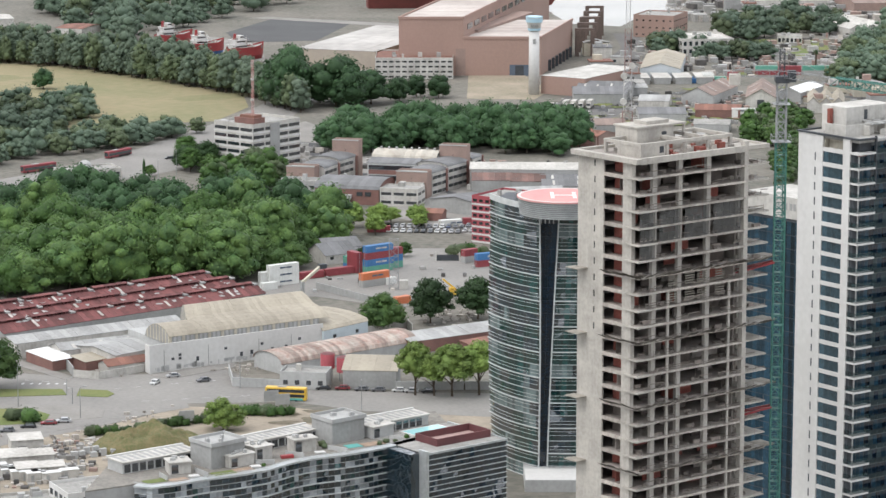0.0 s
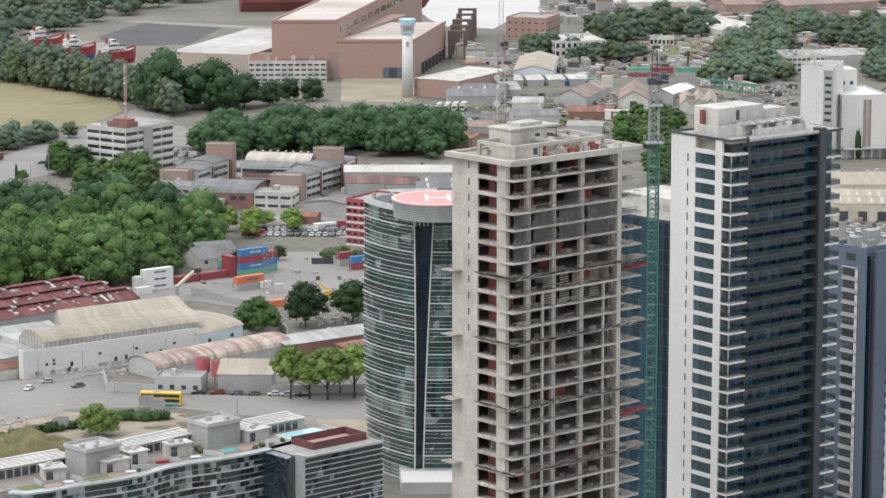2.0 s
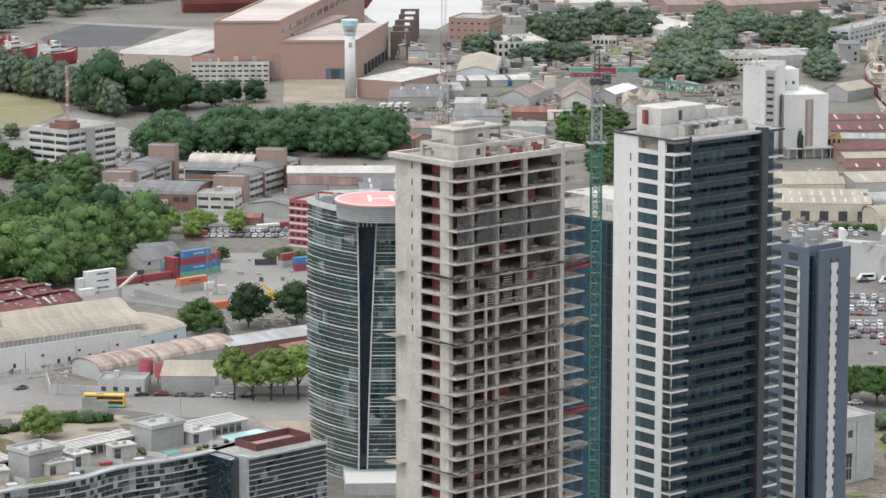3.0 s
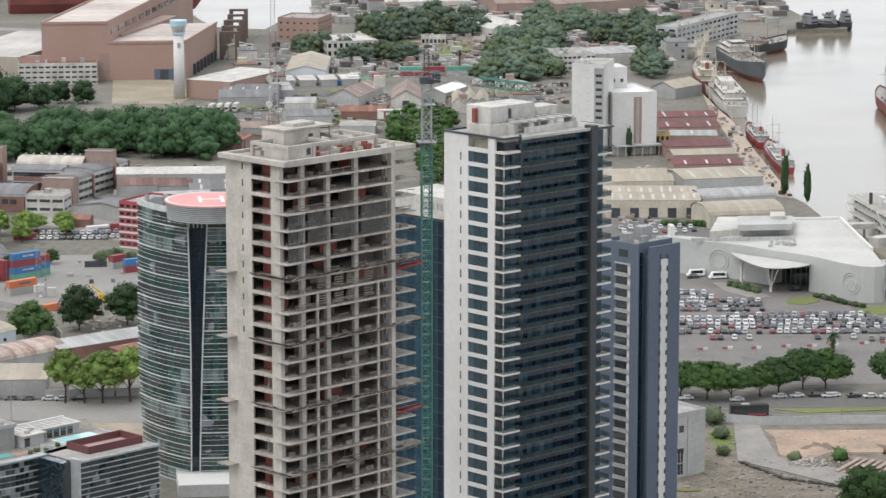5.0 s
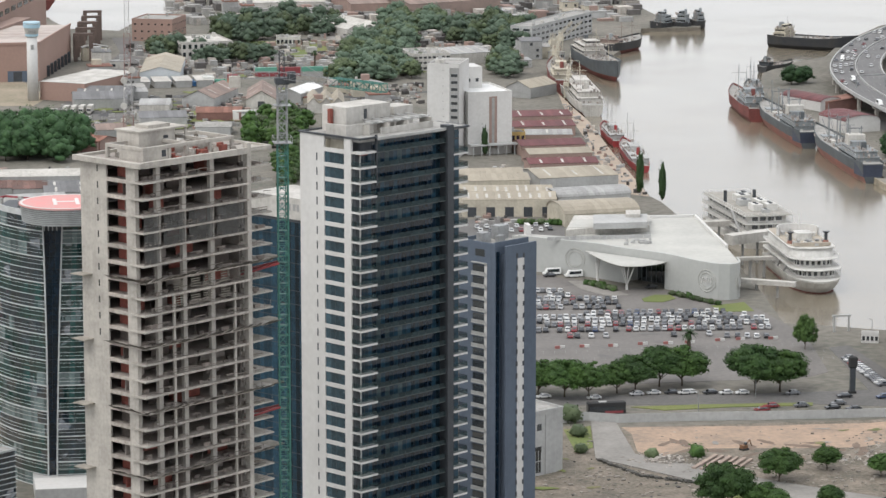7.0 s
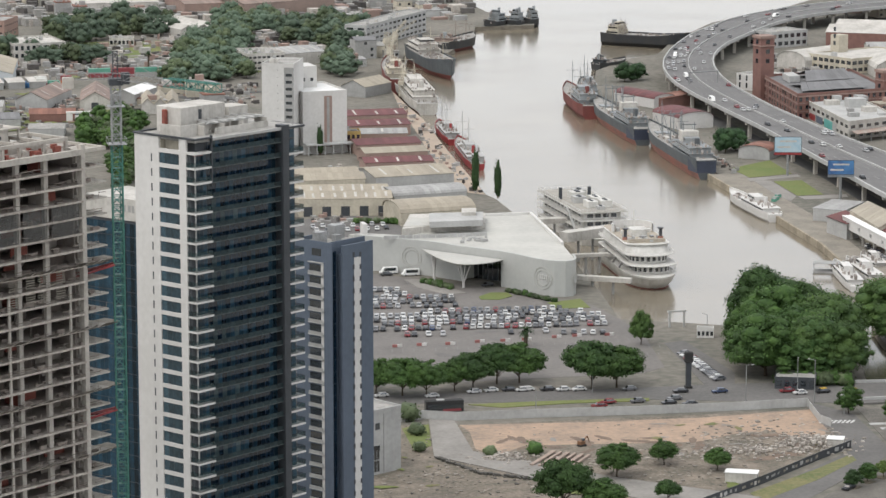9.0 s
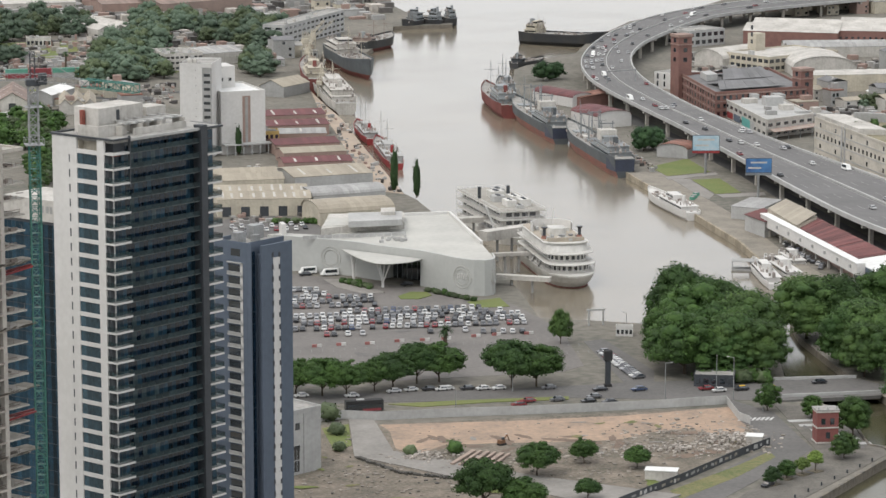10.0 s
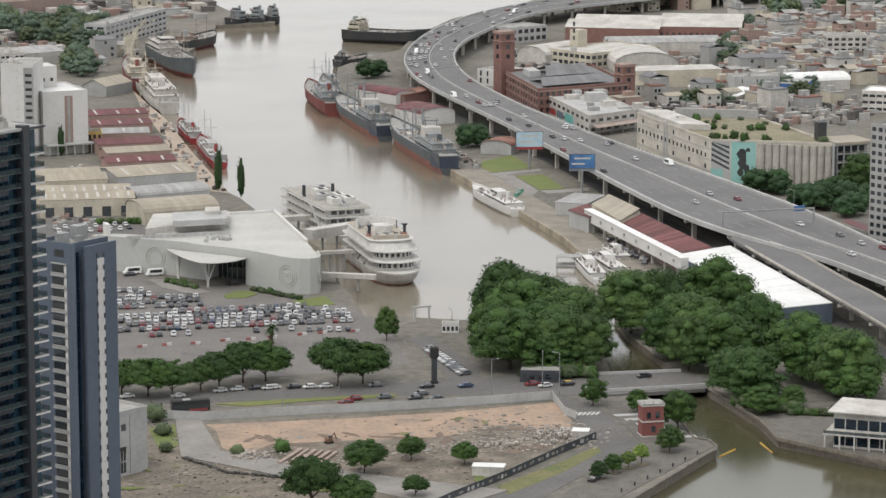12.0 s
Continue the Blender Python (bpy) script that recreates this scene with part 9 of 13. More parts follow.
vessel("cargo_ship", (370.14, 1756.55), (369.81, 1654.71), 16, 9.0, HULL_G, OFFWHITE, "old cargo ship with cream derricks", low=HULL_R, decks=2, extra=5, category="ship")
vessel("cargo_ship", (329.4, 1605.6), (343.58, 1699.35), 12, 8.0, HULL_R, CREAM, "rusty red cargo ship with cream derricks", decks=2, extra=5, category="ship")
vessel("dark_barge", (393.24, 1788.47), (420.28, 1821.26), 15, 6.5, HULL_K, BROWN_R, "dark rusty barge at a quay", low=HULL_R, decks=1, house=0.15, category="barge")
vessel("red_tug", (316.59, 1411.69), (322.36, 1470.9), 8, 3.4, REDP, LGREY, "red tug with pale deckhouses", decks=1, house=0.5)
vessel("red_tug", (310.05, 1333.32), (319.12, 1413.24), 9, 3.4, REDP, LGREY, "red tug with pale deckhouses", decks=1, house=0.55)
for i, (x0, x1) in enumerate(((1368, 1398), (1396, 1436), (1430, 1460))):
    vessel("dark_tug", ((462.26, 1919.46), (475.09, 1914.52), (486.16, 1923.42))[i], ((448.44, 1907.6), (463.05, 1922.77), (475.27, 1921.3))[i], 10, 5, HULL_K, SHIPGREY, "dark tug moored at a pier head", decks=2, house=0.45)
vessel("long_dark_barge", (502.27, 1816.52), (544.95, 1780.52), 18, 7, HULL_K, CREAM, "long dark cargo barge across the river", decks=2, house=0.14, mast=False, category="barge")
vessel("dark_pontoon", (460.51, 1684.55), (482.76, 1701.86), 9, 4, HULL_K, DARK, "low dark pontoon by the shore", decks=1, house=0.12, mast=False, category="barge")
vessel("white_ferry", (377.9, 1025.5), (386.2, 1071.7), 6.5, 2.4, WHITE, WHITE, "low white passenger boat moored in a group by the trees", decks=1, house=0.6, tall=1.9, mast=False, extra=9)
vessel("white_ferry", (389.2, 1033.6), (392.7, 1076.4), 6.5, 2.4, WHITE, WHITE, "low white passenger boat moored in a group by the trees", decks=1, house=0.6, tall=1.9, mast=False, extra=9)
vessel("white_ferry", (399.5, 1056.4), (401.3, 1083.9), 5.5, 2.4, WHITE, WHITE, "low white passenger boat moored in a group by the trees", decks=1, house=0.6, tall=1.9, mast=False, extra=9)
t = thing("pontoon", "small grey floating landing stage", "pontoon", (380.3, 1064.4, WATER_Z), -20)
part("float", B(-5, 5, -3.5, 3.5, -0.4, 0.6, 0.1), GREYW, t)
for x in (-4.6, 4.6):
    part("post", B(x - 0.15, x + 0.15, -3.2, -2.9, 0.6, 3.6), STEEL, t)
part("awning", B(-4.9, 4.9, -3.4, 3.3, 3.6, 3.75), GREYW, t)


def deck_plan(x0, x1, w, nose=1.0, n=10):
    """A deck plan: a squarish stern with rounded corners at x0 and an elliptic bow at x1, w to each side."""
    pts = [(x1 - w * nose + w * nose * math.cos(an), w * math.sin(an)) for an in (-math.pi / 2 + math.pi * i / n for i in range(n + 1))]
    c = w * 0.3
    return pts + [(x0 + c, w), (x0 + c * 0.3, w - c * 0.3), (x0, w - c), (x0, -w + c), (x0 + c * 0.3, -w + c * 0.3), (x0 + c, -w)]


def loft(levels):
    """A closed body through plans of equal count: levels holds (plan, z)."""
    bm = bmesh.new()
    rows = [[bm.verts.new((*p, z)) for p in plan] for plan, z in levels]
    n = len(rows[0])
    for ra, rb in zip(rows, rows[1:]):
        for i in range(n):
            bm.faces.new((ra[i], ra[(i + 1) % n], rb[(i + 1) % n], rb[i]))
    bm.faces.new(rows[0][::-1]), bm.faces.new(rows[-1])
    return bm


def railing(plan, z, h, posts, material, t):
    """A thin two-bar rail with posts round a deck, and taller posts to the deck above."""
    bm = bmesh.new()
    ring = plan + plan[:1]
    for p, q in zip(ring, ring[1:]):
        bar(bm, (*p, z + h), (*q, z + h), 0.09), bar(bm, (*p, z + h * 0.55), (*q, z + h * 0.55), 0.06)
        k = max(1, round((U(q) - U(p)).length / 2.6))
        for i in range(k):
            u = U(p).lerp(U(q), i / k)
            bar(bm, (u.x, u.y, z), (u.x, u.y, z + (posts if i % 2 == 0 and posts else h)), 0.1)
    part("rail", bm, material, t)


def window_row(plan, z, h, pitch, t, share=0.55):
    ring = plan + plan[:1]
    for p, q in zip(ring, ring[1:]):
        ln = (U(q) - U(p)).length
        k = round(ln / pitch)
        for i in range(k):
            u, v = U(p).lerp(U(q), (i + 0.5 - share / 2) / k), U(p).lerp(U(q), (i + 0.5 + share / 2) / k)
            bm = bmesh.new()
            bar(bm, (u.x, u.y, z), (v.x, v.y, z), 0.12, h)
            part("window", bm, GLASS, t)


BUFF = mat("buff_deck", (0.40, 0.355, 0.285), (0.30, 0.265, 0.22), 0.8, 0.3, 1.5)
SHIPW = mat("grimy_ship_white", (0.60, 0.59, 0.56), (0.42, 0.41, 0.38), 0.6, 0.2, 1.2, streak=0.35)


def riverboat(stern, bow, W):
    """A casino riverboat: a flared white hull, galleried decks set back towards the bow, a solid upper storey and twin funnels."""
    L, a = axis(stern, bow)
    t = thing("casino_riverboat", "large white casino riverboat with galleried decks moored at the quay", "ship", (stern[0], stern[1], WATER_Z - 0.4), a)
    w = W / 2
    part("hull", loft([(deck_plan(1, L - 4.5, w * 0.86, 1.9), 0.85), (deck_plan(0.5, L - 2, w * 0.95, 1.8), 2.6), (deck_plan(0, L, w + 0.3, 1.7), 4.9)]), SHIPW, t)
    part("waterline", loft([(deck_plan(1.2, L - 5.0, w * 0.85, 1.9), 0), (deck_plan(1, L - 4.4, w * 0.87, 1.9), 0.84)]), HULL_R, t)
    part("bulwark", loft([(deck_plan(0, L, w + 0.32, 1.7), 4.9), (deck_plan(0, L + 0.2, w + 0.4, 1.7), 5.6)]), SHIPW, t)
    z = 5.6
    for d, (set_, h) in enumerate(((5.0, 2.9), (9.0, 2.9))):
        part("deck_wall", P(deck_plan(3, L - set_ - 2.2, w - 2.2, 0.7), z, z + h), SHIPW, t)
        window_row(deck_plan(3, L - set_ - 2.2, w - 2.17, 0.7), z + 1.5, 1.5, 2.1, t)
        part("deck_plate", P(deck_plan(1, L - set_ + 0.4, w + 0.45, 0.8), z + h, z + h + 0.28), SHIPW, t)
        railing(deck_plan(1.2, L - set_ + 0.1, w + 0.25, 0.8), z + h + 0.28 if d else z, 1.05, 0 if d else h, WHITE, t)
        z += h + 0.28
    part("upper_storey", loft([(deck_plan(4, L - 13.5, w - 0.8, 0.5), z), (deck_plan(4, L - 15, w - 1.2, 0.5), z + 3.0)]), SHIPW, t)
    part("deck_plate", P(deck_plan(3, L - 14.0, w - 0.5, 0.5), z + 3.0, z + 3.25), SHIPW, t)
    z += 3.25
    part("top_deck", P(deck_plan(4, L - 17, w - 1.2, 0.6), z, z + 0.2), BUFF, t)
    bm = bmesh.new()
    bar(bm, (L - 18.4, -w + 2.2, z + 0.8), (L - 18.4, w - 2.2, z + 0.8), 0.8, 1.2)
    part("front_screen", bm, BUFF, t, "buff front screen of the top deck")
    bm = bmesh.new()
    ring = [(L * 0.32 - 7.5 * math.cos(an), (w - 1.4) * math.sin(an)) for an in (-1.9 + 3.8 * i / 18 for i in range(19))]
    ledge(bm, ring, z + 0.2, z + 3.2, 0.15, 0.15)
    part("curved_screen", bm, WHITE, t, "white curved screen round the after deck", kind="stuff")
    part("pilot_house", P(deck_plan(L * 0.4, L * 0.52, w * 0.34, 0.5), z + 0.2, z + 2.8), SHIPW, t)
    for s in (-1, 1):
        fun = bmesh.new()
        cyl(fun, L * 0.6, s * (w - 2.4), z + 0.2, z + 3.6, 0.6, n=10)
        f = part("funnel", fun, DARK, t, "black crowned funnel")
        fun = bmesh.new()
        cyl(fun, L * 0.6, s * (w - 2.4), z + 3.6, z + 4.3, 0.6, 1.35, n=10)
        part("crown_ring", fun, DARK, f)
        fun = bmesh.new()
        cyl(fun, L * 0.6, s * (w - 2.4), z + 0.2, z + 1.2, 1.2, 0.9, n=10)
        part("funnel_base", fun, TILE, f)
    part("mast", B(L * 0.36, L * 0.36 + 0.3, -0.15, 0.15, z, z + 8.5), WHITE, t)
    for i in range(22):
        x, y = L * rng.uniform(0.12, 0.68), w * rng.uniform(-0.75, 0.7)
        part("roof_unit", B(x, x + rng.uniform(0.8, 2.4), y, y + rng.uniform(0.7, 1.4), z + 0.2, z + rng.uniform(0.8, 1.9)), rng.choice((LGREY, SHIPW, STEEL)), t)
    bm = bmesh.new()
    for s in (-1, 1):
        for k in range(3):
            x = L * (0.3 + 0.17 * k)
            bar(bm, (x, s * (w + 0.3), 5.6), (x + 5.0, s * (w + 0.3), 8.8), 0.7, 0.25)
    part("stair_flights", bm, LGREY, t)
    return t


def casino_barge(stern, bow, W):
    """A flat-roofed floating hall: square decks with galleries, outside stairs, a roof full of plant and two stacks."""
    L, a = axis(stern, bow)
    t = thing("casino_barge", "grey-white flat-roofed riverboat with roof plant and two black stacks", "ship", (stern[0], stern[1], WATER_Z - 0.4), a)
    w = W / 2
    part("hull", loft([(deck_plan(1, L + 1, w - 0.5, 0.5), 0), (deck_plan(0, L + 3, w, 0.6), 3.4)]), SHIPW, t)
    z = 3.4
    for d in range(3):
        part("deck_wall", B(3, L - 4.5, -w + 2.4, w - 2.4, z, z + 2.9), SHIPW if d else LGREY, t)
        for i in range(4):
            y = -w + 3.6 + i * (W - 7.2) / 4
            part("window", B(L - 4.5, L - 4.42, y + 0.3, y + (W - 7.2) / 4 - 0.6, z + 0.8, z + 2.3), GLASS, t)
        for s in (-1, 1):
            for i in range(11):
                x = 5 + i * (L - 12) / 11
                part("window", B(x, x + 3.4, s * (w - 2.4) - 0.05, s * (w - 2.4) + 0.05, z + 0.8, z + 2.2), GLASS, t)
        part("deck_plate", B(1.0, L - 0.8 - 0.8 * d, -w + 0.2, w - 0.2, z + 2.9, z + 3.2), SHIPW, t)
        plan = [(1.2, -w + 0.4), (L - 1.0 - 0.8 * d, -w + 0.4), (L - 1.0 - 0.8 * d, w - 0.4), (1.2, w - 0.4)]
        railing(plan, z, 1.05, 2.9, WHITE, t)
        z += 3.2
    part("roof_deck", B(1.4, L - 3.0, -w + 0.6, w - 0.6, z, z + 0.15), mat("grey_buff_roof", (0.36, 0.34, 0.30), (0.25, 0.24, 0.215), 0.85, 0.3, 1.5), t)
    railing([(1.5, -w + 0.7), (L - 3.1, -w + 0.7), (L - 3.1, w - 0.7), (1.5, w - 0.7)], z + 0.15, 1.0, 0, WHITE, t)
    for x, y, dx, dy, h, m in ((0.70, -0.35, 7, 4, 2.6, SHIPW), (0.72, 0.18, 6, 4.5, 2.8, SHIPW), (0.84, -0.1, 3, 3, 1.4, LGREY), (0.52, -0.5, 5, 5, 2.4, LGREY), (0.5, 0.2, 8, 4, 2.2, SHIPW), (0.34, -0.3, 6, 6, 2.6, SHIPW), (0.2, 0.1, 5, 5, 2.0, LGREY), (0.6, 0.55, 4, 2.5, 1.4, STEEL)):
        u = part("roof_unit", B(L * x, L * x + dx, w * y, w * y + dy, z + 0.15, z + 0.15 + h, 0.08), m, t)
        for k in range(2):
            fan = bmesh.new()
            cyl(fan, L * x + dx * (0.3 + 0.4 * k), w * y + dy / 2, z + 0.15 + h, z + 0.5 + h, min(dx, dy) * 0.17, n=10)
            part("fan", fan, DARK, u)
    for s in (-0.75, 0.45):
        stack = bmesh.new()
        cyl(stack, L * 0.42, w * s, z, z + 4.8, 0.7, n=10)
        part("funnel", stack, DARK, t, "black exhaust funnel")
    for s in (-1, 1):
        for k in range(3):
            bm = bmesh.new()
            x = L * (0.92 - 0.08 * k)
            bar(bm, (x, s * (w - 0.2), 3.4 + 3.2 * k), (x - 5.0, s * (w - 0.2), 6.6 + 3.2 * k), 1.0, 0.3)
            part("stair_flight", bm, LGREY, t)
    return t


riverboat((311.54, 1102.1), (308.4, 1040.5), 18)
casino_barge((313.0, 1199.0), (315.5, 1137.0), 20)
t = thing("covered_gangway", "white covered gangways between casino and ships", "gangway", (0, 0, 0))
for (p, q), z, w, h in ((((289.28, 1101.33), (307.91, 1110.52)), 8.0, 5.0, 3.6), (((278.37, 1048.14), (297.18, 1036.67)), 3.0, 3.0, 1.6), (((286.93, 1080.21), (302.09, 1080.26)), 4.6, 2.4, 1.2), (((294.6, 1160.63), (313.31, 1161.62)), 4.0, 5.0, 2.0)):
    bm = bmesh.new()
    bar(bm, (*p, z), (*q, z), w, h)
    part("span", bm, OFFWHITE, t)
    for f in (0.35, 0.7):
        u = U(p).lerp(U(q), f)
        part("support", B(u.x - 0.4, u.x + 0.4, u.y - 0.4, u.y + 0.4, -5, z - h / 2), GREYW, t)

# ---- the casino ----
CZ = 12.5
CWALL = mat("pale_green_grey_panels", (0.42, 0.425, 0.405), (0.36, 0.365, 0.35), 0.55, 0.05, 0.6, streak=0.1)
CROOF = mat("pale_roof_membrane", (0.47, 0.465, 0.43), (0.38, 0.375, 0.35), 0.8, 0.06, 0.5)
CAS = thing("casino", "pale grey curved casino building with a leaf-shaped canopy", "building")
CF = smooth_line([(208.5, 1097.0), (213.8, 1091.5), (222.0, 1084.6), (233.0, 1075.4), (240.0, 1065.8), (247.0, 1058.0), (253.0, 1050.8), (256.9, 1044.0), (260.0, 1037.5), (263.5, 1031.8), (267.0, 1028.2), (270.5, 1026.9), (273.6, 1028.1), (275.8, 1032.4), (277.0, 1040.0)], 2.0)
CB = [(278.6, 1062.25), (283.27, 1128.96), (262.84, 1128.85), (228.18, 1093.11), (213.07, 1102.23), (207.04, 1100.53)]
ENTRY = [i for i, p in enumerate(CF) if 240.5 < p[0] < 253.6]
E0, E1 = ENTRY[0], ENTRY[-1]
NEAR_, DEEP_ = offset(CF, 0.7), offset(CF, 8.0)


def skin(pts, z0, z1, th):
    """A curved wall of one piece along a line in plan, th thick to the left, with a rounded coping."""
    bm = bmesh.new()
    inner = offset(pts, th)
    rows = [[bm.verts.new((*p, z)) for p in line] for line, z in ((pts, z0), (pts, (z0 + z1) / 2), (pts, z1 - 0.12), (offset(pts, 0.12), z1), (inner, z1), (inner, z0))]
    for ra, rb in zip(rows, rows[1:]):
        for i in range(len(pts) - 1):
            bm.faces.new((ra[i], ra[i + 1], rb[i + 1], rb[i]))
    for e in (0, -1):
        bm.faces.new([r[e] for r in rows])
    return bm


part("hall", P(NEAR_[:E0] + DEEP_[E0:E1 + 1] + NEAR_[E1 + 1:] + CB, 0, CZ - 0.8), CWALL, CAS)
part("curved_wall", skin(CF[:E0 + 1], 0.0, CZ + 0.4, 0.69), CWALL, CAS)
part("curved_wall", skin(CF[E1:], 0.0, CZ + 0.4, 0.69), CWALL, CAS, "bulging pale panelled end wall")
part("lintel_wall", skin(CF[E0:E1 + 1], 9.3, CZ + 0.4, 0.69), CWALL, CAS)
part("entrance_soffit", P(CF[E0:E1 + 1] + DEEP_[E0:E1 + 1][::-1], 9.0, 9.28), CWALL, CAS)
part("roof", P(NEAR_ + CB, CZ - 0.78, CZ - 0.3), CROOF, CAS)
bm = bmesh.new()
for a_, b_ in zip(CB[:3], CB[1:3]):
    bar(bm, (*a_, CZ), (*b_, CZ), 1.0, 1.4)
part("roof_kerb", bm, WHITE, CAS)
for i in range(E0, E1):
    a_, b_ = offset(CF, 7.7)[i], offset(CF, 7.7)[i + 1]
    bm = bmesh.new()
    bar(bm, (*a_, 4.5), (*b_, 4.5), 0.12, 8.8)
    part("entrance_pane", bm, GLASS, CAS)
    part("entrance_mullion", B(a_[0] - 0.1, a_[0] + 0.1, a_[1] - 0.2, a_[1] - 0.08, 0, 9.0), STEEL, CAS)
part("raised_hall", P([(225.9, 1094.45), (237.01, 1097.99), (258.81, 1100.27), (263.94, 1122.38), (235.55, 1125.83)], CZ - 0.4, 14.6), OFFWHITE, CAS)
part("raised_roof", P([(227.3, 1098.47), (236.24, 1098.63), (257.21, 1097.34), (260.22, 1112.21), (234.2, 1115.37)], 14.6, 14.8), CROOF, CAS)
part("plant_room", P([(235.99, 1093.22), (256.32, 1093.19), (260.51, 1111.32), (240.11, 1112.54)], 14.8, 17.0), LGREY, CAS)
part("roof_unit", P([(250.59, 1103.92), (256.01, 1103.26), (258.28, 1113.22), (252.82, 1113.88)], 17.0, 18.2), OFFWHITE, CAS)
bm = bmesh.new()
RL = [(217.07, 1084.89), (255.92, 1084.93)]
for i in range(14):
    u, v = U(RL[0]).lerp(U(RL[1]), i / 14), U(RL[0]).lerp(U(RL[1]), (i + 0.94) / 14)
    bar(bm, (u.x, u.y, CZ + 0.7), (v.x, v.y, CZ + 0.7), 0.2, 1.4)
part("roof_screen", bm, LGREY, CAS, kind="stuff")
part("corner_fin", B(212.85 - 0.8, 212.85 + 0.8, 1101.04 - 3, 1101.04 + 3, 0, CZ + 3.6), WHITE, CAS)
bm = bmesh.new()
for i in range(12):
    x, y = (246.66, 1076.56)
    q = (x + rng.uniform(-5, 8), y + rng.uniform(-4, 5))
    box(bm, q[0], q[0] + rng.uniform(0.6, 2), q[1], q[1] + 1.2, CZ - 0.4, CZ + rng.uniform(0.4, 1.2))
part("roof_gear", bm, LGREY, CAS, kind="stuff")
# leaf-shaped canopy on branching columns
CAN = smooth_line([(229.6, 1077.0), (230.6, 1066.0), (232.6, 1053.5), (236.0, 1045.4), (241.5, 1043.6), (248.5, 1045.8), (253.4, 1049.9)], 2.5) + [(246.6, 1058.0), (239.6, 1065.8), (232.6, 1073.0)]
bm = bmesh.new()
cx_, cy_ = sum(p[0] for p in CAN) / len(CAN), sum(p[1] for p in CAN) / len(CAN)
rings_ = [[bm.verts.new((cx_ + (x - cx_) * f, cy_ + (y - cy_) * f, z)) for x, y in CAN] for f, z in ((0.9, 9.35), (1.0, 9.7), (1.0, 9.95), (0.7, 10.45), (0.35, 10.7))]
for ra, rb in zip(rings_, rings_[1:]):
    for i in range(len(CAN)):
        bm.faces.new((ra[i], ra[(i + 1) % len(CAN)], rb[(i + 1) % len(CAN)], rb[i]))
bm.faces.new(rings_[0][::-1]), bm.faces.new(rings_[-1])
can = part("canopy", bm, CROOF, CAS, "pale leaf-shaped entrance canopy")
for VB, arms in (((239.3, 1051.2), ((-2.6, -1), (-0.9, 0.8), (0.9, 0.8), (2.8, -1))), ((232.6, 1069.5), ((-0.9, 0.5), (0, -0.4), (0.9, 0.5)))):
    bm = bmesh.new()
    for dx, dy in arms:
        bar(bm, (VB[0], VB[1], 1.6), (VB[0] + dx, VB[1] + dy, 9.5), 0.42)
    cyl(bm, VB[0], VB[1], 0, 1.9, 0.5, n=8)
    part("branching_column", bm, WHITE, can)
# relief rings on the wall, as plain shapes
def on_wall(i, s):
    """The point a little outside the curved wall, s metres along it from its point i."""
    while s > 0 and i < len(CF) - 2 and s > (U(CF[i + 1]) - U(CF[i])).length:
        s -= (U(CF[i + 1]) - U(CF[i])).length
        i += 1
    while s < 0 and i > 0:
        i -= 1
        s += (U(CF[i + 1]) - U(CF[i])).length
    d = (U(CF[i + 1]) - U(CF[i])).normalized()
    return U(CF[i]) + d * s + Vector((d.y, -d.x)) * 0.12


for (x, y), r in (((264.2, 1031.0), 3.9), ((224.5, 1079.0), 3.9), ((274.6, 1030.0), 2.8)):
    near = min(range(len(CF) - 1), key=lambda i: (U(CF[i]) - Vector((x, y))).length)
    d = (U(CF[near + 1]) - U(CF[near])).normalized()
    o = Vector((d.y, -d.x))
    for k, rr in enumerate((r, r * 0.72)):
        bm = bmesh.new()
        ring = [on_wall(near, rr * math.cos(i * 0.2618)) for i in range(25)]
        zs = [6.2 + rr * math.sin(i * 0.2618) for i in range(25)]
        tube(bm, [(p.x, p.y, z) for p, z in zip(ring, zs)], 0.14, 4)
        part("relief_ring", bm, CROOF, CAS)
for i in range(5):
    x, y = (262.4, 1033.6)
    near = min(range(len(CF) - 1), key=lambda j: (U(CF[j]) - Vector((x, y))).length)
    d = (U(CF[near + 1]) - U(CF[near])).normalized()
    o = Vector((d.y, -d.x))
    p = on_wall(near, i * 0.95)
    bm = bmesh.new()
    bar(bm, (p.x, p.y, 5.4 + 0.25 * (i % 2)), (p.x + d.x * 0.3, p.y + d.y * 0.3, 7.2 + 0.2 * (i % 3)), 0.3)
    part("emblem_bar", bm, WHITE, CAS)
# drive, lawns and kerb planting in front
sheet("car_park", [(202.43, 1095.41), (228.77, 1069.9), (242.09, 1055.3), (254.11, 1045.35), (261.73, 1026.8), (274.62, 1022.18), (277.18, 1001.95), (280.18, 963.85), (271.78, 908.9), (262.58, 901.95), (167.05, 901.75)], 0.05, CARPARK, "large grey asphalt car park", "car park")
sheet("planted_island", [(221.69, 1070.76), (226.74, 1070.14), (236.26, 1047.52), (237.86, 1041.04), (230.51, 1039.86), (223.45, 1054.37)], 0.2, PAVE, "pale kerbed planting island", "pavement")
sheet("lawn", [(240.78, 1033.45), (246.73, 1039.96), (252.41, 1038.23), (252.53, 1032.01), (246.62, 1026.6), (240.42, 1028.38)], 0.25, GRASS, "small oval lawn by the entrance", "lawn")
sheet("lawn", [(261.45, 1017.73), (274.62, 1022.18), (273.99, 1006.26), (262.62, 1006.66)], 0.2, GRASS, "narrow lawn along the casino wall", "lawn")
hedge((227.43, 1063.53), (234.5, 1048.79), 18, 0.6, "green planting along the casino drive")
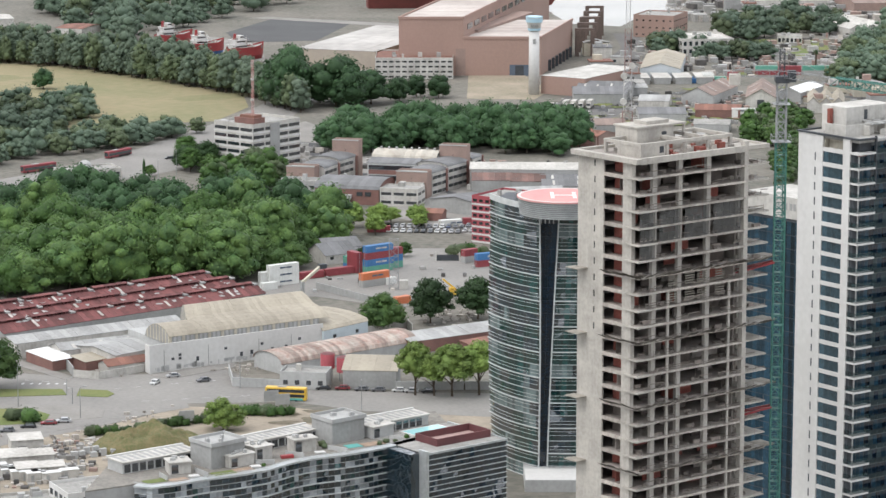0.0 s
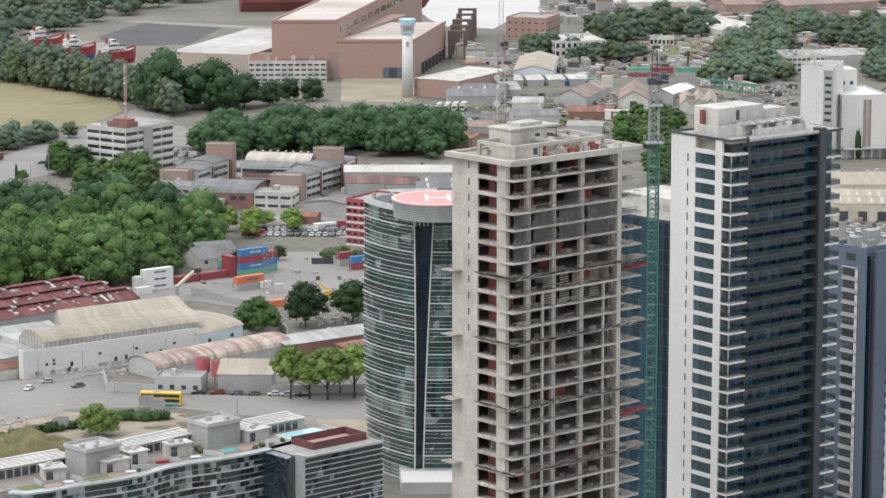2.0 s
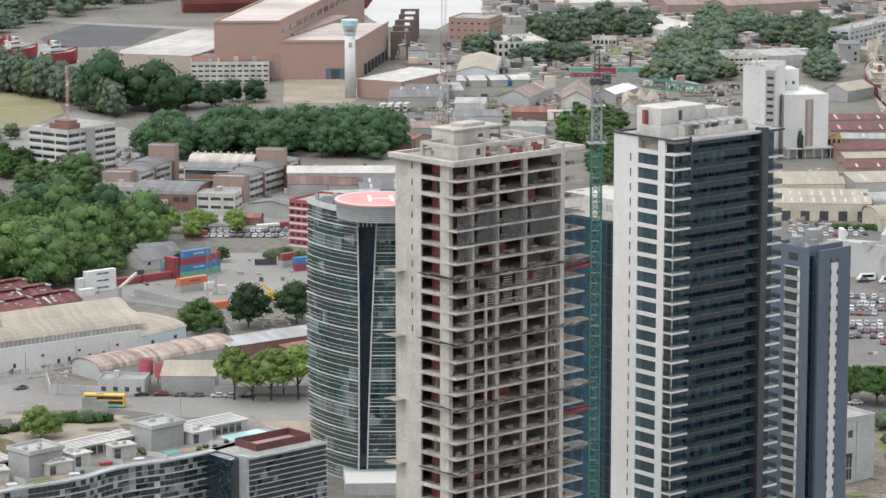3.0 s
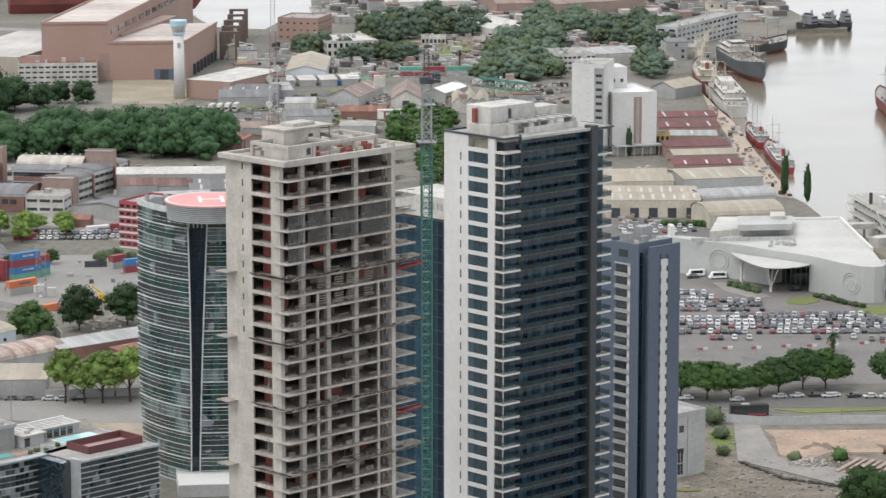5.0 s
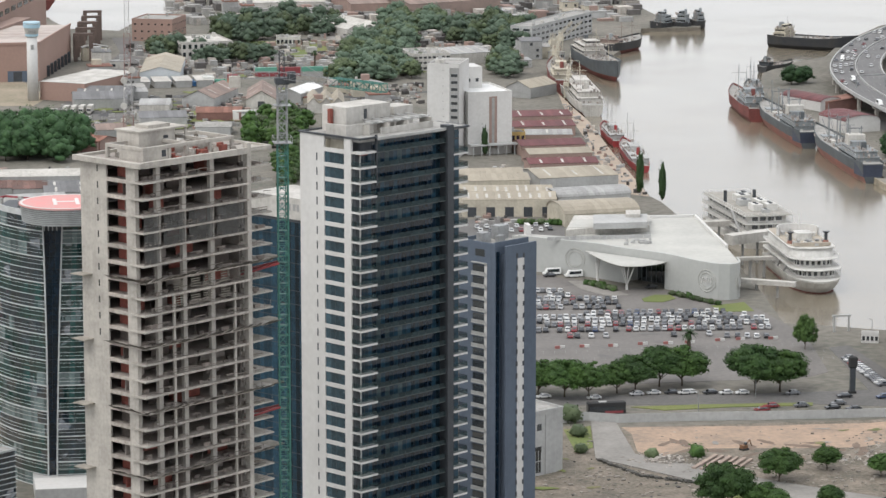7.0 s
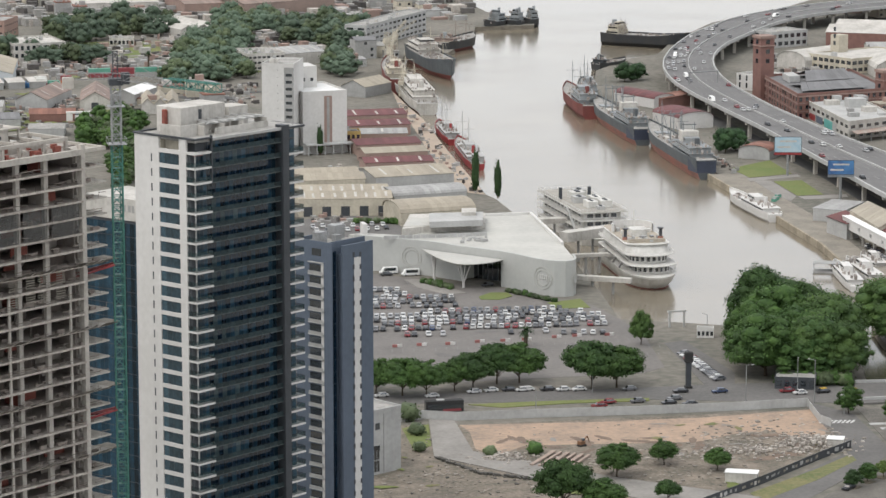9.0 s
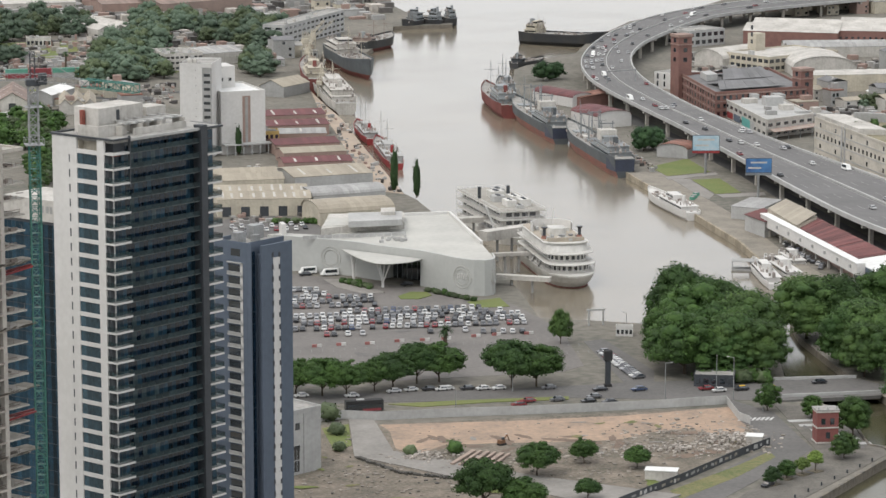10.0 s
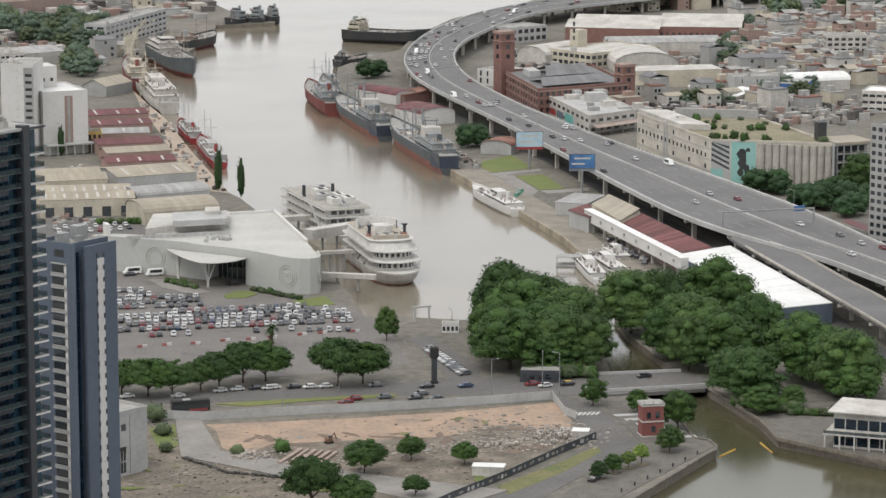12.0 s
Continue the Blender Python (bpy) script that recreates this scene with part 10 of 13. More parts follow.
hedge((252.5, 1040.3), (264.61, 1018.35), 20, 0.55, "green planting along the casino wall")
for (x, y), rz in (((218.6, 1083.6), 5), ((225.6, 1078.2), 5)):
    car(x, y, rz, "white", 0.05, "parked", True)
for (x, y), c, rz in (((217.0, 1080.0), "black", 5), ((225.25, 1032.27), "white", 80), ((248.4, 1052.39), "black", 20)):
    car(x, y, rz, c, 0.05)
for (x0, y0), (x1, y1), n in (((205.12, 1052.37), (216.82, 1049.89), 7), ((202.19, 1037.13), (230.76, 1033.64), 13), ((199.34, 1022.3), (228.87, 1018.7), 13), ((215.64, 1009.45), (262.75, 1005.67), 20), ((197.21, 998.19), (273.12, 992.75), 33), ((189.69, 984.07), (270.79, 976.96), 36), ((254.14, 966.12), (266.56, 962.79), 5), ((204.33, 1044.09), (215.75, 1041.66), 7), ((200.46, 1030.2), (229.63, 1026.65), 13), ((198.48, 1004.75), (268.54, 999.1), 31), ((191.63, 992.24), (272.63, 985.19), 36)):
    for i in range(n):
        if rng.random() < 0.94:
            car(x0 + (x1 - x0) * i / (n - 1) + rng.uniform(-0.25, 0.25), y0 + (y1 - y0) * i / (n - 1) + rng.uniform(-0.4, 0.4), 76 + rng.choice((0, 180)) + rng.uniform(-3, 3), None, 0.05, far=y0 > 1012.06)
for (x, y) in ((202.55, 973.32), (204.95, 973.03), (209.56, 972.47), (214.35, 971.88), (236.87, 970.04), (248.72, 969.51)):
    car(x, y, 80, None, 0.05)
FADED = mat("faded_red_plastic", (0.33, 0.13, 0.12), (0.26, 0.11, 0.1), 0.6, 0.4, 2)
DIMP = mat("worn_bay_paint", (0.26, 0.258, 0.25), (0.15, 0.148, 0.145), 0.9, 0.8, 3)
for i in range(9):
    x, y = (193.72, 956.51)
    t = thing("traffic_barrier", "red and white plastic traffic barrier", "barrier", (x + i * 9.0 + rng.uniform(-1.5, 1.5), y + rng.uniform(-1, 1) + i * 0.4, 0.05), rng.uniform(-8, 8), "traffic barriers")
    part("red_block", B(0, 1.6, 0, 0.5, 0, 0.9), FADED, t)
    part("white_block", B(1.65, 3.2, 0, 0.5, 0, 0.9), WHITE, t)
bm = bmesh.new()
for i in range(84):
    x, y = (181.57, 951.01)
    x, y = x + (i % 28) * 3.6, y - (i // 28) * 11.0
    quad(bm, (x, y - 2.2, 0.075), (x + 0.16, y - 2.2, 0.075), (x + 1.06, y + 2.2, 0.075), (x + 0.9, y + 2.2, 0.075))
solo("bay_marking", bm, DIMP, "faded white parking bay lines", "road marking", "stuff")
patches("tar_patch", [(202.46, 1084.14), (227.65, 1064.59), (252.89, 1040.25), (260.99, 1023.84), (275.27, 1002.18), (277.7, 955.13), (265.42, 905.62), (169.46, 905.38)], 30, 111, (2, 7), 0.056, ASPHALT_M, "dark stains on a car park", 0.5)


def palm(x, y, h, full=1.0):
    t = thing("palm_tree", "stout palm with a dense round crown", "tree", (x, y, 0))
    bm = bmesh.new()
    tube(bm, [(0, 0, 0), (0, 0, h * 0.5), (0.1, 0, h)], [0.6 * full, 0.5 * full, 0.55 * full], 8)
    part("trunk", bm, BARK, t)
    bm = bmesh.new()
    for i in range(64):
        an, el = i * 2.4, rng.uniform(-0.5, 1.2)
        prev = Vector((0, 0, h))
        d = Vector((math.cos(an), math.sin(an), el))
        s = Vector((-math.sin(an), math.cos(an), 0)) * 0.28
        for k in range(4):
            nx = prev + d.normalized() * 0.72 * full
            w = 1 - k * 0.22
            quad(bm, prev - s * w, prev + s * w, nx + s * (w - 0.2), nx - s * (w - 0.2))
            prev = nx
            d = d + Vector((0, 0, -0.45))
    part("fronds", bm, LEAF_D, t)


palm(*(236.9, 949.5), 5.2, 1.25)
palm(*(207.21, 1701.17), 12.0)
palm(*(215.38, 1219.93), 5.0)

litter("wharf_gear", [(323.23, 1582.88), (319.53, 1531.26), (316.32, 1478.63), (304.82, 1373.08), (292.98, 1253.87), (288.73, 1261.9), (294.81, 1358.46), (304.82, 1443.97), (314.52, 1529.68)], 100, 92, "bollards, crates and gear on the wharf", (0.4, 2.2), (0.3, 1.8))
litter("wharf_gear", [(413.24, 1415.61), (426.95, 1395.12), (421.57, 1307.92), (416.27, 1283.3), (416.02, 1359.44), (409.97, 1404.45)], 110, 93, "crates and gear on the quay", (0.4, 2.2), (0.3, 1.8))
patches("yard_patch", [(103.63, 1713.64), (163.88, 1680.39), (227.79, 1711.99), (275.25, 1747.41), (319.1, 1770.63), (344.25, 1891.11), (255.2, 1918.38), (177.28, 1817.06), (112.37, 1855.19)], 30, 112, (8, 26), 0.03, PAVE, "pale concrete patches in port yards", 0.5)
patches("yard_patch", [(74.72, 1518.14), (183.03, 1526.11), (246.24, 1562.34), (258.99, 1643.68), (195.11, 1626.85), (79.16, 1605.34)], 30, 113, (5, 18), 0.05, ASPHALT_D, "dark asphalt patches in port yards", 0.5)
patches("weed_patch", [(74.72, 1518.14), (183.03, 1526.11), (246.24, 1562.34), (284.16, 1804.23), (213.88, 1783.27), (89.73, 1812.77)], 26, 114, (5, 18), 0.2, GRASS, "weedy grass patches in port yards", 0.5)


def harbour_crane(x, y, h, rz, material):
    t = thing("harbour_crane", "old cream lattice harbour crane on the wharf", "crane", (x, y, 0), rz, "harbour cranes")
    bm = bmesh.new()
    lattice(bm, (0, 0, 0), (0, 0, h), 2.4, 2.6, 0.22)
    part("mast", bm, material, t)
    bm = bmesh.new()
    lattice(bm, (0, 0, h * 0.7), (h * 0.75, 0, h * 1.35), 1.1, 2.2, 0.16)
    part("jib", bm, material, t)
    part("cab", B(-2.2, 1.6, -1.5, 1.5, h * 0.62, h * 0.78, 0.1), material, t)


for (x, y), h, rz in (((342.05, 1690.24), 15, 60), ((349.28, 1732.91), 17, 20), ((335.38, 1644.49), 13, 100), ((358.27, 1754.42), 16, -20), ((324.63, 1573.42), 11, 70)):
    harbour_crane(x, y, h, rz, CREAM)


# ---- the elevated motorway ----
PAINT_D = mat("worn_lane_paint", (0.33, 0.325, 0.315), (0.2, 0.196, 0.19), 0.85, 0.4, 2)
DZ = 9.0
NEAR = smooth_line([(451.95, 811.99), (452.19, 887.54), (451.74, 942.71), (450.41, 985.39), (444.93, 1017.91), (439.16, 1052.19), (436.43, 1096.9), (439.42, 1167.2), (445.52, 1253.66), (451.89, 1350.5), (454.37, 1409.81), (455.86, 1444.56), (458.16, 1490.12), (462.85, 1537.65), (470.6, 1579.19), (479.01, 1611.72), (490.96, 1647.45), (510.19, 1694.8), (538.11, 1752.37), (563.76, 1794.61), (597.99, 1844.09), (654.27, 1898.15), (710.07, 1932.64), (779.72, 1965.36), (875.63, 1992.61)], 9.0)
FAR = smooth_line([(494.61, 890.02), (485.57, 954), (481.97, 1007.55), (485.87, 1063.8), (486.1, 1112.4), (484.26, 1181.39), (480.79, 1258.49), (478.96, 1322.35), (479.92, 1388.99), (479.94, 1417.02), (484.23, 1477.21), (488.38, 1522.12), (496.53, 1568.42), (507.93, 1613.76), (523.13, 1657.76), (544.18, 1702.63), (573.88, 1751), (598.87, 1790.5), (637.69, 1838.96), (687.88, 1872.09), (756.22, 1905.93), (850.27, 1934.63)], 9.0)


def resample(pts, n):
    d = [0.0]
    for a, b in zip(pts, pts[1:]):
        d.append(d[-1] + (U(b) - U(a)).length)
    out, j = [], 0
    for i in range(n):
        s = d[-1] * i / (n - 1)
        while j < len(d) - 2 and d[j + 1] < s:
            j += 1
        f = (s - d[j]) / max(1e-6, d[j + 1] - d[j])
        out.append(tuple(U(pts[j]).lerp(U(pts[j + 1]), min(1, max(0, f)))))
    return out


# match the two edges by the nearest point, so that the deck is cut square
NR = resample(NEAR, 150)
FR, k = [], 0
for p in NR:
    best = min(range(k, min(k + 40, len(FAR))), key=lambda i: (U(FAR[i]) - U(p)).length)
    k = best
    FR.append(FAR[best])
sm = []
for i in range(len(FR)):
    w = [U(FR[j]) for j in range(max(0, i - 3), min(len(FR), i + 4))]
    sm.append(tuple(sum(w, Vector((0, 0))) / len(w)))
FR = sm
HW = thing("elevated_motorway", "grey elevated motorway on concrete piers", "motorway", (0, 0, 0), 0, "", "structure")


def lane(f):
    return [tuple(U(a).lerp(U(b), f)) for a, b in zip(NR, FR)]


def ribbon(bm, A, Bp, z0, z1):
    for i in range(len(A) - 1):
        v = [bm.verts.new((p[0], p[1], z)) for z in (z0, z1) for p in (A[i], A[i + 1], Bp[i + 1], Bp[i])]
        for q in ((0, 1, 2, 3), (7, 6, 5, 4), (1, 0, 4, 5), (3, 2, 6, 7)):
            bm.faces.new([v[j] for j in q])


bm = bmesh.new()
ribbon(bm, NR, FR, DZ - 1.2, DZ)
bmesh.ops.recalc_face_normals(bm, faces=bm.faces)
MROAD = mat("motorway_asphalt", (0.155, 0.152, 0.15), (0.115, 0.113, 0.112), 0.85, 0.06, 0.5)
part("deck", bm, MROAD, HW)
for f0, f1, h, m, nm in ((-0.012, 0.012, 0.9, LGREY, "parapet"), (0.988, 1.012, 0.9, LGREY, "parapet"), (0.49, 0.505, 0.75, LGREY, "median_barrier")):
    bm = bmesh.new()
    ribbon(bm, lane(f0), lane(f1), DZ - (0.9 if nm == "parapet" else -0.0), DZ + h)
    bmesh.ops.recalc_face_normals(bm, faces=bm.faces)
    part(nm, bm, m, HW)
bm = bmesh.new()
for f in (0.035, 0.465, 0.53, 0.965):
    ribbon(bm, lane(f - 0.004), lane(f + 0.004), DZ + 0.01, DZ + 0.03)
for f in (0.14, 0.25, 0.36, 0.64, 0.75, 0.86):
    A_, B_ = lane(f - 0.003), lane(f + 0.003)
    for i in range(0, len(A_) - 1, 3):
        ribbon(bm, A_[i:i + 2], B_[i:i + 2], DZ + 0.01, DZ + 0.03)
bmesh.ops.recalc_face_normals(bm, faces=bm.faces)
part("lane_marking", bm, PAINT_D, HW, kind="stuff")
for i in range(2, 148, 4):
    a_, b_ = U(NR[i]), U(FR[i])
    for f in (0.08, 0.5, 0.92):
        p = a_.lerp(b_, f)
        part("pier", B(p.x - 0.8, p.x + 0.8, p.y - 0.8, p.y + 0.8, -4 if i > 90 else 0, DZ - 2.2), CONC, HW)
    bm = bmesh.new()
    bar(bm, (*a_.lerp(b_, 0.0), DZ - 1.75), (*a_.lerp(b_, 1.0), DZ - 1.75), 1.6, 1.1)
    part("crossbeam", bm, CONC, HW)
# the slip road that leaves it
RA = smooth_line([(436.3, 1045.27), (432.54, 1009.66), (424.73, 924.04), (419.73, 875.08), (413.05, 809.56), (408.23, 764.74)], 8.0)
RB = smooth_line([(443.8, 1048.01), (447.43, 1013.39), (442.24, 953.25), (439.73, 917.32), (430.64, 844.59), (426.2, 799.01)], 8.0)
n = 28
RA, RB = resample(RA, n), resample(RB, n)
RP = thing("slip_road", "grey elevated slip road beside the motorway", "ramp", (0, 0, 0), 0, "", "structure")
bm = bmesh.new()
ribbon(bm, RA, RB, 7.5, 8.55)
bmesh.ops.recalc_face_normals(bm, faces=bm.faces)
part("deck", bm, MROAD, RP)
for A_, B_ in ((RA, offset(RA, 0.4)), (offset(RB, -0.4), RB)):
    bm = bmesh.new()
    ribbon(bm, A_[2:], B_[2:], 7.6, 9.4)
    bmesh.ops.recalc_face_normals(bm, faces=bm.faces)
    part("parapet", bm, CONC, RP)
for i in range(3, n, 3):
    c = U(RA[i]).lerp(U(RB[i]), 0.5)
    part("pier", B(c.x - 0.7, c.x + 0.7, c.y - 0.7, c.y + 0.7, 0, 6.6), CONC, RP)
    bm = bmesh.new()
    bar(bm, (*RA[i], 7.0), (*RB[i], 7.0), 1.4, 0.9)
    part("crossbeam", bm, CONC, RP)
# traffic on the motorway
cr = random.Random(12)
for i in range(95):
    s = cr.uniform(18, 140) if i > 34 else cr.uniform(78, 112)
    f = cr.choice((0.09, 0.2, 0.31, 0.41)) if (i > 34 or cr.random() < 0.8) else cr.choice((0.58, 0.7, 0.81))
    if i > 34:
        f = cr.choice((0.09, 0.2, 0.31, 0.41, 0.58, 0.7, 0.81, 0.91))
    j = int(s)
    p, q = U(lane(f)[j]), U(lane(f)[j + 1])
    d = q - p
    car(*p.lerp(q, s - j), math.degrees(math.atan2(d.y, d.x)), cr.choice(("white", "white", "white", "silver", "grey", "black", "red")), DZ, "driving", cr.random() < 0.08, far=s > 100)


def sign_gantry(a, b, label, z=DZ):
    t = thing("sign_gantry", label, "gantry", (0, 0, 0))
    a, b = U(a), U(b)
    bm = bmesh.new()
    bar(bm, (a.x, a.y, z + 6.2), (b.x, b.y, z + 6.2), 0.6)
    part("beam", bm, STEEL, t)
    for p in (a, b):
        part("post", B(p.x - 0.25, p.x + 0.25, p.y - 0.25, p.y + 0.25, z - 1, z + 6.4), STEEL, t)
    return t


sign_gantry((466.99, 1523.84), (483.91, 1528.54), "pale steel sign gantry over the motorway")
t = sign_gantry((440.24, 1060.9), (477.08, 1059.89), "pale steel sign gantry with a small blue sign")
SG = (472.08, 1062.07)
part("sign", B(SG[0] - 2.2, SG[0] + 2.2, SG[1] - 0.2, SG[1] + 0.2, 14.0, 16.0), BLUEP, t, "blue road sign")
# billboards beside it
for (x, y), zc, w, h, kind in (((436, 1273.69), 13.37, 12.0, 8.0, 0), ((435.98, 1205.17), 13.47, 11.0, 7.2, 1)):
    t = thing("billboard", "large pale blue roadside billboard on a post" if kind == 0 else "large deep blue roadside billboard on a post", "billboard", (x, y, 0), -14, "roadside billboards")
    bm = bmesh.new()
    cyl(bm, 0, 0.5, 0, zc - h / 2, 0.55, n=10)
    part("post", bm, STEEL, t)
    part("frame", B(-w / 2, w / 2, 0.05, 0.7, zc - h / 2, zc + h / 2), DARK, t)
    pm = mat("billboard_sky_print", (0.25, 0.40, 0.50), (0.45, 0.53, 0.56), 0.6, 0.12, 0.4) if kind == 0 else mat("billboard_blue_print", (0.03, 0.075, 0.20), (0.08, 0.22, 0.42), 0.5, 0.12, 0.4)
    part("poster", B(-w / 2 + 0.2, w / 2 - 0.2, -0.02, 0.04, zc - h / 2 + 1.2, zc + h / 2 - 0.2), pm, t)
    part("poster_bar", B(-w * 0.3, w * 0.32, -0.05, -0.021, zc + h * 0.2, zc + h * 0.3), OFFWHITE, t)
    part("poster_bar", B(-w * 0.4, w * 0.1, -0.05, -0.021, zc - h * 0.12, zc - h * 0.02), OFFWHITE, t)
    part("lower_strip", B(-w / 2, w / 2, -0.04, 0.04, zc - h / 2, zc - h / 2 + 1.0), SHIPGREY if kind else REDP, t)

# ---- sheds, lawns and roads between river and motorway ----
sheet("road", [(452.44, 1478.36), (453.73, 1372.83), (449.39, 1264.39), (441.18, 1171.65), (432.94, 1058.91), (419.02, 911.02), (412.27, 858.81), (423.18, 881.86), (432.72, 941.16), (443.08, 1055.74), (449.74, 1161.6), (456.14, 1253.82), (461.84, 1380.2), (464.33, 1497.39)], 0.06, ASPHALT_D, "dark street under the motorway", "road")
sheet("quay_paving", [(404.33, 1287.03), (418.66, 1282.55), (415.19, 1217.91), (412.01, 1158.88), (402.61, 1080.92), (400.24, 1033), (388.44, 1030.87), (388.32, 1066.68), (394.46, 1109.32), (397.62, 1166.25), (401.55, 1230.07)], 0.05, mat("buff_quay_paving", (0.27, 0.245, 0.205), (0.17, 0.155, 0.13), 0.92, 0.1, 0.8), "buff quay paving along the river", "pavement")
sheet("lawn", [(425.0, 1259.9), (438.0, 1260.4), (434.2, 1221.5), (422.6, 1220.8)], 0.1, GRASS, "mown lawn between paths by the quay", "lawn")
sheet("path", [(417.4, 1269.1), (424.5, 1261.2), (421.3, 1219.1), (414.9, 1207.3), (414.1, 1221.3)], 0.12, PAVE, "pale concrete apron beside a lawn", "pavement")
sheet("path", [(422.1, 1218.8), (443.8, 1219.6), (441.8, 1211.6), (422.3, 1210.2)], 0.13, PAVE, "pale concrete path below a lawn", "pavement")
sheet("lawn", [(418.5, 1300.02), (442.86, 1319.32), (440.04, 1279.31), (418, 1272.5)], 0.1, GRASS, "mown lawn between paths by the quay", "lawn")
sheet("path", [(415.81, 1269.8), (441.9, 1277), (440.95, 1270.43), (414.97, 1261.67)], 0.14, PAVE, "pale path between lawns", "pavement")
for A_, B_, D_, he, hr, wl_, rm, lab, sh, ac, by in (
        ((431.4, 1424.5), (450.62, 1428.86), 26, 5.6, 8.4, WHITE, MAROON, "white boathouse with a dark red arched roof", "arch", True, 1),
        ((441.8, 1502.4), (454.63, 1507.38), 34, 4.8, 7.0, WHITE, MAROON, "white boathouse with a dark red arched roof", "arch", True, 1),
        ((441.29, 1511.55), (445.72, 1500.92), 22, 5, 6.5, BRICK, TILE, "low brick store with orange roof", "mono", False, 1),
        ((430.94, 1328.55), (442.86, 1319.32), 14, 4, 6.5, LGREY, TILE, "small grey store with a striped roof", "arch", True, 1),
        ((408.08, 1160.1), (418.01, 1151.28), 22, 5, 5.6, LGREY, ZINC, "low grey quay store with a zinc roof", "mono", False, 1)):
    shed("quay_building", A_, B_, D_, he, hr, wl_, rm, lab, sh, ac, by)
for nm, pts, z0, z1, m, lab in (
        ("rust_roofed_hall", [(413.06, 1097.43), (427.67, 1116.22), (425.3, 1033.22), (408.56, 1026.34)], 0, 7.0, BRICK_P, "long hall with a rusty red roof"),
        ("white_roofed_hall", [(407.33, 1024.33), (432.85, 1035.77), (424.22, 925.54), (404.89, 922.53)], 0, 7.0, SLATE, "long hall with a bright white roof")):
    t = thing(nm, lab + " beside the motorway", "warehouse")
    part("wall", P(pts, z0, z1 - 0.1), m, t)
    bm = bmesh.new()
    a_, b_, c_, d_ = [Vector((p[0], p[1], z1)) for p in pts]
    roof_strips(bm, a_, d_, c_, b_, 26, 0.25)
    part("roof", bm, BRIGHT if "white" in nm else RUST, t, kind="stuff")
t = thing("cream_roofed_hall", "hall with a cream pitched roof beside the quay", "warehouse")
CP = [Vector((p[0], p[1], 8.5)) for p in [(413.27, 1131.14), (426.65, 1147.33), (425.85, 1110.24), (410.22, 1090.5)]]
part("wall", P([(p.x, p.y) for p in CP], 0, 8.4), CREAM, t)
bm = bmesh.new()
roof_strips(bm, CP[0], CP[3], CP[2] + Vector((0, 0, 0.8)), CP[1] + Vector((0, 0, 0.8)), 12, 0.25)
part("roof", bm, SAND_R, t, kind="stuff")
QWALL = mat("tan_quay_blocks", (0.36, 0.31, 0.23), (0.2, 0.175, 0.135), 0.9, 0.3, 1.5, 0.45, streak=0.4, rnd=0.2)
t = thing("quay_wall", "tan stone block wall along the water", "quay wall", (0, 0, 0), 0, "", "structure")
QE = [(403.6, 1286), (401.0, 1230), (397.0, 1166), (393.9, 1109), (387.8, 1066.5), (387.9, 1031)]
for a_, b_ in zip(QE, QE[1:]):
    n = max(1, int((U(b_) - U(a_)).length / 4.5))
    for i in range(n):
        u, v = U(a_).lerp(U(b_), i / n), U(a_).lerp(U(b_), (i + 0.98) / n)
        bm = bmesh.new()
        bar(bm, (u.x, u.y, -1.2), (v.x, v.y, -1.2), 0.9, 3.0)
        part("block", bm, QWALL, t)
t = thing("white_gallery", "long white raised gallery beside a hall", "gallery")
GA, GB = (408.86, 1122.88), (405.52, 1012.08)
part("end_hall", P([(404.21, 1132.3), (415.69, 1143.02), (416.34, 1120.07), (406.21, 1114.91)], 0, 6.4), LGREY, t)
part("end_hall_roof", P([(403.78, 1132.43), (416.16, 1144.32), (416.76, 1119.94), (405.76, 1113.67)], 6.4, 6.6), RUST, t)
bm = bmesh.new()
bar(bm, (*GA, 6.0), (*GB, 6.0), 3.0, 4.2)
part("body", bm, WHITE, t)
bm = bmesh.new()
bar(bm, (*GA, 8.25), (*GB, 8.25), 3.6, 0.3)
part("roof", bm, BRIGHT, t)
for i in range(8):
    p = U(GA).lerp(U(GB), (i + 0.5) / 8)
    part("pillar", B(p.x - 0.4, p.x + 0.4, p.y - 0.4, p.y + 0.4, 0, 3.9), OFFWHITE, t)
    d = (U(GB) - U(GA)).normalized()
    o = Vector((d.y, -d.x)) * -1.56
    q = p + (o if o.x < 0 else -o)
    part("window", B(q.x - 0.5, q.x + 0.5, q.y - 0.5, q.y + 0.5, 5.6, 6.8), LGREY, t)
for i in range(14):
    p = U((407.97, 1098.53)).lerp(U((404.29, 1043.54)), i / 14)
    car(p.x + rng.uniform(-1, 1), p.y, 60, None)
t = thing("quay_crane", "small pale loading ramp on the quay", "ramp", (409.12, 1138.59), -50)
bm = bmesh.new()
bar(bm, (0, 0, 3.0), (16, 0, 2.4), 3.0, 1.6)
part("span", bm, LGREY, t)
part("leg", B(0.2, 0.8, -0.4, 0.4, 0, 6.5), STEEL, t)
part("leg", B(15, 15.6, -0.4, 0.4, 0, 1.8), STEEL, t)
tree("deep", *(430.92, 1347.2), 0.8)
tree("deep", *(437.4, 1352.75), 0.75)
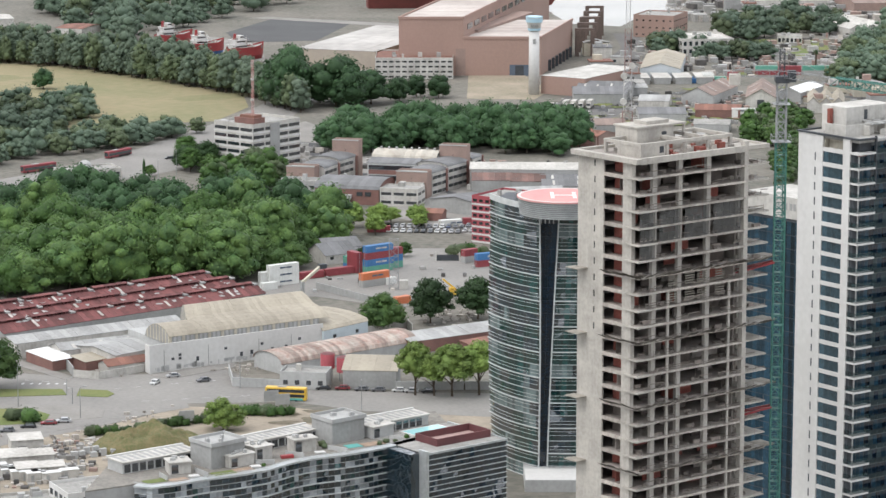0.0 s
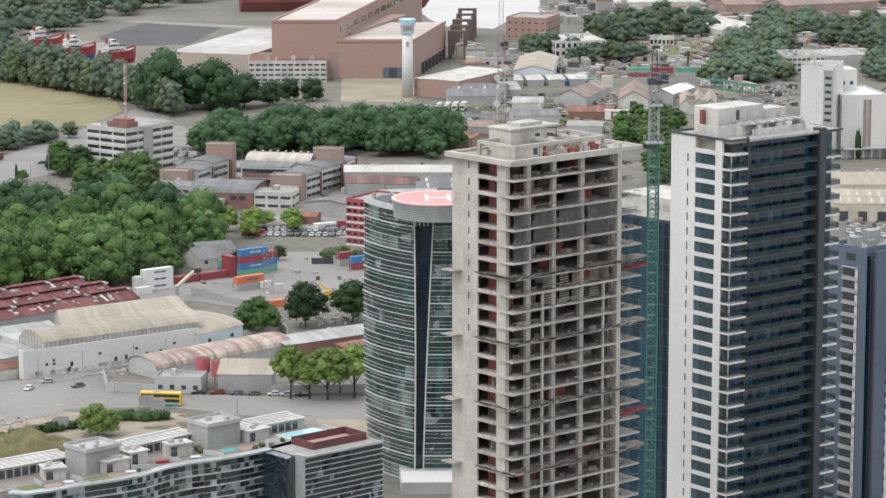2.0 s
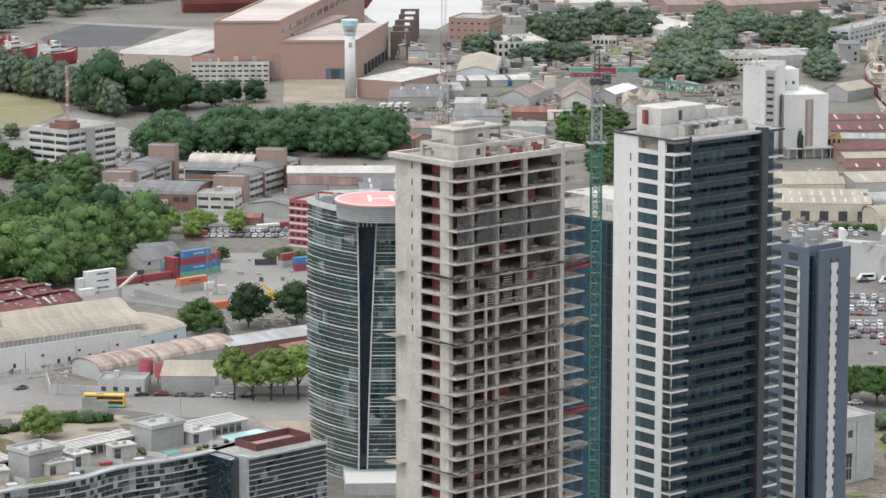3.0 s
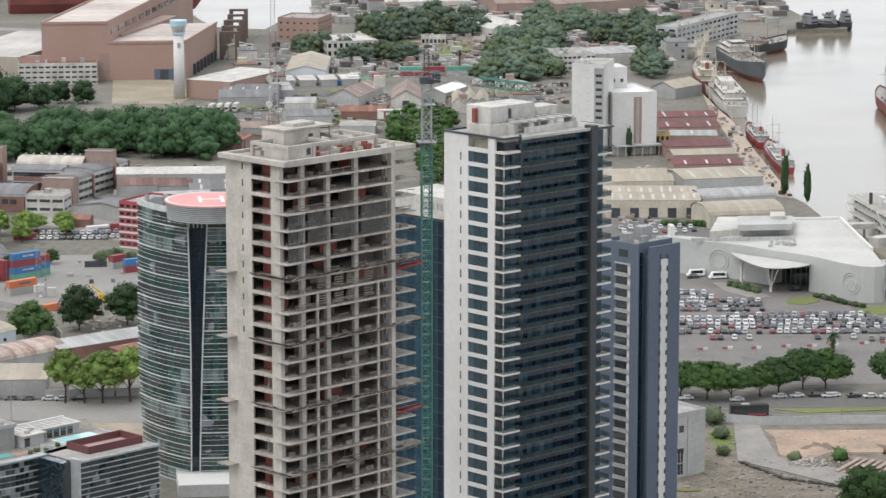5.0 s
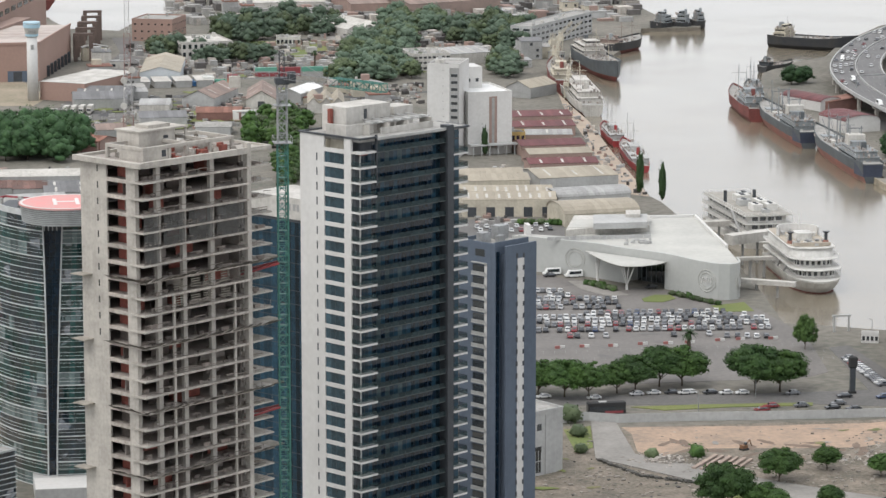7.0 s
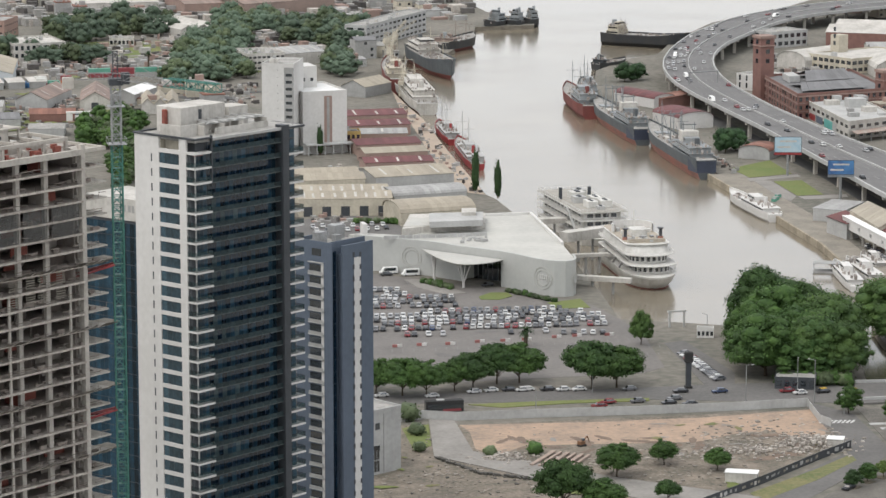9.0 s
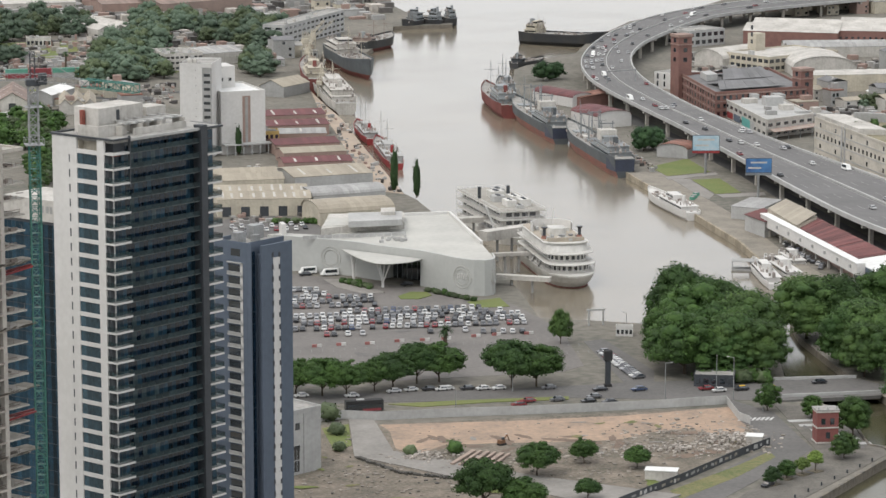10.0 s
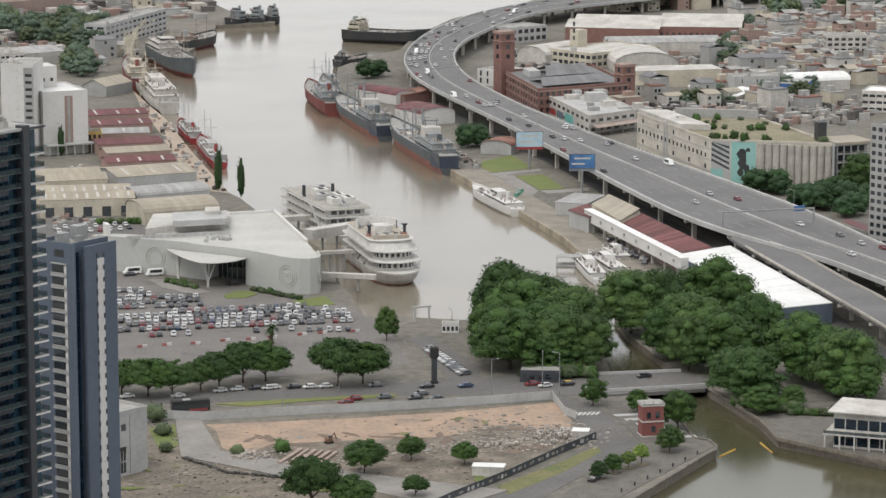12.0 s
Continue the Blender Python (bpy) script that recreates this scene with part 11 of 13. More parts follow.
for i in range(5):
    x, y = (407.12, 1212.64)
    q = (x + rng.uniform(-6, 8), y + rng.uniform(-8, 8))
    t = thing("quay_crate", "painted crate on the quay", "crate", (q[0], q[1], 0), rng.uniform(0, 90), "quay crates")
    part("body", B(0, 2.4, 0, 1.6, 0, 1.4), rng.choice((C_TEAL, C_RED, C_WHITE, C_GREY)), t)
    part("lid", B(-0.05, 2.45, -0.05, 1.65, 1.4, 1.5), GREYW, t)
tree("deep", 457.5, 1612.8, 0.8)
tree("deep", 466.5, 1618.8, 0.65)

# ---- the brick factory and the buildings along the motorway ----
def slab_on(A, Bq, u0, u1, z0, z1, out=0.06, inn=0.05):
    """A slab on the outer face of the wall from A to B, between u0 and u1 metres."""
    a, b = U(A), U(Bq)
    d = (b - a).normalized()
    o = Vector((d.y, -d.x))
    return P([tuple(a + d * u + o * v) for u, v in ((u0, out), (u1, out), (u1, -inn), (u0, -inn))], z0, z1)


def corner_block(name, Lf, N, R, h, floors, cl, cr_, wall, label, wh=0.4, ww=0.4, sill=0.3, parapet=1.0, roofm=ROOF_F, win=GLASS, category="building", skip=0.0):
    """A block on a skewed plan with two open faces: Lf to N and N to R."""
    t = thing(name, label, category, N)
    n = U(N)
    lf, nr, r = U(Lf) - n, Vector((0, 0)), U(R) - n
    bk = lf + r
    part("wall", P([tuple(p) for p in (lf, nr, r, bk)], 0, h), wall, t)
    if parapet:
        for p, q in ((lf, nr), (nr, r), (r, bk), (bk, lf)):
            bm = bmesh.new()
            bar(bm, (p.x, p.y, h + parapet / 2), (q.x, q.y, h + parapet / 2), 0.5, parapet)
            part("parapet", bm, wall, t)
    part("roof_surface", P([tuple(p * 0.985 + bk * 0.0075) for p in (lf, nr, r, bk)], h, h + 0.08), roofm, t)
    fh = h / floors
    for (p, q), cols in (((lf, nr), cl), ((nr, r), cr_)):
        ln = (q - p).length
        for f in range(floors):
            for c in range(cols):
                if rng.random() >= skip:
                    u = ln * (c + 0.5) / cols
                    part("window", slab_on(p, q, u - ln / cols * ww / 2, u + ln / cols * ww / 2, f * fh + fh * sill, f * fh + fh * (sill + wh)), win, t)
    return t, lf, r, bk


FL_, FN, FR_ = (507.68, 1523.97), (499.57, 1445.84), (552.29, 1458.4)
BF, lf, r, bk = corner_block("brick_factory", FL_, FN, FR_, 12.0, 3, 13, 15, BRICK, "red brick factory with corner towers and grey roofs", wh=0.5, ww=0.45, sill=0.25, roofm=ZINC_D, parapet=1.2)
for p, q in ((lf, Vector((0, 0))), (Vector((0, 0)), r)):
    ln = (q - p).length
    for z0, z1, o in ((7.9, 8.3, 0.2), (11.2, 11.9, 0.35), (3.8, 4.1, 0.2)):
        part("cornice", slab_on(p, q, 0, ln, z0, z1, o), BRICK_P, BF)
    for i in range(9):
        u = ln * i / 8
        part("pilaster", slab_on(p, q, max(0, u - 0.5), min(ln, u + 0.5), 0, 12.0, 0.25), BRICK, BF)


def at(u, v, z):
    """A point over the skewed plan: u along the right face, v along the left one."""
    p = r * u + lf * v
    return (p.x, p.y, z)


for u0, u1, v0, v1, zr in ((0.08, 0.80, 0.10, 0.5, 15.2), (0.30, 0.86, 0.55, 0.92, 16.6)):
    for va, vb in ((v0, (v0 + v1) / 2), (v1, (v0 + v1) / 2)):
        bm = bmesh.new()
        roof_strips(bm, at(u0, va, 13.0), at(u1, va, 13.0), at(u1 - 0.06, vb, zr), at(u0 + 0.06, vb, zr), 9, 0.2)
        part("roof", bm, ZINC_D, BF, kind="stuff")
part("roof_lantern", P([at(u, v, 0)[:2] for u, v in ((0.14, 0.62), (0.26, 0.62), (0.26, 0.82), (0.14, 0.82))], 12.2, 15.5), LGREY, BF)
for (u, v), w, h in (((0.0, 1.02), 8.0, 33.17), ((0.985, 0.06), 7.5, 21.42)):
    c = at(u, v, 0)
    an = math.atan2(r.y, r.x)
    pts = [(c[0] + w / 2 * (i * math.cos(an) - j * math.sin(an)), c[1] + w / 2 * (i * math.sin(an) + j * math.cos(an))) for i, j in ((-1, -1), (1, -1), (1, 1), (-1, 1))]
    tw = part("corner_tower", P(pts, 0, h), BRICK, BF)
    big = [(c[0] + (p[0] - c[0]) * 1.12, c[1] + (p[1] - c[1]) * 1.12) for p in pts]
    part("tower_cap", P(big, h - 0.9, h + 0.5), BRICK_P, tw)
    part("tower_string", P(big, h - 5.0, h - 4.5), BRICK_P, tw)
    for k in range(3):
        part("tower_window", slab_on(pts[0], pts[1], w * 0.36, w * 0.64, h - 3.8 - k * 5.0, h - 1.6 - k * 5.0), GLASS, tw)
        part("tower_window", slab_on(pts[3], pts[0], w * 0.36, w * 0.64, h - 3.8 - k * 5.0, h - 1.6 - k * 5.0), GLASS, tw)
DL, DN, DR = (506.24, 1450.37), (499.92, 1372.28), (529.36, 1387.5)
SH, lf, r, bk = corner_block("white_depot", DL, DN, DR, 8.4, 2, 9, 6, OFFWHITE, "white depot with painted murals and flat roof", wh=0.35, ww=0.55, roofm=LGREY, parapet=0.8)
ln = lf.length
O2 = Vector((0, 0))
part("mural", slab_on(lf, O2, ln * 0.42, ln * 0.62, 0.5, 4.6, 0.1), TEAL, SH, "teal painted wall mural")
part("mural", slab_on(lf, O2, ln * 0.62, ln * 0.72, 0.5, 4.6, 0.1), LGREY, SH, "grey painted wall mural")
part("mural", slab_on(lf, O2, ln * 0.06, ln * 0.2, 0.5, 3.6, 0.1), REDP, SH, "red painted wall mural")
part("mural", slab_on(lf, O2, ln * 0.22, ln * 0.38, 0.5, 4.0, 0.1), SLATE, SH, "slate painted wall mural")
for u, v, w, d, h, m in ((0.5, 0.55, 9, 7, 4.4, LGREY), (0.62, 0.3, 6, 6, 2.6, OFFWHITE), (0.2, 0.2, 5, 4, 2.0, GREYW), (0.2, 0.75, 7, 5, 2.4, OFFWHITE), (0.85, 0.7, 5, 8, 3.2, GREYW), (0.35, 0.4, 3, 3, 1.6, ZINC), (0.75, 0.12, 8, 3, 1.2, LGREY), (0.45, 0.85, 4, 4, 3.0, LGREY)):
    c = at(u, v, 0)
    part("roof_box", B(c[0], c[0] + w, c[1], c[1] + d, 8.48, 8.4 + h), m, SH)
part("yard_canopy", P([at(u, v, 0)[:2] for u, v in ((0.05, -0.14), (1.1, -0.14), (1.1, -0.01), (0.05, -0.01))], 4.2, 4.5), RUST_L, SH, "rust streaked lean-to canopy")
for u in (0.1, 0.35, 0.6, 0.85, 1.05):
    c = at(u, -0.13, 0)
    part("canopy_post", B(c[0] - 0.15, c[0] + 0.15, c[1] - 0.15, c[1] + 0.15, 0, 4.2), STEEL, SH)
ML, MN, MR = (497.52, 1302.22), (497.25, 1212.95), (543.78, 1185.59)
MZ = 19.0
MILLW = mat("stained_cream_render", (0.56, 0.525, 0.46), (0.38, 0.35, 0.30), 0.9, 0.1, 0.9, streak=0.35)
GM, lf, r, bk = corner_block("grain_mill", ML, MN, MR, MZ, 4, 1, 1, MILLW, "derelict pale grain mill with painted walls", roofm=mat("dry_mossy_roof", (0.27, 0.24, 0.16), (0.16, 0.15, 0.10), 0.95, 0.1, 0.8, 0.5, bump=0.3), parapet=0.9, skip=1.0)
GD, L = lf.length, r.length
for f in range(4):
    for k in range(18):
        if f in (0, 2) or k % 4 == 1:
            u = 2 + k * (GD - 4) / 18
            part("window", slab_on(lf, O2, u, u + 1.7, 1.8 + f * 4.7, 3.7 + f * 4.7, 0.03), GLASS, GM)
    part("string_course", slab_on(lf, O2, 0, GD, 0.9 + f * 4.7, 1.3 + f * 4.7, 0.16), LGREY, GM)
for u in (0.38, 0.42):
    part("pilaster", slab_on(lf, O2, GD * u, GD * u + 1.2, 0, MZ + 1.2, 0.4), LGREY, GM)
part("stair_head", P([at(u, v, 0)[:2] for u, v in ((0.0, 0.4), (0.25, 0.4), (0.25, 0.98), (0.0, 0.98))], MZ, MZ + 2.6), OFFWHITE, GM)
part("back_wall", P([at(u, v, 0)[:2] for u, v in ((0.3, 0.93), (0.98, 0.93), (0.98, 0.96), (0.3, 0.96))], MZ, MZ + 4.0), GREYW, GM)
part("mural_wall", slab_on(O2, r, 0.3, L * 0.155, 1, MZ - 0.2, 0.08), LGREY, GM, "white and black striped mural wall")
for i in range(5):
    z = 8.2 + i * 2.3
    bm = bmesh.new()
    d = r.normalized()
    o = Vector((d.y, -d.x)) * 0.12
    c = [(d * u + o, zz) for u, zz in ((0.4, z + 2.2), (L * 0.15, z - 1.6), (L * 0.15, z - 0.5), (0.4, z + 3.3))]
    bm.faces.new([bm.verts.new((p.x, p.y, min(zz, MZ - 0.3))) for p, zz in c])
    part("mural_stripe", bm, DARK, GM, "black diagonal mural stripe")
MTEAL = mat("mural_teal", (0.22, 0.44, 0.41), (0.28, 0.47, 0.44), 0.8, 0.3, 1, streak=0.2)
part("mural_patch", slab_on(O2, r, 0.3, L * 0.10, 1.2, 7.0, 0.12), MTEAL, GM, "teal mural patch")
part("mural_wall", slab_on(O2, r, L * 0.165, L * 0.36, 1, MZ - 0.1, 0.09), MTEAL, GM, "teal painted mural wall")
for cu, cz, ru, rz_ in ((0.25, 13.6, 2.2, 2.6), (0.255, 9.8, 2.0, 2.8), (0.29, 7.2, 1.3, 2.2), (0.24, 5.8, 1.4, 1.8), (0.30, 15.6, 1.0, 0.9)):
    bm = bmesh.new()
    d = r.normalized()
    o = Vector((d.y, -d.x)) * 0.13
    ring = [(d * (L * cu + ru * math.cos(i * 0.6283) * (0.8 + 0.3 * (i % 2))) + o, cz + rz_ * math.sin(i * 0.6283)) for i in range(10)]
    bm.faces.new([bm.verts.new((p.x, p.y, z)) for p, z in ring])
    part("mural_shape", bm, HULL_K, GM, "dark mural shape")
for i in range(10):
    u = L * (0.375 + 0.059 * i)
    c = r.normalized() * (u + L * 0.0295)
    bm = bmesh.new()
    cyl(bm, c.x, c.y, 0, MZ - 0.6, L * 0.0294, n=14)
    part("silo", bm, CONC, GM, "stained concrete silo")
part("end_pier", slab_on(O2, r, L * 0.968, L + 0.5, 0, MZ + 1.5, 2.2), LGREY, GM)
WORD = bpy.data.curves.new("wall_word", "FONT")
WORD.body, WORD.size, WORD.extrude = "puerto", 3.4, 0.02
wd = new("wall_word", WORD)
WORD.materials.append(GREYW)
wd.parent = GM
d = r.normalized()
q = d * (L * 0.968 + 2.6) + Vector((d.y, -d.x)) * 2.26
wd.matrix_local = Matrix.Translation((q.x, q.y, 4.0)) @ Matrix.Rotation(math.atan2(d.y, d.x), 4, "Z") @ Matrix.Rotation(math.pi / 2, 4, "X") @ Matrix.Rotation(math.pi / 2, 4, "Z")
tagged(wd, "grey painted vertical word")
c = at(0.93, 0.12, 0)
part("lift_tower", B(c[0], c[0] + 4, c[1], c[1] + 4, MZ, MZ + 8), HULL_K, GM)
wr = random.Random(44)
joined("roof_weeds", [("shrub", MN[0] + at(u, v, 0)[0], MN[1] + at(u, v, 0)[1], MZ, wr.uniform(0.4, 1.25)) for u, v in [(wr.uniform(0.06, 0.94), wr.choice((0.06, 0.1, 0.5, 0.7, 0.85)) + wr.uniform(-0.05, 0.05)) for i in range(26)]], "weeds and shrubs grown on a roof", "weeds", wr)
FRM = thing("open_frame_building", "derelict concrete frame with dark open floors", "building", (542.52, 1182.82), 4)
LF = 17.52
for k in range(6):
    part("floor_slab", B(0, LF, 0, 18, k * 3.7 + 0.3, k * 3.7 + 0.7), GREYW, FRM)
for i in range(6):
    part("column", B(i * LF / 5.2, i * LF / 5.2 + 0.5, 0.2, 0.8, 0, 18.8), GREYW, FRM)
part("back_wall", B(0, LF, 6, 6.4, 0, 18.7), DARK, FRM)
part("side_wall", B(-0.4, -0.02, 0, 18, 0, 18.7), DARK, FRM)
part("roof_edge", B(-0.5, LF + 0.5, -0.5, 18.5, 19.3, 20.4), SAND_R, FRM)
APT = block("apartment_tower", (500.42, 1060.56), (511, 1032.04), 20, 46.03, 15, 9, GREYW, "tall grey apartment tower with many balconies", wh=0.5, ww=0.6, clutter=4)
for f in range(15):
    for k in range(7):
        if rng.random() < 0.5:
            part("laundry", B(-0.3, -0.06, 1.5 + k * 2.7, 2.8 + k * 2.7, f * 2.9 + 1.0, f * 2.9 + 2.2), rng.choice((WHITE, OFFWHITE, LGREY)), APT)
shed("long_brick_hall", (619.44, 1744.43), (669.02, 1716.21), 60, 9.5, 13.0, BRICK, OFFWHITE, "long brick hall with pale clerestory roofs", "gable", False, 2)
shed("long_brick_hall", (671.2, 1721.84), (716.17, 1701.43), 60, 10.5, 14.0, BRICK, OFFWHITE, "long brick hall with pale clerestory roofs", "gable", False, 2, wins=14)
YT = block("cream_works", (575.01, 1649.85), (589.82, 1617.16), 55, 8.0, 2, 8, CREAM, "cream works building with a tower", wh=0.5, ww=0.7, roofm=OFFWHITE)
part("tower", B(-2, 5, 20, 27, 0, 17.82), CREAM, YT)
for k in range(3):
    part("tower_window", B(0.5, 2.2, 19.9, 20.1, 12 + k * 4, 14.4 + k * 4), DARK, YT)
shed("pale_domed_hall", (597.06, 1598.45), (632.57, 1592.77), 40, 5.0, 11.0, OFFWHITE, OFFWHITE, "hall with a broad pale arched roof", "arch", True)
shed("cream_hall", (581.95, 1530.22), (631.12, 1524.89), 22, 8.5, 9.0, CREAM, OFFWHITE, "long cream hall with a flat roof", "flat")
shed("pale_hall", (625.93, 1683.61), (692.32, 1671.85), 24, 6.0, 8.0, OFFWHITE, ZINC, "long pale hall with zinc roofs", "gable", False, 2)
shed("white_domed_hall", (560.46, 1660.13), (571.42, 1642.47), 40, 5.0, 10.0, OFFWHITE, OFFWHITE, "hall with a white arched roof", "arch", True)
block("grey_wall_block", (625.6, 1494.32), (650.21, 1491.51), 16, 8, 2, 3, LGREY, "blank grey concrete block", ww=0.05, sides=False)
shed("blue_shed", (645.57, 1480.79), (656.43, 1472.56), 16, 6, 7, BLUEP, ZINC, "bright blue sheet metal shed in a yard", "mono")
shed("white_market_hall", (656.86, 1491.88), (690.81, 1491.14), 20, 5.0, 8.5, OFFWHITE, BRIGHT, "low hall with a white arched roof", "arch")
for p in (((584.32, 1466.77), (592.93, 1457.13)), ((601.08, 1485.1), (615.5, 1485.38)), ((607.29, 1450.33), (637.87, 1459.36))):
    shed("white_tent_hall", p[0], p[1], 14, 4.0, 7.0, OFFWHITE, BRIGHT, "white pitched tent hall", "gable", True)
block("white_flats", (726.79, 1602.29), (749.22, 1595.26), 18, 15, 5, 6, OFFWHITE, "white five-storey block of flats", clutter=4)
block("long_white_school", (658.42, 1407.17), (699.25, 1378.95), 22, 10, 3, 14, OFFWHITE, "long white building with window bands", wh=0.4, ww=0.8, roofm=BRIGHT)
block("blue_works", (586.62, 1748.36), (613.06, 1759.27), 20, 9, 2, 6, LGREY, "grey works building with a pale blue wall")
block("white_works", (507.19, 1568.78), (517.33, 1552.97), 18, 8, 2, 4, WHITE, "white works building with dark doors", wh=0.7, ww=0.25)
town([(619.92, 1496.11), (658.75, 1496.22), (717.19, 1503), (755.52, 1491), (932.1, 1842.65), (890.08, 1875.27), (824.94, 1876.27), (736.24, 1760.18), (659.63, 1600.83)], 16, 19, 8, 31, 0.9)
town([(519.92, 1413.52), (542.16, 1417.27), (599.76, 1432.24), (618.32, 1484.5), (570.33, 1499.53), (548.99, 1459.43)], 17, 20, 8, 32, 0.5)
town([(555.02, 1435.1), (645.43, 1395.79), (676.45, 1442.59), (647.53, 1470.56), (576.46, 1450.83)], 17, 22, 8, 33, 0.5)
town([(691.02, 1880.43), (804.19, 1875.1), (837.15, 1952.33), (729.73, 1986.05)], 22, 30, 8, 34, 0.8)
grove("far_wood", [(658.61, 1606.72), (666.7, 1593.07), (710.43, 1672.25), (749.59, 1756), (755.6, 1788.27), (703.35, 1689.84)], 9, 1.0, "city trees", 41)
grove("far_wood", [(785.98, 1814.08), (841.44, 1840.7), (874.25, 1841.71), (906.49, 1910.05), (847.77, 1928.48), (803.44, 1863.92)], 13, 1.3, "city trees", 42)
grove("far_wood", [(573.49, 1447.22), (601.18, 1443.09), (631.14, 1447.47), (641.9, 1472.32), (586.22, 1475.53)], 9, 0.8, "city trees", 43)
grove("far_wood", [(639.27, 1458.92), (658.79, 1467.03), (670.21, 1492.63), (652.57, 1493.22)], 9, 0.8, "city trees", 44)
grove("deep", [(501.13, 1181.69), (520.49, 1169.48), (526.35, 1186.3), (508.82, 1198.11)], 9, 0.72, "city trees", 45, True)
grove("deep", [(507.73, 1150.84), (520.14, 1103.88), (540.7, 1147.99), (543.78, 1185.59), (523.93, 1176.11)], 9, 0.66, "city trees", 46, True)
tree("old", *(547.74, 1168.66), 0.9)
tree("broad", *(457.62, 1005.79), 0.8)
sheet("shop_awning_roof", [(503.36, 1091.3), (503.7, 1068.61), (509.06, 1080.12), (508.2, 1096.59)], 3.6, MAROON, "dark red awning roof by the motorway", "awning", 3.5)

# ---- the canal, its bridge, the avenue and the vacant lot ----
LOTG = mat("mottled_rubble_ground", (0.245, 0.205, 0.165), (0.085, 0.08, 0.062), 0.95, 0.13, 0.9, 0.45, bump=0.4)
DRYG = mat("dry_weedy_grass", (0.20, 0.175, 0.085), (0.095, 0.12, 0.045), 0.95, 0.12, 0.8, 0.5, bump=0.3)
QPAVE = mat("worn_quay_paving", (0.165, 0.153, 0.133), (0.095, 0.089, 0.079), 0.9, 0.25, 1.4, 0.5, bump=0.1)
sheet("road", [(152.6, 871.64), (187.25, 876.05), (220.59, 871.09), (254.52, 866.8), (286.95, 856.67), (306.41, 850.6), (318.27, 850.87), (326.73, 873.62), (305.86, 880.14), (277.23, 882.4), (250.19, 882.62), (206.92, 886.43), (156.13, 891.22)], 0.06, ASPHALT, "busy grey avenue past the car park", "road")
sheet("grass_verge", [(199.91, 871.33), (220.59, 871.09), (248.03, 868.82), (254.95, 868.25), (253.88, 864.63), (229.88, 866.63), (208.82, 865.47)], 0.2, GRASS, "thin grass median of an avenue", "lawn")
sheet("road", [(300.74, 852.37), (307.77, 834.58), (302.8, 788.7), (291.04, 775.34), (257.39, 740.13), (222, 706.58), (202.89, 691.43), (195.05, 693.87), (248.26, 750.27), (282.78, 784.65), (293.32, 795.14), (294.57, 827.33)], 0.07, ASPHALT, "narrow grey street round the vacant lot", "road")
sheet("quay_paving", [(311.6, 845.03), (324.25, 835.61), (328.15, 831.3), (319.11, 788.5), (322.12, 784.06), (321.08, 778.16), (277.6, 735.03), (243.46, 699.89), (234.37, 708.18), (289.93, 772.36), (303.55, 788.46)], 0.12, QPAVE, "worn paved quay beside the canal", "pavement")
sheet("earth_lot", [(191.71, 846.86), (230.15, 842.22), (264.1, 840.6), (297.76, 843.89), (295.0, 822.0), (288.8, 807.2), (282.4, 809.2), (276.9, 820.9), (265.8, 819.3), (253.0, 812.3), (233.6, 814.6), (219.9, 817.0), (203.8, 818.3), (192.7, 808.2), (189.7, 818.1), (192.7, 838.2)], 0.06, DIRT, "pink bare earth of a cleared lot", "earth")
sheet("soil_lot", [(164.93, 849.42), (180.03, 850.51), (191.71, 846.5), (296.5, 843.5), (294.2, 827.3), (293.0, 797.0), (251.98, 761.55), (213.06, 725.96), (184.6, 697.13), (124.48, 715.89), (147.25, 775.7)], 0.04, LOTG, "grey brown rubble strewn lot", "earth")
sheet("ruined_slab", [(184.2, 854.34), (191.24, 852.14), (188.21, 814.17), (204.52, 795.7), (218.9, 778.23), (251.11, 749.38), (231.69, 737.43), (214.33, 762.09), (197.73, 781.64), (186.05, 798.19), (176.31, 811.14)], 0.35, PAVE, "broken concrete roadway slab", "slab")
sheet("grass_patch", [(174.53, 846.42), (183.14, 849.54), (178.36, 824.08), (172.45, 819.09)], 0.1, GRASS, "overgrown grass patch", "lawn")
sheet("grass_verge", [(249.73, 754.75), (276.57, 776.52), (290.28, 789.15), (289.54, 782.55), (272.4, 764.74), (250, 746.07)], 0.1, DRYG, "weedy dry grass verge along a fence", "lawn")
BR = thing("canal_bridge", "low concrete road bridge over the canal", "bridge", (0, 0, 0), 0, "", "structure")
part("deck", P([(311.99, 846.13), (345.83, 845.13), (352.84, 856), (346.71, 869.62), (321.62, 872.4)], -0.5, 0.6), ASPHALT, BR)
for q in ([(312.49, 849.94), (346.99, 848)], [(321.62, 872.4), (347.54, 869.36)]):
    bm = bmesh.new()
    bar(bm, (*q[0], 0.5), (*q[1], 0.5), 0.5, 2.0)
    part("parapet", bm, LGREY, BR)
wall_run("hoarding_fence", [(166.25, 851.9), (183.09, 856.91), (192.18, 852.59), (215.52, 851.25), (249.08, 848.32), (276.76, 847.34), (297.86, 847.75)], 2.6, LGREY, "long grey sheet metal site fence", 0.12)
wall_run("hoarding_fence", [(297.86, 847.75), (294.57, 827.33), (296.04, 821.65)], 2.4, LGREY, "grey sheet metal site fence", 0.12)
wall_run("dark_fence", [(293.01, 796.64), (279.78, 785.59), (255.83, 763.51), (234.24, 745.55), (213.06, 725.96)], 2.2, DARK, "dark site fence with torn posters", 0.12)
FP = [(293.01, 796.64), (279.78, 785.59), (255.83, 763.51), (234.24, 745.55), (213.06, 725.96)]
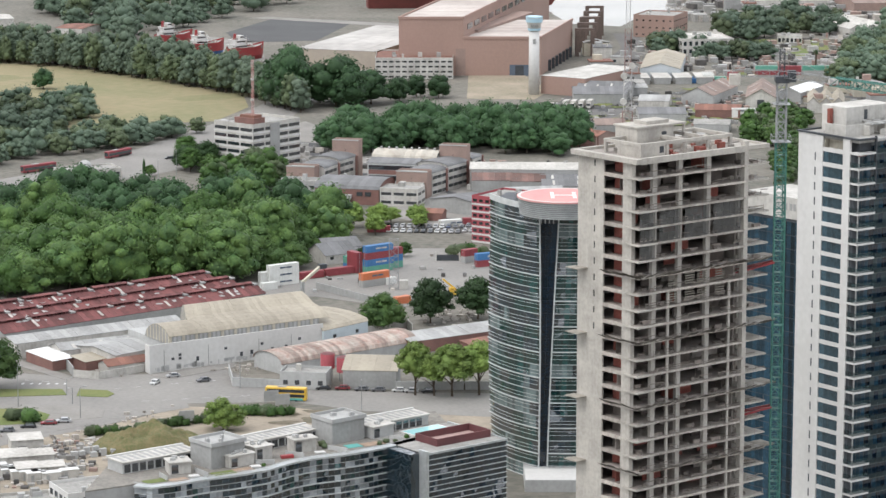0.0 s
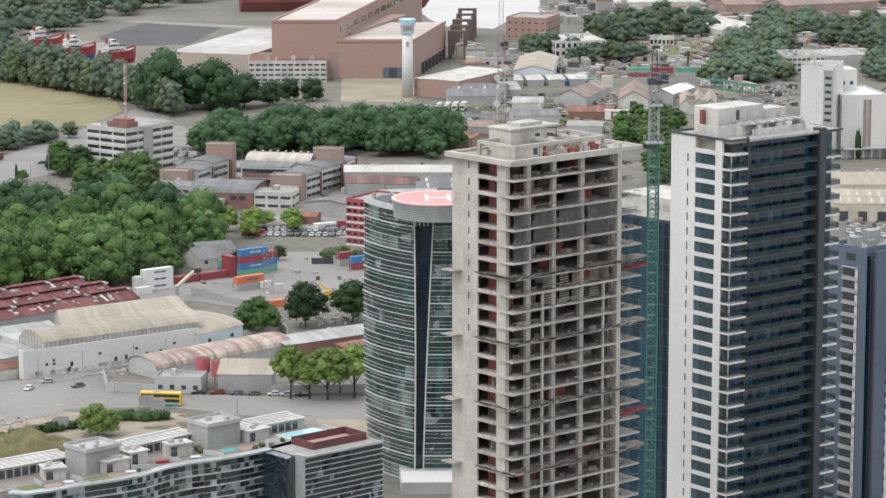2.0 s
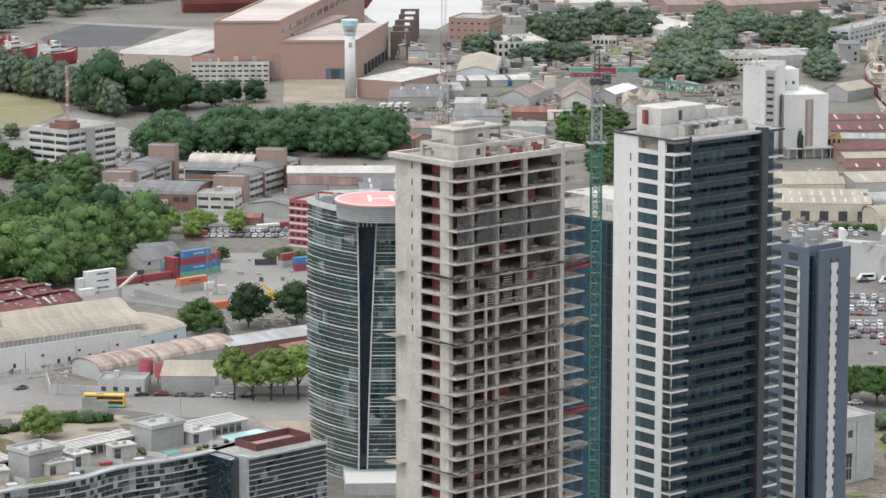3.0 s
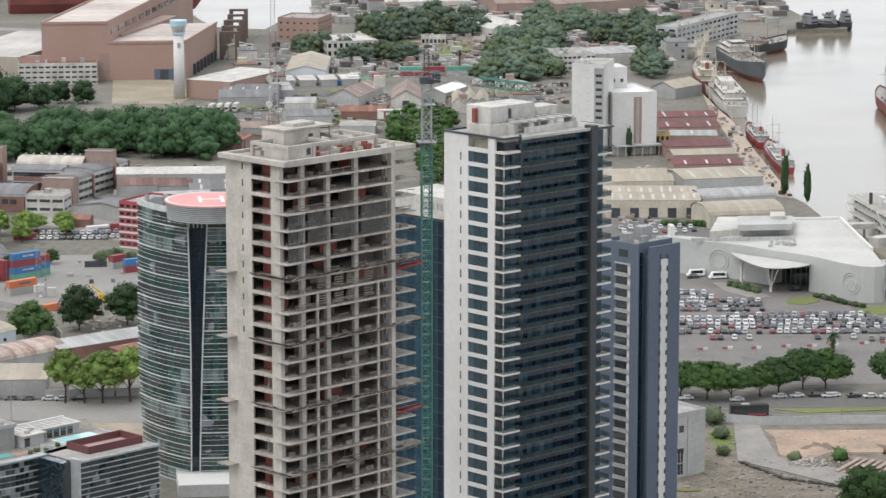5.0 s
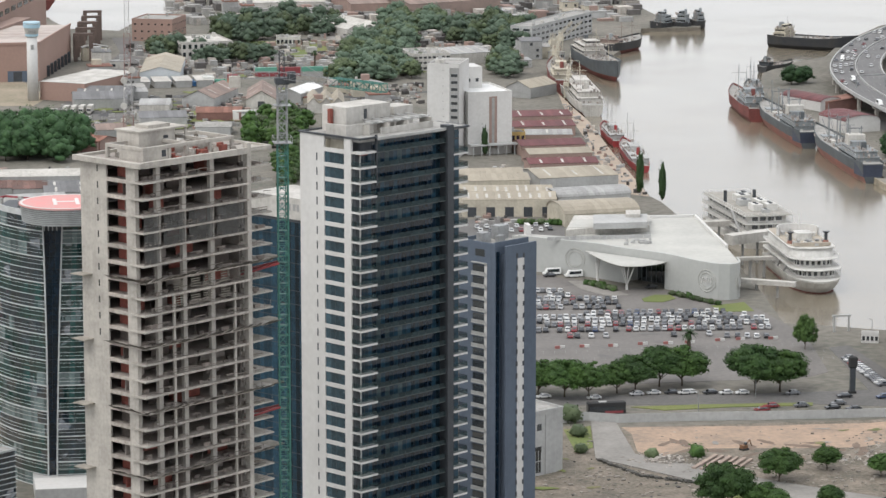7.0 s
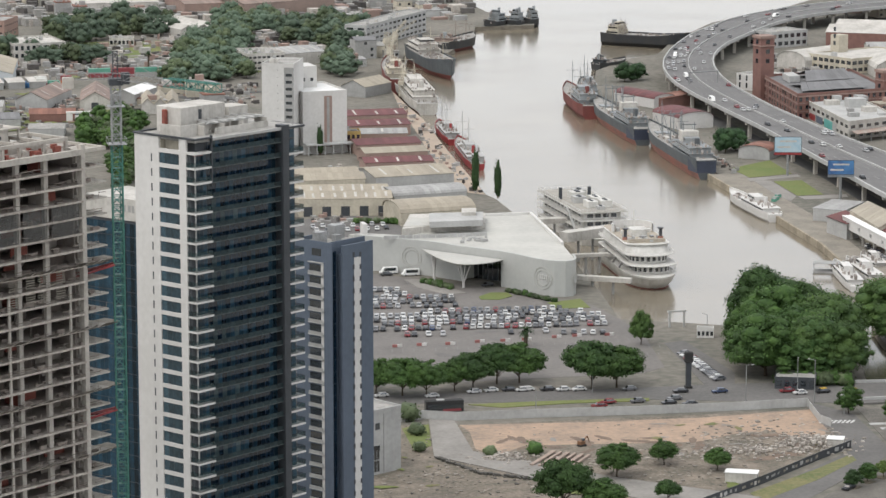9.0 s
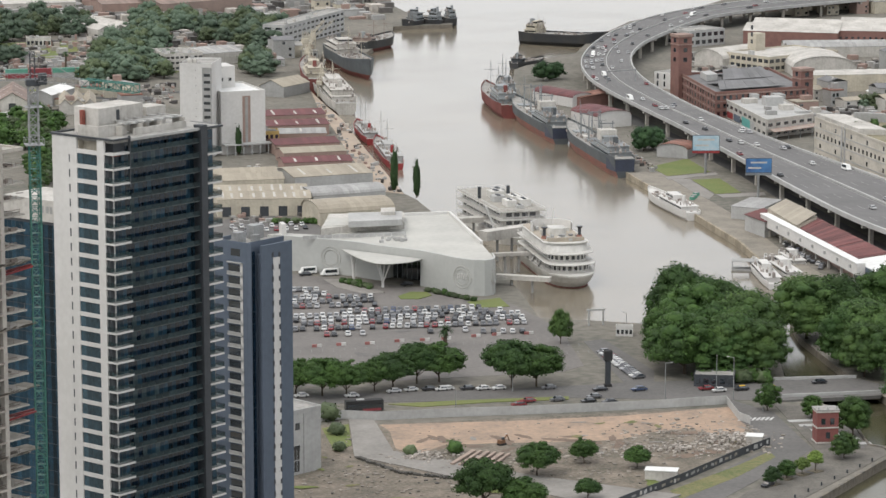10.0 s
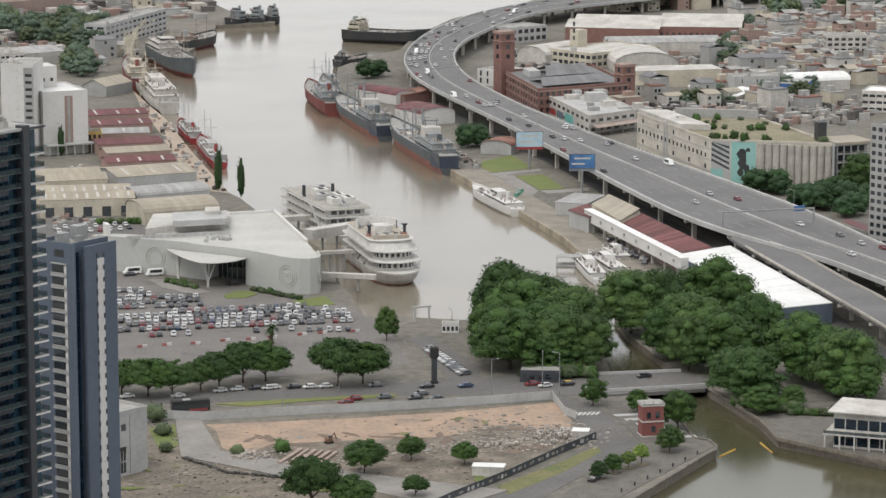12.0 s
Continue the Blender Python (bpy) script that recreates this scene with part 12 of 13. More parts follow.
for a_, b_ in zip(FP, FP[1:]):
    ln = (U(b_) - U(a_)).length
    u = 1.0
    while u < ln - 3:
        w = rng.uniform(0.8, 2.2)
        d = (U(b_) - U(a_)).normalized()
        o = Vector((-d.y, d.x)) * 0.08
        p, q = U(a_) + d * u + o, U(a_) + d * (u + w) + o
        bm = bmesh.new()
        bar(bm, (p.x, p.y, rng.uniform(0.9, 1.3)), (q.x, q.y, rng.uniform(0.9, 1.3)), 0.02, rng.uniform(0.5, 1.2))
        solo("torn_poster", bm, rng.choice((LGREY, OFFWHITE, GREYW, PLANK)), "torn pale poster on a dark site fence", "poster", "", "torn posters")
        u += w + rng.uniform(0.3, 3.0)
wall_run("low_wall", [(347.63, 844.11), (345.35, 801.83), (341.31, 780.17), (358.97, 746.19), (370.63, 724.53)], 1.0, QUAY, "low stone parapet along the basin", 0.5)
for (x, y), w, h in (((251.32, 766.83), 8.5, 3.2), ((289.58, 799.82), 4.5, 2.6)):
    t = thing("site_shed", "small white site shed by a fence", "shed", (x, y, 0), -25, "site sheds")
    part("body", B(-w / 2, w / 2, -2, 2, 0, h - 0.4), OFFWHITE, t)
    part("roof", B(-w / 2 - 0.2, w / 2 + 0.2, -2.2, 2.2, h - 0.4, h - 0.2), BRIGHT, t)
t = thing("brick_gatehouse", "small red brick bridge house with white bands", "house", (306.01, 793.99), -6)
part("wall", B(0, 6.2, 0, 5, 0, 9.6), mat("dark_red_brick", (0.21, 0.075, 0.066), (0.15, 0.06, 0.054), 0.9, 0.5, 3), t)
for z in (0.2, 4.5, 9.1):
    part("band", B(-0.2, 6.4, -0.2, 5.2, z, z + 0.4), OFFWHITE, t)
part("roof", B(-0.3, 6.5, -0.3, 5.3, 9.6, 9.9), ROOF_F, t)
for x, z in ((1.2, 5.6), (3.8, 5.6), (2.6, 1.6)):
    part("window", B(x, x + 1.2, -0.05, 0.05, z, z + 1.8), GLASS, t)
for i in range(3):
    part("roof_post", B(0.3 + i * 2.6, 0.8 + i * 2.6, 0.2, 0.7, 9.9, 10.6), LGREY, t)
RS = block("waterside_restaurant", (353.24, 768.13), (374.11, 752.1), 16, 9.4, 2, 8, OFFWHITE, "white waterside restaurant with dark glazing and terrace roof", wh=0.62, ww=0.9, roofm=mat("pink_grey_roof", (0.36, 0.31, 0.28), (0.28, 0.245, 0.22), 0.9, 0.2, 1), clutter=0, sill=0.16, win=GLASS_N)
for i in range(7):
    part("column", B(i * 4.2 - 2.2, i * 4.2 - 1.8, -2.3, -1.9, 0, 4.0), OFFWHITE, RS)
    part("rail_panel", B(i * 4.2 - 2.3, i * 4.2 + 1.8, -2.45, -2.4, 4.4, 5.3), RAILG, RS)
part("terrace_slab", B(-2.5, 30, -2.5, 16, 4.0, 4.4), OFFWHITE, RS)
part("roof_slab", B(-1.5, 30, -1.5, 17, 10.2, 10.6), OFFWHITE, RS)
sheet("pavement", [(347.01, 805.74), (359.09, 810.95), (384.14, 799.37), (403.33, 789.65), (372, 727.26), (360.87, 750.22), (343.14, 782.4)], 0.1, QPAVE, "worn paved terrace by the basin", "pavement")
hedge((357.65, 807.64), (369.67, 802.39), 12, 0.7, "clipped hedge on a paved terrace", 0.4)
for q in ([(321.82, 775.73), (329.87, 782.78)], [(339.45, 787.45), (338.1, 775.41)]):
    t = thing("floating_boom", "yellow floating boom on the water", "boom")
    for k in range(7):
        u, v = U(q[0]).lerp(U(q[1]), k / 7), U(q[0]).lerp(U(q[1]), (k + 0.8) / 7)
        bm = bmesh.new()
        tube(bm, [(u.x, u.y, WATER_Z + 0.1), (v.x, v.y, WATER_Z + 0.1)], 0.24, 6)
        part("float", bm, YELLOW, t)
for q in ([(279.76, 731.94), (315.84, 770.28), (320.74, 774.85), (322.49, 779.1), (323.02, 785.87), (319.91, 789.65), (329.23, 834.06)], [(360.05, 748.49), (342.14, 781.3), (346.14, 804.53), (347.29, 848.24), (347.17, 873.15)]):
    t = thing("quay_coping", "worn brown stone coping along a quay edge", "coping", (0, 0, 0), 0, "", "structure")
    for a_, b_ in zip(q, q[1:]):
        n = max(1, int((U(b_) - U(a_)).length / 2.4))
        for i in range(n):
            u, v = U(a_).lerp(U(b_), i / n), U(a_).lerp(U(b_), (i + 0.97) / n)
            bm = bmesh.new()
            bar(bm, (u.x, u.y, 0.2), (v.x, v.y, 0.2), 0.7, 0.36)
            part("stone", bm, QPAVE if i % 3 == 0 else QUAY, t)
for i in range(7):
    u = U((279.23, 739.38)).lerp(U((316.55, 774.11)), i / 6.5)
    t = solo("bollard", B(-0.2, 0.2, -0.2, 0.2, 0, 1.0, 0.05), DARK, "short dark bollard on a quay", "bollard", "", "quay bollards", (u.x, u.y, 0.12))
patches("stain_patch", [(311.41, 839.62), (323.72, 834.23), (327.08, 828.55), (318.11, 786.01), (319.76, 779.95), (278.42, 737.2), (245.17, 704.81), (237.73, 709.34), (289.27, 770.58), (302.85, 786.61)], 22, 131, (1.0, 3.5), 0.125, ASPHALT, "dark stains on a worn quay", 0.5)
patches("stain_patch", [(346.96, 803.54), (357.94, 808.3), (383.21, 797.42), (402.69, 788.36), (373.39, 730.02), (361.69, 751.95), (343.98, 783.55)], 16, 132, (1.0, 3.5), 0.105, ASPHALT, "dark stains on a worn terrace", 0.5)
for i in range(6):
    x, y = (311.91, 821.91)
    t = thing("paving_band", "white stone paving band on the quay", "paving", (x - 1.0 + i * 1.2, y - i * 6.0, 0.12), -4, "paving bands", "structure")
    part("slab", B(-3, 4.5, -1.3, 1.3, 0, 0.05), LGREY, t)
for i in range(8):
    x, y = (295.28, 827.86)
    solo("crossing_stripe", B(-0.35, 0.35, -2.0, 2.0, 0.07, 0.1), PAINT, "white painted crossing stripe on the road", "road marking", "structure", "crossing stripes", (x + i * 1.3, y - 0.2 * i, 0), -35)
for (x, y), w in (((278.44, 754.56), 3.4), ((284.19, 759.14), 3.4), ((289.87, 762.53), 3.4), ((294.58, 764.97), 3.4)):
    solo("tree_pit", B(-w / 2, w / 2, -w / 2, w / 2, 0, 0.1), SOIL, "square earth bed round a young quay tree", "bed", "", "tree beds", (x, y, 0.14), 33)
LOT_E = [(240, 838), (264.1, 838), (296, 841), (291.5, 799.5), (280.5, 790.5), (257.5, 794.5), (232, 808)]
patches("weed_patch", LOT_E, 7, 142, (1.5, 4), 0.14, DRYG, "dry weeds on a cleared lot", 0.5)
LOT_S = [(150, 776), (165, 838), (176, 812), (188, 796), (214, 760), (231, 737), (212, 727), (185, 699), (127, 717)]
patches("weed_patch", LOT_S, 10, 144, (1.5, 4), 0.15, DRYG, "dry weeds on a rubble lot", 0.5)
# debris of the cleared lot
bm = bmesh.new()
for cx, cy, n, sx, sy in ((*(193, 807.27), 90, 6, 3), (*(282.24, 802.11), 130, 7, 7), (*(210.44, 793.86), 60, 7, 3), (*(184.62, 792.14), 80, 14, 2), (*(227.64, 775.5), 70, 12, 5), (*(171.07, 780.53), 50, 14, 8), (*(259.78, 795.24), 60, 14, 6), (*(268, 815), 160, 11, 9), (*(240, 800), 70, 7, 4)):
    for i in range(n):
        x, y = cx + rng.gauss(0, sx), cy + rng.gauss(0, sy)
        w = rng.uniform(0.25, 1.3)
        box(bm, x, x + w, y, y + w * rng.uniform(0.5, 1), 0.02, rng.uniform(0.1, 0.45))
solo("rubble", bm, mat("grey_rubble", (0.32, 0.29, 0.25), (0.18, 0.16, 0.14), 0.95, 0.4, 2.0, 0.5, island=0.35), "scattered concrete rubble and scrap", "rubble", "stuff")
STRIPM = mat("pale_pink_concrete", (0.38, 0.30, 0.25), (0.24, 0.19, 0.16), 0.95, 0.3, 1.5, bump=0.2)
for i in range(6):
    u, v = U((200.21, 795.08)).lerp(U((208.98, 788.42)), i / 5), U((210.01, 808.72)).lerp(U((218.63, 802.64)), i / 5)
    bm = bmesh.new()
    bar(bm, (u.x, u.y, 0.5), (v.x, v.y, 0.5), 0.8 if i % 2 else 1.2, 0.5)
    solo("foundation_beam", bm, STRIPM, "bare foundation strip in the cleared lot", "foundation", "", "foundation strips")
# broken dark edge of the ruined slab
bm = bmesh.new()
er = random.Random(211)
for u, v, n in ((U((176.33, 809.8)), U((184.19, 790.34)), 30), (U((184.19, 790.34)), U((200.18, 778.98)), 34), (U((200.18, 778.98)), U((217.19, 761.19)), 30)):
    for k in range(n):
        q = u.lerp(v, k / n)
        w = er.uniform(0.5, 1.5)
        box(bm, q.x, q.x + w, q.y - er.uniform(0.2, 1.6), q.y + 0.5, 0.02, er.uniform(0.25, 0.75))
solo("broken_slab_edge", bm, mat("dark_broken_concrete", (0.10, 0.095, 0.085), (0.05, 0.048, 0.042), 0.95, 0.4, 2.0, bump=0.4), "broken dark edge of a ruined slab", "rubble", "stuff")
RUSTO = mat("faded_orange_paint", (0.20, 0.10, 0.05), (0.13, 0.075, 0.045), 0.7, 0.5, 3)
t = thing("excavator", "small orange excavator on a cleared lot", "machine", (219.61, 814.66), 30)
t.scale = (0.72, 0.72, 0.72)
part("tracks", B(-1.6, 1.6, -1.2, 1.2, 0, 0.8, 0.1), BLACK, t)
part("body", B(-1.5, 1.2, -1.0, 1.0, 0.8, 2.2, 0.1), RUSTO, t)
part("cab", B(-0.2, 1.0, -0.9, 0.1, 2.2, 3.2, 0.1), GLASS, t)
bm = bmesh.new()
bar(bm, (1.2, 0.4, 1.6), (3.4, 0.4, 3.6), 0.35), bar(bm, (3.4, 0.4, 3.6), (4.6, 0.4, 1.0), 0.3)
part("arm", bm, RUSTO, t)
# traffic on the avenue
for (x, y), c, rz in (((210.54, 886.91), "white", 5), ((216.13, 886.77), "black", 5), ((219.89, 885.6), "white", 5), ((205.11, 886.2), "silver", 5), ((221.55, 885.88), "white", 5), ((227.63, 884.79), "black", 5), ((232.22, 883.36), "white", 5), ((237, 882.67), "white", 5), ((191.43, 883.33), "white", 5), ((176.73, 887.14), "white", 5), ((237.06, 859.74), "red", 4), ((241.02, 863.93), "red", 4), ((250.02, 863.47), "grey", 4), ((258.46, 859.27), "black", 4), ((264.2, 856.7), "black", 4), ((261.82, 864.52), "grey", 4), ((252.02, 879.61), "grey", 4), ((266.34, 873.51), "black", 4), ((277.88, 870.72), "blue", 4), ((297.99, 866.88), "red", 3), ((301.01, 863.5), "white", 3), ((333.63, 864.79), "black", 3), ((276.46, 752.65), "black", 40), ((402.12, 860.26), "white", 30)):
    car(x, y, rz, c, 0.0 if x > 390 else 0.6 if x > 322 else 0.07, "driving")
for (x, y), rz in (((308.18, 863.7), 3), ((317, 861.76), 3)):
    t = car(x, y, rz, "black", 0.07, "driving")
    part("yellow_roof", B(-0.7, 1.1, -0.62, 0.62, 1.42, 1.52), YELLOW, t, "yellow taxi roof")
bus("coach", (185.25, 862.95), (196.65, 863.17), 3.6, BLACK, C_RED, "black and red coach on the avenue", 1)
for i in range(16):
    u = U((283.18, 925.58)).lerp(U((282.81, 887.33)), i / 15)
    car(u.x, u.y, 15 + rng.uniform(-3, 3), rng.choice(("white", "white", "silver", "grey", "red", "black")), 0.03)
sheet("parking_strip", [(282.15, 944.31), (289.64, 946.68), (290.99, 896.68), (284.79, 877.56), (276.52, 880.14)], 0.04, ASPHALT, "narrow parking strip beside trees", "car park")
t = block("canal_pavilion", (295.87, 872.45), (307.51, 868), 8, 3.4, 1, 5, DARK, "low dark pavilion under trees with a white roof edge", parapet=0.4, clutter=0)
block("white_kiosk", (294.88, 949.79), (300.22, 948.12), 3, 2.8, 1, 4, WHITE, "small white kiosk on the river bank", clutter=0)
t = thing("mooring_frame", "pale concrete mooring frame at the river bank", "frame", (290.96, 968.45), 0)
for x in (0, 5):
    part("post", B(x, x + 0.6, 0, 0.6, 0, 5), LGREY, t)
part("beam", B(-0.5, 6, 0, 0.6, 5, 5.6), LGREY, t)


def lamp_post(x, y, h, label="tall grey street lamp post"):
    t = thing("street_lamp", label, "lamp", (x, y, 0), rng.uniform(0, 360), "street lamps")
    bm = bmesh.new()
    cyl(bm, 0, 0, 0, h, 0.16, 0.09, n=6)
    part("post", bm, STEEL, t)
    bm = bmesh.new()
    bar(bm, (0, 0, h), (1.6, 0, h + 0.3), 0.1)
    part("arm", bm, STEEL, t)
    part("lamp_head", B(1.4, 2.2, -0.15, 0.15, h + 0.2, h + 0.4), LGREY, t)


for (x, y), h in (((280.68, 853.9), 12), ((301.2, 866.69), 10), ((301.55, 852.12), 13), ((302.23, 961.99), 5), ((304.9, 835.48), 6), ((504.86, 1141.43), 8), ((-125.88, 889.34), 12), ((-105.79, 874.85), 9), ((-113.28, 904.23), 5), ((-110.16, 892.25), 5), ((-122.01, 1303.29), 11), ((-116.94, 1334.7), 11), ((-24.02, 885.47), 9), ((-61.66, 913.29), 9), ((240.32, 879.22), 8), ((217.49, 858.94), 7)):
    lamp_post(x, y, h)
t = thing("clock_column", "dark advertising column with a wide head by the avenue", "column", (270.4, 878.8), 0)
part("plinth", B(-1.1, 1.1, -0.8, 0.8, 0, 0.8, 0.08), BLACK, t)
part("shaft", B(-0.8, 0.8, -0.55, 0.55, 0.8, 8.0, 0.06), DARK, t)
part("head", B(-1.3, 1.3, -0.9, 0.9, 8.0, 11.4, 0.3), BLACK, t)

# ---- trees round the car park, the canal and the lot ----
for (x, y), k, s in (((175.86, 891.35), "umbrella", 0.80), ((183.17, 887.49), "umbrella", 0.86), ((190.13, 885.32), "umbrella", 0.76), ((199.92, 890.22), "umbrella", 0.72), ((206.01, 891.54), "umbrella", 0.86), ((214.73, 896.96), "umbrella", 0.90), ((221.9, 897.19), "umbrella", 0.95), ((241.6, 884.4), "umbrella", 1.05), ((249.3, 884.4), "umbrella", 1.05), ((306.68, 836.46), "broad", 0.72), ((316.03, 824.39), "broad", 0.62), ((319.64, 801.13), "broad", 1.08), ((307.55, 776.92), "broad", 0.75), ((278.44, 754.56), "broad", 0.52), ((284.19, 759.14), "broad", 0.5), ((289.87, 762.53), "tall", 0.46), ((294.58, 764.97), "tall", 0.5), ((219.96, 779.18), "umbrella", 0.72), ((236.19, 789.13), "umbrella", 0.5), ((248.81, 780.57), "umbrella", 0.46), ((225.89, 751.16), "umbrella", 0.45), ((196.76, 748.33), "umbrella", 0.95), ((206.07, 742.49), "umbrella", 0.72), ((204.73, 809.01), "shrub", 1.2), ((191.96, 809.62), "shrub", 0.9), ((178.72, 856.05), "shrub", 1.8), ((177.41, 838.37), "shrub", 1.2), ((173.65, 818.71), "shrub", 1.0)):
    tree(k, x, y, s)
tree("broad", 273.9, 942.9, 1.0, 0).scale = (0.7, 0.7, 1.12)
for i, (x, y, wide, high) in enumerate(((322.0, 926.8, 1.04, 1.0), (313.6, 888.3, 0.9, 0.88), (318.2, 954.0, 1.01, 1.0), (312.9, 922.3, 1.08, 1.0), (324.6, 906.6, 1.15, 1.0), (315.9, 906.1, 0.94, 0.85), (298.9, 890.4, 1.08, 0.88), (322.2, 884.2, 0.8, 0.8), (312.5, 885.1, 0.78, 0.65), (300.5, 912.5, 0.71, 0.85), (354.5, 931.0, 1.22, 1.02), (363.4, 929.4, 1.08, 1.02), (385.6, 938.2, 1.18, 1.05), (359.1, 889.4, 1.23, 1.02), (382.5, 895.9, 0.9, 0.9), (361.4, 864.0, 0.99, 0.93), (351.5, 872.5, 0.75, 0.85), (352.9, 830.1, 1.04, 0.78), (380.2, 850.8, 1.15, 0.97), (384.9, 829.2, 1.04, 0.95), (382.2, 840.5, 0.82, 0.8), (350.4, 812.4, 0.54, 0.4), (362.1, 816.3, 0.38, 0.33), (352.5, 890.5, 0.82, 0.9), (383.1, 819.7, 0.71, 0.5))):
    t = tree("old", x, y, 1.0, i % 3, "old trees along the canal")
    grown = 1.08 if x < 330 else 1.02
    t.scale = (wide * grown * rng.uniform(0.95, 1.05), wide * grown * rng.uniform(0.95, 1.05), high * grown)
hedge((347.2, 825.35), (361.67, 808.63), 12, 1.2, "rough shrubs along the canal wall", 1.5)
hedge((299.82, 878.67), (320.62, 872.18), 16, 1.1, "rough shrubs under old trees", 1.2)
# ---- uncounted things in the yards ----
litter("yard_clutter", [(119.27, 1512.76), (183.03, 1526.11), (246.24, 1562.34), (258.99, 1643.68), (195.11, 1626.85), (126.21, 1599.66)], 420, 71, "huts, crates and parked loads in port yards")
litter("yard_clutter", [(103.63, 1713.64), (163.88, 1680.39), (227.79, 1711.99), (275.25, 1747.41), (319.1, 1770.63), (344.25, 1891.11), (255.2, 1918.38), (177.28, 1817.06), (112.37, 1855.19)], 520, 72, "huts, crates and parked loads in port yards", (1.0, 6.0), (0.5, 3.5))
litter("yard_clutter", [(148.15, 1965.27), (214.77, 1974.76), (287.34, 1966.07), (385.62, 1936.83), (443.47, 1947.38), (476.78, 2094.93), (160.91, 2132.63)], 420, 73, "far huts and loads in port yards", (2.0, 12.0), (1.0, 5.0))
litter("yard_clutter", [(530.98, 1587.15), (581.27, 1545.58), (630.12, 1505.19), (689.84, 1648.69), (632.24, 1681.63), (573.72, 1715.1)], 300, 74, "huts, tanks and loads between halls", (1.0, 5.0), (0.5, 3.2))
litter("yard_clutter", [(542.16, 1417.27), (575.94, 1374.99), (628.37, 1358.58), (666.1, 1400.32), (672.82, 1455.5), (612.42, 1462.64), (559.98, 1455.99)], 420, 75, "huts, tanks and loads between houses", (1.0, 5.0), (0.5, 4.0))
litter("yard_clutter", [(231.86, 1340.46), (266.91, 1336.21), (286.42, 1251.69), (265.46, 1200.01), (242.45, 1189.27), (206.66, 1193.62)], 240, 76, "crates and pallets in the port", (0.8, 3.0), (0.4, 1.8))
litter("yard_clutter", [(-75.65, 1053.3), (-57.55, 1084.63), (-29.61, 1100.92), (-20.01, 1141.01), (20.32, 1135), (19.26, 1073.77), (-16.4, 1043.08), (-44.46, 1061.42)], 34, 77, "pallets and scrap in a container yard", (0.6, 2.4), (0.3, 1.6))
litter("yard_clutter", [(-79.98, 1419.99), (-37.78, 1416.23), (19.3, 1367.19), (76.7, 1350.34), (72.81, 1280.04), (22.73, 1272.82), (-36.08, 1350.71), (-72.03, 1367.49)], 260, 78, "sheds and loads behind the school", (0.8, 4.0), (0.5, 2.6))
litter("roof_clutter_far", [(636.46, 1528.29), (727.83, 1525.49), (854.29, 1792.65), (736.24, 1760.18)], 420, 80, "roof rooms, tanks and walls of a dense town", (1.5, 7.0), (3.0, 9.5), [OFFWHITE, LGREY, BRICK_P, CREAM, GREYW, ROOF_F])
RUBBLE_D = mat("dusty_rubble", (0.28, 0.25, 0.215), (0.16, 0.145, 0.125), 0.95, 0.4, 2.0, 0.5, island=0.3)
LOT = [(192.64, 843.66), (229.59, 840.17), (263.24, 837.86), (295.17, 841.59), (292.1, 801.15), (272.72, 784.41), (249.76, 794.96), (214.57, 809.35), (195.76, 818.65)]
LOW = [(163.69, 839.11), (178.86, 845.07), (189.72, 813.7), (204.2, 794.49), (218.56, 777.05), (256.41, 765.24), (290.27, 796.09), (248.16, 759.6), (214.59, 731.17), (181.76, 719.14), (141.51, 731.69)]
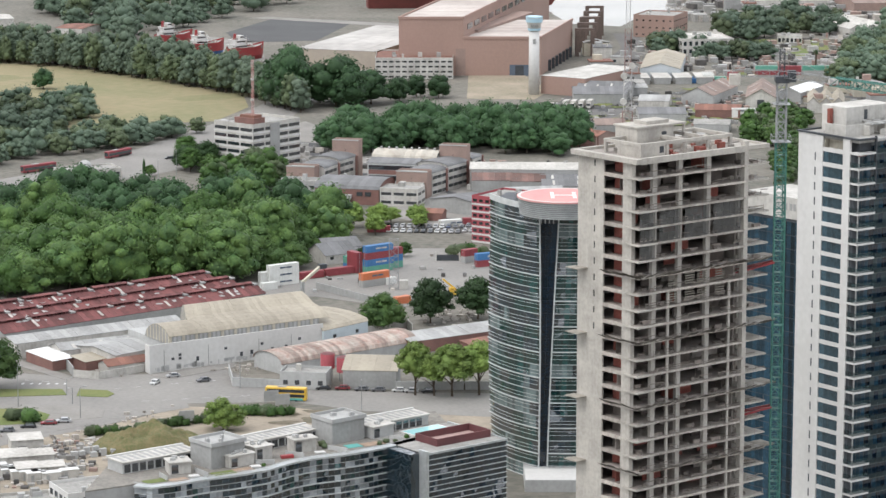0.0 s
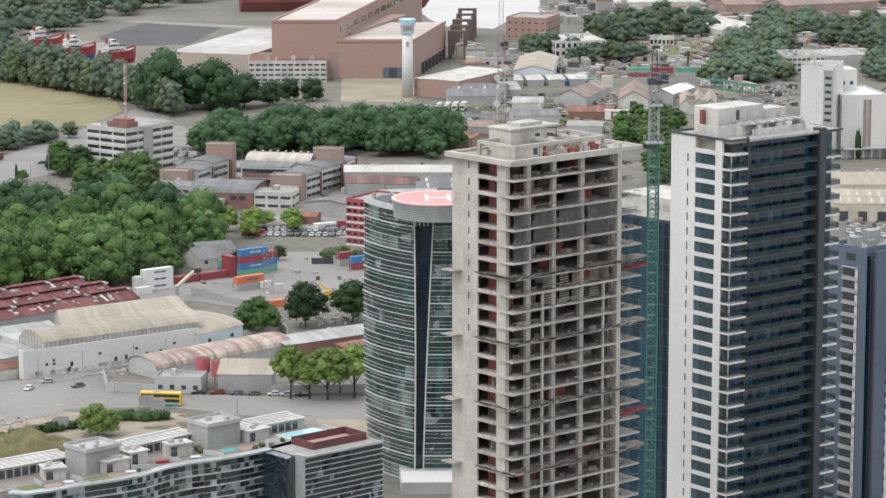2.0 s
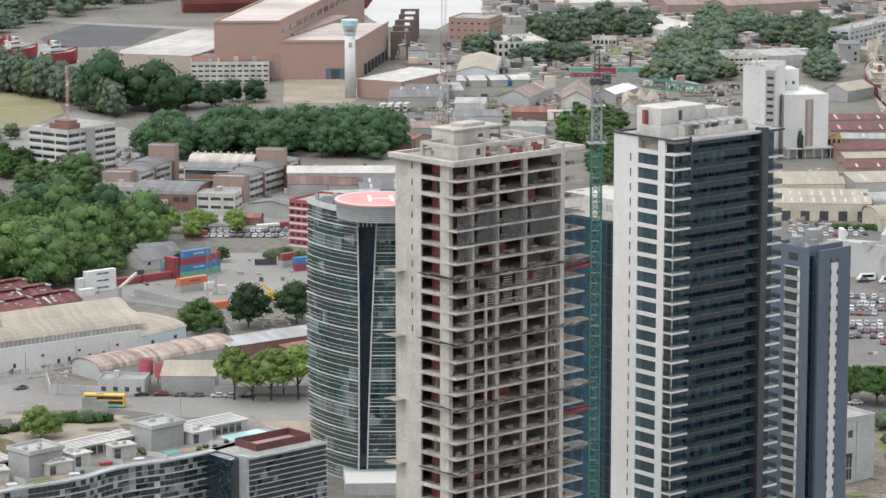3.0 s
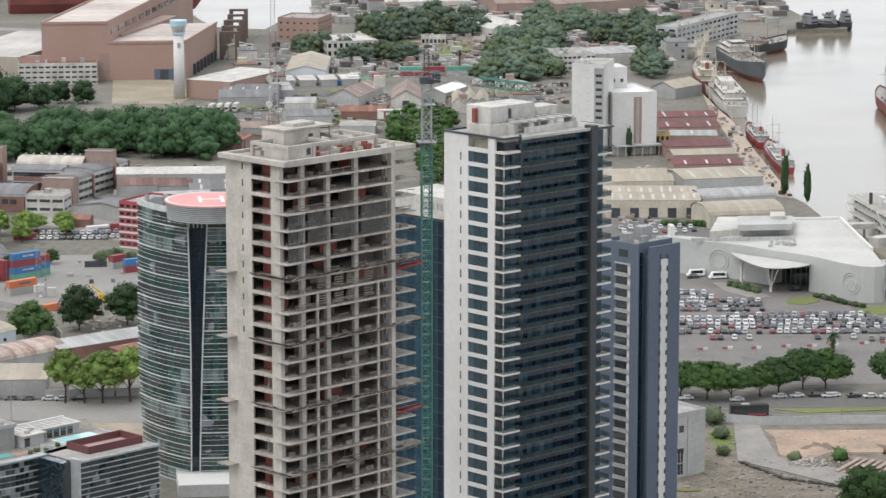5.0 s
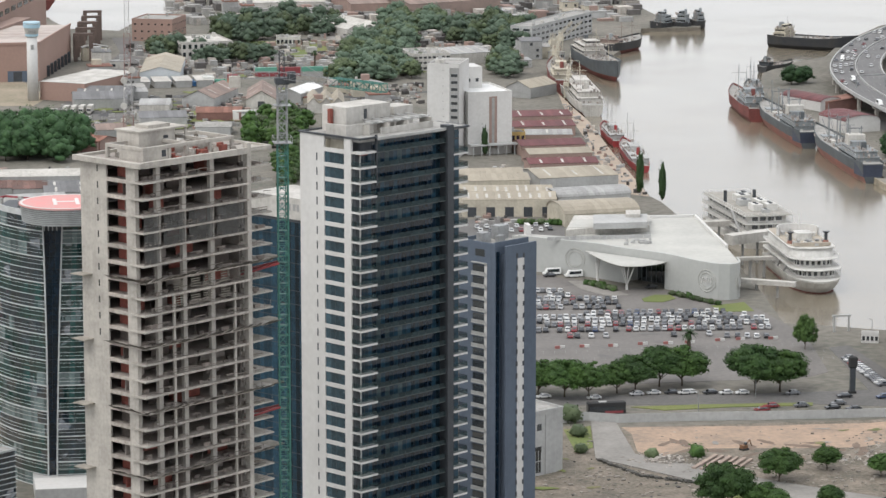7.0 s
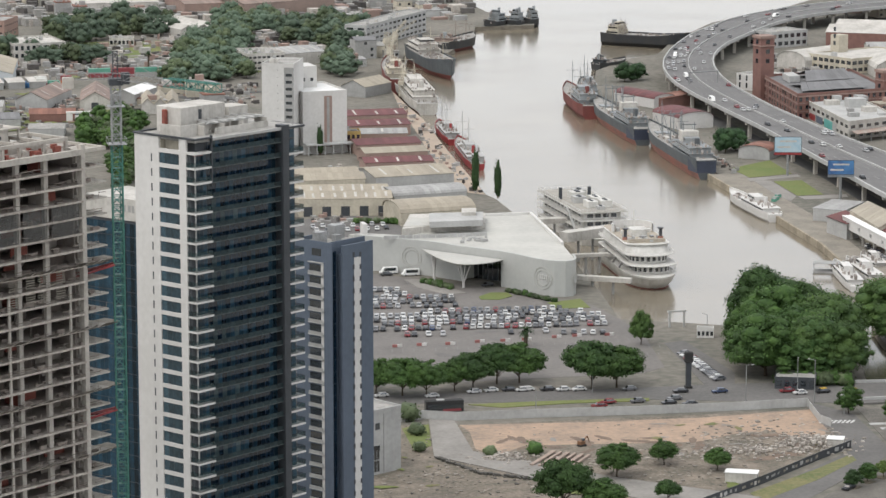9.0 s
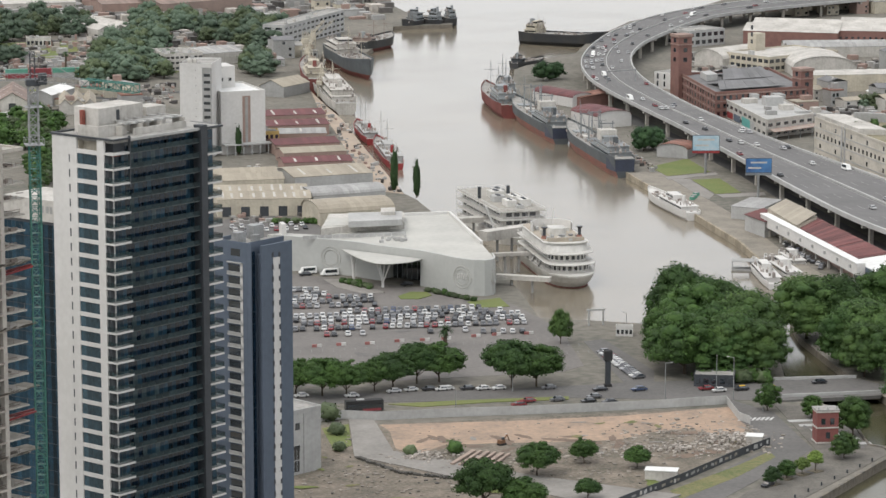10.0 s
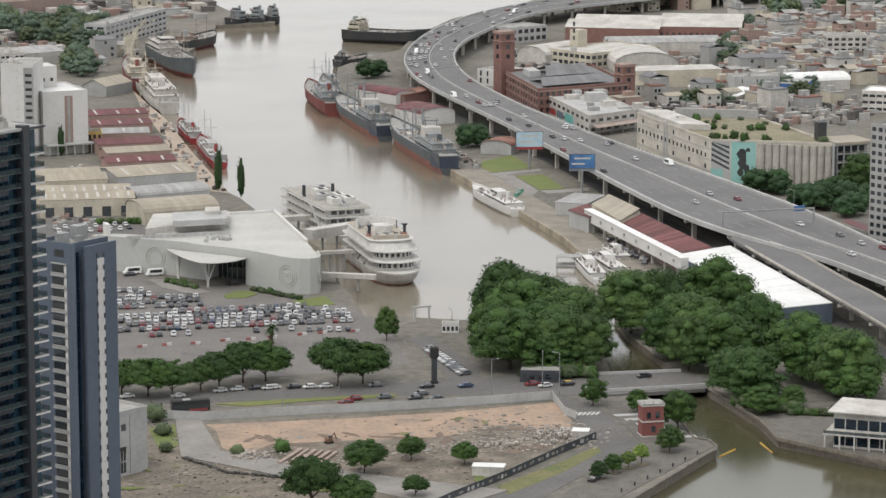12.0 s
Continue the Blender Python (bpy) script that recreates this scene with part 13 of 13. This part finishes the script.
patches("soil_patch", [(198.11, 828.37), (231.52, 822.9), (269.71, 815.27), (293.67, 815.04), (292.87, 800.91), (272.72, 784.41), (249.76, 794.96), (214.57, 809.35), (196.96, 816.9)], 26, 127, (2.5, 8), 0.068, mat("dull_brown_earth", (0.20, 0.145, 0.11), (0.13, 0.10, 0.08), 0.95, 0.2, 0.9, bump=0.3), "dull brown earth patches on a cleared lot", 0.35)
patches("sand_patch", LOT, 12, 122, (1.5, 5), 0.13, PAVE, "pale concrete patches on a cleared lot", 0.3)
patches("weed_patch", LOW, 12, 126, (3, 8), 0.27, GRASS, "weedy green patches on a rubble lot", 0.4)
litter("lot_debris", LOW, 320, 81, "broken concrete, timber and scrap on the lot", (0.2, 1.1), (0.08, 0.35), [RUBBLE_D, PLANK_D, LITTER_D])
litter("lot_debris", LOT, 60, 82, "scattered scrap on bare earth", (0.2, 0.8), (0.08, 0.3), [RUBBLE, PLANK, LITTER_D])
for cx, cy, n, sx, sy, h in ((*(283.67, 803.78), 260, 5.5, 5.5, 1.3), (*(195.23, 804.57), 150, 4.0, 3.0, 1.0), (*(263.82, 797.41), 160, 9, 4, 0.8)):
    bm = bmesh.new()
    hr_ = random.Random(n)
    for i in range(n):
        x, y = hr_.gauss(0, sx), hr_.gauss(0, sy)
        z = h * math.exp(-(x / sx) ** 2 / 2 - (y / sy) ** 2 / 2)
        w = hr_.uniform(0.25, 1.0)
        box(bm, x, x + w, y, y + w * 0.7, z * 0.5, z + hr_.uniform(0.1, 0.4))
    solo("rubble_heap", bm, [RUBBLE], "heap of broken concrete and bricks", "rubble", "stuff", "", (cx, cy, 0.05))
# the farther cars, too many to count, as one
vs, fs, mi, mats = [], [], [], []
for body, glass, m in FAR_CARS:
    for me in (body, glass):
        o = len(vs)
        vs.extend([m @ v.co for v in me.vertices])
        ks = []
        for q in me.materials:
            if q not in mats:
                mats.append(q)
            ks.append(mats.index(q))
        for p in me.polygons:
            fs.append([o + i for i in p.vertices])
            mi.append(ks[p.material_index])
me = bpy.data.meshes.new("distant_cars")
me.from_pydata(vs, [], fs)
for q in mats:
    me.materials.append(q)
me.polygons.foreach_set("material_index", mi)
tagged(new("distant_cars", me), "distant rows of parked and driving cars", "cars", "", "stuff")
for t in HOUSES:
    for o in list(t.children_recursive) + [t]:
        bpy.data.objects.remove(o)
